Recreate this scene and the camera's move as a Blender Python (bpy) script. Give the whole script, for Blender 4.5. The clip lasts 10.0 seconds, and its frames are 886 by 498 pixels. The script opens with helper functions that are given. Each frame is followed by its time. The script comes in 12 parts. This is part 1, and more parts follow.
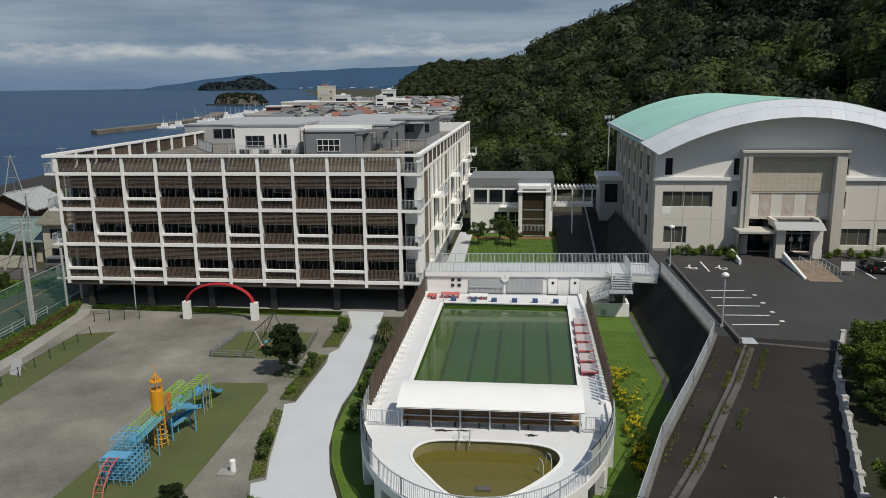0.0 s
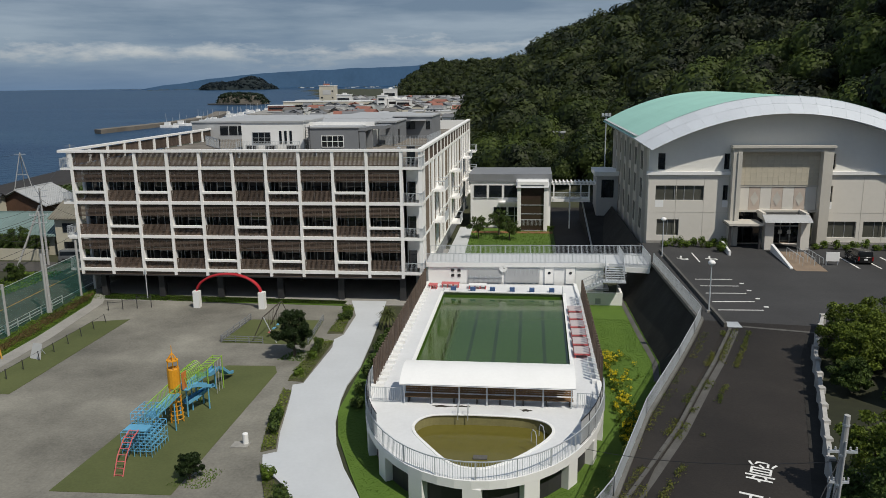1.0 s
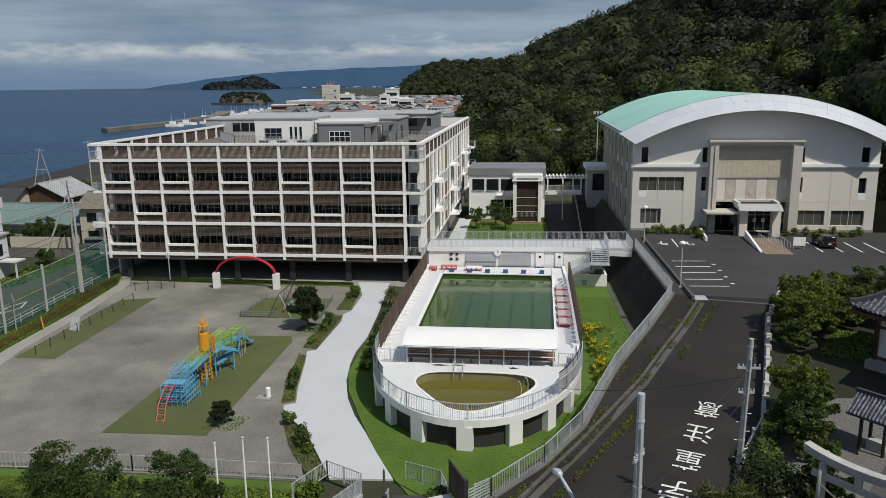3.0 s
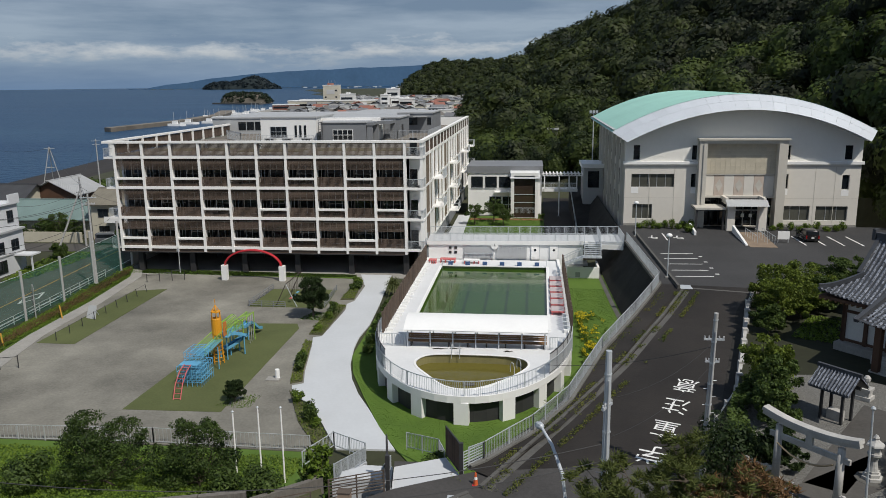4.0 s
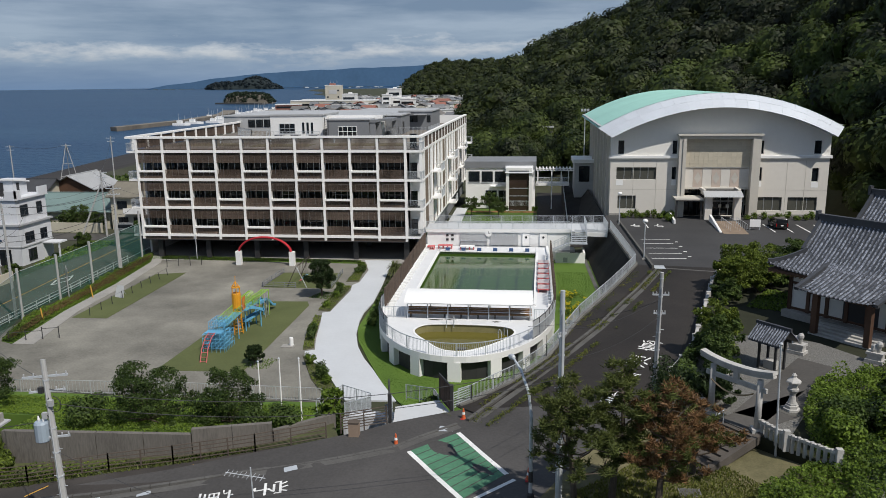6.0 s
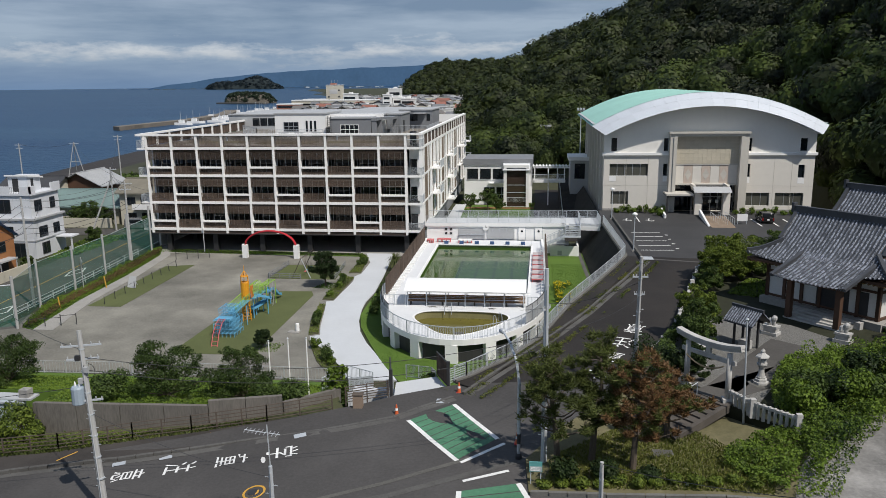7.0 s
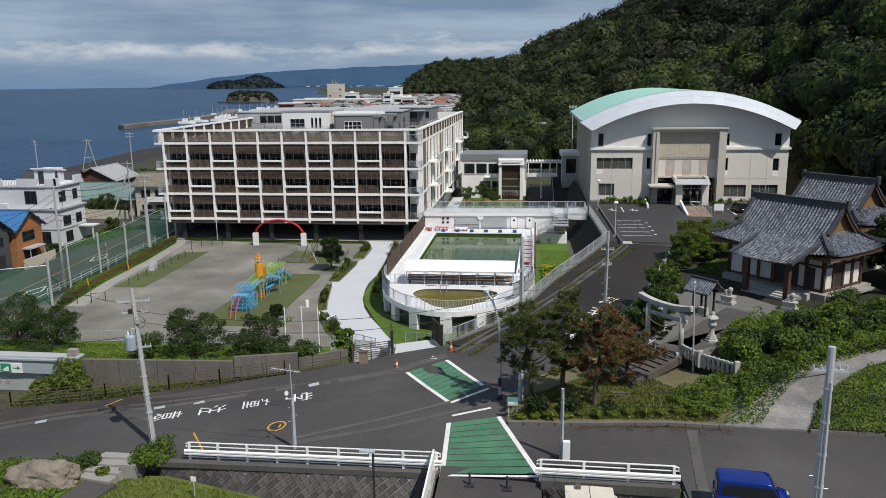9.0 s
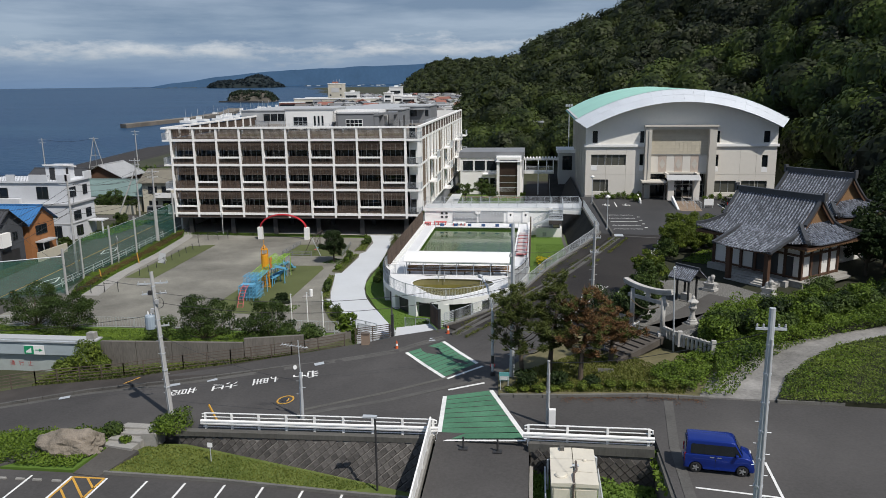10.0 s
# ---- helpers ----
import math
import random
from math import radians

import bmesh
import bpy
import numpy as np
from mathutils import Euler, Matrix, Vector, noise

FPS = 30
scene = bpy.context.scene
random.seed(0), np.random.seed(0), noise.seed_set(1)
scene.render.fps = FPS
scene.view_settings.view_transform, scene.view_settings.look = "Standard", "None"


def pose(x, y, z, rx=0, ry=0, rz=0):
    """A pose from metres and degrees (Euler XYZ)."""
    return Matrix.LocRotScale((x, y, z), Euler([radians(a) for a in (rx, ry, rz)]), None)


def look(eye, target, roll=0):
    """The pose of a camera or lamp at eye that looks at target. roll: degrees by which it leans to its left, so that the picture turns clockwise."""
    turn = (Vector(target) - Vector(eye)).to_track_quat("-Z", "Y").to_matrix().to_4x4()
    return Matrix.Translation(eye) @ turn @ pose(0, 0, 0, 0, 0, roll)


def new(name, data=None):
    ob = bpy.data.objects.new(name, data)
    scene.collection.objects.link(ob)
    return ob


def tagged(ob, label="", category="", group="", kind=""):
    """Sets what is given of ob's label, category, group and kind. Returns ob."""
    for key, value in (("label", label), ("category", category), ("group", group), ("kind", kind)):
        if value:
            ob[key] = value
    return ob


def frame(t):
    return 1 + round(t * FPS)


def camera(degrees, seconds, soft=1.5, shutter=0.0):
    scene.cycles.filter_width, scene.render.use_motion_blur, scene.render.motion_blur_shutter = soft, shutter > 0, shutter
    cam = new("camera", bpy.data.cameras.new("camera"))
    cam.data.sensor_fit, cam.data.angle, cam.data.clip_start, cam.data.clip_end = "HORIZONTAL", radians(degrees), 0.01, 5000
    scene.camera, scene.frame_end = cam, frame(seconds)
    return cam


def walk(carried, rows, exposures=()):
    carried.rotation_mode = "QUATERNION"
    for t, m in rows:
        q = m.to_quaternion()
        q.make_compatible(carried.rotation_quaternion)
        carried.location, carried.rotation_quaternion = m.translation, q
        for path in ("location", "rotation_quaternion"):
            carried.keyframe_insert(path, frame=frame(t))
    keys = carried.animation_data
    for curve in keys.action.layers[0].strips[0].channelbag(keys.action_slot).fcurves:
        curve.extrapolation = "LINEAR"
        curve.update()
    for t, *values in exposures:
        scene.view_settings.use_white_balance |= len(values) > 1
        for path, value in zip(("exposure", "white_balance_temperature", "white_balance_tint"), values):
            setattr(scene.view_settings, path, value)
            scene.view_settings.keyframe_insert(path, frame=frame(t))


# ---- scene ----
cam = camera(59.9, 10.0, 0.6)
METRES, EYE, TILT, LEAN, TURN = 40.0, 24.9, 1.95, 0.0, 6.4
ROWS = [
    (0.0, 0.0, 0.0, 0.0, -0.17, -14.14, 0.69),
    (0.5, 0.0011, -0.0401, -0.002, -0.14, -14.15, 0.7),
    (1.0, 0.0022, -0.0854, -0.0028, -0.08, -14.16, 0.72),
    (1.5, 0.0036, -0.1333, -0.0027, -0.04, -14.14, 0.72),
    (2.0, 0.0054, -0.1827, -0.0016, -0.0, -14.14, 0.72),
    (2.5, 0.0075, -0.2331, -0.0001, 0.03, -14.16, 0.71),
    (4.0, 0.0142, -0.3866, 0.0065, 0.11, -14.18, 0.67),
    (4.5, 0.0171, -0.4382, 0.0088, 0.14, -14.17, 0.67),
    (5.0, 0.0204, -0.4891, 0.0104, 0.16, -14.17, 0.68),
    (5.5, 0.0243, -0.5399, 0.0113, 0.19, -14.17, 0.69),
    (7.0, 0.0341, -0.6949, 0.0141, 0.26, -14.18, 0.68),
    (7.5, 0.0374, -0.7457, 0.0157, 0.27, -14.19, 0.69),
    (8.0, 0.0406, -0.797, 0.0171, 0.28, -14.2, 0.7),
    (8.5, 0.0438, -0.8483, 0.0189, 0.29, -14.22, 0.7),
    (9.0, 0.0479, -0.8989, 0.0205, 0.3, -14.24, 0.7),
    (9.5, 0.0514, -0.9485, 0.0213, 0.31, -14.25, 0.71),
    (10.0, 0.0549, -0.9979, 0.0219, 0.33, -14.28, 0.71),
]
walk(cam, [(t, pose(0, 0, EYE, TILT, LEAN, TURN) @ pose(METRES * x, METRES * y, METRES * z, 90 + pitch, roll, yaw)) for t, x, y, z, yaw, pitch, roll in ROWS], [(0.0, -0.08, 6800, 8.5), (2.5, -0.02, 6720, 9), (4.5, 0.06, 6640, 10), (7.0, 0.19, 6570, 11), (10.0, 0.21, 6560, 11)])

# ---------------------------------------------------------------- light
SUN_DIR = Vector((0.43, -0.40, 0.81)).normalized()
world = bpy.data.worlds.new("world")
scene.world = world
world.use_nodes = True
wn, wl = world.node_tree.nodes, world.node_tree.links
wn.clear()
w_out = wn.new("ShaderNodeOutputWorld")
w_bg = wn.new("ShaderNodeBackground")
w_sky = wn.new("ShaderNodeTexSky")
w_sky.sky_type = "NISHITA"
w_sky.sun_disc = False
w_sky.sun_elevation = math.asin(SUN_DIR.z)
w_sky.sun_rotation = math.atan2(SUN_DIR.x, SUN_DIR.y)
w_sky.air_density, w_sky.dust_density, w_sky.ozone_density = 1.0, 1.5, 1.0
# cloud layer: noise laid on a flat deck above the place
w_tc = wn.new("ShaderNodeTexCoord")
w_sep = wn.new("ShaderNodeSeparateXYZ")
wl.new(w_tc.outputs["Generated"], w_sep.inputs[0])


def wmath(op, a, b=None, c=None, clamp=False):
    n = wn.new("ShaderNodeMath")
    n.operation, n.use_clamp = op, clamp
    for k, v in enumerate((a, b, c)):
        if v is None:
            continue
        if isinstance(v, (int, float)):
            n.inputs[k].default_value = v
        else:
            wl.new(v, n.inputs[k])
    return n.outputs[0]


def wnoise(scale, detail, rough, stretch, offset):
    m = wn.new("ShaderNodeMapping")
    m.inputs["Location"].default_value = offset
    m.inputs["Scale"].default_value = stretch
    wl.new(w_tc.outputs["Generated"], m.inputs["Vector"])
    n = wn.new("ShaderNodeTexNoise")
    n.inputs["Scale"].default_value, n.inputs["Detail"].default_value, n.inputs["Roughness"].default_value = scale, detail, rough
    wl.new(m.outputs[0], n.inputs["Vector"])
    return n.outputs["Fac"]


def wramp(fac, stops):
    r = wn.new("ShaderNodeValToRGB")
    el = r.color_ramp.elements
    for k, (p, c) in enumerate(stops):
        q = el[k] if k < 2 else el.new(p)
        q.position, q.color = p, (*c, 1)
    wl.new(fac, r.inputs[0])
    return r.outputs[0]


def wmix(fac, a, b):
    m = wn.new("ShaderNodeMixRGB")
    for k, v in enumerate((fac, a, b)):
        wl.new(v, m.inputs[k])
    return m.outputs[0]


w_up = wmath("MAXIMUM", w_sep.outputs[2], 0.0)
# grey-blue stratus, paler in long streaks, hazier at the horizon
w_dark = wramp(w_up, ((0.0, (1.1, 1.95, 3.35)), (1.0, (1.2, 1.85, 3.1)), (0.03, (1.5, 2.35, 3.7)), (0.08, (1.38, 2.1, 3.2)), (0.2, (1.4, 1.95, 2.9))))
w_pale = wramp(w_up, ((0.0, (1.5, 2.45, 4.0)), (1.0, (2.15, 2.85, 3.95)), (0.03, (2.75, 3.65, 4.75)), (0.08, (2.85, 3.65, 4.75)), (0.2, (2.75, 3.3, 4.15))))
w_s1 = wnoise(1.5, 5, 0.55, (1.6, 1.6, 16), (3.1, 1.7, 0.4))
w_s2 = wnoise(4.0, 6, 0.6, (1.6, 1.6, 9), (7.3, 2.2, 1.1))
w_st = wmath("MULTIPLY_ADD", wmath("SUBTRACT", wmath("MULTIPLY_ADD", w_s2, 0.5, w_s1), 0.75), 3.4, 0.42, clamp=True)
w_cov = wmix(w_st, w_dark, w_pale)
# a row of bright cumulus low over the bay
w_b1 = wnoise(11.0, 7, 0.62, (1.2, 1.2, 4.2), (1.0, 5.0, 0.0))
w_band = wmath("SUBTRACT", 1.0, wmath("ABSOLUTE", wmath("DIVIDE", wmath("SUBTRACT", w_up, 0.039), 0.030)), clamp=True)
w_cu = wmath("MULTIPLY_ADD", wmath("SUBTRACT", wmath("MULTIPLY_ADD", w_band, 0.40, w_b1), 0.74), 4.2, 0.0, clamp=True)
w_white = wramp(w_up, ((0.0, (3.4, 4.0, 4.8)), (1.0, (6.0, 6.2, 6.4)), (0.045, (6.2, 6.5, 6.8)), (0.025, (3.6, 4.1, 4.7))))
w_cov = wmix(wmath("MULTIPLY", w_cu, 0.8), w_cov, w_white)
w_mix = wn.new("ShaderNodeMixRGB")
w_mix.inputs[0].default_value = 0.9
wl.new(w_sky.outputs[0], w_mix.inputs[1]), wl.new(w_cov, w_mix.inputs[2])
wl.new(w_mix.outputs[0], w_bg.inputs[0])
w_bg.inputs[1].default_value = 0.1
wl.new(w_bg.outputs[0], w_out.inputs[0])

sun = new("sun", bpy.data.lights.new("sun", "SUN"))
sun.data.energy, sun.data.angle, sun.data.color = 3.5, radians(0.6), (1.0, 0.96, 0.89)
sun.matrix_world = look((SUN_DIR * 300)[:], (0, 0, 0))

# ---------------------------------------------------------------- materials


def mat(name, base, rough=0.8, var=0.15, scale=0.6, bump=0.0, metal=0.0, fine=14.0, rand=0.0, spec=0.4, tint=None, stretch=(1, 1, 1), island=0.0):
    """A surface of one base colour with stains at two scales, fine relief and, on request, a change from piece to piece."""
    m = bpy.data.materials.new(name)
    m.use_nodes = True
    nt, n, l = m.node_tree, m.node_tree.nodes, m.node_tree.links
    b = n["Principled BSDF"]
    tc = n.new("ShaderNodeTexCoord")
    mp = n.new("ShaderNodeMapping")
    mp.inputs["Scale"].default_value = stretch
    l.new(tc.outputs["Object"], mp.inputs["Vector"])
    n1, n2 = n.new("ShaderNodeTexNoise"), n.new("ShaderNodeTexNoise")
    for k, s, d in ((n1, scale, 5), (n2, scale * fine, 3)):
        k.inputs["Scale"].default_value, k.inputs["Detail"].default_value, k.inputs["Roughness"].default_value = s, d, 0.6
        l.new(mp.outputs[0], k.inputs["Vector"])
    def mth(op, a, c, d=None):
        k = n.new("ShaderNodeMath")
        k.operation = op
        for i, v in enumerate((a, c, d)):
            if v is None:
                continue
            if isinstance(v, (int, float)):
                k.inputs[i].default_value = v
            else:
                l.new(v, k.inputs[i])
        return k.outputs[0]
    f = mth("MULTIPLY_ADD", n1.outputs["Fac"], 3.2 * var, 1.0 - 1.6 * var)
    f = mth("MULTIPLY_ADD", n2.outputs["Fac"], 1.6 * var, mth("SUBTRACT", f, 0.8 * var))
    if rand:
        oi = n.new("ShaderNodeObjectInfo")
        f = mth("MULTIPLY", f, mth("MULTIPLY_ADD", oi.outputs["Random"], 2 * rand, 1 - rand))
    if island:
        ge = n.new("ShaderNodeNewGeometry")
        f = mth("MULTIPLY", f, mth("MULTIPLY_ADD", ge.outputs["Random Per Island"], 2 * island, 1 - island))
    mx = n.new("ShaderNodeMixRGB")
    mx.inputs[1].default_value = (*base, 1)
    mx.inputs[2].default_value = (*(tint or base), 1)
    l.new(n1.outputs["Fac"], mx.inputs[0])
    ml = n.new("ShaderNodeMixRGB")
    ml.blend_type, ml.inputs[0].default_value = "MULTIPLY", 1.0
    l.new(mx.outputs[0], ml.inputs[1]), l.new(f, ml.inputs[2])
    l.new(ml.outputs[0], b.inputs["Base Color"])
    b.inputs["Roughness"].default_value, b.inputs["Metallic"].default_value = rough, metal
    b.inputs["Specular IOR Level"].default_value = spec
    if bump:
        bp = n.new("ShaderNodeBump")
        bp.inputs["Strength"].default_value, bp.inputs["Distance"].default_value = bump, 0.05
        l.new(n2.outputs["Fac"], bp.inputs["Height"]), l.new(bp.outputs[0], b.inputs["Normal"])
    return m


def leaf_mat(name, c1, c2, vary=0.45, through_=0.25, patch=0.0):
    """Foliage: two greens, changed from leaf clump to leaf clump, letting some light through."""
    m = bpy.data.materials.new(name)
    m.use_nodes = True
    n, l = m.node_tree.nodes, m.node_tree.links
    b = n["Principled BSDF"]
    ge = n.new("ShaderNodeNewGeometry")
    tc = n.new("ShaderNodeTexCoord")
    ns = n.new("ShaderNodeTexNoise")
    ns.inputs["Scale"].default_value, ns.inputs["Detail"].default_value = 0.13, 4
    l.new(tc.outputs["Object"], ns.inputs["Vector"])
    ad = n.new("ShaderNodeMath")
    ad.operation, ad.use_clamp = "MULTIPLY_ADD", True
    l.new(ge.outputs["Random Per Island"], ad.inputs[0])
    ad.inputs[1].default_value = vary
    sb = n.new("ShaderNodeMath")
    sb.operation = "MULTIPLY_ADD"
    l.new(ns.outputs["Fac"], sb.inputs[0])
    sb.inputs[1].default_value, sb.inputs[2].default_value = 2.6, -1.05
    grade = sb.outputs[0]
    if patch:
        # the wood changes its green softly from tree to tree
        vo = n.new("ShaderNodeTexNoise")
        vo.inputs["Scale"].default_value, vo.inputs["Detail"].default_value = patch, 1.5
        l.new(tc.outputs["Object"], vo.inputs["Vector"])
        pm = n.new("ShaderNodeMath")
        pm.operation = "MULTIPLY_ADD"
        l.new(vo.outputs["Fac"], pm.inputs[0])
        pm.inputs[1].default_value = 1.3
        lw = n.new("ShaderNodeMath")
        lw.operation = "SUBTRACT"
        l.new(sb.outputs[0], lw.inputs[0])
        lw.inputs[1].default_value = 0.62
        l.new(lw.outputs[0], pm.inputs[2])
        grade = pm.outputs[0]
    l.new(grade, ad.inputs[2])
    mx = n.new("ShaderNodeMixRGB")
    mx.inputs[1].default_value, mx.inputs[2].default_value = (*c1, 1), (*c2, 1)
    l.new(ad.outputs[0], mx.inputs[0]), l.new(mx.outputs[0], b.inputs["Base Color"])
    b.inputs["Roughness"].default_value, b.inputs["Specular IOR Level"].default_value = 0.6, 0.25
    tr = n.new("ShaderNodeBsdfTranslucent")
    l.new(mx.outputs[0], tr.inputs["Color"])
    ms = n.new("ShaderNodeMixShader")
    ms.inputs[0].default_value = through_
    l.new(b.outputs[0], ms.inputs[1]), l.new(tr.outputs[0], ms.inputs[2])
    l.new(ms.outputs[0], n["Material Output"].inputs["Surface"])
    return m


M_WHITE = mat("white_paint", (0.80, 0.80, 0.79), 0.6, 0.05, 0.25, 0.05)
M_FRAME = mat("white_frame_paint", (0.87, 0.86, 0.84), 0.6, 0.06, 0.2, 0.03)
M_SLAT = mat("brown_wood_slat", (0.105, 0.076, 0.059), 0.75, 0.3, 0.5, 0.1, rand=0.2, stretch=(1, 1, 3), island=0.18)
M_SLAT_L = mat("pale_brown_wood_slat", (0.21, 0.165, 0.125), 0.75, 0.25, 0.5, 0.1, rand=0.15, stretch=(1, 1, 3), island=0.15)
M_GLASS = mat("dark_window_glass", (0.012, 0.016, 0.02), 0.06, 0.2, 0.3, spec=0.6)
M_GLASS_PALE = mat("glass_with_drawn_blinds", (0.085, 0.086, 0.073), 0.14, 0.25, 0.4, spec=0.6)
M_CURTAIN = mat("pale_curtain", (0.42, 0.40, 0.36), 0.9, 0.15, 0.8)
M_DARK = mat("dark_steel", (0.035, 0.035, 0.037), 0.55, 0.2, 0.8)
M_ALU = mat("aluminium_frame", (0.45, 0.46, 0.47), 0.4, 0.1, 0.8, metal=0.6)
M_GREY = mat("grey_panel", (0.20, 0.21, 0.225), 0.6, 0.1, 0.3)
M_GREY2 = mat("light_grey_panel", (0.40, 0.41, 0.42), 0.6, 0.1, 0.3)
M_ROOF = mat("roof_deck", (0.085, 0.075, 0.06), 0.9, 0.5, 0.22, 0.2, tint=(0.26, 0.235, 0.205))
M_CONC = mat("concrete", (0.33, 0.32, 0.30), 0.9, 0.3, 0.35, 0.25, tint=(0.25, 0.24, 0.22))
M_CONC_D = mat("stained_concrete", (0.13, 0.125, 0.115), 0.92, 0.45, 0.5, 0.3, tint=(0.07, 0.068, 0.06), stretch=(1, 1, 0.25))
M_DECK = mat("pool_deck_paint", (0.66, 0.67, 0.68), 0.65, 0.09, 0.3, 0.05)
M_PATH = mat("pale_path", (0.52, 0.54, 0.56), 0.75, 0.07, 0.25, 0.08)
M_YARD = mat("schoolyard_gravel", (0.112, 0.107, 0.093), 0.95, 0.42, 0.13, 0.3, fine=34, tint=(0.25, 0.24, 0.205))
M_TURF = mat("artificial_turf", (0.075, 0.095, 0.03), 0.95, 0.25, 0.12, 0.2, fine=40, tint=(0.095, 0.105, 0.04))
M_GRASS = mat("grass_soil", (0.062, 0.124, 0.014), 0.95, 0.20, 0.25, 0.1, fine=40, tint=(0.092, 0.155, 0.022))
M_SOIL = mat("hill_soil", (0.022, 0.024, 0.011), 0.95, 0.4, 0.1, 0.3)
M_ASPH = mat("asphalt", (0.050, 0.0475, 0.0465), 0.88, 0.38, 0.09, 0.3, fine=60, tint=(0.074, 0.070, 0.067))
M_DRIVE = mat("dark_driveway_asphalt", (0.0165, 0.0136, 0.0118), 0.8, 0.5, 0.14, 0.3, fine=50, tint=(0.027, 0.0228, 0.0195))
M_LOT = mat("car_park_asphalt", (0.038, 0.0375, 0.039), 0.88, 0.3, 0.1, 0.25, fine=60, tint=(0.05, 0.05, 0.051))
# stained concrete of wall and ramp, made darker still to carry their shade
M_WALLDARK = mat("near_black_concrete", (0.014, 0.013, 0.0115), 0.95, 0.55, 0.4, 0.3, tint=(0.027, 0.025, 0.022), stretch=(1, 1, 0.3))
M_ASPH2 = mat("old_asphalt", (0.062, 0.057, 0.053), 0.9, 0.35, 0.15, 0.25, fine=40, tint=(0.085, 0.08, 0.072))
M_KERB = mat("kerb_stone", (0.17, 0.165, 0.152), 0.9, 0.4, 0.6, 0.2, tint=(0.11, 0.108, 0.10))
M_GUTTER = mat("worn_gutter_concrete", (0.098, 0.094, 0.088), 0.9, 0.35, 0.5, 0.2, tint=(0.085, 0.083, 0.078))
M_MARK = mat("road_paint", (0.72, 0.72, 0.70), 0.7, 0.18, 0.9, 0.05, fine=10)
M_MARK_Y = mat("yellow_road_paint", (0.55, 0.30, 0.05), 0.7, 0.2, 0.9)
M_GREENP = mat("green_road_paint", (0.055, 0.17, 0.095), 0.75, 0.3, 0.5, 0.1, fine=10, tint=(0.08, 0.20, 0.12))
M_STEEL = mat("galvanised_steel", (0.47, 0.50, 0.53), 0.45, 0.15, 0.8, metal=0.15)
M_POLE = mat("concrete_pole", (0.36, 0.36, 0.355), 0.85, 0.15, 0.5, 0.1)
M_RED = mat("red_paint", (0.42, 0.025, 0.035), 0.45, 0.15, 0.8)
M_PINK = mat("faded_red_plastic", (0.55, 0.13, 0.13), 0.55, 0.15, 1.0)
M_BLUE = mat("blue_play_paint", (0.12, 0.36, 0.55), 0.45, 0.15, 0.8)
M_YEL = mat("yellow_play_paint", (0.68, 0.30, 0.02), 0.45, 0.15, 0.8)
M_GRN = mat("green_play_paint", (0.26, 0.45, 0.06), 0.45, 0.15, 0.8)
M_WOOD = mat("brown_timber", (0.20, 0.115, 0.055), 0.75, 0.3, 0.6, 0.1, stretch=(0.3, 3, 3))
M_TREE = mat("bark", (0.10, 0.08, 0.06), 0.95, 0.35, 1.5, 0.4, stretch=(3, 3, 0.6))
M_BEIGE = mat("beige_wall_panel", (0.65, 0.62, 0.565), 0.8, 0.06, 0.12, 0.05)
M_BEIGE2 = mat("beige_portal_stone", (0.51, 0.485, 0.435), 0.8, 0.08, 0.2, 0.05)
M_TILE = mat("ochre_tile_panel", (0.50, 0.455, 0.36), 0.75, 0.12, 0.25, 0.05, rand=0.05)
M_FASCIA = mat("white_metal_fascia", (0.57, 0.605, 0.65), 0.45, 0.06, 0.3, metal=0.1, rand=0.03)
M_COPPER = mat("turquoise_copper_roof", (0.33, 0.62, 0.52), 0.55, 0.08, 0.12, tint=(0.38, 0.66, 0.56))
M_KAWARA = mat("grey_roof_tile", (0.175, 0.19, 0.225), 0.25, 0.16, 0.8, 0.15, island=0.6, spec=1.0)
M_STONE = mat("pale_granite", (0.42, 0.41, 0.39), 0.85, 0.25, 1.2, 0.2)
M_PLASTER = mat("white_plaster", (0.66, 0.65, 0.62), 0.85, 0.1, 0.4)
M_TIMBER = mat("dark_brown_timber", (0.085, 0.045, 0.028), 0.7, 0.25, 0.9, 0.1)

L_FOREST = leaf_mat("forest_leaves", (0.009, 0.015, 0.005), (0.050, 0.066, 0.014), 0.28, 0.15, 0.09)
# darker copy of the forest leaves, cloud shade put into the colour
L_FOREST_SHADE = leaf_mat("shaded_forest_leaves", (0.006, 0.010, 0.004), (0.026, 0.034, 0.008), 0.28, 0.15, 0.09)
L_ISLE = leaf_mat("island_woods", (0.010, 0.020, 0.010), (0.022, 0.036, 0.016), 0.3, 0.1)
L_TREE = leaf_mat("tree_leaves", (0.014, 0.033, 0.008), (0.092, 0.138, 0.029), 0.75)
# brighter yellow-green copy of the tree leaves, sunlight put into the colour
L_GARDEN = leaf_mat("sunlit_garden_leaves", (0.022, 0.046, 0.007), (0.165, 0.215, 0.030), 0.75)
L_BANK = leaf_mat("bank_tree_leaves", (0.009, 0.024, 0.006), (0.062, 0.098, 0.020), 0.75)
L_RUSSET = leaf_mat("russet_shrub_leaves", (0.030, 0.030, 0.010), (0.135, 0.088, 0.034), 0.8)
L_DARK = leaf_mat("dark_evergreen_leaves", (0.009, 0.021, 0.006), (0.036, 0.060, 0.015), 0.6)
L_HEDGE = leaf_mat("vine_leaves", (0.010, 0.030, 0.004), (0.135, 0.205, 0.024), 0.95)
L_EDGE = leaf_mat("wood_edge_leaves", (0.011, 0.021, 0.005), (0.072, 0.100, 0.018), 0.38, 0.2, 0.11)
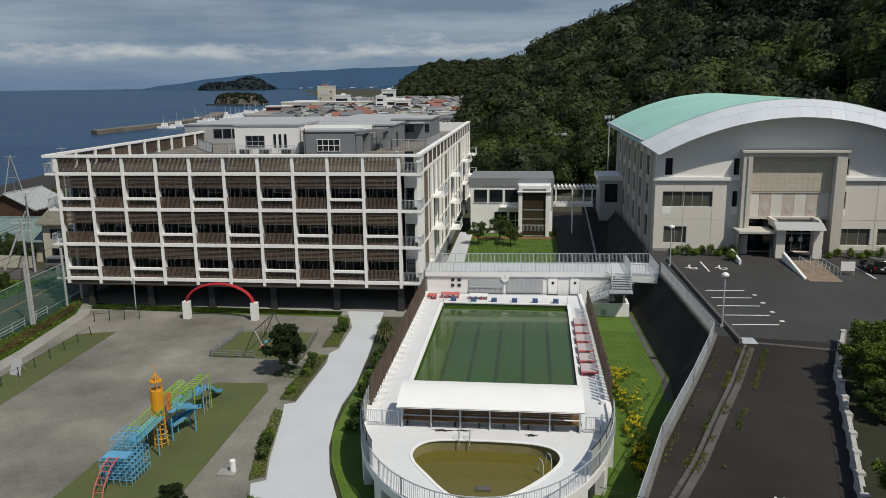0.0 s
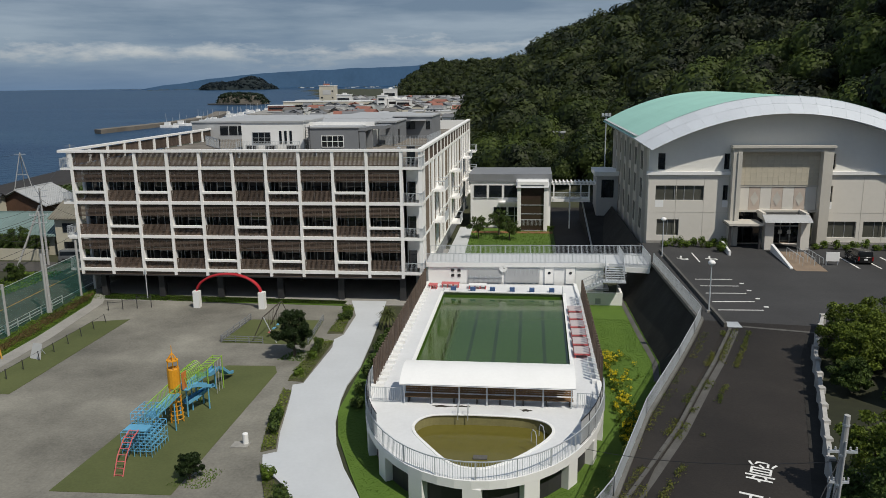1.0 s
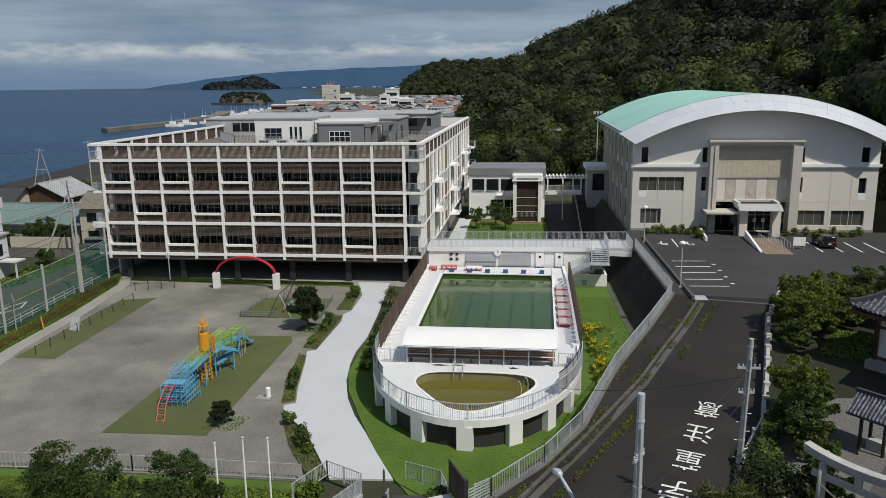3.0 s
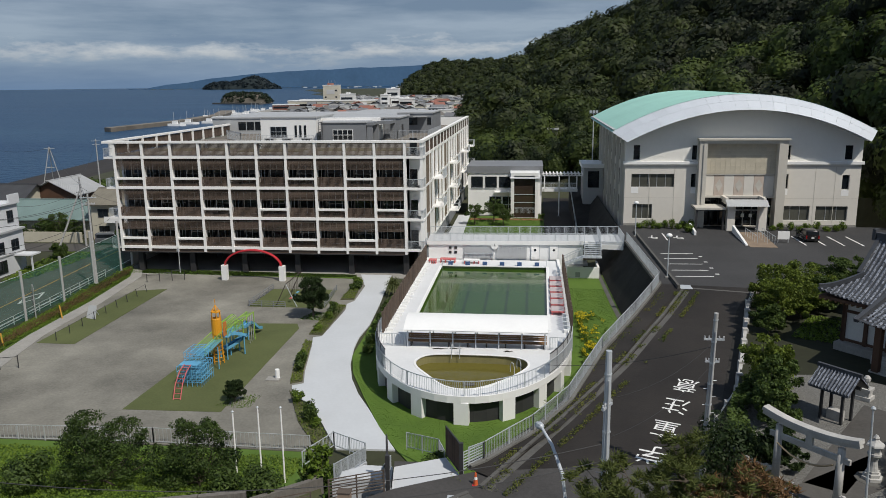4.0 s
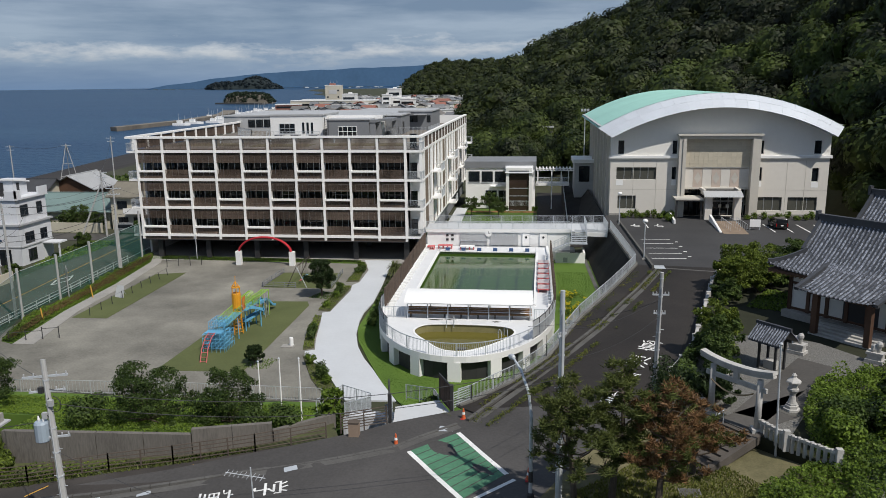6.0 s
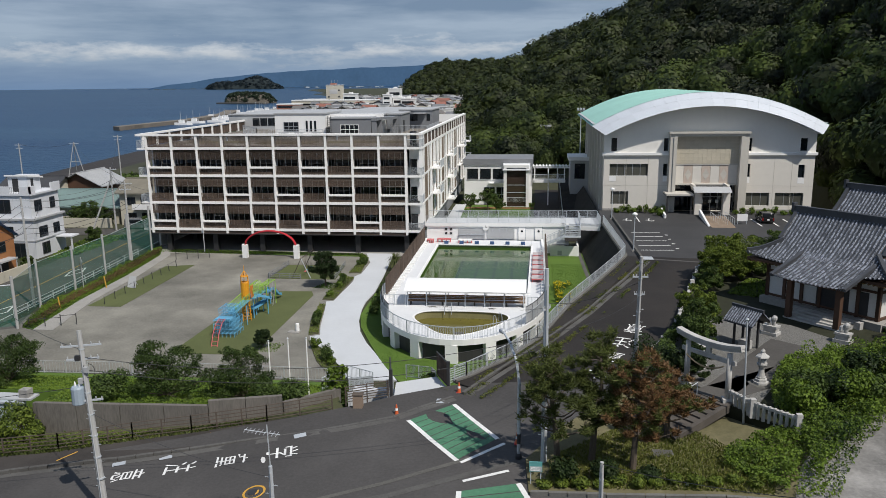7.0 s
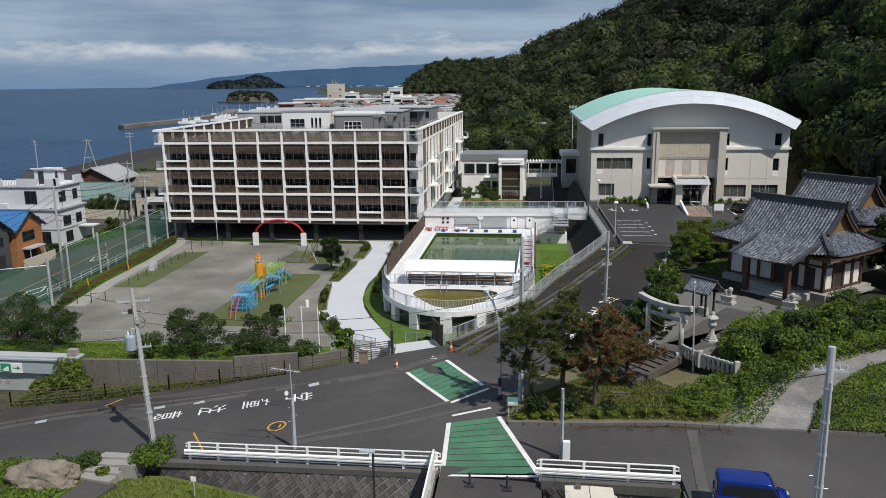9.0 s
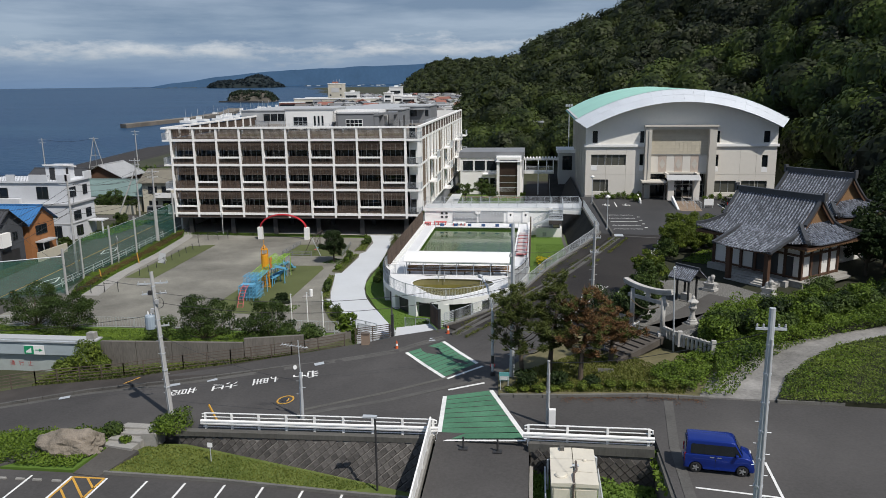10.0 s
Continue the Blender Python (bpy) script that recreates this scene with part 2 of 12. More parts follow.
L_PINE = leaf_mat("pine_needles", (0.030, 0.046, 0.012), (0.135, 0.16, 0.042), 0.75, 0.3)
L_BROWN = leaf_mat("withered_needles", (0.085, 0.048, 0.022), (0.19, 0.105, 0.045), 0.7, 0.1)
L_YELLOW = leaf_mat("yellow_flowers", (0.45, 0.36, 0.01), (0.70, 0.58, 0.03), 0.6)
L_GRASS = leaf_mat("grass_blades", (0.058, 0.125, 0.014), (0.125, 0.20, 0.034), 0.6)

# ---------------------------------------------------------------- mesh tools
rng = np.random.default_rng(7)


class Geo:
    """Collects vertices and faces of one mesh."""

    def __init__(self):
        self.v, self.f = [], []

    def poly(self, pts):
        k = len(self.v)
        self.v += [tuple(p) for p in pts]
        self.f.append(tuple(range(k, k + len(pts))))
        return self

    def box(self, x0, x1, y0, y1, z0, z1):
        k = len(self.v)
        self.v += [(x0, y0, z0), (x1, y0, z0), (x1, y1, z0), (x0, y1, z0), (x0, y0, z1), (x1, y0, z1), (x1, y1, z1), (x0, y1, z1)]
        self.f += [tuple(k + i for i in q) for q in ((0, 3, 2, 1), (4, 5, 6, 7), (0, 1, 5, 4), (1, 2, 6, 5), (2, 3, 7, 6), (3, 0, 4, 7))]
        return self

    def obox(self, c, ax, half, z0, z1):
        """A box on a turned rectangle: centre, direction of its length, half length and half width."""
        a = Vector((ax[0], ax[1])).normalized()
        n = Vector((-a.y, a.x))
        p = [Vector((c[0], c[1])) + a * i * half[0] + n * j * half[1] for i, j in ((-1, -1), (1, -1), (1, 1), (-1, 1))]
        return self.prism([(q.x, q.y) for q in p], z0, z1)

    def beam(self, p, q, w, h):
        """A bar of square section from p to q, w wide and h high."""
        p, q = Vector(p), Vector(q)
        d = (q - p).normalized()
        s = d.cross(Vector((0, 0, 1)))
        s = s.normalized() if s.length > 1e-4 else Vector((1, 0, 0))
        u = s.cross(d)
        k = len(self.v)
        for e_ in (p, q):
            self.v += [tuple(e_ + s * i * w / 2 + u * j * h / 2) for i, j in ((-1, -1), (1, -1), (1, 1), (-1, 1))]
        self.f += [tuple(k + i for i in t) for t in ((3, 2, 1, 0), (4, 5, 6, 7), (0, 1, 5, 4), (1, 2, 6, 5), (2, 3, 7, 6), (3, 0, 4, 7))]
        return self

    def prism(self, pts, z0, z1):
        n, k = len(pts), len(self.v)
        a = sum(pts[i][0] * pts[(i + 1) % n][1] - pts[(i + 1) % n][0] * pts[i][1] for i in range(n))
        pts = pts if a > 0 else pts[::-1]
        z0f = z0 if callable(z0) else (lambda x, y: z0)
        z1f = z1 if callable(z1) else (lambda x, y: z1)
        self.v += [(x, y, z0f(x, y)) for x, y in pts] + [(x, y, z1f(x, y)) for x, y in pts]
        self.f += [tuple(range(k + n - 1, k - 1, -1)), tuple(range(k + n, k + 2 * n))]
        self.f += [(k + i, k + (i + 1) % n, k + n + (i + 1) % n, k + n + i) for i in range(n)]
        return self

    def tube(self, pts, r, n=6, r1=None):
        """A round bar along pts, from radius r to r1."""
        pts = [Vector(p) for p in pts]
        m, k = len(pts), len(self.v)
        r1 = r if r1 is None else r1
        for i, p in enumerate(pts):
            d = (pts[min(i + 1, m - 1)] - pts[max(i - 1, 0)]).normalized()
            s = d.cross(Vector((0, 0, 1)) if abs(d.z) < 0.95 else Vector((1, 0, 0))).normalized()
            u = s.cross(d)
            rr = r + (r1 - r) * i / max(1, m - 1)
            self.v += [tuple(p + (s * math.cos(t) + u * math.sin(t)) * rr) for t in (2 * math.pi * j / n for j in range(n))]
        for i in range(m - 1):
            for j in range(n):
                a, b = k + i * n + j, k + i * n + (j + 1) % n
                self.f.append((a, b, b + n, a + n))
        self.f += [tuple(range(k + n - 1, k - 1, -1)), tuple(range(k + (m - 1) * n, k + m * n))]
        return self

    def sweep(self, pts, w, h):
        """A bent bar of one rectangular section, w wide and h high, along pts."""
        pts = [Vector(p) for p in pts]
        m, k = len(pts), len(self.v)
        for i, p in enumerate(pts):
            d = (pts[min(i + 1, m - 1)] - pts[max(i - 1, 0)]).normalized()
            s = d.cross(Vector((0, 0, 1)))
            s = s.normalized() if s.length > 1e-4 else Vector((1, 0, 0))
            u = s.cross(d)
            self.v += [tuple(p + s * a * w / 2 + u * b_ * h / 2) for a, b_ in ((-1, -1), (1, -1), (1, 1), (-1, 1))]
        for i in range(m - 1):
            for j in range(4):
                a, b_ = k + i * 4 + j, k + i * 4 + (j + 1) % 4
                self.f.append((a, b_, b_ + 4, a + 4))
        self.f += [(k + 3, k + 2, k + 1, k), (k + 4 * m - 4, k + 4 * m - 3, k + 4 * m - 2, k + 4 * m - 1)]
        return self

    def lathe(self, rings, n=10, c=(0, 0)):
        """A turned shape from (radius, z) pairs."""
        k = len(self.v)
        for r, z in rings:
            self.v += [(c[0] + r * math.cos(2 * math.pi * j / n), c[1] + r * math.sin(2 * math.pi * j / n), z) for j in range(n)]
        for i in range(len(rings) - 1):
            for j in range(n):
                a, b = k + i * n + j, k + i * n + (j + 1) % n
                self.f.append((a, b, b + n, a + n))
        self.f += [tuple(range(k + n - 1, k - 1, -1)), tuple(range(k + (len(rings) - 1) * n, k + len(rings) * n))]
        return self

    def mesh(self, name, material):
        me = bpy.data.meshes.new(name)
        me.from_pydata(self.v, [], self.f)
        me.materials.append(material)
        return me


def thing(name, label, category, group="", at=(0, 0, 0)):
    ob = new(name)
    ob.empty_display_size = 0.3
    ob.location = at
    return tagged(ob, label, category, group)


def part(name, geo, material, parent=None, label="", smooth=False):
    """One mesh object from a Geo, a Mesh or a bmesh under a thing or a part."""
    me = geo if isinstance(geo, bpy.types.Mesh) else geo.mesh(name, material)
    if smooth:
        me.polygons.foreach_set("use_smooth", [True] * len(me.polygons))
    ob = new(name, me)
    ob.parent = parent
    return tagged(ob, label)


def piece(name, me, parent, at=(0, 0, 0), rz=0.0, label=""):
    """An object of its own on a shared mesh, at a place in its parent's space."""
    ob = new(name, me)
    ob.parent = parent
    ob.location, ob.rotation_euler = at, (0, 0, rz)
    return tagged(ob, label)


def setting(name, geo, material, label="", category="", smooth=False):
    ob = part(name, geo, material, None, "", smooth)
    return tagged(ob, label, category, "", "structure")


def solid(name, geo, material, label, category, group="", smooth=False):
    """A thing that is one mesh."""
    return tagged(part(name, geo, material, None, "", smooth), label, category, group)


def quads_mesh(name, verts, material, tris=False):
    """A mesh of loose quads or triangles from an array of corners (n, 4 or 3, 3)."""
    k = verts.shape[1]
    n = verts.shape[0]
    me = bpy.data.meshes.new(name)
    me.vertices.add(n * k)
    me.vertices.foreach_set("co", verts.reshape(-1).astype(np.float32))
    me.loops.add(n * k)
    me.loops.foreach_set("vertex_index", np.arange(n * k, dtype=np.int32))
    me.polygons.add(n)
    me.polygons.foreach_set("loop_start", np.arange(0, n * k, k, dtype=np.int32))
    me.update(calc_edges=True)
    me.materials.append(material)
    return me


def leaf_cloud(n, lobes, size, flat=0.35, shell=0.55, spread=0.45):
    """Corners of n leaf clumps spread over ellipsoid lobes (centre, radii), turned mostly outward."""
    lob = np.array([[*c, *r] for c, r in lobes], dtype=float)
    w = (lob[:, 3] * lob[:, 4] * lob[:, 5]) ** 0.67
    i = rng.choice(len(lob), n, p=w / w.sum())
    d = rng.normal(size=(n, 3))
    d /= np.linalg.norm(d, axis=1)[:, None]
    rad = shell + (1.16 - shell) * rng.random(n) ** 0.7
    p = lob[i, :3] + d * lob[i, 3:] * rad[:, None]
    nrm = d + rng.normal(size=(n, 3)) * spread
    nrm[:, 2] += flat
    nrm /= np.linalg.norm(nrm, axis=1)[:, None]
    a = np.cross(nrm, rng.normal(size=(n, 3)))
    a /= np.linalg.norm(a, axis=1)[:, None] + 1e-9
    b = np.cross(nrm, a)
    s = size * (0.55 + 0.9 * rng.random(n))[:, None]
    t = s * (0.36 + 0.34 * rng.random(n))[:, None]
    bend = nrm * s * 0.25
    return np.stack([p - a * s - bend, p - b * t, p + a * s - bend, p + b * t], axis=1)


def in_poly(x, y, poly):
    c, j = False, len(poly) - 1
    for i in range(len(poly)):
        if (poly[i][1] > y) != (poly[j][1] > y) and x < (poly[j][0] - poly[i][0]) * (y - poly[i][1]) / (poly[j][1] - poly[i][1]) + poly[i][0]:
            c = not c
        j = i
    return c


def lerp_list(pts, x):
    """Piecewise line through (x, value) pairs."""
    return float(np.interp(x, [p[0] for p in pts], [p[1] for p in pts]))

# ---------------------------------------------------------------- land, sea, roads


def road_z(x, y=0):
    return 3.4 + 0.075 * max(-45.0, min(14.0, x))


def drive_z(x, y):
    """Height of the road, blending into the driveway that climbs away from it."""
    up = float(np.interp(y, [20, 32, 62], [3.55, 3.75, 4.6]))
    t = min(1.0, max(0.0, (y - 14) / 12))
    return road_z(x) * (1 - t) + up * t


COAST = [(-400, -120), (0, -140), (175, -154), (300, -170), (500, -215), (900, -290), (1300, -335), (2500, -700), (5200, -1700)]
HILL_CREST = [(-180, -0.2), (-6, -0.2), (-4.9, -0.08), (-4.7, -0.058), (-3.8, -0.038), (-2.9, -0.026), (-1.8, -0.008), (0, 0.010), (0.6, 0.020), (1.6, 0.033), (3.4, 0.047), (5.2, 0.057), (7.2, 0.072), (15, 0.122), (22, 0.182), (40, 0.26), (90, 0.2), (130, 0.02), (180, 0.0)]
HILL_D1 = [(-180, 300), (-4.9, 300), (0, 360), (2.5, 400), (7, 380), (15, 330), (22, 300), (40, 250), (180, 220)]
HILL_D0 = [(-180, 190), (-4.4, 180), (0, 165), (5, 152), (10, 148), (20, 146), (25, 124), (29, 108), (40, 82), (60, 64), (90, 70), (180, 90)]
# second ridge far behind the town
RIDGE = [(-9.7, -0.018), (-9.3, -0.004), (-8.4, 0.010), (-7.6, 0.0155), (-6.7, 0.021), (-4.6, 0.022), (-1.8, 0.024), (3, 0.03)]
RIDGE_NEAR, RIDGE_FAR = 1230, 1480
SEA = -6.0


def land_z(x, y):
    """Height of the natural ground: flat by the school, down to the shore, up the wooded hill."""
    base = -0.08
    xc = lerp_list(COAST, y)
    if x < xc + 40:
        t = (x - xc) / 40
        base = -0.08 - 6.3 * (1 - t) ** 1.5 if t > 0 else max(-14, -6.4 + t * 8)
    r, az = math.hypot(x, y), math.degrees(math.atan2(x, y))
    d0, d1 = lerp_list(HILL_D0, az), lerp_list(HILL_D1, az)
    if r > d0 and x > xc + 60:
        top = 25 + lerp_list(HILL_CREST, az) * d1
        s = min(1.0, (r - d0) / (d1 - d0))
        hump = 1.0 + 0.10 * noise.noise((x / 60, y / 60, 3.0)) * (1 - abs(2 * s - 1))
        z = base + (max(top, 0) - base) * (s ** 0.85) * hump
        if r > d1:
            z -= (r - d1) * 0.12
        base = max(base, z)
    if -9.7 < az < 6 and r > RIDGE_NEAR:
        top = 25 + lerp_list(RIDGE, az) * RIDGE_FAR
        s = min(1.0, (r - RIDGE_NEAR) / (RIDGE_FAR - RIDGE_NEAR))
        base = max(base, top * s ** 0.8 - max(0, r - RIDGE_FAR) * 0.12)
    return base


def axis(*runs):
    out = []
    for a, b, s in runs:
        out += list(np.arange(a, b, s))
    return out


gx = axis((-5000, -1000, 500), (-1000, -200, 80), (-200, -60, 7), (-60, 300, 6), (300, 700, 40), (700, 5001, 430))
gy = axis((-3000, -100, 400), (-100, 420, 6), (420, 1000, 20), (1000, 1700, 35), (1700, 2000, 100), (2000, 5001, 300))
g = Geo()
g.v = [(x, y, land_z(x, y)) for y in gy for x in gx]
nx = len(gx)
g.f = [(j * nx + i, j * nx + i + 1, (j + 1) * nx + i + 1, (j + 1) * nx + i) for j in range(len(gy) - 1) for i in range(nx - 1)]
M_LAND = mat("ground_soil_and_scrub", (0.028, 0.038, 0.013), 0.95, 0.4, 0.05, 0.2, tint=(0.055, 0.052, 0.032))
setting("ground", g, M_LAND, "flat school ground rising into a wooded hill", "ground", smooth=True)

m = bpy.data.materials.new("sea_water")
m.use_nodes = True
b = m.node_tree.nodes["Principled BSDF"]
b.inputs["Base Color"].default_value = (0.009, 0.042, 0.105, 1)
b.inputs["Roughness"].default_value = 0.3
b.inputs["Specular IOR Level"].default_value = 0.06
b.inputs["IOR"].default_value = 1.33
tc = m.node_tree.nodes.new("ShaderNodeTexCoord")
ns = m.node_tree.nodes.new("ShaderNodeTexNoise")
ns.inputs["Scale"].default_value, ns.inputs["Detail"].default_value = 0.22, 6
bp = m.node_tree.nodes.new("ShaderNodeBump")
bp.inputs["Strength"].default_value, bp.inputs["Distance"].default_value = 0.55, 1.2
m.node_tree.links.new(tc.outputs["Object"], ns.inputs["Vector"])
m.node_tree.links.new(ns.outputs["Fac"], bp.inputs["Height"])
m.node_tree.links.new(bp.outputs[0], b.inputs["Normal"])
nb = m.node_tree.nodes.new("ShaderNodeTexNoise")
mb = m.node_tree.nodes.new("ShaderNodeMapping")
mb.inputs["Scale"].default_value = (0.0016, 0.009, 1)
nb.inputs["Scale"].default_value, nb.inputs["Detail"].default_value, nb.inputs["Roughness"].default_value = 1.0, 11, 0.66
rb_ = m.node_tree.nodes.new("ShaderNodeValToRGB")
rb_.color_ramp.elements[0].position, rb_.color_ramp.elements[0].color = 0.42, (0.008, 0.040, 0.098, 1)
rb_.color_ramp.elements[1].position, rb_.color_ramp.elements[1].color = 0.72, (0.026, 0.075, 0.135, 1)
m.node_tree.links.new(tc.outputs["Object"], mb.inputs["Vector"])
m.node_tree.links.new(mb.outputs[0], nb.inputs["Vector"])
m.node_tree.links.new(nb.outputs["Fac"], rb_.inputs[0])
m.node_tree.links.new(rb_.outputs[0], b.inputs["Base Color"])
M_SEA = m
sea = Geo()
# the far sheet comes up a little towards the horizon, as wide water seems to do
rows_ = ((-3000, 0), (2400, 0), (3000, 2.0), (3600, 5.0), (4200, 9.5), (4600, 13), (4990, 17))
for (ya, za), (yb, zb) in zip(rows_[:-1], rows_[1:]):
    sea.poly([(-6000, ya, SEA + za), (3000, ya, SEA + za), (3000, yb, SEA + zb), (-6000, yb, SEA + zb)])
setting("water", sea, M_SEA, "dark blue calm sea with fine ripples", "sea")


def slab(name, pts, z, material, label, category, skirt=1.2, step=None):
    """A paved area: a top that follows z(x, y), with a skirt going down into the ground."""
    zf = z if callable(z) else (lambda x, y: z)
    if step:
        dense = []
        for i, p in enumerate(pts):
            q = pts[(i + 1) % len(pts)]
            k = max(1, int(math.hypot(q[0] - p[0], q[1] - p[1]) / step))
            dense += [(p[0] + (q[0] - p[0]) * j / k, p[1] + (q[1] - p[1]) * j / k) for j in range(k)]
        pts = dense
    bm = bmesh.new()
    vs = [bm.verts.new((x, y, 0)) for x, y in pts]
    f = bm.faces.new(vs)
    if f.normal.z < 0 or sum(pts[i][0] * pts[(i + 1) % len(pts)][1] - pts[(i + 1) % len(pts)][0] * pts[i][1] for i in range(len(pts))) < 0:
        f.normal_flip()
    if step:
        x0, x1 = min(p[0] for p in pts), max(p[0] for p in pts)
        y0, y1 = min(p[1] for p in pts), max(p[1] for p in pts)
        for x in np.arange(x0 + step, x1, step):
            bmesh.ops.bisect_plane(bm, geom=bm.verts[:] + bm.edges[:] + bm.faces[:], plane_co=(x, 0, 0), plane_no=(1, 0, 0))
        for y in np.arange(y0 + step, y1, step):
            bmesh.ops.bisect_plane(bm, geom=bm.verts[:] + bm.edges[:] + bm.faces[:], plane_co=(0, y, 0), plane_no=(0, 1, 0))
    edge = [e_ for e_ in bm.edges if e_.is_boundary]
    for v in bm.verts:
        v.co.z = zf(v.co.x, v.co.y)
    r = bmesh.ops.extrude_edge_only(bm, edges=edge)
    for v in [q for q in r["geom"] if isinstance(q, bmesh.types.BMVert)]:
        v.co.z -= skirt
    bmesh.ops.recalc_face_normals(bm, faces=bm.faces)
    me = bpy.data.meshes.new(name)
    bm.to_mesh(me)
    bm.free()
    me.materials.append(material)
    return setting(name, me, None, label, category)


# schoolyard, turf, path
slab("schoolyard", [(-51.5, 32), (-12.4, 32), (-16, 40.5), (-17.0, 52), (-17.0, 82), (-52.5, 82), (-50, 60)], 0.0, M_YARD, "grey gravel schoolyard with worn tracks", "ground", 0.3)
slab("undercroft_floor", [(-53, 79.5), (-11.5, 79.5), (-11.5, 110), (-53, 110)], 0.03, M_CONC, "grey concrete floor under the raised school", "floor", 0.3)
slab("turf", [(-46.0, 51.7), (-42.0, 51.7), (-42.4, 72.2), (-46.1, 71.1)], 0.03, M_TURF, "olive green artificial turf strip", "turf", 0.1)
slab("turf", [(-29.2, 37.4), (-21.3, 37.6), (-21.35, 58.2), (-22.0, 59.75), (-26.4, 59.5), (-28.7, 53.0)], 0.03, M_TURF, "olive green artificial turf under the climbing frame", "turf", 0.1)
slab("turf", [(-29.5, 65.6), (-29.1, 73.1), (-21.2, 73.3), (-20.6, 65.6)], 0.03, M_TURF, "olive green artificial turf under the swing", "turf", 0.1)
PATH_L = [(-19.9, 81), (-18.1, 75.2), (-17.9, 68.7), (-18.5, 67.3), (-18.1, 64.9), (-18.3, 55.9), (-19.1, 55.5), (-18.4, 52.5), (-17.3, 46.7), (-16.55, 43.7), (-17.4, 43.2), (-16.9, 41.7), (-14.4, 39.0), (-12.8, 36.0), (-10.9, 32.4)]
PATH_R = [(-15.8, 81), (-14.7, 67), (-14.3, 60), (-14.5, 55.9), (-14.3, 52.8), (-13.7, 48.7), (-12.7, 45.0), (-11.4, 41.8), (-9.9, 38.9), (-8.6, 36.1), (-6.8, 32.6)]
slab("pavement", PATH_L + PATH_R[::-1], 0.05, M_PATH, "pale grey curving concrete footpath", "path", 0.15)
slab("pavement", [(-11.4, 87.5), (-8.6, 87.5), (-9.2, 128), (-11.4, 128)], 0.05, M_PATH, "pale concrete path beside the school", "path", 0.15)

# lawns
slab("lawn", [(-14.2, 62), (-14.0, 50.7), (-13.0, 46.6), (-10.9, 41.4), (-8.5, 35.9), (-6.7, 32.6), (-3, 27), (0.5, 26), (8, 43), (13.5, 58), (13.5, 83), (6, 83), (-11.5, 83)], 0.02, M_GRASS, "bright green lawn round the pool building", "lawn", 0.3)
slab("lawn", [(-8.6, 87.5), (4.5, 87.5), (4.5, 127), (-9.2, 127)], 0.05, M_GRASS, "green lawn with a bare brown border", "lawn", 0.2)

# roads
slab("road", [(-75, -7), (-46, 6.4), (-32, 12.2), (-25, 14.2), (-17.4, 16.2), (-10.9, 18.6), (-7.0, 20.3), (-4.8, 21.7), (-0.6, 23.6), (12.6, 25.6), (9.9, 21.6), (6.6, 16.4), (4.5, 12.3), (4.7, 9.2), (12.6, 8.4), (30, 7.3), (60, 5), (60, -40), (14.2, -40), (13.6, 3.0), (6.5, 3.4), (1.0, 3.3), (-16.6, 5.35), (-19.2, 5.6), (-26, 1.0), (-75, -30)],
     drive_z, M_ASPH, "dark grey asphalt road climbing to a junction", "road", 1.5, 3.0)
slab("ramp", [(1.0, 3.4), (6.5, 3.4), (6.6, -30), (0.6, -30)], lambda x, y: float(np.interp(y, [-30, 3.4], [0.4, 3.62])), M_ASPH, "dark asphalt ramp between retaining walls", "road", 0.6, 3.0)
DRIVE_L = [(-0.6, 23.6), (2.55, 28.4), (4.9, 33.0), (7.9, 42.6), (11.5, 51.6), (13.8, 57.7), (15.2, 61.5)]
DRIVE_R = [(24.5, 60.5), (21.4, 53), (15.8, 34), (13.5, 29.5), (12.6, 25.6)]
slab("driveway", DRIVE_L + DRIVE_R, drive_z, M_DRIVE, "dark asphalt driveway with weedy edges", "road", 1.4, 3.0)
slab("upper_car_park", [(15.2, 61.5), (14.35, 82.5), (14.6, 93.8), (60, 93.8), (60, 60.4), (24.5, 60.5)], drive_z, M_LOT, "dark asphalt car park before the gymnasium", "car park", 1.4, 6.0)
slab("car_park", [(-80, -40), (0.6, -40), (0.6, -0.45), (-4, -0.2), (-12, 0.5), (-19.3, 0.75), (-26.5, 0.75), (-80, 0.75)], 1.2, M_ASPH, "asphalt car park with white bay lines", "car park", 0.6)
slab("street", [(-62.5, 20), (-50.0, 20), (-51.6, 44), (-53.2, 66), (-55.2, 90), (-58, 170), (-66, 170), (-65.6, 92), (-63.4, 66), (-61.5, 44)], -0.02, M_ASPH2, "grey two-lane street with an orange centre line", "road", 0.3)

# ---------------------------------------------------------------- school
school = thing("school_building", "white-framed four-storey school with brown louvres and raised on dark columns", "school")
X0, X1, PITCH, NB, YF = -52.4, -13.7, 3.87, 10, 80.5
LEVELS = [3.3, 7.3, 11.3, 15.3]


def slat_panel(w, h, along, n, t=0.05, d=0.08):
    """A framed panel of slats, hung from x 0 to w and z 0 to h."""
    q = Geo()
    if along == "x":
        for i in range(n):
            z = h * (i + 0.5) / n
            q.box(0, w, 0, d, z - t / 2, z + t / 2)
        for x in (0.02, w / 2, w - 0.02):
            q.box(x - 0.025, x + 0.025, 0.08, 0.12, 0, h)
    else:
        for i in range(n):
            x = w * (i + 0.5) / n
            q.box(x - t / 2, x + t / 2, 0, d, 0, h)
        for z in (0.06, h - 0.06):
            q.box(0, w, 0.08, 0.12, z - 0.03, z + 0.03)
    return q.mesh("slat_panel", M_SLAT)


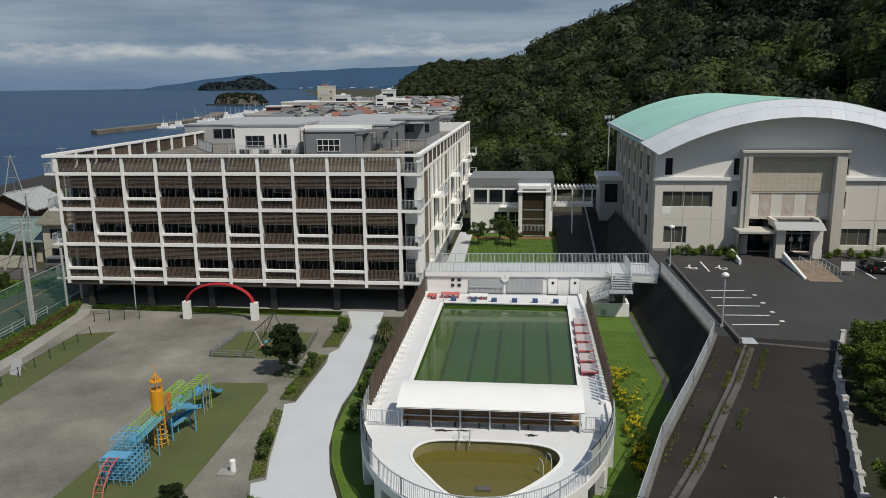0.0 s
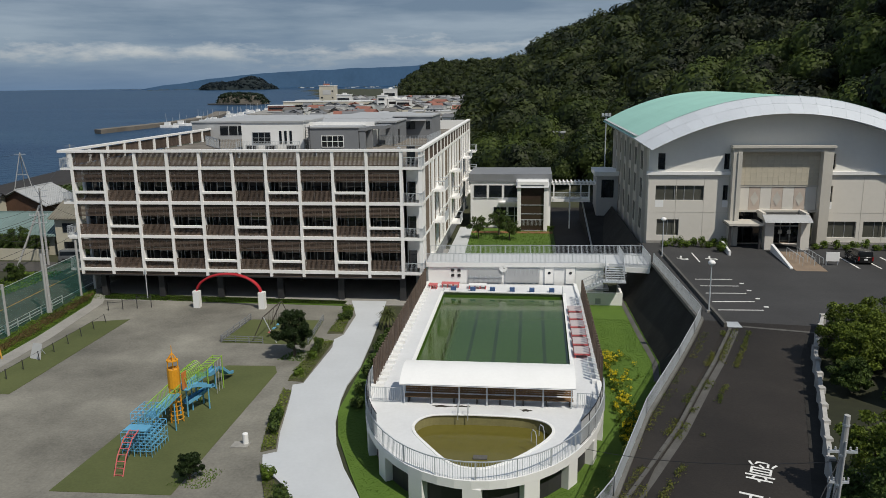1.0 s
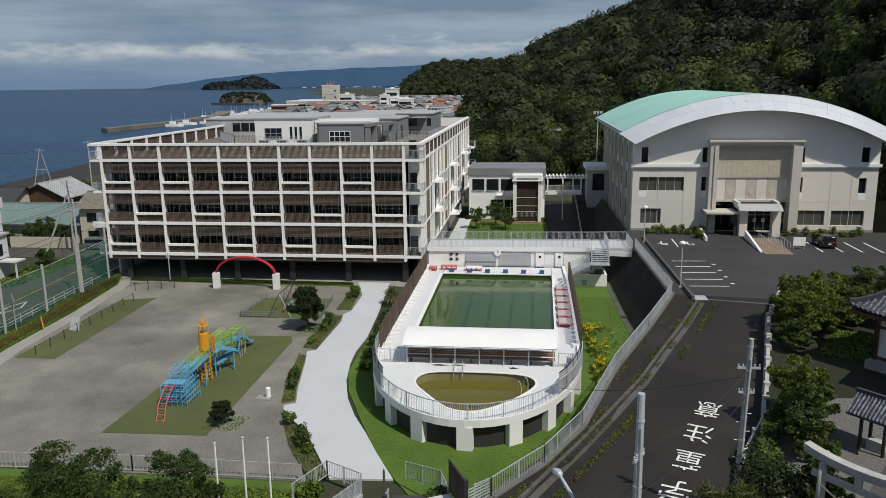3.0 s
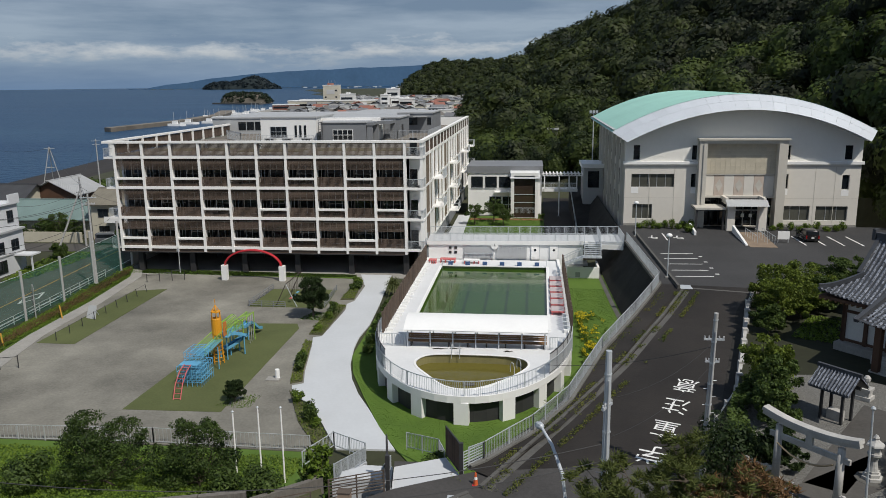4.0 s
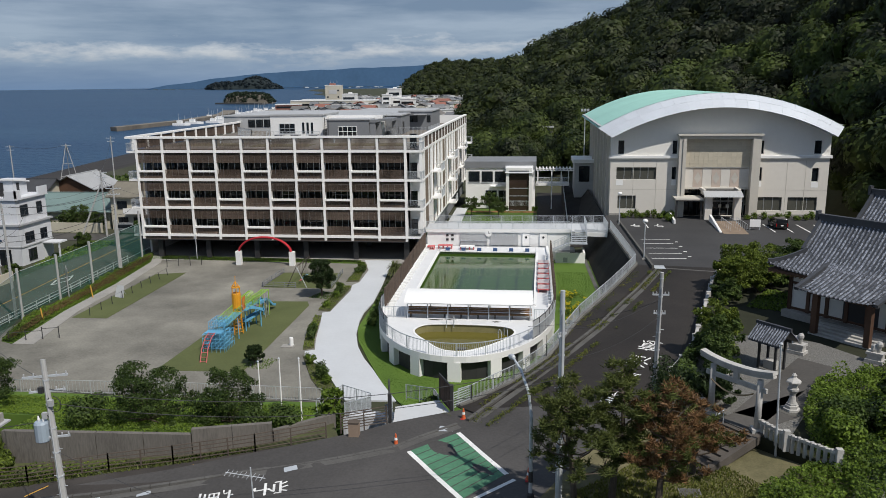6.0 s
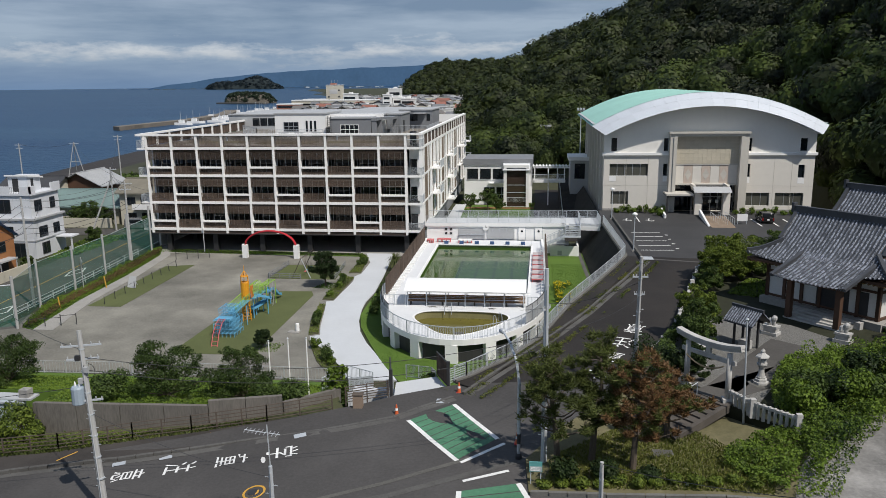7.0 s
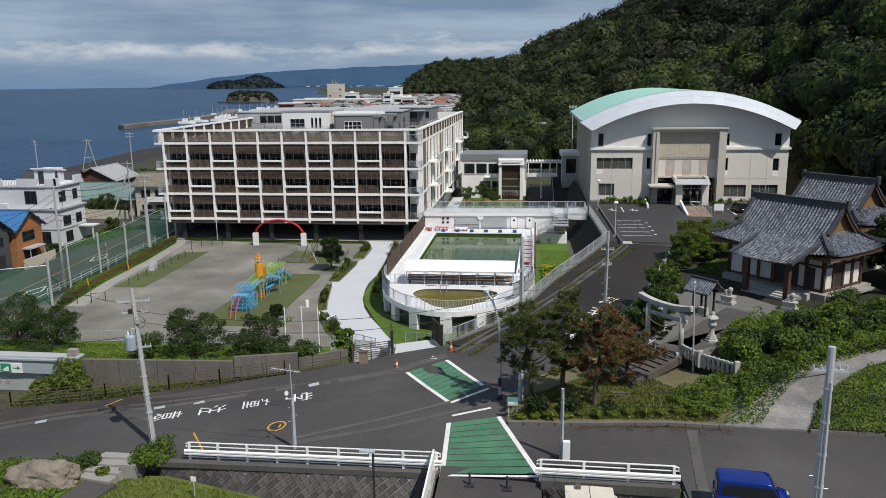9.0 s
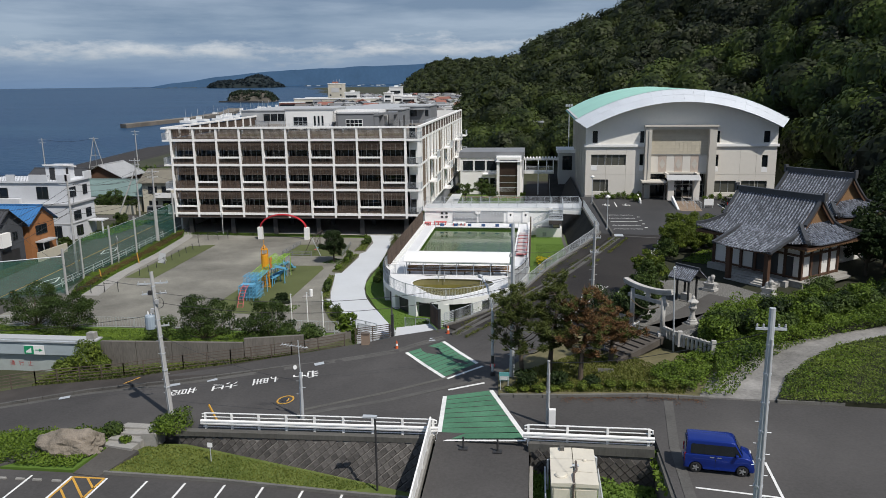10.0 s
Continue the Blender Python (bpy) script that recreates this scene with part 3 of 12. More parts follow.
BW = PITCH - 0.34
louvre_me = slat_panel(BW, 1.45, "x", 10, 0.075)
low_me = slat_panel(BW, 0.85, "z", 24, 0.075)
rail_me = slat_panel(BW, 1.25, "z", 24, 0.075)
para_me = slat_panel(BW, 1.55, "z", 24, 0.06)
skirt_me = slat_panel(BW, 0.55, "x", 5, 0.085)
plank_me = Geo().box(0, BW, -0.12, 0.28, 0, 0.26).mesh("sill_beam", M_FRAME)
fin_me = Geo().box(-0.16, 0.16, 0, 0.75, 0, 14.45).mesh("fin", M_FRAME)
# glazing of one bay: frames, panes, curtains


def ring_frame(x0, x1, y0, y1, z0, z1, t):
    """A rectangular window frame with bars t wide, in one piece."""
    q = Geo()
    for y in (y0, y1):
        q.v += [(x0, y, z0), (x1, y, z0), (x1, y, z1), (x0, y, z1), (x0 + t, y, z0 + t), (x1 - t, y, z0 + t), (x1 - t, y, z1 - t), (x0 + t, y, z1 - t)]
    for i in range(4):
        j = (i + 1) % 4
        q.f += [(i, j, j + 4, i + 4), (i + 8, i + 12, j + 12, j + 8), (i, i + 8, j + 8, j), (i + 4, j + 4, j + 12, i + 12)]
    return q


frame_me = ring_frame(0, BW, -0.05, 0.05, 0, 2.9, 0.07).mesh("window_frame", M_ALU)
mullion_me = Geo().box(-0.035, 0.035, -0.047, 0.047, 0.07, 2.83).mesh("mullion", M_ALU)
transom_me = Geo().box(0.07, BW - 0.07, -0.043, 0.043, -0.035, 0.035).mesh("transom", M_ALU)
pane_me = Geo().box(0, BW, 0.0, 0.03, 0, 2.9).mesh("pane", M_GLASS)
cur = Geo()
k = 0.0
while k < BW * 0.42:
    cur.box(k, k + 0.13, 0.10 + 0.05 * (int(k * 10) % 2), 0.16 + 0.05 * (int(k * 10) % 2), 0.1, 2.8)
    k += 0.12
curtain_me = cur.mesh("curtain", M_CURTAIN)

for i in range(NB + 1):
    piece("fin", fin_me, school, (X0 + i * PITCH, YF, 2.9))
for i, z in enumerate(LEVELS):
    part("floor_beam", Geo().box(X0 - 0.16, X1 + 0.16, YF + 0.03, YF + 0.45, z, z + 0.36), M_FRAME, school)
    part("floor_slab", Geo().box(X0, -11.6, YF + 0.45, 125, z + 0.02, z + 0.3), M_CONC, school)
part("top_rail", Geo().box(-53.9, -11.3, YF - 0.08, YF + 0.55, 17.3, 17.58), M_FRAME, school)
part("bottom_beam", Geo().box(X0 - 0.16, X1 + 0.16, YF + 0.05, YF + 0.4, 2.75, 2.86), M_DARK, school)
for i in range(NB):
    x = X0 + i * PITCH + 0.17
    piece("parapet_panel", para_me, school, (x, YF + 0.2, 15.7))
    piece("skirt_panel", skirt_me, school, (x, YF + 0.2, 2.75))
    for s in range(3):
        z = LEVELS[s] + 0.36
        piece("louvre_panel", louvre_me, school, (x, YF + 0.15, z + 2.2))
        if (i + s) % 2 == 0:
            piece("balcony_panel", low_me, school, (x, YF + 0.25, z))
            piece("sill_beam", plank_me, school, (x, YF + 0.1, z + 0.9))
        else:
            piece("balcony_panel", rail_me, school, (x, YF + 0.2, z))
        w = piece("window", frame_me, school, (x, YF + 2.3, z + 0.1))
        piece("pane", pane_me, w, (0, 0.02, 0))
        for k in (1, 2, 3):
            piece("mullion", mullion_me, w, (BW * k / 4, 0, 0))
        piece("transom", transom_me, w, (0, 0, 1.95))
        if (i * 7 + s * 3) % 3 != 1:
            piece("curtain", curtain_me, w, (0 if (i + s) % 2 else BW * 0.55, 0.02, 0.02))
# corner balcony bay
for s in range(4):
    z = LEVELS[s]
    part("corner_slab", Geo().box(X1 + 0.16, -11.3, YF, YF + 2.4, z, z + 0.3), M_FRAME, school)
    rq = Geo()
    for i in range(15):
        x = X1 + 0.25 + i * 0.145
        rq.box(x - 0.012, x + 0.012, YF + 0.02, YF + 0.05, z + 0.3, z + 1.35)
    for i in range(14):
        y = YF + 0.1 + i * 0.16
        rq.box(-11.38, -11.35, y - 0.012, y + 0.012, z + 0.3, z + 1.35)
    rq.box(X1 + 0.2, -11.33, YF + 0.01, YF + 0.06, z + 1.35, z + 1.41).box(-11.39, -11.33, YF, YF + 2.3, z + 1.35, z + 1.41)
    part("balcony_railing", rq, M_STEEL, school)
    part("balcony_door", Geo().box(X1 + 0.35, X1 + 1.3, YF + 2.3, YF + 2.36, z + 0.3, z + 2.4), M_GLASS, school)
part("corner_wall", Geo().box(X1 + 0.2, -12.0, YF + 2.4, YF + 2.7, 3.3, 15.4), M_WHITE, school)
for y in (YF + 0.1, YF + 2.45):
    part("corner_post", Geo().box(-11.75, -11.35, y, y + 0.35, 3.3, 17.5), M_FRAME, school)
# left balconies
for s in range(4):
    z = LEVELS[s]
    part("end_balcony", Geo().box(-53.9, X0 - 0.16, YF + 0.1, YF + 3.2, z, z + 0.22), M_FRAME, school)
    rq = Geo()
    for i in range(12):
        rq.box(-53.85 + i * 0.15, -53.83 + i * 0.15, YF + 0.12, YF + 0.15, z + 0.22, z + 1.3)
    for i in range(20):
        rq.box(-53.88, -53.85, YF + 0.12 + i * 0.15, YF + 0.14 + i * 0.15, z + 0.22, z + 1.3)
    rq.box(-53.9, X0 - 0.2, YF + 0.1, YF + 0.16, z + 1.3, z + 1.36).box(-53.9, -53.84, YF + 0.1, YF + 3.2, z + 1.3, z + 1.36)
    part("balcony_railing", rq, M_STEEL, school)

# right side: fins, slabs and mixed infill
SIDE_N, SIDE_P = 16, 4.2
YB = YF + 2.8 + SIDE_N * SIDE_P
side_fin = Geo().box(-0.75, 0, -0.12, 0.12, 0, 14.2).mesh("side_fin", M_FRAME)
half_me = Geo().box(-0.25, 0, 0, (SIDE_P - 0.24) * 0.55, 0, 3.6).mesh("side_wall_panel", M_WHITE)
side_pane = Geo().box(-0.2, -0.15, 0, SIDE_P - 0.24, 0, 3.6).mesh("pane", M_GLASS)
para_side = Geo()
for i in range(16):
    para_side.box(-0.1, -0.02, 0.25 * i, 0.25 * i + 0.17, 0, 1.5)
para_side = para_side.mesh("parapet_panel", M_SLAT)
side_balc = Geo().box(-0.1, 1.3, 0, SIDE_P, 0, 0.2)
side_rail = Geo()
for i in range(24):
    side_rail.box(1.24, 1.27, SIDE_P * i / 24, SIDE_P * i / 24 + 0.03, 0.2, 1.25)
side_rail.box(1.22, 1.28, 0, SIDE_P, 1.25, 1.31).box(0, 1.28, 0, 0.05, 1.25, 1.31).box(0, 1.28, SIDE_P - 0.05, SIDE_P, 1.25, 1.31)
side_balc, side_rail = side_balc.mesh("side_balcony", M_FRAME), side_rail.mesh("balcony_railing", M_STEEL)
tall_louvre = Geo()
for i in range(7):
    tall_louvre.box(-0.12, 0, 0.24 * i, 0.24 * i + 0.13, 0, 3.62)
tall_louvre = tall_louvre.mesh("side_louvre", M_SLAT_L)
wide_louvre = Geo()
for i in range(14):
    wide_louvre.box(-0.12, 0, 0.26 * i, 0.26 * i + 0.15, 0, 3.62)
wide_louvre = wide_louvre.mesh("side_louvre", M_SLAT_L)
for i in range(SIDE_N + 1):
    piece("side_fin", side_fin, school, (-11.35, YF + 2.8 + i * SIDE_P, 3.3))
for z in LEVELS:
    part("side_beam", Geo().box(-11.9, -11.4, YF + 2.8, YB, z, z + 0.34), M_FRAME, school)
part("top_rail", Geo().box(-11.85, -11.3, YF + 0.56, YB + 0.3, 17.3, 17.58), M_FRAME, school)
for i in range(SIDE_N):
    y = YF + 2.8 + i * SIDE_P + 0.12
    piece("parapet_panel", para_side, school, (-11.45, y, 15.7))
    for s in range(3):
        z = LEVELS[s] + 0.35
        piece("side_window", side_pane, school, (-11.9, y, z))
        if i in (0, 5, 10):
            piece("side_louvre", wide_louvre, school, (-11.42, y, z))
        elif (i, s) in ((1, 0), (12, 0), (13, 0)):
            continue
        else:
            piece("side_wall_panel", half_me, school, (-11.5, y + 1.72, z))
            piece("side_louvre", tall_louvre, school, (-11.42, y, z))
        if i in (2, 7, 12, 15) and (s or i > 6):
            piece("side_balcony", side_balc, school, (-11.3, y, LEVELS[s]))
            piece("balcony_railing", side_rail, school, (-11.3, y, LEVELS[s]))
part("side_wall_core", Geo().box(-12.6, -12.2, YF + 2.6, YB, 0, 15.3), M_GREY, school)
part("back_wall", Geo().box(-53.9, -12.2, YB, YB + 0.3, 0, 17.4), M_WHITE, school)
part("left_wall", Geo().box(-53.4, -53.1, YF + 3.5, YB, 0, 15.3), M_WHITE, school)

# roof, left parapet, penthouses
part("roof_deck", Geo().box(-53.0, -11.9, YF + 0.7, YB, 15.55, 15.66), M_ROOF, school)
part("top_rail", Geo().box(-54.1, -53.6, YF + 0.56, 126, 17.3, 17.58), M_FRAME, school)
for i in range(11):
    y = YF + 2.0 + i * 4.2
    piece("parapet_post", Geo().box(-0.15, 0.35, -0.18, 0.18, 0, 1.75).mesh("parapet_post", M_FRAME), school, (-53.9, y, 15.5))
    piece("parapet_panel", para_side, school, (-53.75, y + 0.15, 15.7))


def box_house(parent, name, x0, x1, y0, y1, z0, z1, material, rim=0.22):
    p = part(name, Geo().box(x0, x1, y0, y1, z0, z1), material, parent)
    part("roof_edge", Geo().box(x0 - 0.15, x1 + 0.15, y0 - 0.15, y1 + 0.15, z1, z1 + rim), M_GREY2, p)
    return p


def wall_window(parent, x0, x1, y, z0, z1, cols, rows, frame=None, depth=0.08, glass=None):
    """A window on a wall that faces -y: frame bars with a pane behind."""
    w = part("window", ring_frame(x0 - 0.04, x1 + 0.04, y - depth, y, z0 - 0.04, z1 + 0.04, 0.08), frame or M_ALU, parent)
    for i in range(1, cols):
        x = x0 + (x1 - x0) * i / cols
        part("mullion", Geo().box(x - 0.04, x + 0.04, y - depth + 0.004, y, z0 + 0.04, z1 - 0.04), frame or M_ALU, w)
    for j in range(1, rows):
        z = z0 + (z1 - z0) * j / rows
        part("transom", Geo().box(x0 + 0.04, x1 - 0.04, y - depth + 0.008, y, z - 0.04, z + 0.04), frame or M_ALU, w)
    part("pane", Geo().box(x0, x1, y - depth * 0.5, y + 0.01, z0, z1), glass or M_GLASS, w)
    return w


ph = box_house(school, "penthouse", -40.3, -31.3, 103.2, 114, 15.66, 19.45, M_WHITE)
wall_window(ph, -38.7, -36.1, 103.2, 16.55, 18.1, 3, 2)
for i in range(3):
    part("slit_window", Geo().box(-34.8 + i * 0.75, -34.45 + i * 0.75, 103.14, 103.22, 16.5, 18.3), M_GLASS, ph)
ph = box_house(school, "penthouse", -32.5, -22.4, 107.0, 120, 15.66, 18.95, M_WHITE)
part("roof_lip", Geo().box(-32.5, -21.8, 106.2, 107, 18.75, 19.3), M_FRAME, ph, "white projecting roof edge")
part("recess", Geo().box(-32.4, -30.3, 106.9, 106.98, 16.6, 16.85), M_GREY2, ph)
ph = box_house(school, "penthouse", -30.2, -23.1, 101.8, 106.9, 15.66, 18.7, M_GREY)
wall_window(ph, -28.3, -25.2, 101.8, 16.1, 17.65, 4, 2, M_WHITE)
ph = box_house(school, "penthouse", -22.2, -19.6, 112, 122, 15.66, 18.9, M_GREY)
part("doorway", Geo().box(-19.62, -19.5, 114, 115.2, 15.7, 17.8), M_DARK, ph)
ph = box_house(school, "penthouse", -22.0, -15.6, 124, 136, 15.66, 19.2, M_GREY)
part("window_opening", Geo().box(-20.4, -18.4, 123.95, 124.02, 17.2, 18.5), M_GLASS, ph)
part("window_opening", Geo().box(-16.6, -15.9, 123.95, 124.02, 17.2, 18.5), M_GLASS, ph)
part("door_hood", Geo().box(-19.0, -16.6, 122.6, 124, 18.6, 18.75), M_GREY2, ph)
ph = box_house(school, "penthouse", -57, -33, 124, 150, 15.66, 18.5, M_GREY2)
for i in range(9):
    part("clerestory_pane", Geo().box(-52 + i * 1.6, -50.6 + i * 1.6, 123.94, 124.0, 16.4, 17.9), M_GLASS, ph)
box_house(school, "penthouse", -33, -22.2, 122, 150, 15.66, 18.9, M_GREY2)
for x in (-39.4, -36.6, -33.5):
    part("air_conditioner", Geo().box(x, x + 1.6, 102.0, 102.8, 15.66, 16.4), M_GREY2, school)
    part("fan_grille", Geo().box(x + 0.15, x + 1.45, 101.96, 102.0, 15.75, 16.3), M_DARK, school)
# undercroft
for i in range(6):
    for y in (YF + 1.2, YF + 10):
        piece("column", Geo().box(-0.35, 0.35, -0.35, 0.35, 0.03, 3.3).mesh("column", M_DARK), school, (X0 + 2 + i * 7.3, y, 0))
part("undercroft_wall", Geo().box(-53, -12, YF + 16, YF + 16.3, 0.03, 3.3), M_GREY, school)
part("downpipe", Geo().tube([(X0 + 7.9, YF - 0.15, 3.6), (X0 + 7.9, YF - 0.15, 0.05)], 0.06), M_STEEL, school)

# ---------------------------------------------------------------- pool
pool = thing("pool_building", "white raised pool with rounded end and white deck", "swimming pool")
DZ = 2.0


def round_end(cx, cy, rx, ry, a0, a1, n):
    return [(cx + rx * math.cos(math.radians(a0 + (a1 - a0) * i / n)), cy + ry * math.sin(math.radians(a0 + (a1 - a0) * i / n))) for i in range(n + 1)]


# the outline: straight sides and a round south end
DECK = [(-11.2, 82), (-11.4, 52)] + round_end(-2.65, 51, 8.7, 14.1, 182, 358, 26) + [(6.1, 54), (6.15, 68), (5.9, 82)]
POOL = [(-8.95, 53.2), (4.05, 53.2), (4.35, 78.3), (-8.95, 78.5)]


def smooth_loop(pts, n):
    """A closed smooth curve through pts."""
    out = []
    m_ = len(pts)
    for i in range(m_):
        p0, p1, p2, p3 = (Vector(pts[(i + j - 1) % m_]) for j in range(4))
        for k_ in range(n):
            t = k_ / n
            out.append(tuple(0.5 * ((2 * p1) + (p2 - p0) * t + (2 * p0 - 5 * p1 + 4 * p2 - p3) * t * t + (3 * p1 - p0 - 3 * p2 + p3) * t ** 3)))
    return out


KIDS = smooth_loop([(-6.95, 44.4), (-6.55, 45.5), (-5.5, 46.1), (-2.7, 46.25), (0.2, 46.1), (1.6, 45.5), (2.05, 44.4), (1.7, 43.2), (0.6, 41.5), (-0.9, 39.9), (-2.4, 39.1), (-4.1, 39.6), (-5.9, 42.0), (-6.7, 43.3)], 4)


def ring_fill(outer, holes, z):
    """A flat face with holes, as a triangulated bmesh at height z."""
    bm_ = bmesh.new()
    es = []
    for loop in [outer] + holes:
        vs_ = [bm_.verts.new((x, y, z)) for x, y in loop]
        es += [bm_.edges.new((vs_[i], vs_[(i + 1) % len(vs_)])) for i in range(len(vs_))]
    bmesh.ops.triangle_fill(bm_, edges=es, use_beauty=True)
    for f_ in bm_.faces:
        if f_.normal.z < 0:
            f_.normal_flip()
    return bm_


KIDS = [(-2.5 + (x + 2.5) * 1.045, 42.9 + (y - 42.9) * 1.06) for x, y in KIDS]
bm = ring_fill(DECK, [POOL, KIDS], DZ)
me = bpy.data.meshes.new("deck")
bm.to_mesh(me)
bm.free()
me.materials.append(M_DECK)
part("deck", me, None, pool)


def loop_wall(pts, z0, z1, closed=True):
    q = Geo()
    n = len(pts)
    for i in range(n if closed else n - 1):
        a, b_ = pts[i], pts[(i + 1) % n]
        q.poly([(*a, z0), (*b_, z0), (*b_, z1), (*a, z1)])
    return q


def grow(pts, d, closed=True):
    """Offset of a loop by d to the outside (for loops that run anticlockwise to the left)."""
    out, n = [], len(pts)
    for i in range(n):
        a, b_ = Vector(pts[i - 1] if closed or i else pts[0]), Vector(pts[(i + 1) % n] if closed or i < n - 1 else pts[-1])
        t = (b_ - a).normalized()
        out.append((pts[i][0] + t.y * d, pts[i][1] - t.x * d))
    return out


part("basin_wall", loop_wall(POOL, 0.6, DZ), mat("basin_wall_paint", (0.16, 0.20, 0.09), 0.7, 0.2, 0.5), pool)
part("basin_wall", loop_wall(KIDS, 1.0, DZ), mat("algae_stained_wall", (0.22, 0.20, 0.09), 0.7, 0.25, 0.5), pool)


def water_mat(name, c, rough, wave):
    m_ = mat(name, c, rough, 0.12, 0.12, spec=0.45, tint=(c[0] * 0.85, c[1] * 0.9, c[2]))
    n_, l_ = m_.node_tree.nodes, m_.node_tree.links
    t_, x_, b_ = n_.new("ShaderNodeTexCoord"), n_.new("ShaderNodeTexNoise"), n_.new("ShaderNodeBump")
    x_.inputs["Scale"].default_value = wave
    b_.inputs["Strength"].default_value, b_.inputs["Distance"].default_value = 0.05, 0.02
    l_.new(t_.outputs["Object"], x_.inputs["Vector"]), l_.new(x_.outputs["Fac"], b_.inputs["Height"])
    l_.new(b_.outputs[0], n_["Principled BSDF"].inputs["Normal"])
    return m_


M_WATER = water_mat("green_pool_water", (0.042, 0.086, 0.010), 0.09, 3.0)
M_WATER2 = water_mat("murky_olive_water", (0.135, 0.114, 0.022), 0.16, 3.0)
part("water", Geo().poly([(x, y, 1.68) for x, y in POOL]), M_WATER, pool, "still dark green pool water")
part("kids_water", Geo().poly([(x, y, 1.25) for x, y in KIDS]), M_WATER2, pool, "murky olive shallow water")
# lane stripes seen through the water
for i in range(5):
    x = -6.9 + i * 2.17
    part("lane_stripe", Geo().box(x, x + 0.3, 56, 77.6, 1.675, 1.684), mat("sunken_lane_stripe", (0.026, 0.050, 0.010), 0.05, 0.1, 0.3) if i == 0 else bpy.data.materials["sunken_lane_stripe"], pool)
# rims
rim = Geo()
for i in range(4):
    a, b_ = Vector(POOL[i]), Vector(POOL[(i + 1) % 4])
    rim.beam((a.x, a.y, DZ + 0.05), (b_.x, b_.y, DZ + 0.05), 0.32, 0.12)
part("pool_rim", rim, M_WHITE, pool)
kr = Geo()
for i in range(len(KIDS)):
    a, b_ = KIDS[i], KIDS[(i + 1) % len(KIDS)]
    kr.beam((*a, DZ + 0.01), (*b_, DZ + 0.01), 0.2, 0.06)
part("kids_pool_rim", kr, M_WHITE, pool)
# starting blocks
for i in range(6):
    x = -7.8 + i * 2.17
    part("starting_block", Geo().box(x - 0.28, x + 0.28, 78.75, 79.2, DZ, DZ + 0.45).box(x - 0.24, x + 0.24, 78.7, 78.75, DZ + 0.05, DZ + 0.35), mat("starting_block_blue", (0.05, 0.10, 0.22), 0.6, 0.1, 1) if i == 0 else bpy.data.materials["starting_block_blue"], pool)
# outer wall with the dark openings of the plinth
band = Geo()
OUT = [p for p in DECK]
for i in range(len(OUT) - 1):
    a, b_ = OUT[i], OUT[i + 1]
    band.poly([(*a, 1.7), (*b_, 1.7), (*b_, DZ + 0.25), (*a, DZ + 0.25)])
part("deck_band", band, M_WHITE, pool)
INN = grow(DECK, -0.35, False)
kt = Geo()
for i in range(len(OUT) - 1):
    a, b_, c, d = OUT[i], OUT[i + 1], INN[i + 1], INN[i]
    kt.poly([(*a, DZ + 0.25), (*b_, DZ + 0.25), (*c, DZ + 0.25), (*d, DZ + 0.25)])
    kt.poly([(*d, DZ + 0.25), (*c, DZ + 0.25), (*c, DZ), (*d, DZ)])
part("kerb", kt, M_WHITE, pool)
INN2 = grow(DECK, -0.5, False)
part("plinth_back", loop_wall(INN2, -0.1, 1.72, False), M_DARK, pool)
total = [0.0]
for i in range(len(OUT) - 1):
    total.append(total[-1] + math.dist(OUT[i], OUT[i + 1]))


def along(d):
    i = min(max(np.searchsorted(total, d) - 1, 0), len(OUT) - 2)
    t = (d - total[i]) / (total[i + 1] - total[i])
    a, b_ = Vector(OUT[i]), Vector(OUT[i + 1])
    return a.lerp(b_, t), (b_ - a).normalized()


d = 0.4
while d < total[-1]:
    p, t = along(d)
    piece("plinth_pillar", Geo().box(-0.55, 0.55, 0.0, 0.55, -0.1, 1.72).mesh("plinth_pillar", M_WHITE), pool, (p.x, p.y, 0), math.atan2(t.y, t.x))
    d += 3.75
# railing along the round end and slatted fence along the straight sides
rail = thing("pool_railing", "pale grey steel bar railing round the pool deck", "railing")
bal_me = Geo().box(-0.012, 0.012, -0.012, 0.012, DZ + 0.25, DZ + 1.35).mesh("baluster", M_STEEL)
d0, d1 = 27.0, total[-1] - 31.5
n = min(295, int((d1 - d0) / 0.16))
for i in range(n + 1):
    p, t = along(d0 + (d1 - d0) * i / n)
    piece("baluster", bal_me, rail, (p.x, p.y + 0.11, 0))
tq = Geo()
for i in range(60):
    p, t = along(d0 + (d1 - d0) * i / 60)
    q, _ = along(d0 + (d1 - d0) * (i + 1) / 60)
    tq.beam((p.x, p.y + 0.11, DZ + 1.38), (q.x, q.y + 0.11, DZ + 1.38), 0.06, 0.06)
part("handrail", tq, M_STEEL, rail)
for i in range(17):
    p, t = along(d0 + (d1 - d0) * i / 16)
    part("post", Geo().box(p.x - 0.03, p.x + 0.03, p.y + 0.08, p.y + 0.14, DZ + 0.2, DZ + 1.4), M_STEEL, rail)

# ---------------------------------------------------------------- gymnasium
gym = thing("gymnasium", "beige gymnasium with an arched turquoise roof and white edge", "gymnasium")
GX0, GX1, GY0, GY1, GZ = 15.2, 46.4, 94.0, 137.0, 4.3
RC0 = 30.75
ROOF_Y0 = 91.65


def arch_z(x, lift=0.0):
    """Underside of the arched roof."""
    u = (x - RC0) / 15.65
    return 16.42 + 4.22 * (1 - u * u) + lift


# front wall: a polygon under the arch, with openings set into it


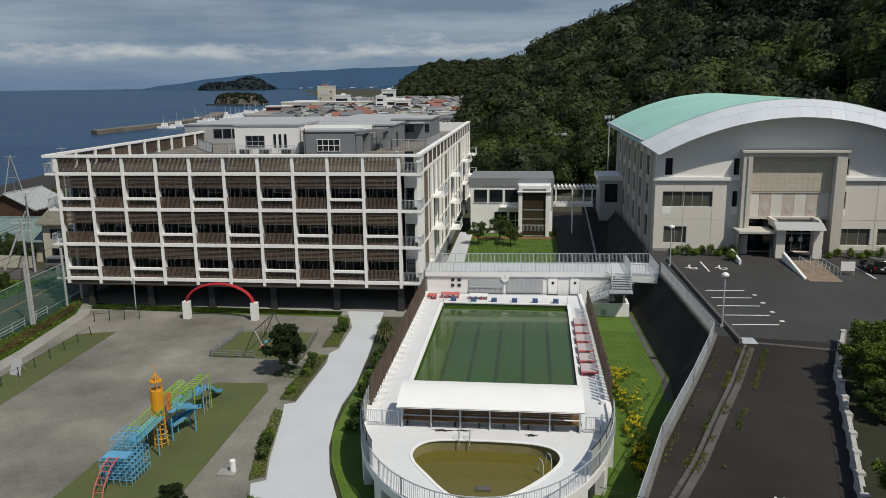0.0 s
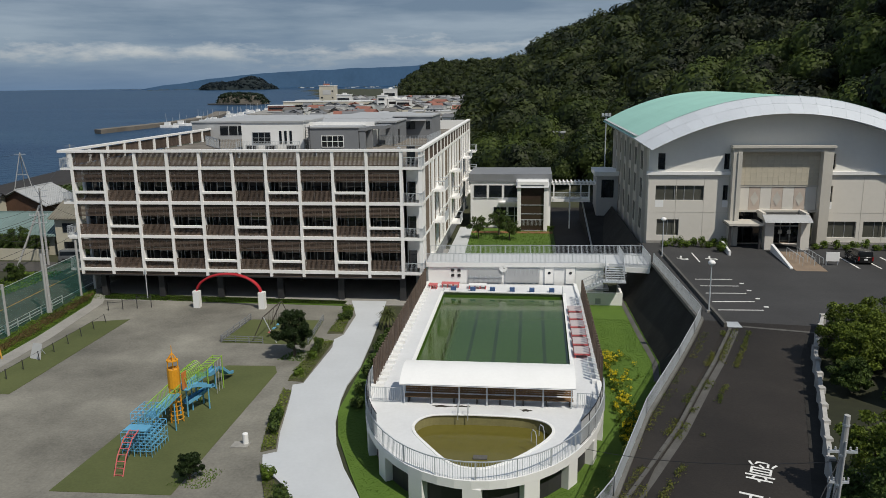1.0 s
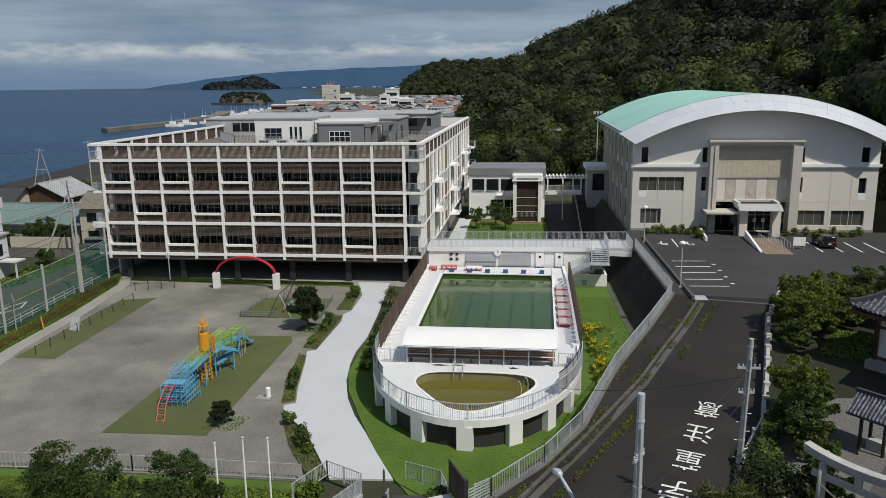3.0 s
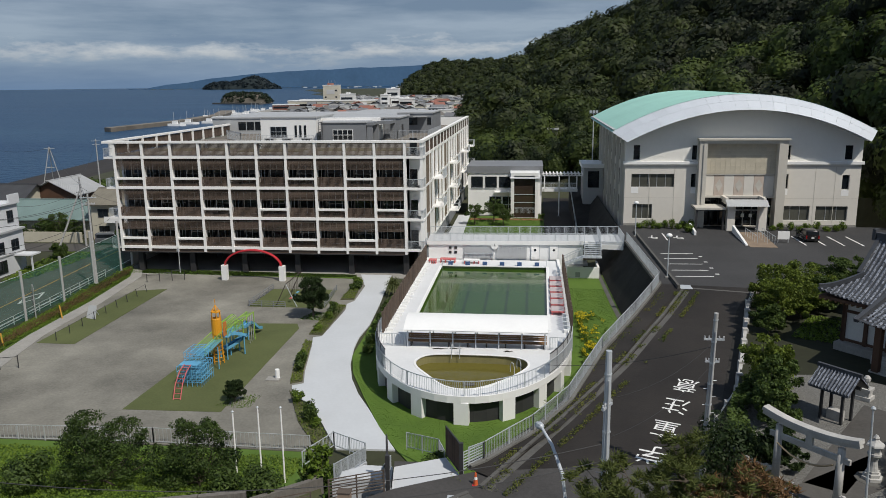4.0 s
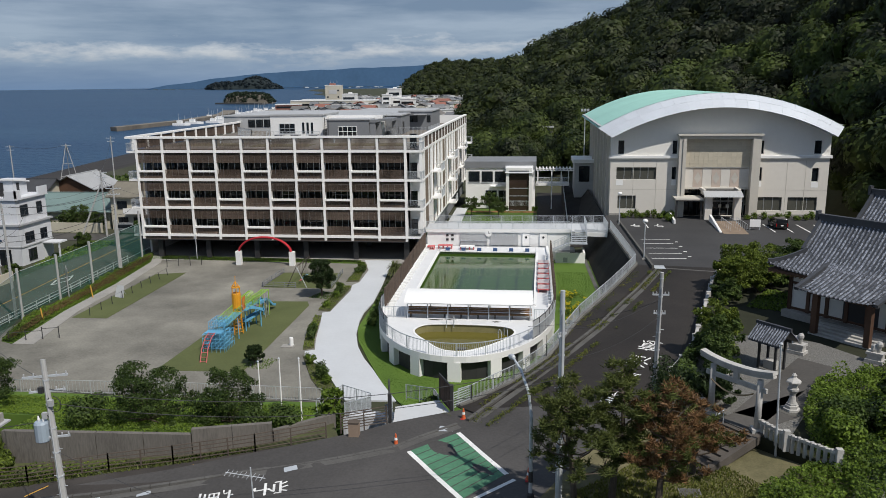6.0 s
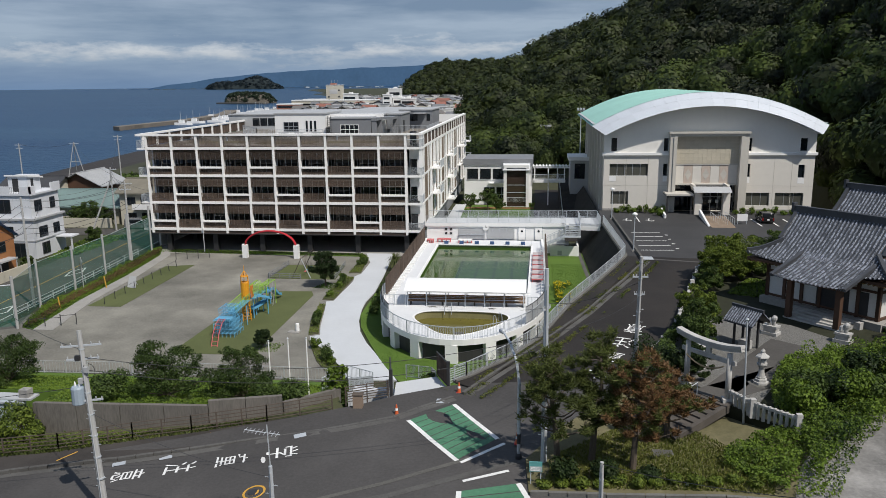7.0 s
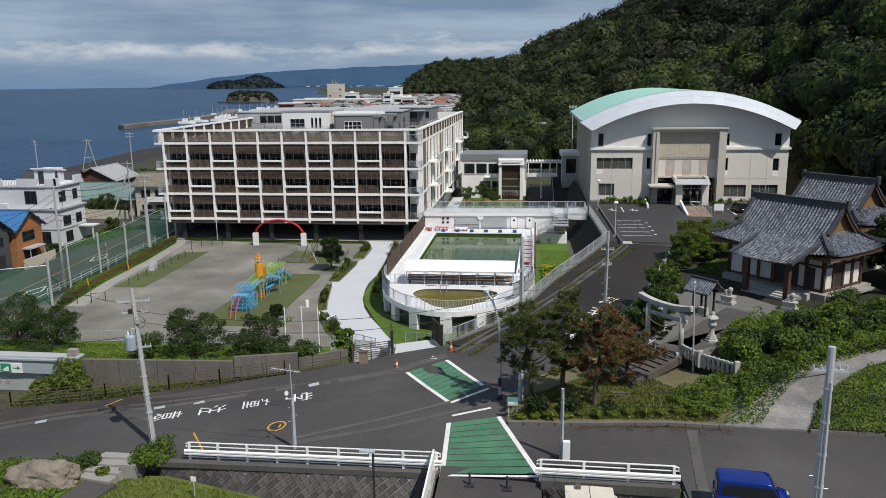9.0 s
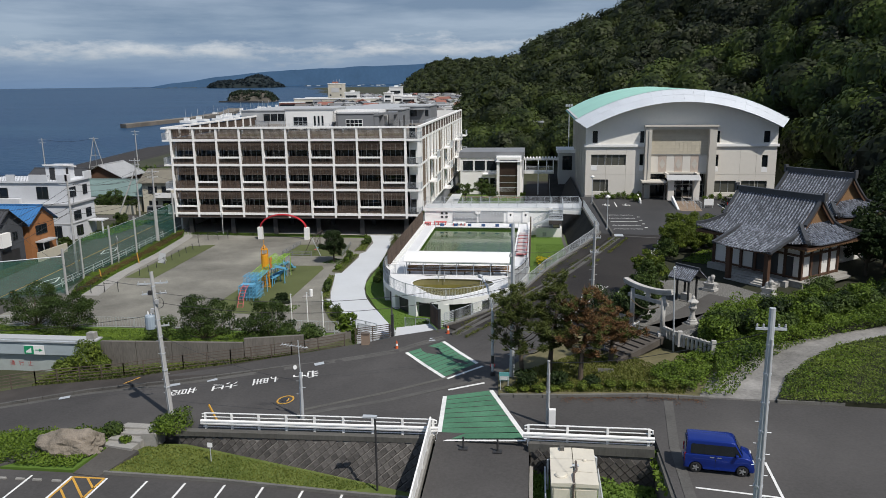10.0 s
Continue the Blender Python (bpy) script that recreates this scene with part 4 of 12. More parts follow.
def arch_wall(x0, x1, y, z0, holes, thick, material, name, parent, top=None, split=False):
    """A wall facing -y under the arch, cut into strips round its openings."""
    xs = sorted({x0, x1, *[v for h in holes for v in h[:2]], *np.linspace(x0, x1, 17)})
    q = Geo()
    for a, b_ in zip(xs[:-1], xs[1:]):
        c = (a + b_) / 2
        cuts = sorted([(h[2], h[3]) for h in holes if h[0] - 1e-6 <= c <= h[1] + 1e-6])
        z = z0
        for c0, c1 in cuts + [(None, None)]:
            ta, tb = (c0, c0) if c0 is not None else (arch_z(a), arch_z(b_)) if top is None else (top, top)
            if min(ta, tb) > z + 1e-3:
                k_ = len(q.v)
                q.v += [(a, y, z), (b_, y, z), (b_, y, tb), (a, y, ta), (a, y + thick, z), (b_, y + thick, z), (b_, y + thick, tb), (a, y + thick, ta)]
                q.f += [tuple(k_ + i for i in f_) for f_ in ((0, 1, 2, 3), (5, 4, 7, 6), (4, 0, 3, 7), (1, 5, 6, 2), (3, 2, 6, 7), (4, 5, 1, 0))]
                if split:
                    part(name, q, material, parent)
                    q = Geo()
            z = c1 if c1 is not None else z
    return None if split else part(name, q, material, parent)


HOLES = [(16.1, 21.95, 10.0, 11.85), (16.4, 19.1, 5.55, 7.6), (36.45, 40.2, 5.45, 7.45), (41.0, 45.15, 5.45, 7.45), (24.2, 24.85, 10.0, 11.9), (36.45, 37.1, 9.85, 11.85), (24.15, 24.85, 13.8, 15.8), (36.45, 37.15, 13.8, 15.75), (44.15, 45.2, 13.8, 15.75), (16.25, 17.15, 13.8, 15.85), (44.1, 45.05, 9.75, 11.75), (25.9, 35.2, 4.6, 8.8)]
for xa, xb, z1 in ((16.1, 17.1, 10.0), (24.2, 24.85, 10.0), (36.45, 37.1, 9.85), (44.1, 45.05, 9.75)):
    part("spandrel_panel", Geo().box(xa, xb, GY0 - 0.02, GY0 + 0.02, z1 - 0.85, z1), M_WHITE, gym, "white panel under a window")
arch_wall(GX0, GX1, GY0, 4.0, [h for h in HOLES if h[2] < 12.5], 0.5, M_BEIGE, "front_wall", gym, 13.4)
M_SIDING = mat("off_white_siding", (0.78, 0.765, 0.72), 0.8, 0.05, 0.12, 0.05)
arch_wall(GX0, GX1, GY0, 13.4, [h for h in HOLES if h[2] > 12.5], 0.5, M_SIDING, "siding_panel", gym, None, True)
for k, h in enumerate(HOLES[:-1]):
    wall_window(gym, h[0], h[1], GY0 + 0.3, h[2], h[3], max(1, round((h[1] - h[0]) / 1.2)), 2 if h[3] - h[2] > 2.2 else 1, M_ALU, 0.08, M_GLASS_PALE if h[1] - h[0] > 2 else None)
part("string_course", Geo().box(GX0 - 0.3, 24.9, GY0 - 0.3, GY0, 13.2, 13.6), M_WHITE, gym)
part("string_course", Geo().box(36.4, GX1 + 0.25, GY0 - 0.3, GY0, 13.2, 13.6), M_WHITE, gym)
for x in (18.6, 21.95, 40.6, 43.2):
    part("pilaster_joint", Geo().box(x - 0.03, x + 0.03, GY0 - 0.02, GY0 + 0.01, 4.3, 12.85), M_BEIGE2, gym)
for z in (8.5, 12.88):
    for xa, xb in ((GX0, 24.9), (36.4, GX1)):
        part("panel_joint", Geo().box(xa, xb, GY0 - 0.015, GY0, z, z + 0.04), M_BEIGE2, gym)
        if z < 9:
            part("plinth", Geo().box(xa, xb, GY0 - 0.1, GY0, 4.0, 4.9), M_CONC, gym)
for i in range(27):
    x = GX0 + 0.6 + i * 1.16
    if not any(h[2] > 12.5 and h[0] - 0.1 < x < h[1] + 0.1 for h in HOLES):
        z0 = 13.65 if x < 24.8 or x > 36.5 else 16.8
        part("siding_seam", Geo().box(x - 0.01, x + 0.01, GY0 - 0.008, GY0, z0, arch_z(x) - 0.02), M_SIDING, gym)
# side and back walls
# left wall and buttresses take the darker beige to stand for shade
side = part("side_wall", Geo().box(GX0, GX0 + 0.4, GY0 + 0.5, GY1 - 3, 0, 16.6), M_BEIGE2, gym)
for i in range(7):
    y = GY0 + 2.5 + i * 6.0
    piece("buttress", Geo().box(-0.4, 0, -0.3, 0.3, 0, 16.4).mesh("buttress", M_BEIGE2), gym, (GX0, y, 0))
    for z0, z1 in ((5.4, 8.0), (9.5, 12.0), (13.2, 15.6)):
        part("side_window", Geo().box(GX0 - 0.04, GX0, y + 1.2, y + 4.8, z0, z1), M_GLASS, gym)
part("side_wall", Geo().box(GX1 - 0.4, GX1, GY0 + 0.5, GY1 - 3, 2, 16.3), M_BEIGE, gym)
arch_wall(GX0, GX1 - 0.5, GY1 - 3, 0, [], 0.4, M_BEIGE, "back_wall", gym)
# roof: field, light edge panels, soffit
RY1 = 136.0
N = 24


def eave_line(u):
    """Lower edge of the roof's front, from u -1 to 1."""
    return RC0 + 15.65 * u, 16.42 + 4.22 * (1 - u * u)


def crest_line(u):
    """Upper, outer edge of the roof slab, whose ends are cut square to the curve."""
    return RC0 - 0.1 + 17.45 * u, 17.67 + 5.0 * (1 - u * u)


def roof_band(u0, u1, ya, yb, fa, fb):
    """A strip of the roof between two lines, fa and fb from eave (0) to crest (1)."""
    def at(u, f, y):
        (xe, ze_), (xc, zc) = eave_line(u), crest_line(u)
        return (xe + (xc - xe) * f, y, ze_ + (zc - ze_) * f)
    return [at(u0, fa, ya), at(u1, fa, ya), at(u1, fb, yb), at(u0, fb, yb)]


field, under = Geo(), Geo()
for i in range(N):
    u0, u1 = -1 + 2 * i / N, -1 + 2 * (i + 1) / N
    field.poly(roof_band(u0, u1, 94.2, RY1, 1, 1))
    under.poly(roof_band(u0, u1, ROOF_Y0, RY1, 0, 0)[::-1])
part("roof_field", field, M_COPPER, gym, smooth=True)
part("soffit", under, M_FASCIA, gym)
for i in range(20):
    u0, u1 = -1 + i / 10, -1 + (i + 0.994) / 10
    part("fascia_panel", Geo().poly(roof_band(u0, u1, ROOF_Y0, 93.05, 0, 0.56)), M_FASCIA, gym)
    part("fascia_panel", Geo().poly(roof_band(u0, u1, 93.06, 94.3, 0.566, 1.004)), M_FASCIA, gym)
for s in (-1, 1):
    (xe, ze_), (xc, zc) = eave_line(s), crest_line(s)
    part("eave_edge", Geo().poly([(xe, ROOF_Y0, ze_), (xc, 94.3, zc), (xc, RY1, zc), (xe, RY1, ze_)][::-s]), M_FASCIA, gym)
    part("eave_gutter", Geo().beam((xc - s * 0.5, 94.5, zc + 0.3), (xc - s * 0.5, RY1, zc + 0.3), 0.7, 0.08), M_GREY2, gym)
back = Geo()
for i in range(N):
    back.poly(roof_band(-1 + 2 * i / N, -1 + 2 * (i + 1) / N, RY1, RY1, 0, 1)[::-1])
part("back_edge", back, M_FASCIA, gym)
# portal
portal = part("portal_frame", Geo().box(24.9, 25.9, GY0 - 1.3, GY0, 4.3, 16.55).box(35.2, 36.4, GY0 - 1.3, GY0, 4.3, 16.55).box(25.9, 35.2, GY0 - 1.3, GY0, 16.1, 16.55), M_BEIGE2, gym)
part("portal_trim", Geo().box(25.4, 25.9, GY0 - 1.45, GY0 - 1.3, 4.3, 16.1).box(35.2, 35.7, GY0 - 1.45, GY0 - 1.3, 4.3, 16.1).box(24.7, 36.6, GY0 - 1.55, GY0, 16.55, 16.8), M_BEIGE2, portal)
for i in range(14):
    for j in range(8):
        x, z = 25.95 + i * 0.66, 11.95 + j * 0.515
        if i == 0 and j == 0:
            tile_me = Geo().box(0, 0.648, -0.05, 0, 0, 0.503).mesh("tile", M_TILE)
        piece("tile", tile_me, portal, (x, GY0 - 0.3, z))
part("tile_backing", Geo().box(25.9, 35.2, GY0 - 0.3, GY0, 11.75, 16.1), M_BEIGE2, portal)
M_PANEL = mat("pinkish_panel", (0.50, 0.42, 0.36), 0.8, 0.08, 0.5, rand=0.05)
for i in range(7):
    part("relief_panel", Geo().box(25.95 + i * 1.32, 25.95 + i * 1.32 + 1.29, GY0 - 0.2, GY0 - 0.1, 8.9, 11.7), M_PANEL if i % 2 else M_BEIGE, portal)
    if i % 2:
        x = 26.6 + i * 1.32
        part("relief", Geo().poly([(x - 0.5, GY0 - 0.21, 10.3), (x, GY0 - 0.25, 9.4), (x + 0.5, GY0 - 0.21, 10.3), (x, GY0 - 0.25, 11.2)]), M_BEIGE2, portal)
part("relief_sill", Geo().box(25.9, 35.2, GY0 - 0.5, GY0 - 0.2, 8.65, 8.88), M_BEIGE2, portal)
# entrance hall and canopy
part("entrance_recess", Geo().box(25.9, 35.2, GY0 + 1.2, GY0 + 1.4, 4.3, 8.8), M_GLASS, gym)
for i in range(9):
    x = 26.1 + i * 1.12
    part("door_frame", Geo().box(x - 0.05, x + 0.05, GY0 + 1.05, GY0 + 1.2, 4.3, 8.4), M_ALU if i > 2 else M_DARK, gym)
part("door_transom", Geo().box(25.9, 35.2, GY0 + 1.02, GY0 + 1.2, 6.6, 6.75), M_ALU, gym)
for x in (30.2, 31.4, 32.5):
    part("door_notice", Geo().box(x, x + 0.45, GY0 + 0.98, GY0 + 1.02, 5.7, 6.2), M_WHITE, gym, "white paper notice on the door")
part("entrance_floor", Geo().box(23.9, 34.9, GY0 - 6.6, GY0 + 1.2, 4.0, 4.55), mat("brown_paving", (0.20, 0.15, 0.115), 0.85, 0.2, 0.8, 0.1), gym)
part("entrance_step", Geo().box(23.9, 28.4, GY0 - 7.1, GY0 - 6.6, 4.0, 4.45), bpy.data.materials["brown_paving"], gym)
part("step_rail", Geo().prism([(23.6, GY0 - 7.0), (23.85, GY0 - 7.0), (23.85, GY0 - 3.2), (23.6, GY0 - 3.2)], 4.3, lambda x, y: 5.1 + (y - 87) * 0.12), M_WHITE, gym)
cano = part("canopy", Geo().box(28.5, 33.5, 90.3, 94.0, 8.0, 8.5), M_BEIGE, gym)
part("canopy_rim", Geo().box(28.3, 28.65, 91.0, 94.0, 8.5, 8.95).box(33.2, 33.55, 91.0, 94.0, 8.5, 8.95).box(28.65, 33.2, 93.6, 94.0, 8.5, 8.95), M_BEIGE, cano)
part("canopy_top", Geo().box(28.65, 33.2, 91.4, 93.6, 8.5, 8.56), M_DARK, cano)
cq = Geo()
for i in range(6):
    a0, a1 = i / 6, (i + 1) / 6
    z0, z1 = 8.05 + 0.7 * math.sin(math.pi * 0.55 * a0), 8.05 + 0.7 * math.sin(math.pi * 0.55 * a1)
    cq.poly([(28.2, 89.5 + 1.8 * a0, z0), (33.6, 89.5 + 1.8 * a0, z0), (33.6, 89.5 + 1.8 * a1, z1), (28.2, 89.5 + 1.8 * a1, z1)])
part("canopy_vault", cq, M_GREY2, cano)
for i in range(10):
    x = 28.45 + i * 0.53
    part("canopy_rib", Geo().beam((x, 89.55, 8.13), (x, 91.2, 8.76), 0.05, 0.05), M_STEEL, cano)
for x in (29.0, 33.1):
    part("canopy_pillar", Geo().box(x - 0.5, x + 0.5, 90.4, 91.5, 4.0, 8.0), M_BEIGE, gym)
part("side_roof", Geo().box(24.3, 28.3, 90.4, 94.0, 7.45, 7.7), M_BEIGE2, gym)
part("side_ceiling", Geo().box(24.4, 28.2, 90.5, 93.9, 7.3, 7.45), M_DARK, gym)
for x in (24.4, 27.9):
    part("side_post", Geo().box(x, x + 0.25, 90.6, 90.85, 4.4, 7.3), M_DARK, gym)
part("ramp_wall", Geo().prism([(28.45, 80.6), (28.75, 80.6), (29.25, 89.4), (28.95, 89.4)], 4.2, lambda x, y: 4.75 + (y - 80.6) * 0.09), M_WHITE, gym)
part("ramp", Geo().prism([(28.8, 79.8), (32.0, 79.7), (32.7, 89.4), (29.3, 89.4)], 4.2, lambda x, y: 4.62), mat("ramp_paving", (0.24, 0.18, 0.13), 0.85, 0.2, 0.8, 0.1), gym)
for x in (30.2, 31.4, 32.3):
    hr = Geo()
    for i in range(6):
        hr.box(x - 0.02, x + 0.02, 82.0 + i * 1.1, 82.04 + i * 1.1, 4.6, 5.5)
    hr.box(x - 0.025, x + 0.025, 82.0, 87.6, 5.5, 5.55)
    part("ramp_handrail", hr, M_STEEL, gym)

# ---------------------------------------------------------------- link building
link = thing("link_building", "low white two-storey building with a tall glazed porch", "building")
part("upper_storey", Geo().box(-9.6, 4.1, 128, 138, 0, 8.0), M_WHITE, link)
part("roof", Geo().box(-9.8, 4.3, 127.8, 138.4, 8.0, 9.3), M_GREY, link)
for x0 in (-8.95, -6.35, -3.75):
    wall_window(link, x0, x0 + 2.1, 128.0, 5.3, 7.3, 1, 1, M_DARK)
    part("window_sill", Geo().box(x0 - 0.1, x0 + 2.2, 127.85, 128.0, 5.15, 5.25), M_STEEL, link)
for x0 in (-5.6, -3.1):
    wall_window(link, x0, x0 + 2.2, 128.0, 0.6, 3.6, 2, 2, M_STEEL)
part("hood", Geo().box(-4.6, -1.4, 126.9, 128.0, 4.4, 4.6), M_WHITE, link)
porch = part("porch_frame", Geo().box(-1.5, -0.9, 124.5, 128, 0, 7.9).box(2.9, 3.5, 124.5, 128, 0, 7.9).box(-1.5, 3.5, 124.5, 128, 7.9, 8.4), M_WHITE, link)
part("porch_roof", Geo().prism([(-1.7, 124.2), (3.7, 124.2), (3.7, 127.9), (-1.7, 127.9)], 7.4, lambda x, y: 7.5 + (y - 124.2) * 0.28), M_PATH, porch, "pale sloping porch roof")
part("porch_glass", Geo().box(-0.9, 2.9, 124.9, 125.0, 0.1, 7.4), mat("brown_glass", (0.05, 0.035, 0.028), 0.08, 0.2, 0.4, spec=0.6), porch)
for z in (0.1, 1.9, 2.9, 4.4):
    part("transom", Geo().box(-0.9, 2.9, 124.8, 124.9, z, z + 0.1), M_STEEL, porch)
q = Geo()
for i in range(18):
    q.box(-0.9 + i * 0.22, -0.86 + i * 0.22, 124.75, 124.79, 1.0, 1.9)
part("porch_bars", q, M_STEEL, porch)
# open bridge between link and gym
br = thing("link_bridge", "white open footbridge with slatted roof", "footbridge")
part("deck", Geo().box(4.2, 10.7, 127.6, 130.6, 4.6, 5.05), M_WHITE, br)
for i in range(12):
    part("roof_slat", Geo().box(4.2 + i * 0.66, 4.45 + i * 0.66, 127.2, 130.8, 7.75, 8.0), M_WHITE, br)
part("roof_beam", Geo().box(4.2, 12.2, 127.4, 127.6, 7.5, 7.75).box(4.2, 12.2, 130.5, 130.7, 7.5, 7.75), M_WHITE, br)
for x in (4.5, 7.2, 9.0, 10.4):
    part("post", Geo().box(x, x + 0.22, 127.4, 127.6, 5.0 if x != 7.2 else 0, 7.5), M_WHITE, br)
bq = Geo()
for i in range(40):
    bq.box(4.3 + i * 0.16, 4.33 + i * 0.16, 127.6, 127.64, 5.05, 6.15)
part("railing", bq.box(4.2, 10.7, 127.58, 127.66, 6.15, 6.25), M_STEEL, br)
lift = thing("gym_annex", "small flat-roofed grey annex beside the gymnasium", "annex")
part("wall", Geo().box(11.6, 15.1, 126, 133, 0, 9.2), M_GREY2, lift)
part("roof", Geo().box(11.2, 15.15, 125.6, 133.4, 9.2, 9.9), M_WHITE, lift)
part("door", Geo().box(12.4, 14.4, 125.96, 126.0, 5.6, 8.6), M_GLASS, lift)

# ---------------------------------------------------------------- walkway and retaining walls
wkd = thing("walkway", "pale blue-grey raised walkway along a white wall", "walkway")
part("deck", Geo().prism([(-11.2, 82.1), (9.6, 82.1), (14.0, 81.0), (14.1, 87.0), (9.6, 86.8), (-11.2, 86.7)], 4.15, 4.42), M_PATH, wkd)
part("front_wall", Geo().box(-11.0, 9.0, 82.12, 82.4, 0, 4.15), M_WHITE, wkd)
part("edge", Geo().box(-11.2, 9.5, 81.9, 82.1, 4.0, 4.5), M_WHITE, wkd)
part("end_slab", Geo().prism([(9.6, 82.06), (13.9, 80.95), (13.9, 82.4), (9.6, 82.6)], 3.55, 4.15), M_WHITE, wkd, "white concrete end of the walkway")


def walk_rail(a, b_):
    rq_ = Geo()
    a, b_ = Vector(a), Vector(b_)
    n_ = int((b_ - a).length / 0.15)
    for i in range(n_ + 1):
        p = a.lerp(b_, i / n_)
        w_ = 0.035 if i % 10 == 0 else 0.012
        rq_.box(p.x - w_, p.x + w_, p.y - w_, p.y + w_, 4.42, 5.52)
    rq_.beam((a.x, a.y, 5.53), (b_.x, b_.y, 5.53), 0.06, 0.06).beam((a.x, a.y, 4.52), (b_.x, b_.y, 4.52), 0.04, 0.04)
    part("railing", rq_, M_STEEL, wkd)


for a, b_ in (((-11.1, 82.0), (8.9, 82.0)), ((11.15, 81.75), (13.95, 81.05)), ((13.95, 81.05), (14.05, 86.95)), ((-11.1, 86.65), (9.6, 86.75)), ((9.6, 86.75), (14.05, 86.95)), ((11.15, 81.75), (11.3, 86.7))):
    walk_rail(a, b_)
wkd.matrix_world = pose(-10, 82, 0, 0, 0, 2.2) @ pose(10, -82, 0)
# sloped retaining wall below the car park, its shaded side darkened by colour
TOP_ = [(14.35, 84.2, 4.45), (14.5, 80, 4.45), (14.9, 70, 4.5), (15.15, 61.4, 4.55), (13.8, 57.7, 4.45), (11.5, 51.6, 4.25), (7.9, 42.6, 4.0), (4.9, 33.0, 3.75), (2.55, 28.4, 3.6)]
FOOT_ = [(11.4, 84, -0.1), (11.5, 80, -0.1), (11.8, 70, -0.1), (12.1, 63.0, -0.1), (11.6, 58.6, -0.1), (9.9, 52.2, -0.1), (6.9, 43.0, -0.1), (4.3, 33.4, -0.1), (2.2, 28.8, -0.1)]
q = Geo()
for i in range(len(TOP_) - 1):
    q.poly([FOOT_[i], FOOT_[i + 1], TOP_[i + 1], TOP_[i]])
q.poly([FOOT_[0], TOP_[0], (14.6, 94, 4.4), (14.2, 126, 4.2), (11.0, 126, -0.1)])
setting("wall_retaining", q, M_WALLDARK, "sloping concrete retaining wall, stained and darkened for its shade", "wall")

# passage and ramp between the annex and the gymnasium, shade put into their colours
slab("passage", [(4.7, 92), (14.2, 92), (14.2, 150), (4.7, 150)], 0.03, M_DRIVE, "asphalt passage coloured dark for its shade", "pavement", 0.1)
q = Geo()
q.poly([(9.6, 108, 0.06), (13.4, 108, 0.06), (13.4, 138, 4.2), (9.6, 138, 4.2)])
q.poly([(9.6, 108, 0.0), (9.6, 138, 4.2), (9.6, 138, 0.0)]).poly([(13.4, 108, 0.0), (13.4, 138, 0.0), (13.4, 138, 4.2)]).poly([(9.6, 138, 0), (9.6, 138, 4.2), (13.4, 138, 4.2), (13.4, 138, 0)])
setting("ramp", q, M_WALLDARK, "concrete ramp coloured dark for the shade beside the gymnasium", "ramp")
# hut and floodlight at the wood's edge
hut = thing("hill_hut", "small grey concrete hut among the trees", "hut", "", (6.0, 186, 0))
part("wall", Geo().box(-2.7, 2.7, 0, 5, 0, 12.4), M_CONC, hut)
part("roof", Geo().box(-3.0, 3.0, -0.4, 5.4, 12.4, 12.8), M_GREY2, hut)
fl_ = thing("floodlight_mast", "tall steel mast with floodlights beside the gymnasium", "floodlight", "", (14.2, 140.5, 0))
part("mast", Geo().tube([(0, 0, 0), (0, 0, 18.6)], 0.16, 8, 0.09), M_STEEL, fl_)
for dx in (-0.6, 0.0, 0.6):
    part("lamp_head", Geo().box(dx - 0.22, dx + 0.22, -0.35, 0.0, 18.4, 18.9), M_STEEL, fl_)
part("crossbar", Geo().beam((-0.9, 0, 18.3), (0.9, 0, 18.3), 0.08, 0.08), M_STEEL, fl_)

# ---------------------------------------------------------------- plants


def crown_mesh(name, n, lobes, size, material, shell=0.5):
    return quads_mesh(name, leaf_cloud(n, lobes, size, 0.4, shell), material)


def bush(x, y, z, r, h, material=None, n=None, label="dense rounded green shrub", group="", name="shrub", size=0.13):
    """A low shrub: short stems with an uneven crown of leaf clumps."""
    ob = thing(name, label, "shrub", group, (x, y, z))
    ls = [((0, 0, h * 0.5), (r * 0.75, r * 0.75, h * 0.45))]
    for _ in range(5):
        a, q = rng.random() * 6.283, r * rng.uniform(0.3, 0.7)
        ls.append(((q * math.cos(a), q * math.sin(a), h * rng.uniform(0.35, 0.8)), (r * 0.4, r * 0.4, h * 0.26)))
    n = int(1.7 * n) if n else int(700 + 800 * r * h)
    size *= 0.68
    st = Geo()
    for _ in range(4):
        a = rng.random() * 6.283
        st.tube([(0, 0, -0.05), (0.35 * r * math.cos(a), 0.35 * r * math.sin(a), h * 0.6)], 0.03, 4, 0.012)
    part("stem", st, M_TREE, ob)
    part("crown", crown_mesh("crown", n, ls, size, material or L_TREE), None, ob)
    return ob


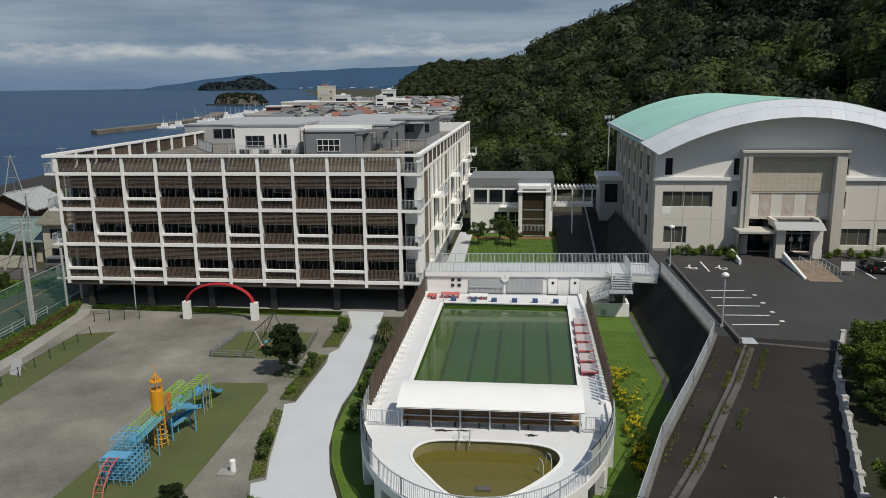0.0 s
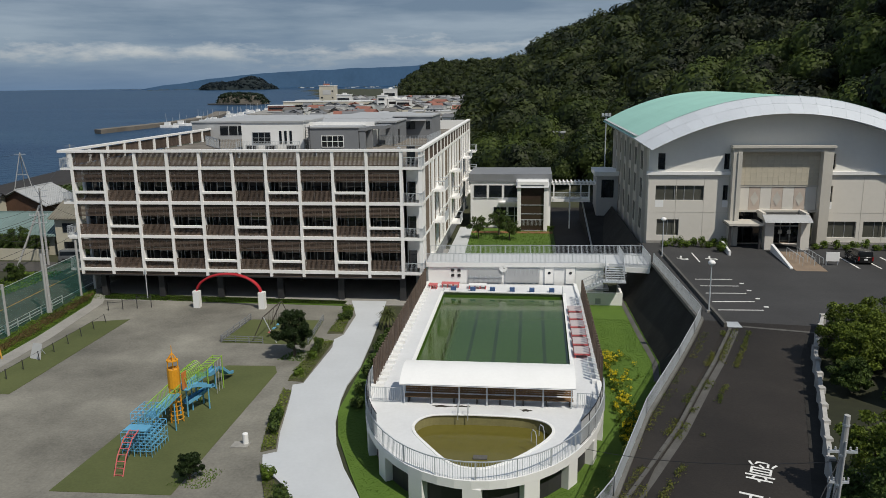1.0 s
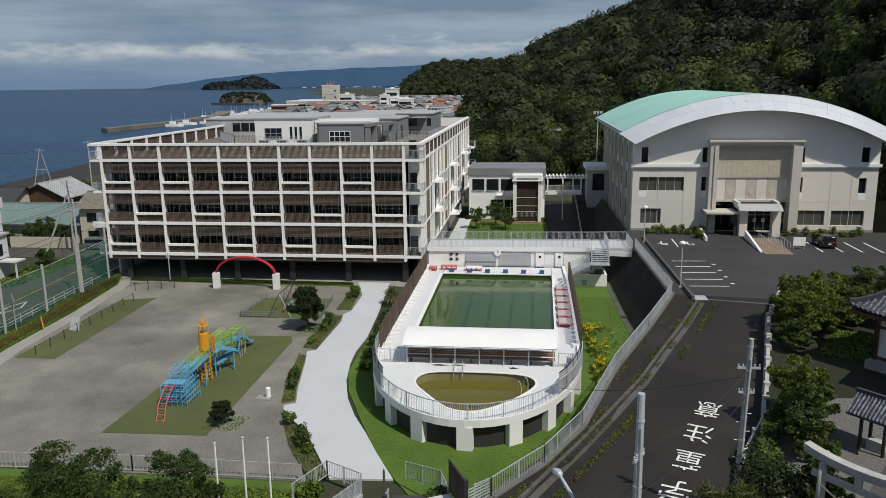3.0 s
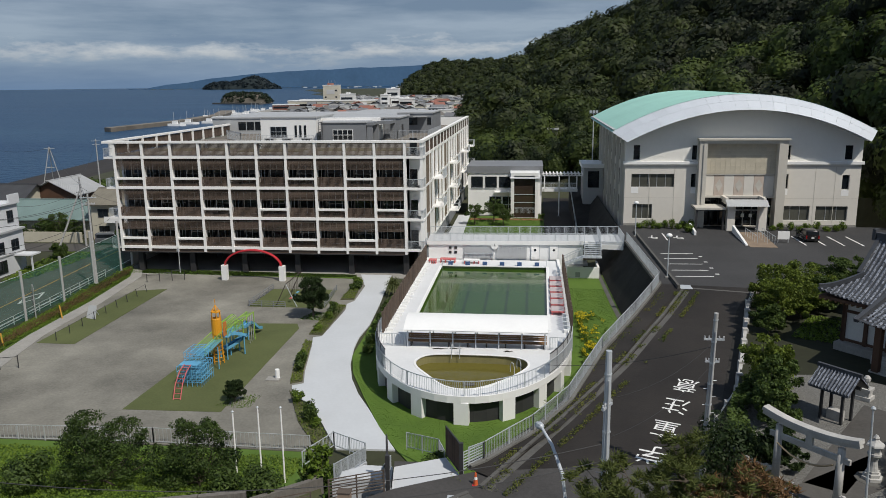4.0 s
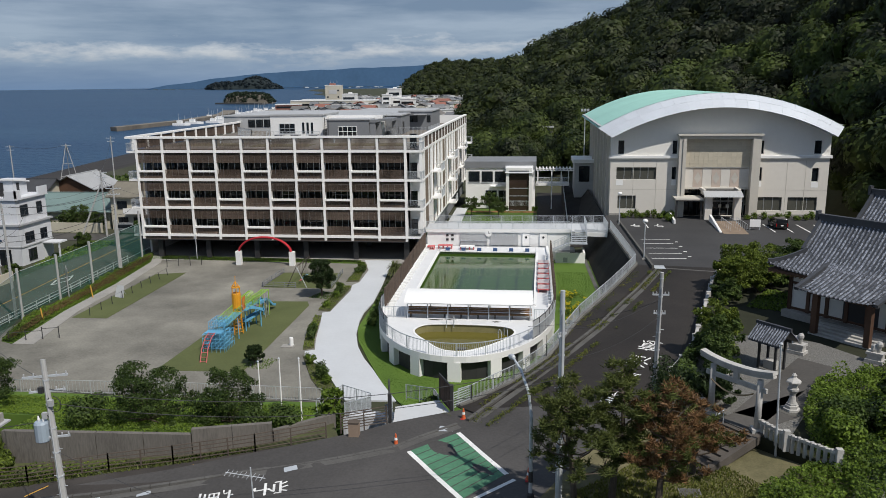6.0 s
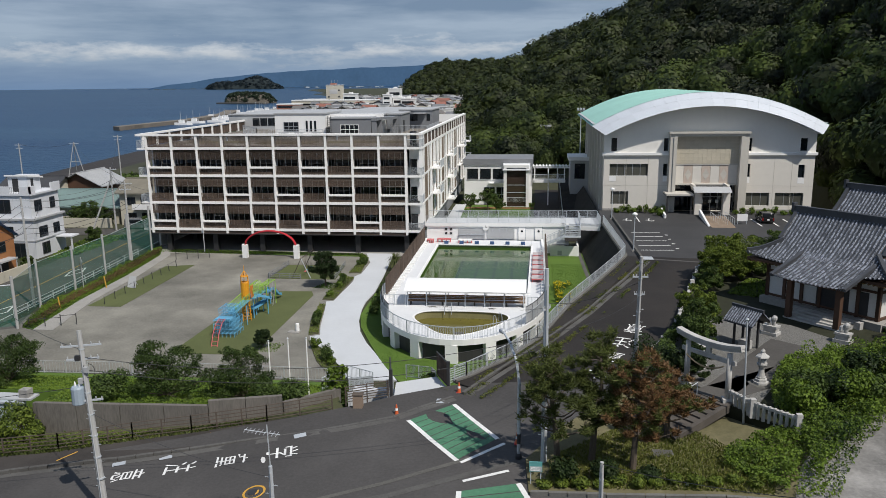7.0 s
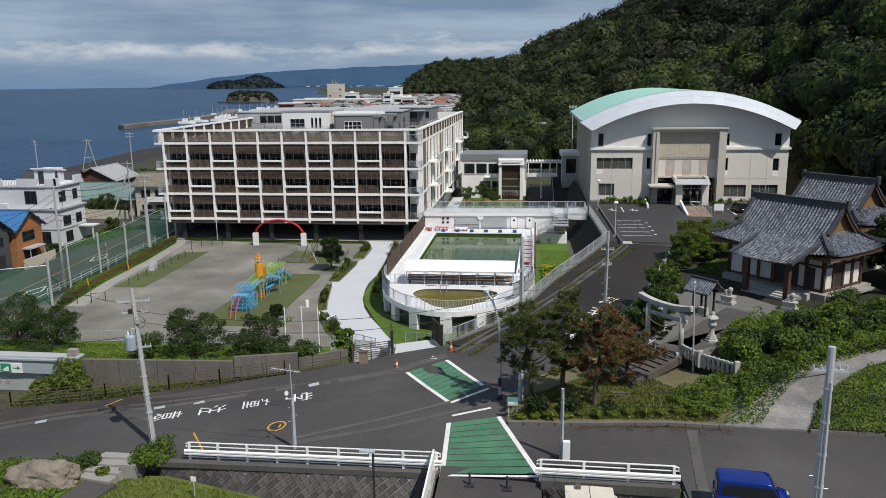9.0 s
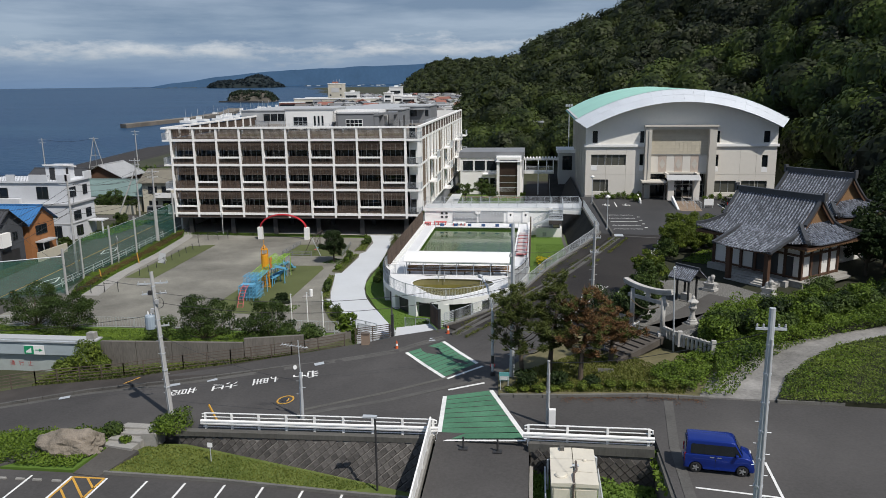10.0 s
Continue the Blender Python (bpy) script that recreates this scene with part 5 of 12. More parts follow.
def tree(x, y, z, h, r, material=None, n=2600, label="broadleaf tree with a dense dark green crown", trunk_h=0.35, size=0.17, lean=0.0, group="", name="tree"):
    """A tapered trunk with limbs that reach up and out, each ending in layered sprays of small leaves."""
    ob = thing(name, label, "tree", group, (x, y, z))
    th = h * trunk_h
    n, size = int(n * 1.6), size * 0.72
    tr = Geo().tube([(0, 0, -0.2), (lean * 0.3, 0.05, th * 0.5), (lean * 0.6, 0, th), (lean, 0.1, h * 0.7)], 0.035 * h, 8, 0.012 * h)
    ls = [((lean, 0, h * (0.46 + trunk_h / 2)), (r * 0.62, r * 0.62, h * (1 - trunk_h) * 0.33))]
    for k_ in range(30):
        f_ = rng.uniform(0.05, 1.0)
        zz = h * (trunk_h + 0.03 + (0.93 - trunk_h) * f_)
        a, q = k_ * 2.4 + rng.random(), r * rng.uniform(0.5, 1.02) * math.sqrt(max(0.06, 1 - (1.5 * f_ - 0.55) ** 2))
        c = (lean + q * math.cos(a), q * math.sin(a), zz)
        if k_ % 2:
            tr.tube([(lean * 0.6, 0, th * rng.uniform(0.8, 1.2)), (c[0] * 0.6, c[1] * 0.6, (zz + th) / 2), c], 0.013 * h, 5, 0.004 * h)
        w_ = r * rng.uniform(0.13, 0.27)
        ls.append((c, (w_ * rng.uniform(0.8, 1.4), w_ * rng.uniform(0.8, 1.4), h * rng.uniform(0.04, 0.085))))
        tip = (c[0] * 1.12, c[1] * 1.12, zz + h * 0.05)
        ls.append((tip, (w_ * 0.4, w_ * 0.4, h * 0.045)))
    part("trunk", tr, M_TREE, ob)
    part("crown", quads_mesh("crown", leaf_cloud(n, ls, size, 0.35, 0.35, 0.8), material or L_TREE), None, ob)
    return ob


def scrub(name, poly, zf, density, height, size, material, label, category="undergrowth", seed=1):
    """Ground cover over an area: leaf clumps heaped unevenly."""
    r_ = np.random.default_rng(seed)
    xs, ys = [p[0] for p in poly], [p[1] for p in poly]
    area = abs(sum(poly[i][0] * poly[(i + 1) % len(poly)][1] - poly[(i + 1) % len(poly)][0] * poly[i][1] for i in range(len(poly)))) / 2
    density, size = density * 1.45, size * 0.78
    pts = []
    while len(pts) < int(area * density):
        x, y = r_.uniform(min(xs), max(xs)), r_.uniform(min(ys), max(ys))
        if in_poly(x, y, poly):
            hh = height * (0.35 + 0.9 * abs(noise.noise((x * 0.45, y * 0.45, seed)))) * (0.8 + 0.5 * noise.noise((x * 1.3, y * 1.3, seed + 5)))
            pts.append((x, y, zf(x, y) + hh * r_.random() ** 0.45))
    p = np.array(pts)
    n = len(p)
    nrm = r_.normal(size=(n, 3)) * 0.6
    nrm[:, 2] += 0.8
    nrm[:, 1] -= 0.15
    nrm /= np.linalg.norm(nrm, axis=1)[:, None]
    a = np.cross(nrm, r_.normal(size=(n, 3)))
    a /= np.linalg.norm(a, axis=1)[:, None]
    b_ = np.cross(nrm, a)
    s = size * (0.5 + r_.random(n))[:, None]
    ob = new(name, quads_mesh(name, np.stack([p - a * s, p - b_ * s * 0.7, p + a * s, p + b_ * s * 0.7], axis=1), material))
    return tagged(ob, label, category, "", "stuff")


def grass(name, poly, zf, density, height, material, label, seed=1):
    """Upright blades over an area."""
    r_ = np.random.default_rng(seed)
    xs, ys = [p[0] for p in poly], [p[1] for p in poly]
    area = abs(sum(poly[i][0] * poly[(i + 1) % len(poly)][1] - poly[(i + 1) % len(poly)][0] * poly[i][1] for i in range(len(poly)))) / 2
    n = int(area * density)
    p = np.stack([r_.uniform(min(xs), max(xs), n * 3), r_.uniform(min(ys), max(ys), n * 3)], axis=1)
    p = np.array([q for q in p if in_poly(q[0], q[1], poly)][:n])
    z = np.array([zf(x, y) for x, y in p])
    n = len(p)
    h = height * (0.4 + 0.9 * r_.random(n))
    a = r_.uniform(0, 6.283, n)
    w = 0.035 + 0.03 * r_.random(n)
    base = np.stack([p[:, 0], p[:, 1], z], axis=1)
    side = np.stack([np.cos(a) * w, np.sin(a) * w, np.zeros(n)], axis=1)
    tip = np.stack([r_.normal(size=n) * h * 0.4, r_.normal(size=n) * h * 0.4, h], axis=1)
    ob = new(name, quads_mesh(name, np.stack([base - side, base + side, base + tip], axis=1), material))
    return tagged(ob, label, "grass", "", "stuff")


# ---------------------------------------------------------------- fences, lamps, marks


def rail_fence(name, pts, zf, h, label, posts=2.0, bars="mesh", material=None, category="fence", group="", gap=0.14):
    """Posts, two rails and upright bars along a line."""
    mt = material or M_STEEL
    ob = thing(name, label, category, group)
    bars_ = Geo()
    for a, b_ in zip(pts[:-1], pts[1:]):
        L_ = math.dist(a, b_)
        n = max(1, round(L_ / posts))
        for i in range(n + 1):
            t = i / n
            x, y = a[0] + (b_[0] - a[0]) * t, a[1] + (b_[1] - a[1]) * t
            z = zf(x, y)
            part("post", Geo().box(x - 0.035, x + 0.035, y - 0.035, y + 0.035, z - 0.1, z + h), mt, ob)
            if i < n:
                t2 = (i + 1) / n
                x2, y2 = a[0] + (b_[0] - a[0]) * t2, a[1] + (b_[1] - a[1]) * t2
                z2 = zf(x2, y2)
                for hh in ((h - 0.03, 0.1) if bars == "mesh" else np.linspace(0.2, h - 0.03, bars)):
                    part("rail", Geo().beam((x, y, z + hh), (x2, y2, z2 + hh), 0.04, 0.05), mt, ob)
        if bars == "mesh":
            k_ = int(L_ / gap)
            for i in range(k_):
                t = (i + 0.5) / k_
                x, y = a[0] + (b_[0] - a[0]) * t, a[1] + (b_[1] - a[1]) * t
                z = zf(x, y)
                bars_.box(x - 0.011, x + 0.011, y - 0.011, y + 0.011, z + 0.1, z + h - 0.03)
    if bars == "mesh":
        tagged(part("infill", bars_, mt, ob), kind="stuff")
    return ob


def mark(name, geo, zoff, label, material=None):
    """Paint on a road."""
    return setting(name, geo, material or M_MARK, label, "road marking")


def stripe(pts, w, zf, lift=0.012):
    q = Geo()
    for a, b_ in zip(pts[:-1], pts[1:]):
        d_ = Vector((b_[0] - a[0], b_[1] - a[1]))
        k_ = max(1, int(d_.length / 2.5))
        n_ = Vector((-d_.y, d_.x)).normalized() * w / 2
        for i in range(k_):
            p, r_ = Vector(a) + d_ * i / k_, Vector(a) + d_ * (i + 1) / k_
            q.poly([(v.x, v.y, zf(v.x, v.y) + lift) for v in (p - n_, r_ - n_, r_ + n_, p + n_)])
    return q


def street_lamp(x, y, z, h, label="slim grey pole lamp with a white globe head"):
    ob = thing("street_lamp", label, "lamp", "car park lamps", (x, y, z))
    part("pole", Geo().tube([(0, 0, 0), (0, 0, h)], 0.07, 8, 0.05), M_STEEL, ob)
    part("base", Geo().box(-0.2, 0.2, -0.2, 0.2, -0.05, 0.15), M_CONC, ob)
    part("globe", Geo().lathe([(0.05, h), (0.26, h + 0.06), (0.33, h + 0.2), (0.24, h + 0.36), (0.04, h + 0.44)], 12), M_WHITE, ob, smooth=True)
    return ob


def text_mesh(body, name, material):
    """Outline of built-in letters as a flat mesh, one unit high."""
    cu = bpy.data.curves.new(name, "FONT")
    cu.body, cu.align_x, cu.align_y = body, "CENTER", "CENTER"
    cu.resolution_u = 2
    ob = bpy.data.objects.new(name, cu)
    scene.collection.objects.link(ob)
    dg = bpy.context.evaluated_depsgraph_get()
    me_ = bpy.data.meshes.new_from_object(ob.evaluated_get(dg))
    bpy.data.objects.remove(ob)
    me_.materials.clear()
    me_.materials.append(material)
    return me_


def road_word(body, start, step, up, w, h, zf, label):
    """Painted characters one after the other along the way of travel."""
    for i, ch in enumerate(body):
        me_ = text_mesh(ch, "road_character", M_MARK)
        u = Vector(up).normalized()
        r_ = Vector((u.y, -u.x))
        c = Vector(start) + Vector(step) * i
        for v in me_.vertices:
            p = c + r_ * v.co.x * w + u * v.co.y * h
            v.co = (p.x, p.y, zf(p.x, p.y) + 0.015)
        tagged(part("road_word", me_, None), label, "road marking", "", "structure")


# fence along the driveway on its concrete kerb
FENCE = [(-1.0, 24.0), (-0.2, 24.7), (2.55, 28.4), (4.9, 33.0), (7.9, 42.6), (11.5, 51.6), (13.8, 57.7), (15.1, 61.4), (14.3, 82.2)]
rail_fence("driveway_fence", FENCE, drive_z, 1.25, "pale steel mesh fence along the driveway", 2.0)
for i in range(len(FENCE) - 1):
    a, b_ = FENCE[i], FENCE[i + 1]
    setting("kerb", Geo().beam((*a, drive_z(*a) + 0.06), (*b_, drive_z(*b_) + 0.06), 0.5, 0.3), M_KERB, "grey concrete footing of the fence", "kerb")
setting("gutter", stripe([(p[0] - 0.35, p[1]) for p in FOOT_[:5]], 0.5, lambda x, y: 0.03), M_GUTTER, "narrow concrete gutter at the foot of the wall", "gutter")
SIDE = [(-0.2, 21.9), (4.3, 30.4), (7.1, 36.0), (9.4, 40.7), (11.9, 46.7), (14.1, 51.8), (17.0, 59.2)]
q = stripe([(-0.5, 23.4), (3.4, 29.2), (6.0, 34.4), (8.7, 41.6), (12.7, 51.6), (15.4, 58.6)], 1.5, drive_z, 0.10)
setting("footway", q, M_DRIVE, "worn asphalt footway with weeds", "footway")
for i in range(len(SIDE) - 1):
    a, b_ = Vector(SIDE[i]), Vector(SIDE[i + 1])
    n = int((b_ - a).length / 1.0)
    for j in range(n):
        p, r_ = a.lerp(b_, j / n), a.lerp(b_, (j + 0.96) / n)
        setting("kerbstone", Geo().beam((p.x, p.y, drive_z(p.x, p.y) + 0.06), (r_.x, r_.y, drive_z(r_.x, r_.y) + 0.06), 0.22, 0.22), M_GUTTER, "", "kerb")
setting("gutter", stripe([(p[0] + 0.4, p[1] - 0.2) for p in SIDE], 0.45, drive_z, 0.012), M_GUTTER, "concrete gutter beside the kerb", "gutter")
weed = []
for off, dens, wd in ((-0.35, 40, 0.28), (0.3, 26, 0.35), (-1.6, 16, 0.35), (1.5, 30, 0.2)):
    for i in range(len(SIDE) - 1):
        a, b_ = Vector(SIDE[i]), Vector(SIDE[i + 1])
        d_ = (b_ - a)
        nn = Vector((-d_.y, d_.x)).normalized()
        for _ in range(int(d_.length * dens)):
            t = rng.random()
            if noise.noise((i * 3 + t * d_.length * 0.35, off * 5, 0)) < -0.12:
                continue
            p = a + d_ * t - nn * off * 1.0 + nn * rng.normal() * wd * 0.5
            weed.append(((p.x, p.y, drive_z(p.x, p.y) + 0.12), (0.13, 0.13, 0.11)))
lc = leaf_cloud(len(weed) * 5, weed, 0.045, 0.4)
tagged(new("weeds", quads_mesh("weeds", lc, leaf_mat("dry_weeds", (0.05, 0.085, 0.015), (0.17, 0.17, 0.04), 0.7))), "yellow-green weeds in the pavement cracks", "weeds", "", "stuff")
# stone post wall on the temple side of the driveway
WALLR = [(24.6, 60.4), (21.5, 53), (18.6, 43), (15.9, 34), (13.6, 29.4), (12.7, 26.2)]
for i in range(len(WALLR) - 1):
    a, b_ = Vector(WALLR[i]), Vector(WALLR[i + 1])
    n = max(1, round((b_ - a).length / 2.4))
    for j in range(n):
        p, r_ = a.lerp(b_, j / n), a.lerp(b_, (j + 0.93) / n)
        setting("wall_temple", Geo().beam((p.x, p.y, drive_z(p.x, p.y) + 0.45), (r_.x, r_.y, drive_z(r_.x, r_.y) + 0.45), 0.25, 1.0).box(p.x - 0.2, p.x + 0.2, p.y - 0.2, p.y + 0.2, drive_z(p.x, p.y) - 0.1, drive_z(p.x, p.y) + 1.1), M_STONE, "pale stone wall with square posts", "wall")
road_word("学童注意", (9.35, 26.45), (1.27, 3.36), (-0.355, -0.935), 1.75, 2.5, drive_z, "white painted Japanese characters on the driveway")
# car park
for i, y in enumerate((75.55, 72.9, 70.2, 67.3, 64.6)):
    mark("bay_line", stripe([(17.5 - 0.05 * i, y), (21.2, y + 0.15)], 0.2, drive_z), 0, "white parking bay line")
    if i:
        mark("bay_number", Geo().box(21.55, 21.95, y + 1.0, y + 1.35, 4.62, 4.625), 0, "small white bay mark")
mark("bay_line", stripe([(19.65, 88.2), (19.6, 83.4)], 0.16, drive_z), 0, "white parking bay line")
for x in (17.9, 21.1):
    w = Geo()
    w.beam((x - 0.5, 85.2, 4.62), (x + 0.7, 85.2, 4.62), 0.2, 0.02).beam((x, 85.5, 4.62), (x + 0.2, 86.4, 4.62), 0.2, 0.02)
    w.lathe([(0.46, 4.615), (0.46, 4.63), (0.28, 4.63), (0.28, 4.615)], 14, (x + 0.3, 84.8))
    mark("wheelchair_mark", w, 0, "white wheelchair symbol on a parking bay")
for x in (35.8, 38.05, 40.25, 42.5):
    mark("bay_line", stripe([(x, 87.0), (x, 81.3)], 0.2, drive_z), 0, "white parking bay line")
setting("gutter", stripe([(17.0, 60.3), (23.6, 58.9)], 0.35, drive_z, 0.012), M_GUTTER, "grated drain across the driveway", "gutter")
mark("drain_cover", Geo().box(16.95, 18.1, 59.7, 61.2, 4.56, 4.6), 0, "pale steel drain cover", M_STEEL)
street_lamp(16.35, 64.0, 4.6, 4.25)
street_lamp(15.85, 85.8, 4.6, 4.25)
for i in range(8):
    a, b_ = Vector((16.05, 88.6)).lerp(Vector((16.75, 59.7)), i / 8), Vector((16.05, 88.6)).lerp(Vector((16.75, 59.7)), (i + 0.985) / 8)
    setting("kerb", Geo().beam((a.x, a.y, 4.68), (b_.x, b_.y, 4.68), 0.24, 0.5), M_CONC_D, "dark weathered kerb of the car park", "kerb")
# shrubs before the gymnasium
for i in range(9):
    bush(17.2 + i * 0.85, 91.6 + 0.4 * math.sin(i * 2), 4.55, 0.62, 0.9 + 0.3 * (i % 3), L_HEDGE, 260, "low green shrub before the gymnasium wall", "gymnasium shrubs")
for i in range(9):
    bush(34.6 + i * 1.15, 91.0 + 0.5 * math.sin(i * 1.7), 4.55, 0.65, 0.8 + 0.25 * (i % 3), L_HEDGE, 260, "low green shrub before the gymnasium wall", "gymnasium shrubs")
bush(23.2, 88.9, 4.55, 0.8, 1.3, L_HEDGE, 420, "green shrub beside the entrance steps")
sg = thing("notice_board", "small white notice board on posts", "sign", "", (33.5, 82.7, 4.55))
part("board", Geo().box(-0.7, 0.7, -0.05, 0.05, 0.5, 1.5), M_WHITE, sg)
part("post", Geo().box(-0.65, -0.57, 0.05, 0.12, 0, 1.5), M_STEEL, sg)
part("post", Geo().box(0.57, 0.65, 0.05, 0.12, 0, 1.5), M_STEEL, sg)


def wheel(parent, x, y, r, w, side):
    tyre = Geo()
    ring = [(r * 0.62, -w / 2), (r * 0.94, -w / 2), (r, -w / 4), (r, w / 4), (r * 0.94, w / 2), (r * 0.62, w / 2)]
    n = 18
    for rr, yy in ring:
        tyre.v += [(x + rr * math.cos(2 * math.pi * j / n), y + yy, r + rr * math.sin(2 * math.pi * j / n)) for j in range(n)]
    for i in range(len(ring) - 1):
        for j in range(n):
            a, b_ = i * n + j, i * n + (j + 1) % n
            tyre.f.append((a, b_, b_ + n, a + n))
    wh = part("wheel", tyre, M_TYRE, parent)
    rim_ = Geo()
    for j in range(5):
        a = 2 * math.pi * j / 5
        rim_.beam((x, y + side * w * 0.42, r), (x + r * 0.6 * math.cos(a), y + side * w * 0.42, r + r * 0.6 * math.sin(a)), 0.06, 0.06)
    part("rim", rim_, M_ALU, wh)


M_TYRE = mat("tyre_rubber", (0.02, 0.02, 0.021), 0.85, 0.2, 2)
M_LAMP_R = mat("red_tail_lamp", (0.35, 0.01, 0.01), 0.25, 0.05, 2)
M_LAMP_W = mat("clear_head_lamp", (0.55, 0.56, 0.58), 0.12, 0.05, 2, spec=0.6)


def rounded(geo, off, seg=3):
    """The mesh of a closed shape with its edges rounded off."""
    bm_ = bmesh.new()
    vs = [bm_.verts.new(v) for v in geo.v]
    for f_ in geo.f:
        bm_.faces.new([vs[i] for i in f_])
    bmesh.ops.remove_doubles(bm_, verts=bm_.verts, dist=0.0005)
    bmesh.ops.recalc_face_normals(bm_, faces=bm_.faces)
    sharp = [e_ for e_ in bm_.edges if len(e_.link_faces) == 2 and e_.calc_face_angle() > 0.35]
    bmesh.ops.bevel(bm_, geom=sharp, offset=off, segments=seg, affect="EDGES", profile=0.5)
    for f_ in bm_.faces:
        f_.smooth = True
    me_ = bpy.data.meshes.new("shell")
    bm_.to_mesh(me_)
    bm_.free()
    return me_


def across(prof_, rows_):
    """A closed shape with the side outline prof_ (x, z), carried over rows of (y, inset of the upper points)."""
    q = Geo()
    m_ = len(prof_)
    for y, f_ in rows_:
        q.v += [(x, y + (f_(z) if f_ else 0), z) for x, z in prof_]
    q.f = [tuple(range(m_)), tuple(range(2 * m_ - 1, m_ - 1, -1))]
    q.f += [(i, m_ + i, m_ + (i + 1) % m_, (i + 1) % m_) for i in range(m_)]
    return q


def car(name, label, x, y, z, yaw, length, width, height, hood, rake, paint):
    """A car, its nose along +x before turning: body with wheel arches, glazed cabin, wheels, lamps."""
    ob = thing(name, label, "car", "", (x, y, z))
    ob.rotation_euler = (0, 0, math.radians(yaw))
    hl, hw = length / 2, width / 2
    belt = height * 0.56
    wb, wr = length * 0.335, 0.28
    low = []
    for c in (wb, -wb):
        low += [(c + (wr + 0.06) * math.cos(math.radians(a)), 0.24 + (wr + 0.08) * math.sin(math.radians(a))) for a in range(0, 181, 20)]
    prof_ = [(-hl + 0.02, 0.26), (-hl, 0.5), (-hl + 0.02, belt), (hl - hood, belt + 0.03), (hl - 0.18, belt - 0.07), (hl - 0.03, belt - 0.2), (hl, 0.5), (hl - 0.03, 0.24)] + low
    me_ = rounded(across(prof_, ((-hw, None), (hw, None))), 0.035, 3)
    me_.materials.append(paint)
    part("body", me_, None, ob)
    # cabin: upright, a little narrower at the roof
    x0, x1 = -hl + 0.03, hl - hood
    r0, r1 = -hl + 0.10, x1 - rake
    lean = lambda zz: 0.07 * max(0.0, (zz - belt) / (height - belt))
    cab = [(x0, belt - 0.05), (x1, belt - 0.02), (r1, height - 0.05), (r1 - 0.3, height), (r0 + 0.2, height), (r0, height - 0.04)]
    me_ = rounded(across(cab, ((-hw + 0.03, lean), (hw - 0.03, lambda zz: -lean(zz)))), 0.085, 4)
    me_.materials.append(paint)
    part("cabin", me_, None, ob)
    zg0, zg1 = belt + 0.05, height - 0.22
    for s_ in (-1, 1):
        def sy(zz, out):
            return s_ * (hw - 0.03 - lean(zz) + out)
        run = x1 - x0

        def pane(a, b_, sa, sl, out):
            c_ = 0.06
            o_ = [(a + sa * 0.0, zg0 + c_), (a + c_, zg0), (b_ - c_ * 0.3, zg0), (b_, zg0 + c_ * 0.6), (b_ - sl, zg1 - c_ * 0.4), (b_ - sl - c_, zg1), (a + sa + c_, zg1), (a + sa, zg1 - c_)]
            q = Geo()
            q.v = [(px, sy(pz, out), pz) for px, pz in o_] + [(px, sy(pz, out - 0.03), pz) for px, pz in o_]
            q.f = [tuple(range(8)), tuple(range(15, 7, -1))] + [(i, i + 8, (i + 1) % 8 + 8, (i + 1) % 8) for i in range(8)]
            return q
        part("window_band", pane(x0 + 0.24, x1 - 0.12, 0.02, rake * 0.66, 0.004), M_BLACK, ob, "black gloss window surround")
        for a, b_, sl in ((x0 + 0.28, x0 + 0.30 + run * 0.2, 0), (x0 + 0.34 + run * 0.2, x0 + run * 0.56, 0), (x0 + 0.04 + run * 0.56, x1 - 0.18, rake * 0.66)):
            part("side_window", pane(a, b_, 0.0, sl, 0.010), M_GLASS, ob)
        for hx in (-0.1, -0.46):
            part("door_handle", Geo().box(hx, hx + 0.2, s_ * hw - 0.012, s_ * hw + 0.03, belt - 0.11, belt - 0.06), M_ALU, ob, "bright chrome handle")
        part("door_seam", Geo().box(-0.2, -0.188, s_ * hw - 0.01, s_ * hw + 0.003, 0.34, belt), M_BLACK, ob)
        part("sill", Geo().box(-wb + wr + 0.08, wb - wr - 0.08, s_ * hw - 0.03, s_ * hw + 0.025, 0.25, 0.35), paint, ob)
        me_ = rounded(Geo().box(x1 - 0.42, x1 - 0.28, s_ * (hw + 0.09) - 0.09, s_ * (hw + 0.09) + 0.09, belt + 0.04, belt + 0.2), 0.03, 2)
        me_.materials.append(paint)
        part("mirror", me_, None, ob)
        me_ = rounded(Geo().box(hl - 0.22, hl - 0.012, s_ * (hw - 0.17) - 0.15, s_ * (hw - 0.17) + 0.15, belt - 0.36, belt - 0.15), 0.04, 2)
        me_.materials.append(M_LAMP_W)
        part("headlight", me_, None, ob)
        part("tail_light", Geo().box(-hl - 0.012, -hl + 0.05, s_ * (hw - 0.1) - 0.05, s_ * (hw - 0.1) + 0.05, belt - 0.4, belt + 0.02), M_LAMP_R, ob)
        for c in (wb, -wb):
            wheel(ob, c, s_ * (hw - 0.085), wr, 0.17, s_)
    sl = Vector((r1 - x1, 0, height - 0.05 - belt)).normalized()
    up = Vector((sl.z, 0, -sl.x)) * 0.02
    lo, hi = Vector((x1, 0, belt)) + sl * 0.07 + up, Vector((r1, 0, height - 0.05)) - sl * 0.08 + up
    part("windscreen", Geo().poly([(lo.x, -hw + 0.12, lo.z), (lo.x, hw - 0.12, lo.z), (hi.x, hw - 0.18, hi.z), (hi.x, -hw + 0.18, hi.z)]), M_GLASS, ob)
    part("rear_window", Geo().box(-hl + 0.03, -hl + 0.07, -hw + 0.2, hw - 0.2, belt + 0.1, height - 0.2), M_GLASS, ob)
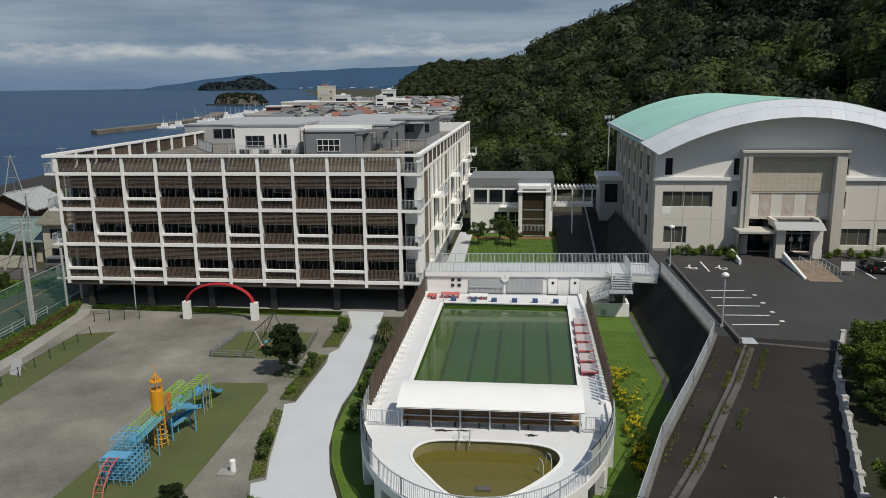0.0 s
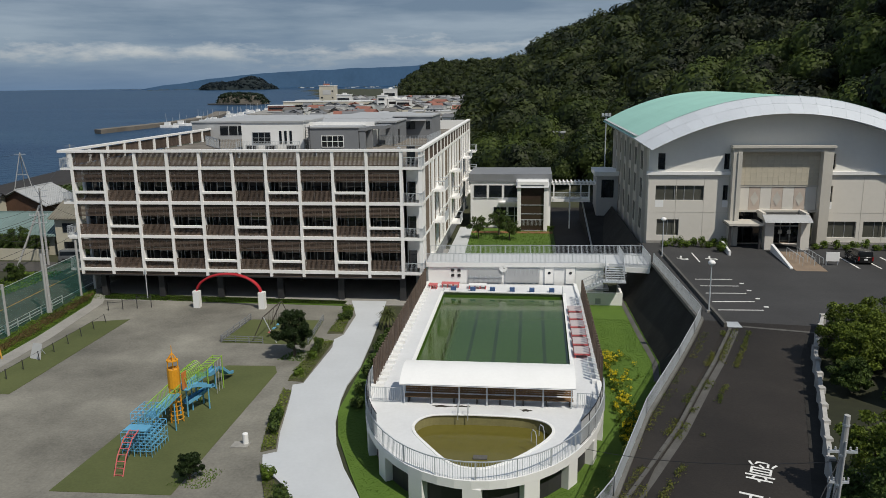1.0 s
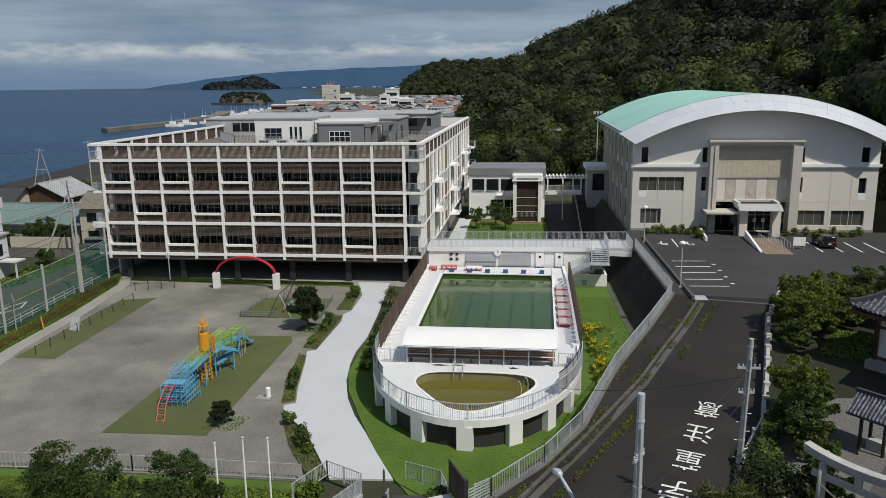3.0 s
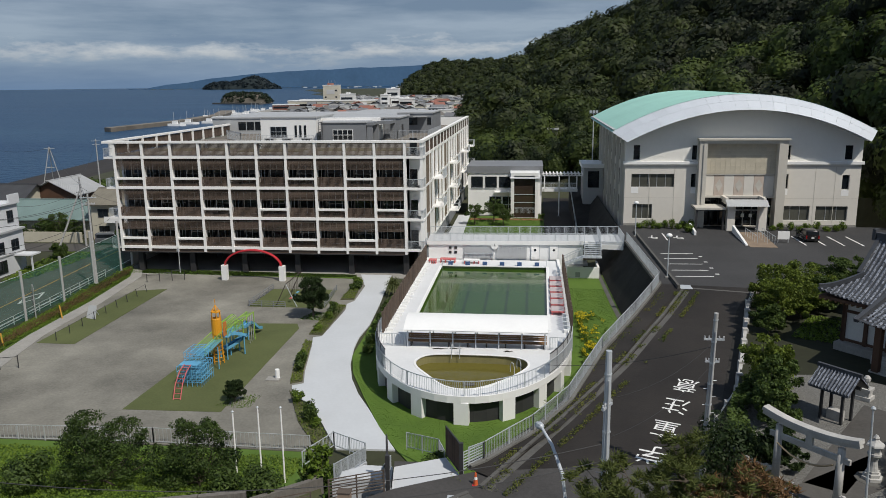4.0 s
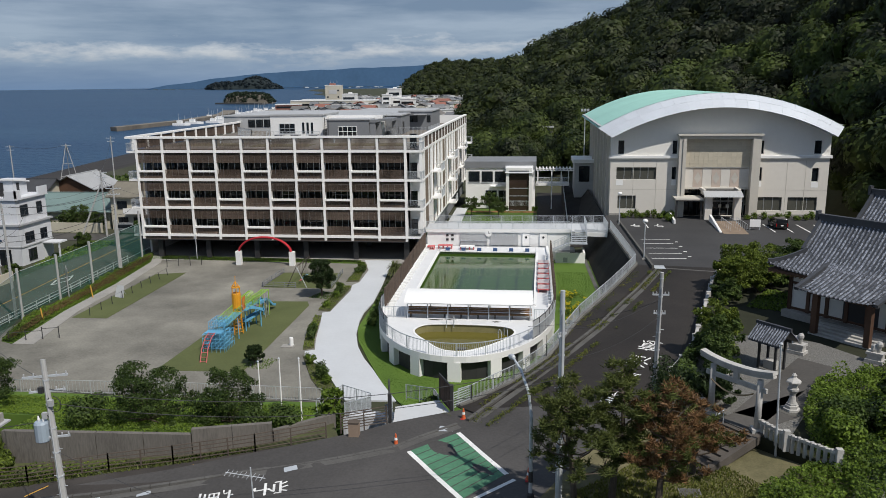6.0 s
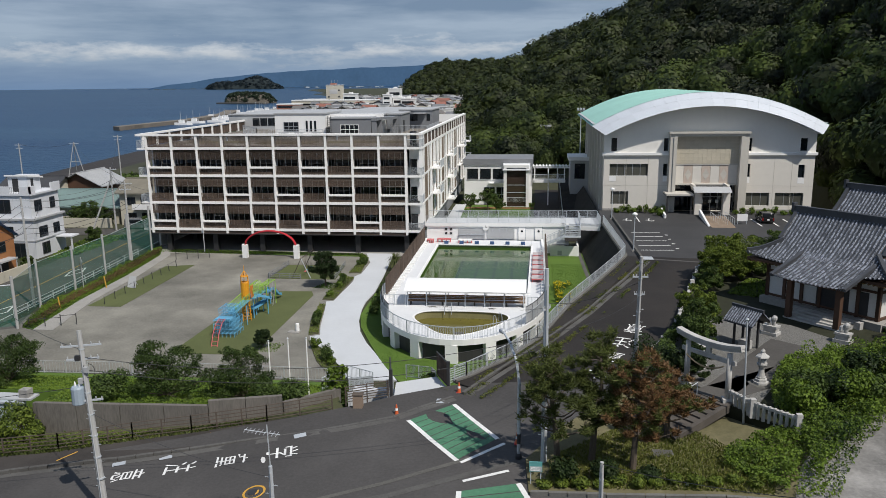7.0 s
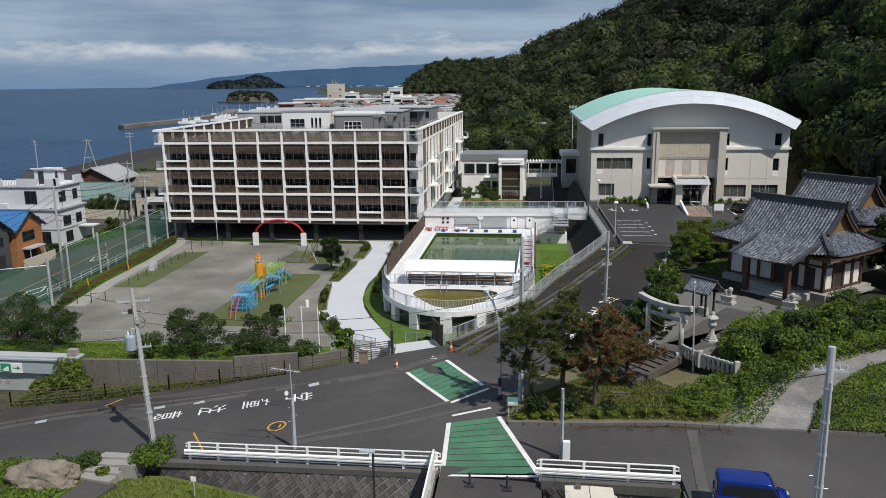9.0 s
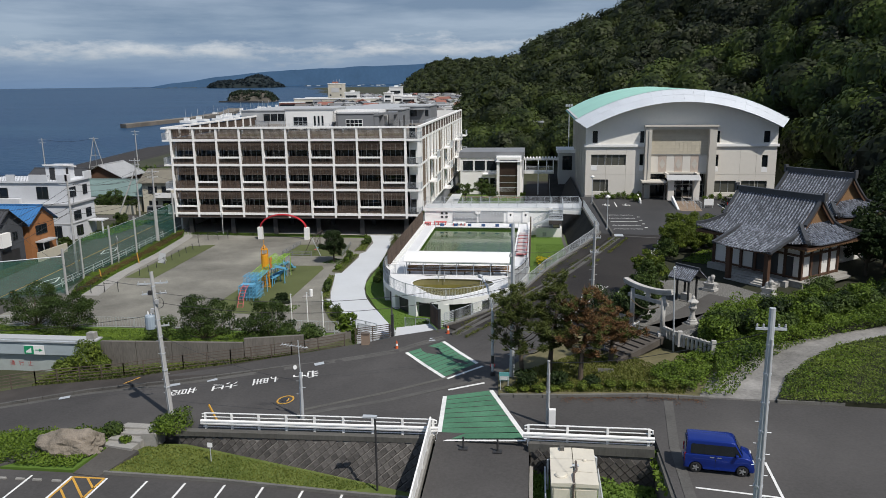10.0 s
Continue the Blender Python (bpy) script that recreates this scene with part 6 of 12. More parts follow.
    part("grille", Geo().box(hl - 0.05, hl + 0.008, -hw + 0.36, hw - 0.36, belt - 0.34, belt - 0.2), M_BLACK, ob)
    for x_ in (hl - 0.08, -hl - 0.03):
        part("bumper", Geo().box(x_, x_ + 0.11, -hw + 0.1, hw - 0.1, 0.24, 0.46), paint, ob)
    part("number_plate", Geo().box(-hl - 0.045, -hl - 0.03, -0.17, 0.17, 0.5, 0.66), M_WHITE, ob)
    return ob


M_BLACK = mat("black_car_paint", (0.012, 0.012, 0.013), 0.15, 0.1, 0.6, spec=0.6)
M_CARBLUE = mat("metallic_blue_paint", (0.008, 0.028, 0.21), 0.14, 0.08, 0.6, metal=0.25, spec=0.6)
car("parked_car", "small black hatchback parked before the gymnasium", 37.1, 84.9, 4.6, 90, 3.7, 1.65, 1.5, 0.9, 0.6, M_BLACK)
# lawn plants beside the pool
grass("lawn_grass", [(6.9, 47), (7.5, 42.6), (12.6, 60), (11.6, 76), (6.9, 76)], lambda x, y: 0.02, 90, 0.028, L_GRASS, "bright green lawn grass")
fl = []
for _ in range(240):
    y = rng.uniform(44, 64)
    x = 7.1 + abs(rng.normal()) * 0.95
    if noise.noise((x * 0.9, y * 0.5, 1)) > -0.15:
        fl.append(((x, y, rng.uniform(0.15, 0.75)), (0.3, 0.3, 0.22)))
tagged(new("lily_leaves", quads_mesh("lily_leaves", leaf_cloud(4200, fl, 0.08, 0.3, 0.1), L_HEDGE)), "green lily leaves along the pool wall", "flowers", "", "stuff")
fl2 = [((c[0], c[1], c[2] + 0.25), (0.28, 0.28, 0.12)) for c, r_ in fl[::2]]
tagged(new("lily_flowers", quads_mesh("lily_flowers", leaf_cloud(1500, fl2, 0.075, 0.6, 0.1), L_YELLOW)), "clusters of yellow lily flowers", "flowers", "", "stuff")
grass("lawn_grass", [(-13.9, 50.7), (-12.9, 46.6), (-10.8, 41.4), (-8.4, 36), (-6.5, 32.8), (-3, 27.4), (0.2, 26.6), (7, 43), (5, 44), (-2.6, 36.5), (-9, 42), (-11.6, 51)], lambda x, y: 0.02, 90, 0.028, L_GRASS, "bright green lawn grass", 3)
grass("lawn_grass", [(-8.4, 88), (4.3, 88), (4.3, 125), (-9, 125)], lambda x, y: 0.05, 14, 0.2, L_GRASS, "green lawn grass", 4)
for x, y, s in ((-7.6, 118, 1.0), (-4.4, 121, 1.15), (-2.6, 117.5, 0.95)):
    tree(x, y, 0.05, 3.6 * s, 1.7 * s, L_TREE, 900, "small rounded garden tree on the lawn", 0.3, 0.2)
for i in range(5):
    bush(1.5 + 0.7 * i, 125.5, 0.05, 0.5, 0.8, L_HEDGE, 200, "low green shrub by the glazed porch", "porch shrubs")
setting("border", Geo().box(-9.0, 4.4, 122.6, 124.2, 0.05, 0.09), mat("bare_brown_soil", (0.24, 0.11, 0.055), 0.95, 0.25, 0.5), "bare reddish soil strip", "border")

# ---------------------------------------------------------------- on the pool deck
sh = thing("sun_canopy", "long white curved canopy over a wooden bench", "canopy")
cq = Geo()
CX0, CX1 = -8.6, 3.85
for i in range(10):
    a0, a1 = i / 10, (i + 1) / 10
    y0, y1 = 47.4 + 3.5 * a0, 47.4 + 3.5 * a1
    z0, z1 = 3.72 + 0.7 * math.sin(math.pi * 0.7 * a0 + 0.05), 3.72 + 0.7 * math.sin(math.pi * 0.7 * a1 + 0.05)
    cq.poly([(CX0, y0, z0), (CX1, y0, z0), (CX1, y1, z1), (CX0, y1, z1)])
    cq.poly([(CX0, y1, z1 - 0.08), (CX1, y1, z1 - 0.08), (CX1, y0, z0 - 0.08), (CX0, y0, z0 - 0.08)])
    for x, o in ((CX0, 1), (CX1, -1)):
        cq.poly([(x, y0, z0 - 0.08), (x, y0, z0), (x, y1, z1), (x, y1, z1 - 0.08)][::o])
part("membrane", cq, M_WHITE, sh, "taut white canopy sheet", smooth=False)
for i in range(7):
    x = CX0 + 0.25 + i * (CX1 - CX0 - 0.5) / 6
    part("front_post", Geo().box(x - 0.05, x + 0.05, 48.05, 48.15, DZ, 3.9), M_STEEL, sh)
    part("back_post", Geo().box(x - 0.05, x + 0.05, 50.3, 50.4, DZ, 4.2), M_STEEL, sh)
    part("arm", Geo().beam((x, 48.1, 3.9), (x, 50.35, 4.2), 0.06, 0.08), M_STEEL, sh)
part("front_beam", Geo().box(CX0, CX1, 48.03, 48.17, 3.7, 3.82), M_STEEL, sh)
lat = Geo()
for i in range(80):
    lat.box(CX0 + 0.3 + i * 0.152, CX0 + 0.33 + i * 0.152, 48.08, 48.11, 3.48, 3.7)
part("valance", lat.box(CX0 + 0.2, CX1 - 0.2, 48.07, 48.12, 3.46, 3.5), M_STEEL, sh)
bench = thing("bench", "long brown slatted timber bench under the canopy", "bench")
for j in range(4):
    part("seat_plank", Geo().box(CX0 + 0.2, CX1 - 0.1, 48.3 + j * 0.17, 48.44 + j * 0.17, DZ + 0.4, DZ + 0.45), M_WOOD, bench)
for j in range(3):
    part("back_plank", Geo().box(CX0 + 0.2, CX1 - 0.1, 49.05, 49.1, DZ + 0.5 + j * 0.16, DZ + 0.63 + j * 0.16), M_WOOD, bench)
for i in range(8):
    x = CX0 + 0.5 + i * 1.66
    part("leg", Geo().box(x - 0.05, x + 0.05, 48.3, 49.1, DZ, DZ + 0.4), M_DARK, bench)
# low railing between canopy and paddling pool sides
for xa, xb in ((-10.9, -8.6), (4.0, 5.9)):
    rail_fence("deck_railing", [(xa, 48.2), (xb, 48.2)], lambda x, y: DZ, 1.15, "pale steel bar railing on the deck", 1.2, group="deck railings")
# things lying in and by the paddling pool
solid("pool_vent", Geo().box(-2.9, -2.0, 41.4, 41.9, 1.26, 1.34), M_CONC_D, "grey drain grating under the shallow water", "grating")
wet = Geo()
for cx, cy, rx, ry in ((-5.6, 47.75, 0.9, 0.22), (-4.2, 47.85, 0.7, 0.16), (0.4, 47.5, 0.5, 0.25)):
    wet.poly([(cx + rx * math.cos(a) * (0.75 + 0.25 * math.sin(3 * a + cx)), cy + ry * math.sin(a) * (0.8 + 0.2 * math.sin(5 * a)), DZ + 0.006) for a in np.linspace(0, 6.283, 25)[:-1]])
setting("deck_stain", wet, mat("black_mould_stain", (0.035, 0.03, 0.025), 0.9, 0.4, 2.0), "black mould stains on the deck", "stain")
# ladders
for x, y, yaw in ((-4.3, 46.2, 0), (-3.6, 46.2, 0), (1.1, 42.4, 40), (1.6, 43.2, 40), (-8.8, 78.2, 0), (4.2, 78.1, 0)):
    ld = thing("pool_ladder", "curved chrome pool ladder handrail", "ladder", "pool ladders", (x, y, DZ))
    ld.rotation_euler = (0, 0, math.radians(yaw))
    part("handrail", Geo().tube([(0, 0.5, 0), (0, 0.5, 0.6), (0, 0.35, 0.85), (0, 0.1, 0.8), (0, 0, 0.5), (0, 0, -0.3)], 0.03), M_STEEL, ld)
# tall slatted fences along both sides
for side, xf, ya, yb in (("left", -11.1, 51.0, 81.0), ("right", 6.1, 53.0, 77.6)):
    fo = thing("slat_fence", "tall dark brown upright slat screen beside the pool", "fence", "pool screens")
    n = int((yb - ya) / 1.25)
    slat = Geo().box(-0.07, 0.07, -0.09, 0.09, 0, 2.05).mesh("slat", M_SLAT)
    for i in range(n):
        y = ya + 1.25 * i
        part("post", Geo().box(xf - 0.09, xf + 0.09, y - 0.08, y + 0.08, DZ, DZ + 2.25), M_SLAT, fo)
        piece("slat", slat, fo, (xf, y + 0.62, DZ + 0.15))
        part("foot", Geo().box(xf + (0.1 if xf < 0 else -0.7), xf + (0.7 if xf < 0 else -0.1), y - 0.2, y + 0.2, DZ, DZ + 0.28), M_WHITE, fo)
    part("rail", Geo().box(xf - 0.02, xf + 0.02, ya, yb, DZ + 1.0, DZ + 1.08), M_DARK, fo)
# panel screens on the round corners
for c, sgn in (((-2.65, 51), -1), ((-2.65, 51), 1)):
    fo = thing("screen_panels", "dark framed translucent screen panels on the deck edge", "fence", "pool screens")
    for j in range(5):
        a0 = math.radians((186 if sgn < 0 else 354) + sgn * -1 * (j * 7))
        a1 = math.radians((186 if sgn < 0 else 354) + sgn * -1 * (j * 7 + 6.4))
        p = (c[0] + 8.55 * math.cos(a0), c[1] + 13.9 * math.sin(a0))
        r_ = (c[0] + 8.55 * math.cos(a1), c[1] + 13.9 * math.sin(a1))
        f_ = Geo().beam((*p, DZ + 0.3), (*r_, DZ + 0.3), 0.05, 0.06).beam((*p, DZ + 1.9), (*r_, DZ + 1.9), 0.05, 0.06)
        f_.box(p[0] - 0.04, p[0] + 0.04, p[1] - 0.04, p[1] + 0.04, DZ + 0.2, DZ + 1.95)
        pf = part("panel_frame", f_, M_DARK, fo)
        part("panel", Geo().beam((*p, DZ + 1.1), (*r_, DZ + 1.1), 0.02, 1.5), M_GREY2, pf)
# low tables along the right side, red stacks by the far wall
for i in range(6):
    y = 59.2 + i * 2.45
    tb = thing("low_table", "low table with a pale top and red frame", "table", "poolside tables", (5.0 + 0.02 * i, y, DZ))
    part("tabletop", Geo().box(-0.62, 0.62, -0.85, 0.85, 0.42, 0.48), mat("pale_table_top", (0.50, 0.44, 0.44), 0.6, 0.1, 1.5) if i == 0 else bpy.data.materials["pale_table_top"], tb)
    part("frame", Geo().box(-0.66, 0.66, -0.9, 0.9, 0.3, 0.42), M_PINK, tb)
    for sx in (-0.55, 0.55):
        for sy in (-0.75, 0.75):
            part("leg", Geo().box(sx - 0.05, sx + 0.05, sy - 0.05, sy + 0.05, 0, 0.3), M_PINK, tb)
for x, y, s, lab in ((-10.2, 80.0, 0.5, "stack of red plastic pool steps"), (-8.3, 80.6, 1.0, "red and white plastic pool platform"), (-5.2, 80.2, 1.0, "red and white plastic pool platform")):
    st = thing("pool_platform", lab, "platform", "pool platforms", (x, y, DZ))
    part("top", Geo().box(-s, s, -0.5, 0.5, 0.4, 0.48), M_PINK if s < 1 or x < -7 else M_WHITE, st)
    for k in range(4):
        part("leg", Geo().box(-s + 0.05 + k * (2 * s - 0.2) / 3, -s + 0.15 + k * (2 * s - 0.2) / 3, -0.45, 0.45, 0, 0.4), M_PINK, st)
# far wall: niches, doors, blocks, clock
wq = thing("changing_room_wall", "white pool end wall with shower niches, doors and clock", "wall")
wq.matrix_world = pose(-10, 82, 0, 0, 0, 2.2) @ pose(10, -82, 0)
part("niche", Geo().box(-6.4, -2.55, 82.02, 82.1, 2.15, 3.65), M_GREY2, wq)
part("niche", Geo().box(-2.2, 1.75, 82.02, 82.1, 2.15, 3.75), M_GREY2, wq)
for i in range(8):
    part("shower_pipe", Geo().tube([(-1.9 + i * 0.5, 81.98, 3.8), (-1.9 + i * 0.5, 81.85, 3.7), (-1.9 + i * 0.5, 81.82, 3.35)], 0.03), M_STEEL, wq)
part("tap_rail", Geo().box(-6.4, -2.5, 81.9, 81.98, 2.75, 2.85), M_STEEL, wq)
for i in range(7):
    part("tap", Geo().box(-6.2 + i * 0.58, -6.12 + i * 0.58, 81.75, 81.9, 2.75, 3.0), M_STEEL, wq)
for x in (2.35, 4.75):
    d_ = part("door", Geo().box(x, x + 1.0, 82.02, 82.1, 2.05, 4.0), M_FRAME, wq)
    part("door_frame", Geo().box(x - 0.06, x, 82.0, 82.1, 2.0, 4.06).box(x + 1.0, x + 1.06, 82.0, 82.1, 2.0, 4.06).box(x - 0.06, x + 1.06, 82.0, 82.1, 4.0, 4.06), M_STEEL, d_)
    part("porthole", Geo().lathe([(0.16, 0), (0.16, 0.02)], 12), M_GLASS, d_).matrix_local = pose(x + 0.5, 82.0, 3.3, 90, 0, 0)
for i in range(2):
    for j in range(2):
        part("block_hole", Geo().box(-8.35 + i * 0.72, -8.0 + i * 0.72, 82.05, 82.1, 2.8 + j * 0.62, 3.12 + j * 0.62), M_DARK, wq)
ck = part("clock", Geo().lathe([(0.42, 0), (0.45, 0.05), (0.45, 0.12), (0.0, 0.12)], 20), M_WHITE, wq)
ck.matrix_local = pose(-2.4, 82.0, 3.85, 90, 0, 0)
part("clock_hand", Geo().box(-0.02, 0.02, 0, 0.3, 0.125, 0.135).box(0, 0.2, -0.02, 0.02, 0.125, 0.135), M_DARK, ck)
# steel stair from the walkway to the deck and the white pump house below
stair = thing("steel_stair", "grey steel stair with railings down to the pool deck", "stair")
for i in range(6):
    part("step", Geo().box(9.05, 11.05, 82.25 - i * 0.3, 82.57 - i * 0.3, 4.2 - i * 0.19, 4.26 - i * 0.19), M_STEEL, stair)
part("landing", Geo().box(8.65, 11.1, 79.5, 80.8, 3.0, 3.1), M_STEEL, stair)
for i in range(6):
    part("step", Geo().box(8.35 - i * 0.34, 8.68 - i * 0.34, 79.6, 80.7, 2.9 - i * 0.16, 2.96 - i * 0.16), M_STEEL, stair)
sq = Geo()
for i in range(12):
    for y in (79.55, 80.75):
        sq.box(8.6 - i * 0.19, 8.63 - i * 0.19, y, y + 0.03, 3.0 - i * 0.095, 4.05 - i * 0.095)
for i in range(13):
    for x in (9.03, 11.06):
        sq.box(x, x + 0.03, 82.5 - i * 0.15, 82.53 - i * 0.15, 4.3 - i * 0.095, 5.4 - i * 0.095)
for i in range(16):
    sq.box(8.7 + i * 0.155, 8.73 + i * 0.155, 79.52, 79.55, 3.1, 4.1)
for y in (79.55, 80.75):
    sq.beam((8.65, y, 4.1), (6.4, y, 2.98), 0.06, 0.06)
for x in (9.05, 11.08):
    sq.beam((x, 82.5, 5.45), (x, 80.6, 4.2), 0.06, 0.06)
sq.beam((8.65, 79.53, 4.12), (11.1, 79.53, 4.12), 0.06, 0.06).beam((11.08, 79.53, 4.12), (11.08, 80.7, 4.2), 0.06, 0.06)
part("railing", sq, M_STEEL, stair)
part("stringer", Geo().beam((8.6, 79.55, 2.95), (6.5, 79.55, 2.05), 0.08, 0.25).beam((8.6, 80.72, 2.95), (6.5, 80.72, 2.05), 0.08, 0.25), M_STEEL, stair)
part("stringer", Geo().beam((9.05, 82.5, 4.15), (9.05, 80.7, 3.05), 0.08, 0.25).beam((11.06, 82.5, 4.15), (11.06, 80.7, 3.05), 0.08, 0.25), M_STEEL, stair)
pump = thing("pump_house", "small white pump house wall below the stair", "shed")
part("wall", Geo().box(6.9, 10.95, 81.1, 81.35, 0, 1.45), M_WHITE, pump)
part("wall", Geo().box(10.7, 10.95, 81.35, 84.8, 0, 1.45), M_WHITE, pump)
part("wall", Geo().box(6.9, 7.15, 81.35, 84.8, 0, 1.9), M_WHITE, pump)
part("roof", Geo().box(7.15, 9.6, 82.6, 84.8, 1.3, 1.5), M_GREY2, pump)
part("hatch", Geo().box(7.95, 8.55, 81.07, 81.1, 0.15, 0.8), M_GREY2, pump)

# ---------------------------------------------------------------- playground
play = thing("climbing_frame", "blue, green and yellow climbing frame with rocket tower and slides", "playground equipment")


def lattice(x0, x1, y0, y1, z0, z1, n, r=0.025):
    q = Geo()
    xs, ys, zs = (np.linspace(a, b_, k_ + 1) for a, b_, k_ in ((x0, x1, n[0]), (y0, y1, n[1]), (z0, z1, n[2])))
    for x in xs:
        for y in ys:
            q.tube([(x, y, z0), (x, y, z1)], r, 4)
    for z in zs[1:]:
        for x in xs:
            q.tube([(x, y0, z), (x, y1, z)], r, 4)
        for y in ys:
            q.tube([(x0, y, z), (x1, y, z)], r, 4)
    return q


part("jungle_gym", lattice(-26.9, -24.8, 42.2, 44.6, 0, 1.75, (5, 6, 4)), M_BLUE, play, "blue steel bar lattice")
part("jungle_gym_top", lattice(-26.7, -25.2, 43.3, 45.3, 1.75, 2.65, (3, 4, 2)), M_BLUE, play)
part("landing", Geo().box(-26.8, -25.2, 42.4, 43.4, 1.76, 1.84), M_BLUE, play)
for i, s in enumerate((-0.3, 0.3)):
    part("ladder_rail", Geo().tube([(-26.0 + s, 42.4, 1.9), (-25.95 + s, 41.4, 1.72), (-25.85 + s, 40.3, 1.05), (-25.75 + s, 39.5, 0.0)], 0.04, 6), M_PINK, play)
for i in range(9):
    t = i / 8
    y, z = np.interp(t, [0, 0.3, 0.65, 1], [42.3, 41.4, 40.3, 39.55]), np.interp(t, [0, 0.3, 0.65, 1], [1.88, 1.72, 1.05, 0.1])
    part("ladder_rung", Geo().tube([(-26.3 + 0.03 * i, y, z), (-25.7 + 0.03 * i, y, z)], 0.03, 5), M_PINK, play)


def deck_strip(a, b_, w, name="bridge_deck", material=None, sides=None, h=0.75):
    a, b_ = Vector(a), Vector(b_)
    p = part(name, Geo().beam(a, b_, w, 0.08), material or M_BLUE, play)
    if sides:
        d_ = (b_ - a)
        n_ = Vector((-d_.y, d_.x, 0)).normalized() * w / 2
        k_ = int(d_.length / 0.16)
        for s in (-1, 1):
            q = Geo()
            for i in range(k_ + 1):
                c = a + d_ * i / k_ + n_ * s
                q.box(c.x - 0.012, c.x + 0.012, c.y - 0.012, c.y + 0.012, c.z, c.z + h)
            q.beam(a + n_ * s + Vector((0, 0, h)), b_ + n_ * s + Vector((0, 0, h)), 0.05, 0.05)
            part("bridge_railing", q, sides, p)
    return p


deck_strip((-25.9, 44.6, 1.85), (-25.5, 47.6, 2.35), 0.9, sides=M_GRN)
for x, y, z in ((-25.0, 46.3, 2.1), (-26.4, 46.3, 2.1)):
    part("leg", Geo().tube([(x, y, 0), (x, y, z)], 0.05, 6), M_BLUE, play)
# rocket tower
RC = (-25.65, 47.9)
part("rocket_body", Geo().lathe([(0.42, 2.7), (0.45, 2.75), (0.45, 4.2), (0.42, 4.25), (0.40, 4.2)], 14, RC), M_YEL, play, "orange-yellow rocket drum")
for j in range(6):
    a = j * math.pi / 3
    c, s = math.cos(a), math.sin(a)
    part("tip_bar", Geo().tube([(RC[0] + 0.42 * c, RC[1] + 0.42 * s, 4.2), (RC[0] + 0.4 * c, RC[1] + 0.4 * s, 4.85), (RC[0], RC[1], 5.45)], 0.035, 5), M_YEL, play)
part("tip_mast", Geo().tube([(*RC, 5.4), (*RC, 6.0)], 0.03, 5), M_YEL, play)
part("tip_ring", Geo().lathe([(0.44, 4.83), (0.44, 4.9)], 10, RC), M_YEL, play)
rq = Geo()
for j in range(6):
    a = j * math.pi / 3
    c, s = math.cos(a), math.sin(a)
    rq.tube([(RC[0] + 0.5 * c, RC[1] + 0.5 * s, 0), (RC[0] + 0.42 * c, RC[1] + 0.42 * s, 1.4), (RC[0] + 0.42 * c, RC[1] + 0.42 * s, 2.75)], 0.04, 5)
for k in range(7):
    z = 0.3 + k * 0.35
    rr = 0.5 if z < 1.2 else 0.43
    ring = [(RC[0] + rr * math.cos(2 * math.pi * j / 12), RC[1] + rr * math.sin(2 * math.pi * j / 12), z) for j in range(13)]
    rq.tube(ring, 0.025, 4)
part("rocket_cage", rq, M_YEL, play)
part("rocket_panel", Geo().box(-25.2, -25.14, 48.2, 48.9, 2.4, 3.7), mat("orange_panel", (0.60, 0.20, 0.04), 0.5, 0.1, 1), play)
# platforms, green arches and slides
deck_strip((-25.5, 48.4, 2.3), (-25.35, 50.0, 2.3), 1.3, "platform")
deck_strip((-25.35, 50.0, 2.3), (-25.3, 52.0, 2.15), 1.0, "platform", sides=M_GRN, h=0.8)
for i in range(11):
    y = 48.5 + i * 0.29
    part("arch_bar", Geo().tube([(-25.55 + 0.62 * math.cos(math.radians(a)), y, 2.35 + 1.2 * math.sin(math.radians(a))) for a in range(0, 181, 20)], 0.028, 4), M_GRN, play)
for a in (30, 60, 90, 120, 150):
    x, z = -25.55 + 0.62 * math.cos(math.radians(a)), 2.35 + 1.2 * math.sin(math.radians(a))
    part("arch_rail", Geo().tube([(x, 48.5, z), (x, 51.4, z)], 0.025, 4), M_GRN, play)


def slide(pts, w, name):
    """A chute along pts with a raised rim on both sides."""
    pts = [Vector(p) for p in pts]
    ch = part(name, Geo().sweep(pts, w, 0.05), M_BLUE, play, smooth=False)
    for s in (-1, 1):
        rim = []
        for i, p in enumerate(pts):
            d_ = pts[min(i + 1, len(pts) - 1)] - pts[max(i - 1, 0)]
            rim.append(p + Vector((d_.y, -d_.x, 0)).normalized() * s * w / 2 + Vector((0, 0, 0.13)))
        part("slide_rim", Geo().sweep(rim, 0.05, 0.26), M_BLUE, ch)


slide([(-25.0, 49.0, 2.32), (-24.75, 49.5, 2.2), (-24.5, 50.0, 1.98), (-24.2, 50.6, 1.72)], 0.55, "upper_slide")
slide([(-24.1, 50.7, 1.62), (-24.35, 51.0, 1.4), (-24.8, 50.7, 1.15), (-25.2, 50.0, 0.95), (-25.5, 49.2, 0.85)], 0.55, "lower_slide")
slide([(-25.3, 52.0, 2.12), (-25.3, 52.7, 1.72), (-25.27, 53.5, 1.62), (-25.24, 54.3, 1.72), (-25.2, 55.2, 1.3), (-25.17, 56.2, 0.55), (-25.15, 57.1, 0.28)], 0.6, "wave_slide")
for x, y, z in ((-24.14, 50.3, 1.75), (-25.32, 49.9, 2.26), (-25.15, 48.67, 2.26), (-25.0, 51.2, 2.0), (-26.0, 49.2, 2.26), (-25.75, 51.6, 2.1), (-25.25, 54.2, 1.65)):
    part("leg", Geo().tube([(x, y, 0), (x, y, z)], 0.06, 6), M_BLUE, play)
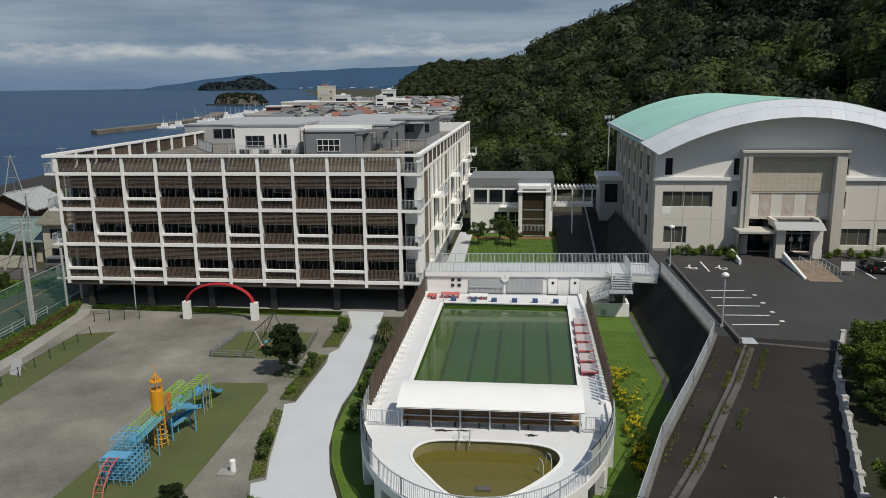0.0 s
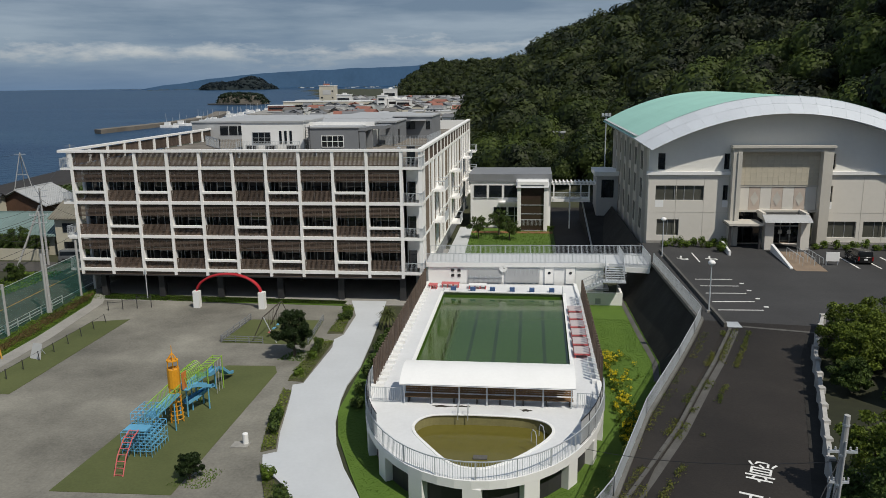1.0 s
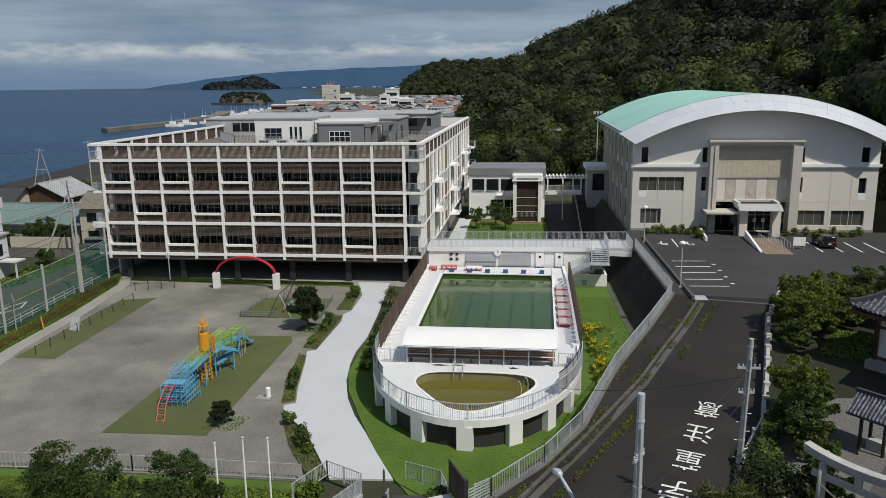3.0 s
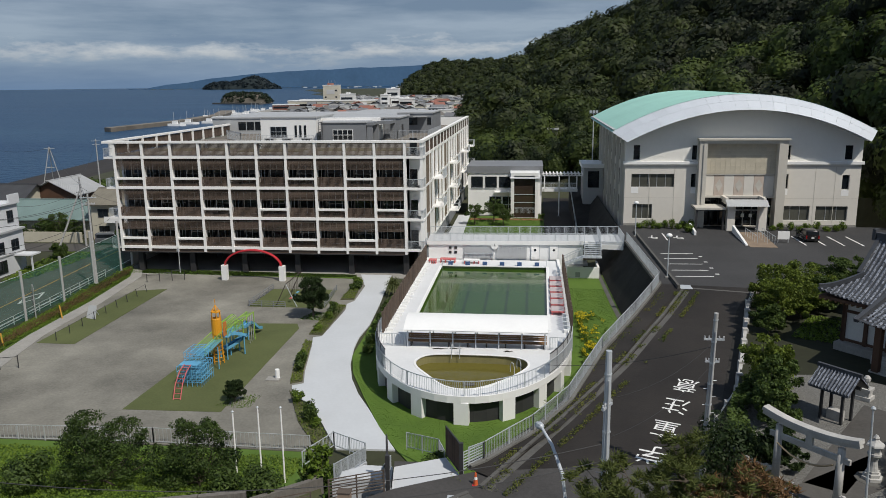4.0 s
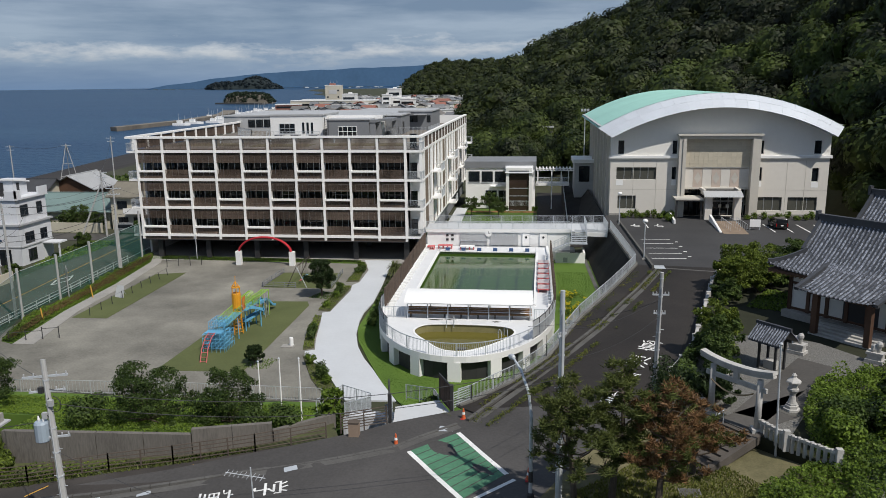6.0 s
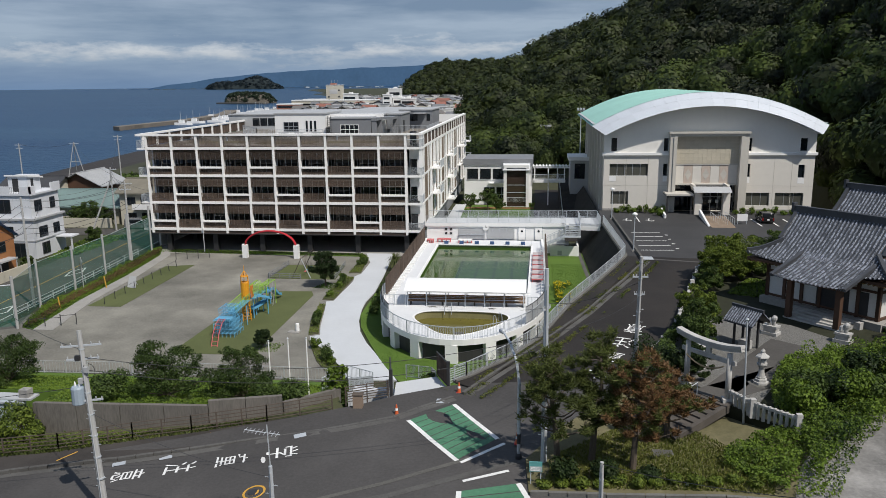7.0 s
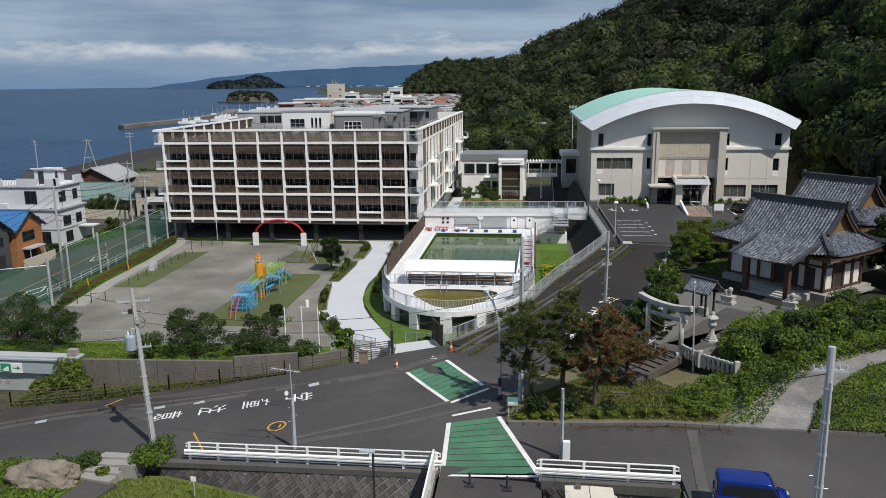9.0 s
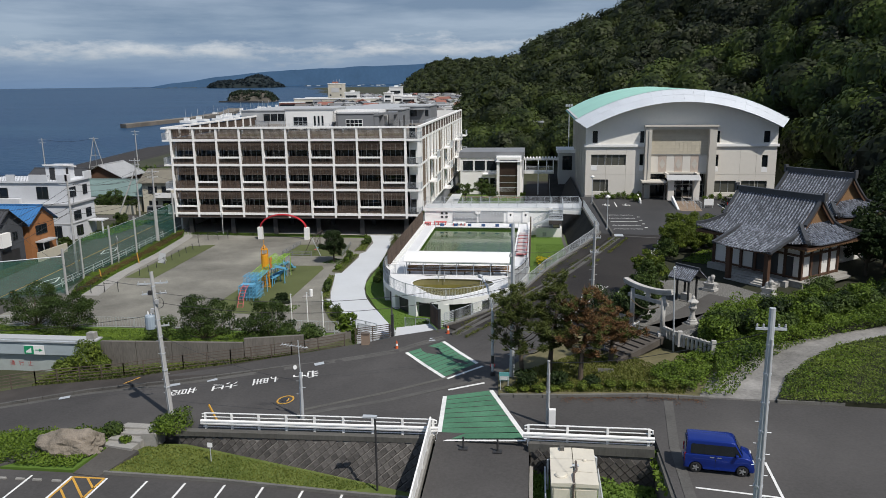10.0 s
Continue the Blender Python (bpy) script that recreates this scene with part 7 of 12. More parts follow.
for s in (0, 0.75):
    part("monkey_rail", Geo().tube([(-25.4 + s, 51.5, 2.9), (-25.4 + s, 54.4, 2.85)], 0.035, 5), M_GRN, play)
for i in range(8):
    part("monkey_bar", Geo().tube([(-25.4, 51.6 + i * 0.38, 2.88), (-24.65, 51.6 + i * 0.38, 2.88)], 0.03, 4), M_GRN, play)
for x, y in ((-25.4, 51.5), (-24.65, 51.5), (-25.4, 54.4), (-24.65, 54.4)):
    part("leg", Geo().tube([(x, y, 0), (x, y, 2.9)], 0.045, 6), M_GRN, play)
for y in (53.1, 53.6, 54.15):
    part("climbing_rope", Geo().tube([(-24.68, y, 2.85), (-24.68, y, 0.1)], 0.025, 4), M_GREY2, play)

# red arch
ar = thing("red_arch", "red double-tube arch on white concrete posts", "arch")
for dy in (-0.14, 0.14):
    part("tube", Geo().tube([(-33.15 + 3.75 * math.cos(math.radians(a)), 77.3 + dy, 1.75 + 2.2 * math.sin(math.radians(a))) for a in range(0, 181, 6)], 0.12, 8), M_RED, ar)
for x in (-36.95, -29.3):
    part("post", Geo().box(x - 0.35, x + 0.35, 76.95, 77.65, 0, 1.95), M_WHITE, ar)
# swing with its enclosure
M_RUSTY = mat("rusted_swing_steel", (0.055, 0.042, 0.036), 0.7, 0.3, 3)
sw_ = thing("swing_set", "dark steel A-frame swing on the turf", "swing")
for y in (66.0, 71.6):
    for dx in (-1.25, 1.25):
        part("leg", Geo().tube([(-25.15 + dx, y - 0.15, 0), (-25.15, y, 2.6)], 0.045, 5), M_RUSTY if dx < 0 or y > 70 else M_STEEL, sw_)
part("crossbar", Geo().tube([(-25.15, 66.0, 2.6), (-25.15, 71.6, 2.6)], 0.05, 6), M_RUSTY, sw_)
for y, seat in ((67.4, M_PINK), (68.6, M_BLUE), (69.9, M_BLUE)):
    for dy in (0, 0.5):
        part("chain", Geo().tube([(-25.15, y + dy, 2.6), (-25.15, y + dy, 0.55)], 0.018, 4), M_RUSTY, sw_)
    part("swing_seat", Geo().box(-25.28, -25.02, y - 0.06, y + 0.56, 0.5, 0.56), seat, sw_)
for pts in ([(-29.5, 65.8), (-29.1, 73.0)], [(-29.4, 65.7), (-25.2, 65.6)], [(-20.7, 65.7), (-21.2, 73.2)]):
    rail_fence("low_rail", pts, lambda x, y: 0.0, 0.7, "low dark steel guard rail round the swing", 1.6, 3, M_GREY, "rail", "swing guard rails")
# horizontal bars and low posts with wire by the street
for (x, y), hs in (((-46.6, 75.3), (0.9, 1.1, 1.3)), ((-47.6, 43.6), (0.9, 0.9, 1.1))):
    hb = thing("horizontal_bars", "dark steel horizontal exercise bars", "exercise bar", "exercise bars", (x, y, 0))
    for i, h in enumerate(hs):
        a, b_ = (1.45 * i, 0.5 * i), (1.45 * (i + 1), 0.5 * (i + 1))
        part("post", Geo().tube([(*a, 0), (*a, h + 0.15)], 0.045, 6), M_DARK, hb)
        part("bar", Geo().tube([(*a, h), (*b_, h)], 0.03, 5), M_DARK, hb)
    part("post", Geo().tube([(*b_, 0), (*b_, hs[-1] + 0.15)], 0.045, 6), M_DARK, hb)
lf = thing("low_wire_fence", "row of dark low posts with a rail on the turf strip", "fence")
for i in range(9):
    y = 52.5 + i * 2.3
    part("post", Geo().tube([(-44.4, y, 0), (-44.4 - 0.02 * i, y, 0.95)], 0.04, 5), M_DARK, lf)
part("wire", Geo().beam((-44.4, 52.5, 0.85), (-44.6, 70.9, 0.85), 0.02, 0.02), M_DARK, lf)
gl = thing("climbing_wall", "small grey tilted steel ramp on the turf", "playground equipment", "", (-45.1, 60.4, 0))
part("board", Geo().poly([(-0.6, -0.5, 0), (0.7, -0.9, 0), (0.5, -0.1, 1.3), (-0.5, 0.1, 1.3)]).poly([(-0.5, 0.16, 1.3), (0.5, -0.04, 1.3), (0.7, -0.84, 0), (-0.6, -0.44, 0)]), M_GREY2, gl)
part("prop", Geo().beam((0, 0, 1.2), (0.1, 0.8, 0), 0.05, 0.05), M_STEEL, gl)
tap = thing("drinking_tap", "white concrete drinking tap pillar on a low basin", "tap", "", (-19.1, 44.6, 0))
part("pillar", Geo().lathe([(0.2, 0.1), (0.2, 0.84), (0.17, 0.88)], 14), M_WHITE, tap)
part("basin", Geo().box(-0.9, 0.3, -0.6, 0.25, 0, 0.12), M_CONC, tap)
# trees and planting
tree(-21.0, 62.3, 0, 4.3, 1.75, L_DARK, 8200, "round-crowned dark evergreen tree by the swing", 0.26, 0.12)
tree(-20.9, 39.5, 0, 1.9, 0.9, L_DARK, 3600, "small round evergreen tree on the turf", 0.2, 0.085)
grass("tree_grass", [(-22.4, 61.3), (-19.9, 61.0), (-19.7, 63.6), (-21.4, 64.2)], lambda x, y: 0.0, 90, 0.12, L_GRASS, "thin grass round a tree", 7)
slab("edge_lawn", [(-53, 80.0), (-20.4, 78.9), (-20.4, 80.9), (-53, 82.4)], 0.03, M_GRASS, "strip of lawn along the school", "lawn", 0.1)
grass("edge_grass", [(-53, 79.8), (-20.4, 78.7), (-20.4, 80.9), (-53, 82.4)], lambda x, y: 0.03, 70, 0.07, L_GRASS, "strip of grass along the school", 8)
grass("tree_grass", [(-22.2, 38.6), (-19.4, 38.4), (-19.2, 41), (-21.2, 41)], lambda x, y: 0.0, 70, 0.12, L_GRASS, "thin grass round a small tree", 9)
PLANT = [((-19.7, 79), (-18.9, 78), (-18.1, 69.2), (-19.7, 69)), ((-19.9, 66.4), (-18.4, 66.8), (-18.4, 56.3), (-19.8, 56.4)), ((-19.6, 54.6), (-18.8, 54.2), (-17.5, 47), (-16.8, 44.2), (-17.7, 43.6), (-18.7, 48)), ((-17.3, 42.2), (-16.8, 41.4), (-14.6, 38.8), (-13.0, 35.9), (-11.1, 32.4), (-12.1, 32.1), (-14.8, 36.4))]
M_BED = mat("dry_bed_soil", (0.10, 0.085, 0.055), 0.95, 0.4, 0.6, 0.3, tint=(0.07, 0.085, 0.025))
for i, p in enumerate(PLANT):
    slab("planter_bed", list(p), 0.06, M_BED, "planted bed beside the footpath", "planter", 0.2)
    scrub("planter_shrubs", p, lambda x, y: 0.06, 62, 0.42, 0.075, L_GARDEN, "mixed low shrubs beside the footpath", "shrubs", 20 + i)
    cx = sum(q[0] for q in p) / len(p)
    for j in range(4 + i):
        k = rng.random(len(p))
        k /= k.sum()
        x, y = float(sum(q[0] * w for q, w in zip(p, k))), float(sum(q[1] * w for q, w in zip(p, k)))
        bush(x, y, 0.06, rng.uniform(0.35, 0.6), rng.uniform(0.7, 1.5), L_TREE if j % 2 else L_HEDGE, 330, "leafy shrub beside the footpath", "footpath shrubs")
for x, y, r, h in ((-13.4, 66.2, 0.6, 1.1), (-13.3, 64.0, 0.7, 1.3), (-12.9, 59.5, 0.8, 1.5), (-13.1, 57.6, 0.7, 1.2), (-12.9, 54.0, 0.75, 1.2), (-12.6, 51.4, 0.7, 1.0), (-13.3, 68.5, 0.6, 1.0), (-12.8, 62.0, 0.6, 0.9)):
    bush(x, y, 0.03, r, h, L_TREE, 480, "dark green clipped shrub beside the pool screen", "pool shrubs")
# cordyline palm
pl = thing("cordyline_palm", "cabbage palm with long narrow arching leaves", "palm", "", (-13.9, 71.5, 0))
part("trunk", Geo().tube([(0, 0, -0.1), (0.05, 0, 0.8), (0, 0.05, 1.5)], 0.12, 7, 0.08), M_TREE, pl)
qs = []
for _ in range(260):
    a, e_ = rng.random() * 6.283, rng.uniform(-0.6, 1.3)
    L_ = rng.uniform(0.9, 1.6)
    z0 = rng.uniform(0.9, 1.7)
    d_ = np.array([math.cos(a) * math.cos(e_), math.sin(a) * math.cos(e_), math.sin(e_)])
    p0 = np.array([0, 0, z0])
    p1, p2 = p0 + d_ * L_ * 0.6, p0 + d_ * L_ + np.array([0, 0, -0.35 * L_])
    s_ = np.cross(d_, [0, 0, 1.0]) * 0.04
    qs.append([p0 - s_, p0 + s_, p1 + s_, p1 - s_])
    qs.append([p1 - s_, p1 + s_, p2, p2 - s_ * 0.2])
part("leaves", quads_mesh("leaves", np.array(qs), leaf_mat("palm_leaves", (0.05, 0.075, 0.02), (0.16, 0.17, 0.06), 0.6)), None, pl)

# ---------------------------------------------------------------- temple precinct
slab("temple_terrace", [(13.7, 29.4), (15.9, 34), (18.6, 43), (21.5, 53), (24.8, 60.4), (60, 60.4), (60, 29), (36, 24.5), (24, 18.5), (19.5, 15.0), (17.4, 17.6), (13.6, 22.0), (12.8, 26)], 4.85, M_SOIL, "dark earth terrace of the temple", "ground", 1.5)
M_GRAVEL = mat("grey_gravel", (0.085, 0.082, 0.075), 0.95, 0.4, 9.0, 0.9, fine=4, tint=(0.22, 0.215, 0.20))
slab("temple_path", [(15.9, 21.6), (17.6, 20.6), (24.7, 29.9), (22.8, 31.6)], 4.9, M_ASPH2, "dark paved path across the gravel court", "path", 0.1)
slab("gravel_court", [(14.6, 22.2), (18.2, 18.4), (23.2, 27.2), (28.2, 30.8), (25.4, 35.2), (22.6, 36.6), (18.4, 36.4), (16.6, 34), (14.5, 28)], 4.88, M_GRAVEL, "pale gravel court before the temple", "court", 0.1)
TU, TV = Vector((0.64, -0.768)), Vector((0.768, 0.64))


def tpt(c, u, v):
    p = Vector(c) + TU * u + TV * v
    return (p.x, p.y)


def tbox(q, c, u0, u1, v0, v1, z0, z1):
    return q.prism([tpt(c, u0, v0), tpt(c, u1, v0), tpt(c, u1, v1), tpt(c, u0, v1)], z0, z1)


slab("temple_path", [tpt((15.4, 19.9), -1.0, 0), tpt((15.4, 19.9), 1.3, 0), tpt((15.4, 19.9), 2.4, 13.2), tpt((15.4, 19.9), -0.2, 13.2)], 4.9, M_ASPH2, "dark asphalt path from the gate to the temple steps", "path", 0.1)


def roof_point(c, u, v, z):
    p = tpt(c, u, v)
    return (p[0], p[1], z)


def temple_roof(parent, c, W, D, ze, zr, gx, porch=None):
    """Hipped gable roof: curved tiled slopes, ribs of round tiles, ridge, gables."""
    def prof(t):
        return ze + (zr - ze) * (0.62 * t + 0.38 * t * t)
    tg = (W / 2 - gx) / (D / 2)          # where the hips end
    tg = min(0.62, tg)
    N_ = 12

    def front_half(t):
        """half width of the main slope at t from eave (0) to ridge (1)"""
        if t < tg:
            return W / 2 + (gx + 0.5 - W / 2) * (t / tg)
        return gx + 0.5

    base, ribs = Geo(), []
    for s in (-1, 1):
        for i in range(N_):
            t0, t1 = i / N_, (i + 1) / N_
            h0, h1 = front_half(t0), front_half(t1)
            v0, v1 = s * D / 2 * (1 - t0), s * D / 2 * (1 - t1)
            lift0, lift1 = 0.45 * (1 - t0) ** 6, 0.45 * (1 - t1) ** 6
            def row(h, v, z, lift):
                return [roof_point(c, h * k_ / 4, v, z + lift * abs(k_ / 4) ** 4) for k_ in range(-4, 5)]
            r0, r1 = row(h0, v0, prof(t0), lift0), row(h1, v1, prof(t1), lift1)
            for k_ in range(8):
                f_ = [r0[k_], r0[k_ + 1], r1[k_ + 1], r1[k_]]
                base.poly(f_ if s < 0 else f_[::-1])
        n = int(W / 0.33)
        for j in range(n + 1):
            u = -W / 2 + W * j / n
            ts = [t for t in np.linspace(0, 1, 21)]
            for a, b_ in zip(ts[:-1], ts[1:]):
                if abs(u) <= front_half((a + b_) / 2) - 0.05:
                    la = 0.45 * (1 - a) ** 6 * (abs(u) / max(front_half(a), 0.1)) ** 4
                    lb = 0.45 * (1 - b_) ** 6 * (abs(u) / max(front_half(b_), 0.1)) ** 4
                    ribs.append((roof_point(c, u, s * D / 2 * (1 - a), prof(a) + la + 0.03), roof_point(c, u, s * D / 2 * (1 - b_), prof(b_) + lb + 0.0), TU))
    # side hips
    for s in (-1, 1):
        for i in range(6):
            t0, t1 = tg * i / 6, tg * (i + 1) / 6
            u0, u1 = s * (W / 2 - (W / 2 - gx) * t0 / tg), s * (W / 2 - (W / 2 - gx) * t1 / tg)
            w0, w1 = D / 2 * (1 - t0), D / 2 * (1 - t1)
            for k_ in range(8):
                a, b_ = -1 + k_ / 4, -1 + (k_ + 1) / 4
                f_ = [roof_point(c, u0, w0 * a, prof(t0) + 0.45 * (1 - t0) ** 6 * abs(a) ** 4), roof_point(c, u0, w0 * b_, prof(t0) + 0.45 * (1 - t0) ** 6 * abs(b_) ** 4), roof_point(c, u1, w1 * b_, prof(t1)), roof_point(c, u1, w1 * a, prof(t1))]
                base.poly(f_ if s > 0 else f_[::-1])
        n = int(D / 0.33)
        for j in range(n + 1):
            v = -D / 2 + D * j / n
            ts = np.linspace(0, tg, 11)
            for a, b_ in zip(ts[:-1], ts[1:]):
                if abs(v) <= D / 2 * (1 - (a + b_) / 2) - 0.05:
                    ua, ub = s * (W / 2 - (W / 2 - gx) * a / tg), s * (W / 2 - (W / 2 - gx) * b_ / tg)
                    la = 0.45 * (1 - a) ** 6 * (abs(v) / (D / 2)) ** 4
                    ribs.append((roof_point(c, ua, v, prof(a) + la + 0.03), roof_point(c, ub, v, prof(b_)), TV))
        # gable wall and bargeboards
        gz = prof(tg)
        vv = D / 2 * (1 - tg)
        part("gable_wall", Geo().poly([roof_point(c, s * gx, -vv, gz), roof_point(c, s * gx, vv, gz), roof_point(c, s * gx, 0, zr - 0.15)][::s]), M_WOOD, parent)
        for k_ in (-1, 1):
            pts = [roof_point(c, s * (gx + 0.42), k_ * D / 2 * (1 - t), prof(t) + 0.02) for t in np.linspace(tg, 1, 6)]
            part("bargeboard", Geo().sweep([Vector(a) - Vector((0, 0, 0.2)) for a in pts], 0.12, 0.3), M_TIMBER, parent)
            part("gable_ridge", Geo().sweep([Vector(a) + Vector((0, 0, 0.1)) for a in pts], 0.3, 0.2), M_KAWARA_D, parent)
            # hip ridges down to the corners
            hp = [roof_point(c, s * (W / 2 - (W / 2 - gx) * t / tg), k_ * D / 2 * (1 - t), prof(t) + 0.15 + 0.45 * (1 - t) ** 6) for t in np.linspace(tg, 0.03, 7)]
            part("hip_ridge", Geo().sweep(hp, 0.3, 0.3), M_KAWARA_D, parent)
    if porch:
        pu, pw, pd = porch
        for i in range(8):
            t0, t1 = i / 8, (i + 1) / 8
            z0, z1 = ze - 0.55 + (1.65) * (0.7 * t0 + 0.3 * t0 * t0), ze - 0.55 + 1.65 * (0.7 * t1 + 0.3 * t1 * t1)
            v0, v1 = -D / 2 - pd + (pd + 2.0) * t0, -D / 2 - pd + (pd + 2.0) * t1
            for k_ in range(4):
                a, b_ = pu - pw / 2 + pw * k_ / 4, pu - pw / 2 + pw * (k_ + 1) / 4
                l0 = 0.25 * (1 - t0) ** 4
                ea, eb = abs(k_ / 2 - 1) ** 3, abs((k_ + 1) / 2 - 1) ** 3
                base.poly([roof_point(c, a, v0, z0 + l0 * ea), roof_point(c, b_, v0, z0 + l0 * eb), roof_point(c, b_, v1, z1), roof_point(c, a, v1, z1)])
        n = int(pw / 0.33)
        for j in range(n + 1):
            u = pu - pw / 2 + pw * j / n
            for i in range(14):
                t0, t1 = i / 14, (i + 1) / 14
                z0, z1 = ze - 0.55 + 1.65 * (0.7 * t0 + 0.3 * t0 * t0), ze - 0.55 + 1.65 * (0.7 * t1 + 0.3 * t1 * t1)
                ribs.append((roof_point(c, u, -D / 2 - pd + (pd + 2.0) * t0, z0 + 0.03), roof_point(c, u, -D / 2 - pd + (pd + 2.0) * t1, z1), TU))
        for s in (-1, 1):
            q = Geo().beam(roof_point(c, pu + s * pw / 2, -D / 2 - pd, ze - 0.4), roof_point(c, pu + s * pw / 2, -D / 2 + 1.6, ze + 0.95), 0.3, 0.25)
            part("porch_ridge", q, M_KAWARA_D, parent)
    part("roof_bed", base, M_KAWARA_D, parent)
    # round tiles as short half tubes
    rv, off = [], 0.10
    for a, b_, ax in ribs:
        a, b_ = np.array(a), np.array(b_)
        s_ = np.array([ax.x, ax.y, 0]) * off
        up = np.array([0, 0, 0.11])
        for p, r_ in ((-1.0, -0.45), (-0.45, 0.45), (0.45, 1.0)):
            za = up * (0 if abs(p) == 1 else 1)
            zb = up * (0 if abs(r_) == 1 else 1)
            rv.append([a + s_ * p + za, a + s_ * r_ + zb, b_ + s_ * r_ * 0.85 + zb * 0.9, b_ + s_ * p * 0.85 + za * 0.9])
    rt_ = part("roof_tiles", quads_mesh("roof_tiles", np.array(rv), M_KAWARA), None, parent)
    tagged(rt_, "rows of grey glazed round roof tiles", kind="stuff")
    part("ridge", tbox(Geo(), c, -gx - 0.55, gx + 0.55, -0.16, 0.16, zr - 0.1, zr + 0.4).prism([tpt(c, -gx - 0.7, -0.22), tpt(c, gx + 0.7, -0.22), tpt(c, gx + 0.7, 0.22), tpt(c, -gx - 0.7, 0.22)], zr + 0.4, zr + 0.5), M_KAWARA_D, parent)
    for s in (-1, 1):
        part("ridge_end", tbox(Geo(), c, s * (gx + 0.72) - 0.12, s * (gx + 0.72) + 0.12, -0.26, 0.26, zr - 0.1, zr + 0.74), M_KAWARA_D, parent)
    # underside and rafters
    part("soffit", Geo().prism([tpt(c, -W / 2 + 0.15, -D / 2 + 0.15), tpt(c, W / 2 - 0.15, -D / 2 + 0.15), tpt(c, W / 2 - 0.15, D / 2 - 0.15), tpt(c, -W / 2 + 0.15, D / 2 - 0.15)], ze - 0.25, ze - 0.05), M_TIMBER, parent)
    rf = Geo()
    for j in range(int(W / 0.4)):
        u = -W / 2 + 0.3 + j * 0.4
        tbox(rf, c, u - 0.06, u + 0.06, -D / 2 + 0.05, -D / 2 + 1.4, ze - 0.36, ze - 0.25)
    for j in range(int(D / 0.4)):
        v = -D / 2 + 0.3 + j * 0.4
        tbox(rf, c, W / 2 - 1.4, W / 2 - 0.05, v - 0.06, v + 0.06, ze - 0.36, ze - 0.25)
    tagged(part("rafter", rf, M_WOOD, parent), kind="stuff")


M_KAWARA_D = mat("dark_roof_tile", (0.055, 0.058, 0.065), 0.5, 0.3, 0.8, 0.1)
TC = (30.95, 40.55)
temple = thing("temple_hall", "temple hall with grey tiled curved roof and white walls", "temple")
temple_roof(temple, TC, 12.8, 9.2, 9.0, 12.85, 4.15, (1.3, 6.2, 2.8))
part("platform", tbox(Geo(), TC, -5.2, 5.6, -3.7, 3.9, 4.85, 5.45), M_CONC, temple)
part("core_wall", tbox(Geo(), TC, -4.9, 4.9, -3.0, 3.0, 5.45, 9.0), M_PLASTER, temple)
for i in range(7):
    u = -4.9 + i * 9.8 / 6
    part("column", tbox(Geo(), TC, u - 0.14, u + 0.14, -3.14, -2.9, 5.45, 9.0), M_TIMBER, temple)
for i in range(5):
    v = -3.0 + i * 6.0 / 4
    part("column", tbox(Geo(), TC, 4.82, 5.06, v - 0.14, v + 0.14, 5.45, 9.0), M_TIMBER, temple)
    part("column", tbox(Geo(), TC, -5.06, -4.82, v - 0.14, v + 0.14, 5.45, 9.0), M_TIMBER, temple)
for z in (5.5, 7.7, 8.6):
    part("tie_beam", tbox(Geo(), TC, -5.0, 5.0, -3.1, -2.92, z, z + 0.2), M_TIMBER, temple)
    part("tie_beam", tbox(Geo(), TC, 4.84, 5.04, -3.0, 3.0, z, z + 0.2), M_TIMBER, temple)
part("doorway", tbox(Geo(), TC, -0.3, 2.5, -3.05, -2.95, 5.5, 7.7), M_DARK, temple)
part("doorway", tbox(Geo(), TC, 4.9, 4.97, -1.3, -0.2, 5.5, 7.7), M_DARK, temple)
part("doorway", tbox(Geo(), TC, 3.3, 4.1, -3.06, -2.96, 5.5, 7.6), M_DARK, temple)
part("veranda", tbox(Geo(), TC, 5.06, 6.5, -3.5, 3.0, 5.2, 5.4), M_CONC, temple)
for u in (-0.8, 3.4):
    part("porch_column", tbox(Geo(), TC, u - 0.22, u + 0.22, -6.3, -5.86, 5.0, 8.5), M_TIMBER, temple)
part("porch_beam", tbox(Geo(), TC, -1.2, 3.8, -6.25, -5.9, 8.1, 8.45), M_TIMBER, temple)
for i in range(4):
    part("step", tbox(Geo(), TC, -1.2, 3.9, -4.4 - 0.45 * (i + 1), -4.0 - 0.45 * i, 4.86, 5.42 - i * 0.14), M_STONE, temple)
part("porch_floor", tbox(Geo(), TC, -2.0, 4.4, -4.5, -4.0, 4.86, 5.43), M_STONE, temple)
hall2 = thing("temple_hall", "larger temple hall behind with grey tiled roof and brown gable", "temple")
temple_roof(hall2, (37.6, 48.9), 10.8, 9.8, 10.1, 13.95, 3.3)
part("core_wall", tbox(Geo(), (37.6, 48.9), -3.9, 3.9, -3.4, 3.4, 4.85, 9.9), M_PLASTER, hall2)

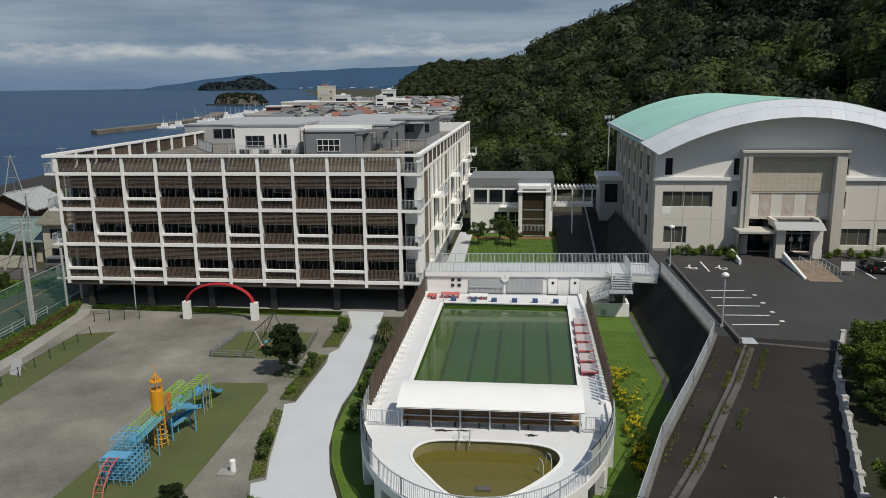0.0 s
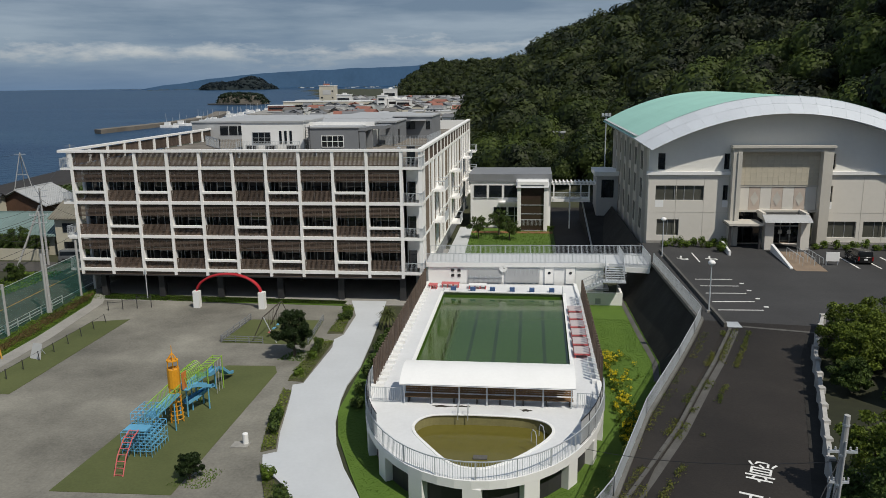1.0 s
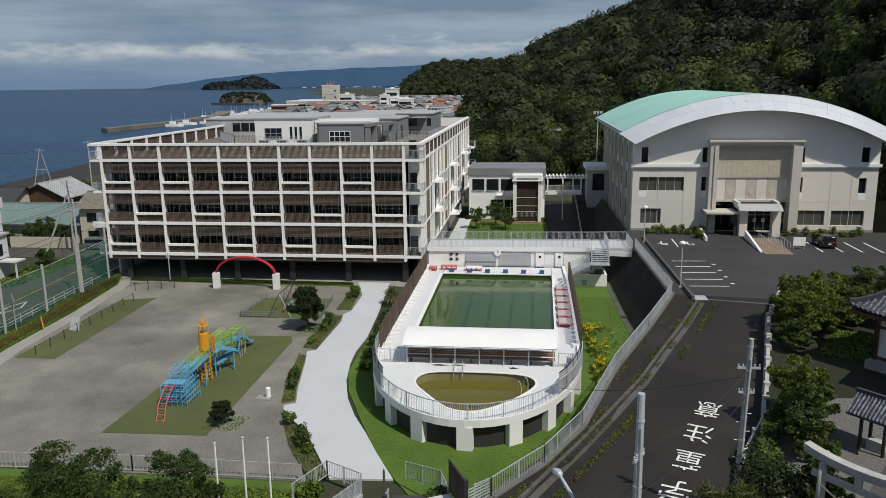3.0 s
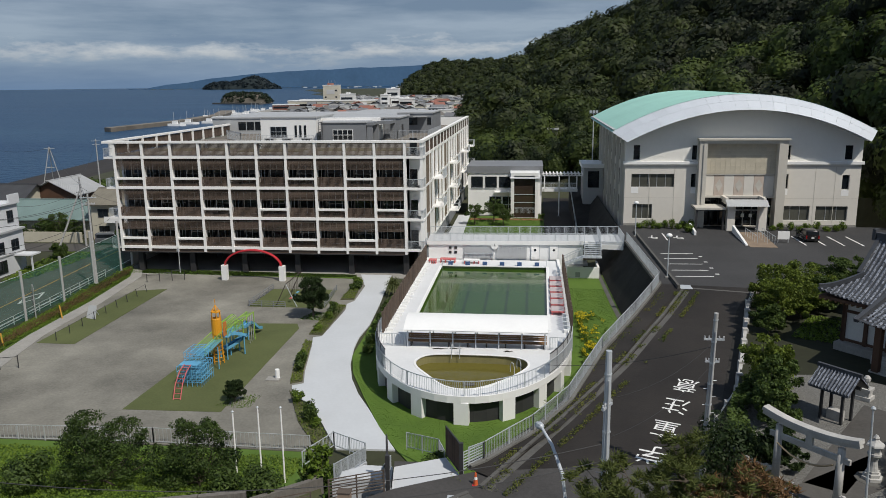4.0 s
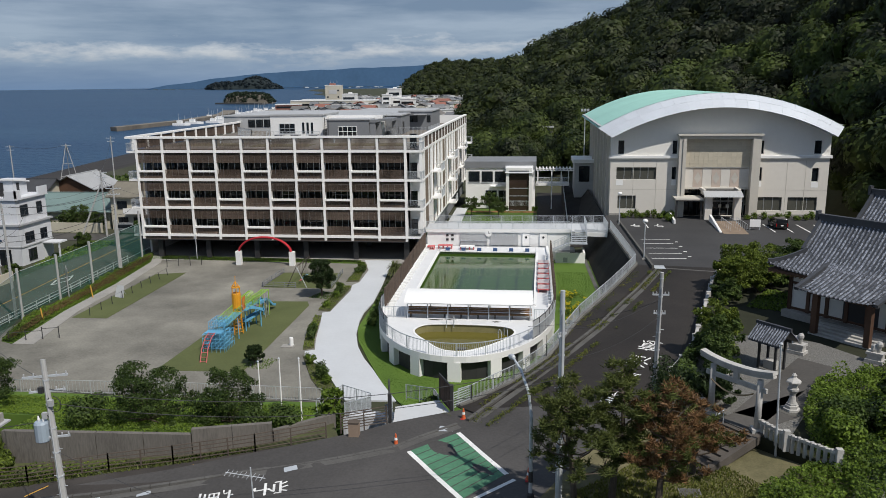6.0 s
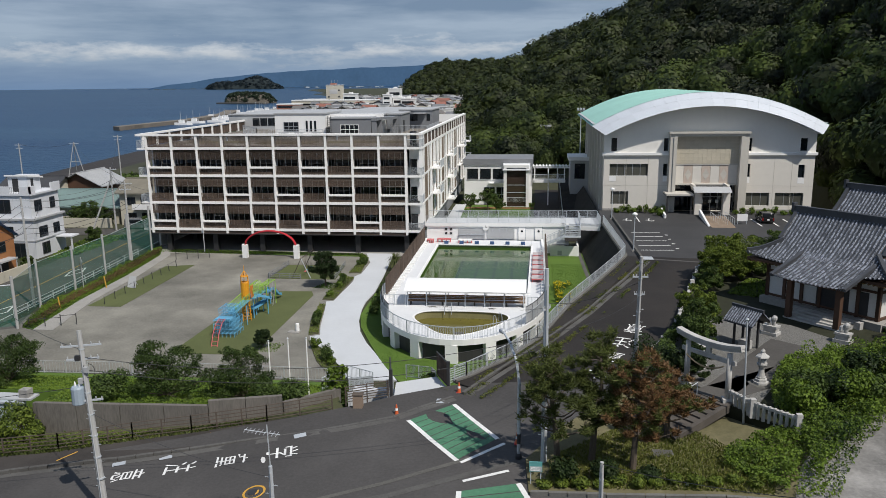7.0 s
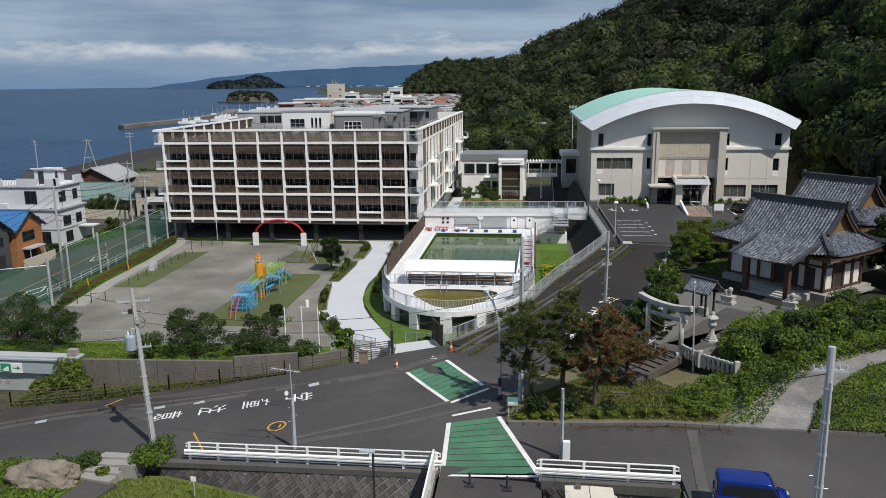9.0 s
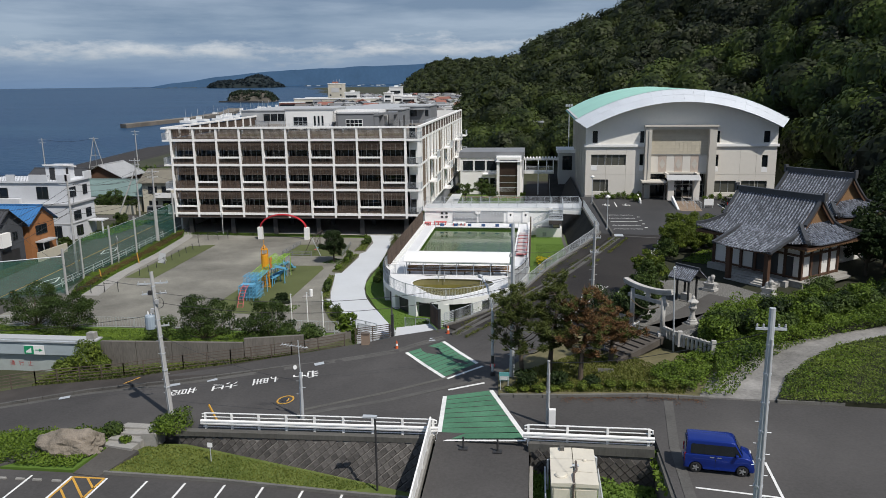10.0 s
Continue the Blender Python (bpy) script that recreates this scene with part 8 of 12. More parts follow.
# torii, stairs, stone fence
torii = thing("torii_gate", "white-grey stone torii gate with curved top beam", "gate")
TP = [(14.55, 21.45), (16.6, 19.1)]
for p in TP:
    post = part("post", Geo().lathe([(0.2, 4.85), (0.17, 8.0)], 12, p), M_STONE, torii, smooth=True)
    part("post_base", Geo().box(p[0] - 0.32, p[0] + 0.32, p[1] - 0.32, p[1] + 0.32, 4.8, 5.1), M_STONE, torii)
mid = (Vector(TP[0]) + Vector(TP[1])) / 2
ax = (Vector(TP[1]) - Vector(TP[0])).normalized()
tops = [(mid + ax * s, 8.15 + 0.30 * abs(s / 2.4) ** 2.2) for s in np.linspace(-2.4, 2.4, 13)]
part("lintel", Geo().sweep([(p.x, p.y, z) for p, z in tops], 0.32, 0.2), M_STONE, torii)
part("top_beam", Geo().sweep([(p.x, p.y, z + 0.19) for p, z in tops], 0.46, 0.2), M_STONE, torii)
a, b_ = mid - ax * 2.0, mid + ax * 2.0
part("tie_beam", Geo().beam((a.x, a.y, 7.45), (b_.x, b_.y, 7.45), 0.16, 0.26), M_STONE, torii)
part("tablet", Geo().beam((mid.x - 0.1, mid.y + 0.1, 7.8), (mid.x + 0.12, mid.y - 0.12, 7.8), 0.2, 0.55), M_STONE, torii)
rp = [mid + ax * s for s in np.linspace(-1.4, 1.4, 9)]
part("rope", Geo().tube([(p.x - 0.25, p.y - 0.2, 7.2 - 0.45 * (1 - (k / 4 - 1) ** 2)) for k, p in enumerate(rp)], 0.05, 6), mat("straw_rope", (0.22, 0.18, 0.12), 0.9, 0.3, 3), torii)
stp = thing("stone_steps", "broad dark stone steps up to the gate", "steps")
for i in range(8):
    c = Vector((15.55, 20.2)) - TV * (0.3 + i * 0.62)
    part("step", Geo().obox((c.x, c.y), TU, (1.75, 0.32), 3.5, 4.85 - i * 0.125), M_STEP if i else (M_STEP := mat("dark_step_stone", (0.085, 0.074, 0.064), 0.9, 0.3, 1.0, 0.2)), stp)
for s in (-1, 1):
    a = Vector((15.55, 20.2)) + TU * s * 1.9
    b_ = a - TV * 5.2
    part("side_wall", Geo().beam((a.x, a.y, 4.75), (b_.x, b_.y, 3.85), 0.3, 0.5), M_STEP, stp)
a, b_ = Vector((15.55, 20.2)) - TU * 0.3 - TV * 0.5, Vector((15.55, 20.2)) - TU * 0.3 - TV * 4.2
part("handrail", Geo().tube([(a.x, a.y, 4.8), (a.x, a.y, 5.65), (b_.x, b_.y, 4.85), (b_.x, b_.y, 4.0)], 0.03, 6), M_STEEL, stp)
for pts in ([TP[1], (17.6, 17.2), (19.6, 15.2)], [TP[0], (13.4, 22.1), (12.6, 24.6)]):
    fo = thing("stone_fence", "pale stone baluster fence of the temple", "fence", "stone fences")
    for a, b_ in zip(pts[:-1], pts[1:]):
        a, b_ = Vector(a), Vector(b_)
        n = max(2, int((b_ - a).length / 0.34))
        for i in range(1, n + 1):
            p = a.lerp(b_, i / n)
            w = 0.16 if i == n else 0.08
            part("baluster", Geo().box(p.x - w, p.x + w, p.y - w, p.y + w, 4.7, 5.75 + (0.15 if w > 0.1 else 0)), M_STONE, fo)
        part("rail", Geo().beam((a.x, a.y, 5.62), (b_.x, b_.y, 5.62), 0.2, 0.16), M_STONE, fo)


def lantern(x, y, z, h):
    ob = thing("stone_lantern", "pale carved stone lantern on a stepped base", "lantern", "stone lanterns", (x, y, z))
    part("base", Geo().lathe([(0.5, 0), (0.5, 0.18), (0.4, 0.2), (0.4, 0.36), (0.33, 0.4), (0.33, 0.5)], 6), M_STONE, ob)
    part("shaft", Geo().lathe([(0.26, 0.5), (0.2, 0.75), (0.17, h * 0.42), (0.24, h * 0.5), (0.33, h * 0.55), (0.33, h * 0.6)], 12), M_STONE, ob)
    part("light_box", Geo().lathe([(0.26, h * 0.6), (0.27, h * 0.76)], 6), M_STONE, ob)
    part("cap", Geo().lathe([(0.45, h * 0.77), (0.42, h * 0.8), (0.22, h * 0.86), (0.12, h * 0.9), (0.16, h * 0.94), (0.05, h)], 6), M_STONE, ob)
    return ob


lantern(19.45, 22.2, 4.9, 2.4)
lantern(16.1, 25.0, 4.9, 2.0)
rocks = Geo().lathe([(0.9, 4.3), (1.0, 4.7), (0.8, 4.92), (0.1, 4.95)], 9, (19.45, 22.2))
solid("rock_mound", rocks, M_CONC_D, "dark rough rock under the lantern", "rock")


def guardian(x, y, z, yaw):
    """A seated stone guardian as one plain carved shape on its plinth."""
    q = Geo().box(-0.55, 0.55, -0.75, 0.75, 0, 0.3).box(-0.42, 0.42, -0.6, 0.6, 0.3, 0.75).box(-0.5, 0.5, -0.7, 0.7, 0.75, 0.95)
    q.lathe([(0.28, 0.95), (0.32, 1.2), (0.24, 1.5), (0.12, 1.62)], 8, (0, 0.15)).lathe([(0.14, 0.95), (0.16, 1.35), (0.26, 1.55), (0.27, 1.75), (0.14, 1.92)], 8, (0, -0.25))
    ob = solid("stone_guardian", q, M_STONE, "pale stone guardian figure on a stepped plinth", "statue", "stone guardians")
    ob.matrix_world = pose(x, y, z, 0, 0, yaw) @ Matrix.Scale(0.8, 4)


guardian(23.1, 32.7, 4.9, 50)
guardian(27.9, 31.2, 4.9, 50)
# water pavilion
PC = (20.3, 29.4)
pav = thing("water_pavilion", "small open timber pavilion with a grey tiled gable roof", "pavilion")
for u in (-0.9, 0.9):
    for v in (-0.75, 0.75):
        part("post", tbox(Geo(), PC, u - 0.1, u + 0.1, v - 0.1, v + 0.1, 4.88, 7.55), M_DARK, pav)
part("beam", tbox(Geo(), PC, -1.5, 1.5, -0.85, -0.65, 7.3, 7.5), M_DARK, pav)
part("beam", tbox(Geo(), PC, -1.5, 1.5, 0.65, 0.85, 7.3, 7.5), M_DARK, pav)
rb, rr = Geo(), []
for s in (-1, 1):
    rb.poly([roof_point(PC, -1.75, s * 1.6, 7.35), roof_point(PC, 1.75, s * 1.6, 7.35), roof_point(PC, 1.75, 0, 8.45), roof_point(PC, -1.75, 0, 8.45)][::-s])
    rb.poly([roof_point(PC, -1.75, s * 1.6, 7.25), roof_point(PC, 1.75, s * 1.6, 7.25), roof_point(PC, 1.75, 0, 8.3), roof_point(PC, -1.75, 0, 8.3)][::s])
    for j in range(13):
        u = -1.7 + j * 3.4 / 12
        for i in range(6):
            t0, t1 = i / 6, (i + 1) / 6
            rr.append((np.array(roof_point(PC, u, s * 1.62 * (1 - t0), 7.38 + 1.1 * t0)), np.array(roof_point(PC, u, s * 1.62 * (1 - t1), 7.36 + 1.1 * t1))))
part("roof_bed", rb, M_KAWARA_D, pav)
s_ = np.array([TU.x, TU.y, 0]) * 0.08
up = np.array([0, 0, 0.09])
part("roof_tiles", quads_mesh("roof_tiles", np.array([[a + s_ * p + up * (abs(p) < 1), a + s_ * r_ + up * (abs(r_) < 1), b_ + s_ * r_ + up * (abs(r_) < 1), b_ + s_ * p + up * (abs(p) < 1)] for a, b_ in rr for p, r_ in ((-1.0, -0.4), (-0.4, 0.4), (0.4, 1.0))]), M_KAWARA), None, pav)
part("ridge", tbox(Geo(), PC, -1.9, 1.9, -0.14, 0.14, 8.4, 8.68), M_KAWARA_D, pav)
part("basin", tbox(Geo(), PC, -0.6, 0.6, -0.35, 0.35, 4.88, 5.6), M_STONE, pav)
pav.location, pav.scale = (PC[0] * 0.3, PC[1] * 0.3, 4.88 * 0.16), (0.7, 0.7, 0.84)
# flagpole
fp = thing("flagpole", "tall white flagpole before the gate", "flagpole", "", (17.25, 17.6, 4.5))
part("pole", Geo().tube([(0, 0, -0.4), (-0.3, -0.3, 6.2)], 0.07, 8, 0.04), M_STEEL, fp)
part("finial", Geo().lathe([(0.05, 6.2), (0.11, 6.27), (0.05, 6.36)], 8, (-0.3, -0.3)), M_STEEL, fp)

# ground south of the temple: garden with pines, path, verges


def garden_z(x, y):
    t = min(1.0, max(0.0, (y - 9.5) / 5.0))
    return (road_z(x) + 0.08) * (1 - t) + (3.93 + max(0, x - 15) * 0.1) * t


slab("garden", [(4.4, 8.9), (8.0, 8.5), (12.6, 8.2), (17.9, 8.0), (19.2, 11.5), (21.2, 15.6), (19.5, 15.6), (17.4, 17.5), (13.5, 22.2), (12.7, 25.8), (9.6, 21.5), (6.3, 16.4), (4.2, 12.3)], garden_z, mat("dry_garden_soil", (0.11, 0.105, 0.045), 0.95, 0.4, 0.6, 0.2, tint=(0.15, 0.13, 0.075)), "dry grassy garden below the temple", "garden", 0.9, 1.6)
grass("garden_grass", [(5, 9.3), (16.4, 8.4), (17.5, 12), (14, 17), (11, 18), (6, 13)], garden_z, 210, 0.15, leaf_mat("dry_grass", (0.075, 0.10, 0.02), (0.19, 0.20, 0.05), 0.8), "yellowish green grass", 12)
r_ = np.random.default_rng(71)
lx = r_.uniform(8.5, 17.5, 1500)
ly = np.interp(lx, [4.4, 8.0, 12.6, 17.0], [8.75, 8.35, 8.05, 7.8]) + 0.22 - np.abs(r_.normal(size=1500)) * (0.25 + 0.35 * np.sin(lx * 2.3) ** 2)
lc = np.stack([lx, ly, np.array([road_z(x) + 0.05 for x in lx])], axis=1)
la, ll = r_.uniform(0, 6.283, 1500), r_.uniform(0.03, 0.085, 1500)
lu = np.stack([np.cos(la) * ll, np.sin(la) * ll, r_.uniform(-0.02, 0.03, 1500)], axis=1)
lv = np.stack([-np.sin(la) * ll * 0.35, np.cos(la) * ll * 0.35, np.zeros(1500)], axis=1)
tagged(new("fallen_needles", quads_mesh("fallen_needles", np.stack([lc - lu, lc - lv, lc + lu, lc + lv], axis=1), leaf_mat("fallen_needle_litter", (0.06, 0.032, 0.018), (0.15, 0.075, 0.038), 0.8, 0.05))), "reddish-brown fallen needles along the kerb", "litter", "", "stuff")
for x, y, r, h in ((6.3, 10.1, 0.95, 1.3), (8.4, 10.2, 0.9, 1.1), (10.6, 9.9, 0.7, 0.8)):
    bush(x, y, garden_z(x, y), r, h, L_DARK, 800, "dark green shrub under the pines", "pine shrubs")
ic = thing("inspection_cover", "grey concrete inspection cover in the grass", "cover", "", (11.84, 13.3, garden_z(11.84, 13.3) - 0.02))
part("rim", Geo().box(-0.55, 0.55, -0.4, 0.4, -0.05, 0.09), M_KERB, ic)
part("lid", Geo().box(-0.45, 0.45, -0.31, 0.31, 0.09, 0.11), M_GUTTER, ic)
for i in range(14):
    a = [(4.4, 8.75), (8.0, 8.35), (12.6, 8.05), (17.0, 7.8)]
    x = 4.5 + i * 0.95
    y = float(np.interp(x, [p[0] for p in a], [p[1] for p in a]))
    setting("kerbstone", Geo().beam((x, y, road_z(x) + 0.1), (x + 0.92, y - 0.05, road_z(x + 0.92) + 0.1), 0.2, 0.24), M_KERB, "", "kerb")
for i in range(12):
    bush(5.2 + i * 0.95, 9.35 + 0.2 * math.sin(i * 2.1), garden_z(5 + i, 9.3), 0.5, 0.38 + 0.12 * (i % 3), L_GARDEN, 420, "low weedy hedge shrub along the kerb", "kerb hedge", "hedge_shrub", 0.1)
slab("verge_path", [(17.2, 8.0), (18.6, 11.5), (21.2, 15.8), (24.2, 19.2), (29, 22.2), (35.8, 24.6), (60, 28), (60, 24), (35.2, 21.9), (29.6, 18.6), (26.4, 15.2), (23.6, 11.4), (21.9, 7.9)], 4.55, mat("worn_grey_track", (0.135, 0.131, 0.122), 0.95, 0.5, 0.35, 0.4, tint=(0.27, 0.26, 0.245)), "worn grey concrete track", "path", 0.5)
slab("verge", [(21.9, 7.8), (23.6, 11.4), (26.4, 15.2), (29.6, 18.6), (35.2, 21.9), (60, 24), (60, 6.5), (30, 7.4)], 4.7, M_SOIL, "grassy verge with low bushes", "verge", 0.6)
scrub("verge_scrub", [(21.9, 7.7), (23.5, 11.4), (26.3, 15.2), (29.5, 18.6), (35.3, 21.8), (46, 22.8), (46, 7.0), (30, 7.3)], lambda x, y: 4.7, 115, 0.36, 0.07, leaf_mat("verge_leaves", (0.018, 0.042, 0.005), (0.145, 0.195, 0.030), 0.85), "low green grass and weeds on the verge", "weeds", 31)
scrub("verge_weeds", [(22.2, 8.2), (23.5, 11.4), (26.3, 15.2), (29.5, 18.6), (31, 16), (27, 11), (26, 8)], lambda x, y: 4.7, 45, 0.4, 0.09, L_HEDGE, "leafy weeds along the track", seed=37)
scrub("spilling_vines", [(17.4, 8.2), (19.3, 8.2), (20.9, 11.2), (23.2, 14.8), (25.9, 18.0), (30.0, 21.0), (36, 24.2), (48, 25.9), (48, 27.6), (36, 26.2), (29.0, 23.4), (24.0, 20.2), (20.8, 16.2), (18.0, 11.7)], lambda x, y: 4.6, 60, 0.42, 0.09, L_HEDGE, "vines spilling over the edge of the track", seed=36)
for k in range(16):
    f_ = k / 15
    x, y = 20.6 + 17 * f_ + rng.uniform(-0.6, 0.6), 15.6 + 13.2 * f_ ** 0.8 + rng.uniform(-0.8, 2.8)
    bush(x, y, 5.2, rng.uniform(0.8, 1.5), rng.uniform(1.3, 2.1), (L_HEDGE, L_TREE, L_DARK)[k % 3], 900, "leafy shrub growing out of the vines", "vine shrubs", size=0.16)
scrub("vine_bank", [(19.7, 15.1), (18.6, 9.0), (20.0, 11.6), (23.0, 15.0), (25.6, 18.1), (30.0, 21.2), (36.2, 24.0), (48, 26.0), (48, 33), (40, 36), (33.2, 31.4), (28.2, 29.0), (22.6, 27.0), (19.9, 21.6), (18.9, 17.4)], lambda x, y: 4.75, 240, 2.1, 0.088, L_HEDGE, "thick bright green vines and shrubs", seed=32)
scrub("vine_bank", [(14.6, 11.6), (16.9, 8.3), (19.0, 12.5), (20.4, 16.4), (19.3, 17.0), (17.9, 15.6), (15.4, 13.8)], garden_z, 240, 1.4, 0.085, L_HEDGE, "thick green shrubs beside the steps", seed=33)
scrub("bank_shrubs", [(13.2, 25), (13.8, 22.4), (14.4, 24), (15.0, 28.5), (16.6, 33.5), (15.6, 33), (14, 29)], lambda x, y: 4.8, 150, 2.0, 0.12, L_TREE, "dark shrubs behind the stone wall", seed=34)
for x, y, h, r, m_ in ((22.4, 48.6, 3.7, 1.8, L_GARDEN), (23.5, 52.2, 4.2, 2.1, L_GARDEN), (26.3, 53.9, 4.2, 2.3, L_GARDEN), (29.6, 56.2, 3.8, 2.4, L_TREE), (24.9, 49.6, 3.2, 1.7, L_GARDEN), (27.6, 52.0, 3.2, 1.6, L_TREE), (33.4, 57.6, 3.8, 2.2, L_TREE), (38, 58, 4.2, 2.4, L_DARK), (17.6, 33.6, 3.8, 1.75, L_GARDEN), (17.0, 31.0, 3.4, 1.7, L_TREE), (16.4, 28.6, 2.6, 1.5, L_TREE), (15.2, 23.2, 2.6, 1.3, L_DARK), (21.2, 45.6, 2.4, 1.3, L_TREE)):
    tree(x, y, 4.8, h, r, m_, int(2200 + 1900 * r), "broadleaf tree with a dense green crown by the temple wall", 0.1, 0.12, group="temple trees")
bush(32.4, 31.8, 4.85, 1.5, 1.9, L_TREE, 1800, "large rounded green shrub beside the temple")
for x, y, h, r in ((46, 38, 9, 4.2), (50, 46, 10, 4.5), (44, 33.5, 6.5, 3.2), (52, 36, 9, 4.2), (49, 54, 10, 4.5), (54, 62, 10, 5), (42.4, 42.0, 8.0, 3.2), (41.8, 36.8, 5.6, 2.6), (40.6, 33.6, 3.6, 1.9), (39.6, 39.6, 6.2, 2.3)):
    tree(x, y, 4.8, h, r, L_DARK, 3800, "tall dark evergreen tree behind the temple", 0.25, 0.24, group="temple evergreens")
scrub("slope_grass", [(22.5, 44.5), (27, 42.5), (26.5, 46.5), (30, 48), (26, 50.5)], lambda x, y: 4.85, 60, 0.5, 0.12, L_HEDGE, "grass and plants beside the temple", seed=35)


def pine(x, y, z, h, mats, seed, spread=2.6):
    """A pine: leaning trunk, spreading limbs and flat tufts of needles."""
    r_ = np.random.default_rng(seed)
    ob = thing("pine_tree", "tall pine with open tufted crown" if mats[0] is L_PINE else "pine with a withered reddish-brown crown", "pine", "kerb pines", (x, y, z))
    tr = Geo()
    lean = r_.uniform(-0.5, 0.5, 2)
    tp = [(0, 0, -0.2), (lean[0] * 0.3, lean[1] * 0.3, h * 0.35), (lean[0], lean[1], h * 0.7), (lean[0] * 0.8, lean[1] * 0.8, h)]
    tr.tube(tp, 0.2, 8, 0.05)
    tufts = []
    for i in range(17):
        t = 0.34 + 0.66 * (i / 16)
        c = np.array([np.interp(t, [0, 0.35, 0.7, 1], [p[0] for p in tp]), np.interp(t, [0, 0.35, 0.7, 1], [p[1] for p in tp]), h * t])
        a = i * 2.4 + r_.uniform(-0.5, 0.5)
        L_ = spread * (1.08 - 0.85 * (t - 0.3)) * r_.uniform(0.6, 1.1)
        e_ = c + np.array([math.cos(a) * L_, math.sin(a) * L_, 0.3 * L_ + r_.uniform(-0.2, 0.5)])
        m1 = (c + e_) / 2 + np.array([0, 0, -0.2])
        tr.tube([tuple(c), tuple(m1), tuple(e_)], 0.06, 5, 0.02)
        for k_ in range(5):
            f_ = r_.uniform(0.5, 1.0)
            s0 = m1 + (e_ - m1) * max(0, 2 * f_ - 1)
            s1 = s0 + np.array([r_.normal() * 0.5, r_.normal() * 0.5, abs(r_.normal()) * 0.4])
            tr.tube([tuple(s0), tuple(s1)], 0.022, 4, 0.01)
            for _ in range(3):
                tufts.append((tuple(s1 + r_.normal(size=3) * np.array([0.13, 0.13, 0.12])), (0, 0, 0)))
    part("trunk", tr, M_TREE, ob)
    # needles: thin blades bursting from the tufts
    per = 44
    cs = np.array([t[0] for t in tufts])
    n = len(cs) * per
    c = np.repeat(cs, per, axis=0) + r_.normal(size=(n, 3)) * np.array([0.07, 0.07, 0.07])
    d_ = r_.normal(size=(n, 3))
    d_[:, 2] = np.abs(d_[:, 2]) * 0.8
    d_ /= np.linalg.norm(d_, axis=1)[:, None]
    L_ = r_.uniform(0.2, 0.4, n)[:, None]
    s_ = np.cross(d_, r_.normal(size=(n, 3)))
    s_ = s_ / np.linalg.norm(s_, axis=1)[:, None] * 0.03
    vv = np.stack([c - s_, c + s_, c + d_ * L_], axis=1)
    if len(mats) == 1:
        part("crown", quads_mesh("crown", vv, mats[0]), None, ob)
    else:
        sel = np.repeat(r_.random(len(cs)) < 0.3, per)
        part("crown", quads_mesh("crown", vv[~sel], mats[0]), None, ob)
        part("green_crown", quads_mesh("crown", vv[sel], mats[1]), None, ob, "remaining green needles")
    return ob


pine(5.95, 11.3, 3.85, 5.9, [L_PINE], 3, 2.05)
pine(7.8, 12.2, 3.9, 6.2, [L_PINE], 4, 1.55)
pine(9.9, 11.2, 3.9, 5.6, [L_BROWN, L_PINE], 5, 1.75)
pine(12.4, 15.6, 3.95, 3.0, [L_BROWN, L_PINE], 6, 1.9)
bush(12.6, 22.6, 4.4, 1.9, 3.2, L_DARK, 2600, "dark evergreen shrub beside the torii", size=0.13)

# ---------------------------------------------------------------- front road
KERB = [(-46, 5.2), (-32.3, 10.6), (-27.3, 12.5), (-24, 13.2), (-20.9, 13.7), (-16.7, 14.75), (-12.1, 16.05), (-7.5, 17.3), (-4.4, 18.5), (-3.0, 19.8), (-0.8, 21.55)]
WALK = [(-46, 8.6), (-32.8, 13.9), (-25.8, 14.9), (-21.4, 16.2), (-17.7, 17.1), (-13.0, 18.6), (-8.9, 19.8), (-7.3, 20.5), (-5.1, 21.7)]
slab("footway", KERB + [(-0.7, 23.2), (-4.6, 22.0)] + WALK[::-1], lambda x, y: road_z(x) + 0.12, mat("brown_footway_asphalt", (0.038, 0.033, 0.030), 0.9, 0.35, 0.3, 0.25, fine=40, tint=(0.055, 0.049, 0.044)), "worn brownish asphalt footway beside the road", "footway", 0.4, 2.5)
for i in range(len(KERB) - 1):
    a, b_ = Vector(KERB[i]), Vector(KERB[i + 1])
    n = max(1, int((b_ - a).length / 0.95))
    for j in range(n):
        p, r_ = a.lerp(b_, j / n), a.lerp(b_, (j + 0.96) / n)
        setting("kerbstone", Geo().beam((p.x, p.y, road_z(p.x) + 0.08), (r_.x, r_.y, road_z(r_.x) + 0.08), 0.24, 0.24), M_GUTTER, "", "kerb")
flat = drive_z
setting("gutter", stripe([(p[0] + 0.15, p[1] - 0.4) for p in KERB], 0.5, flat, 0.012), M_GUTTER, "concrete gutter along the kerb", "gutter")
setting("gutter", stripe([(-13.2, 5.75), (-8.9, 6.9), (-3.0, 8.9), (3.4, 12.2), (4.4, 12.6)], 0.5, flat, 0.014), M_GUTTER, "pale concrete drain channel across the road", "gutter")
setting("gutter", stripe([(-9.0, 7.6), (-3.5, 10.2), (0.6, 12.6), (2.0, 13.8)], 0.35, flat, 0.016), M_CONC_D, "dark seam in the asphalt", "gutter")
road_word("学童注意", (-10.7, 14.1), (-2.9, -0.8), (0.96, 0.27), 1.45, 2.1, flat, "white painted Japanese characters on the road")
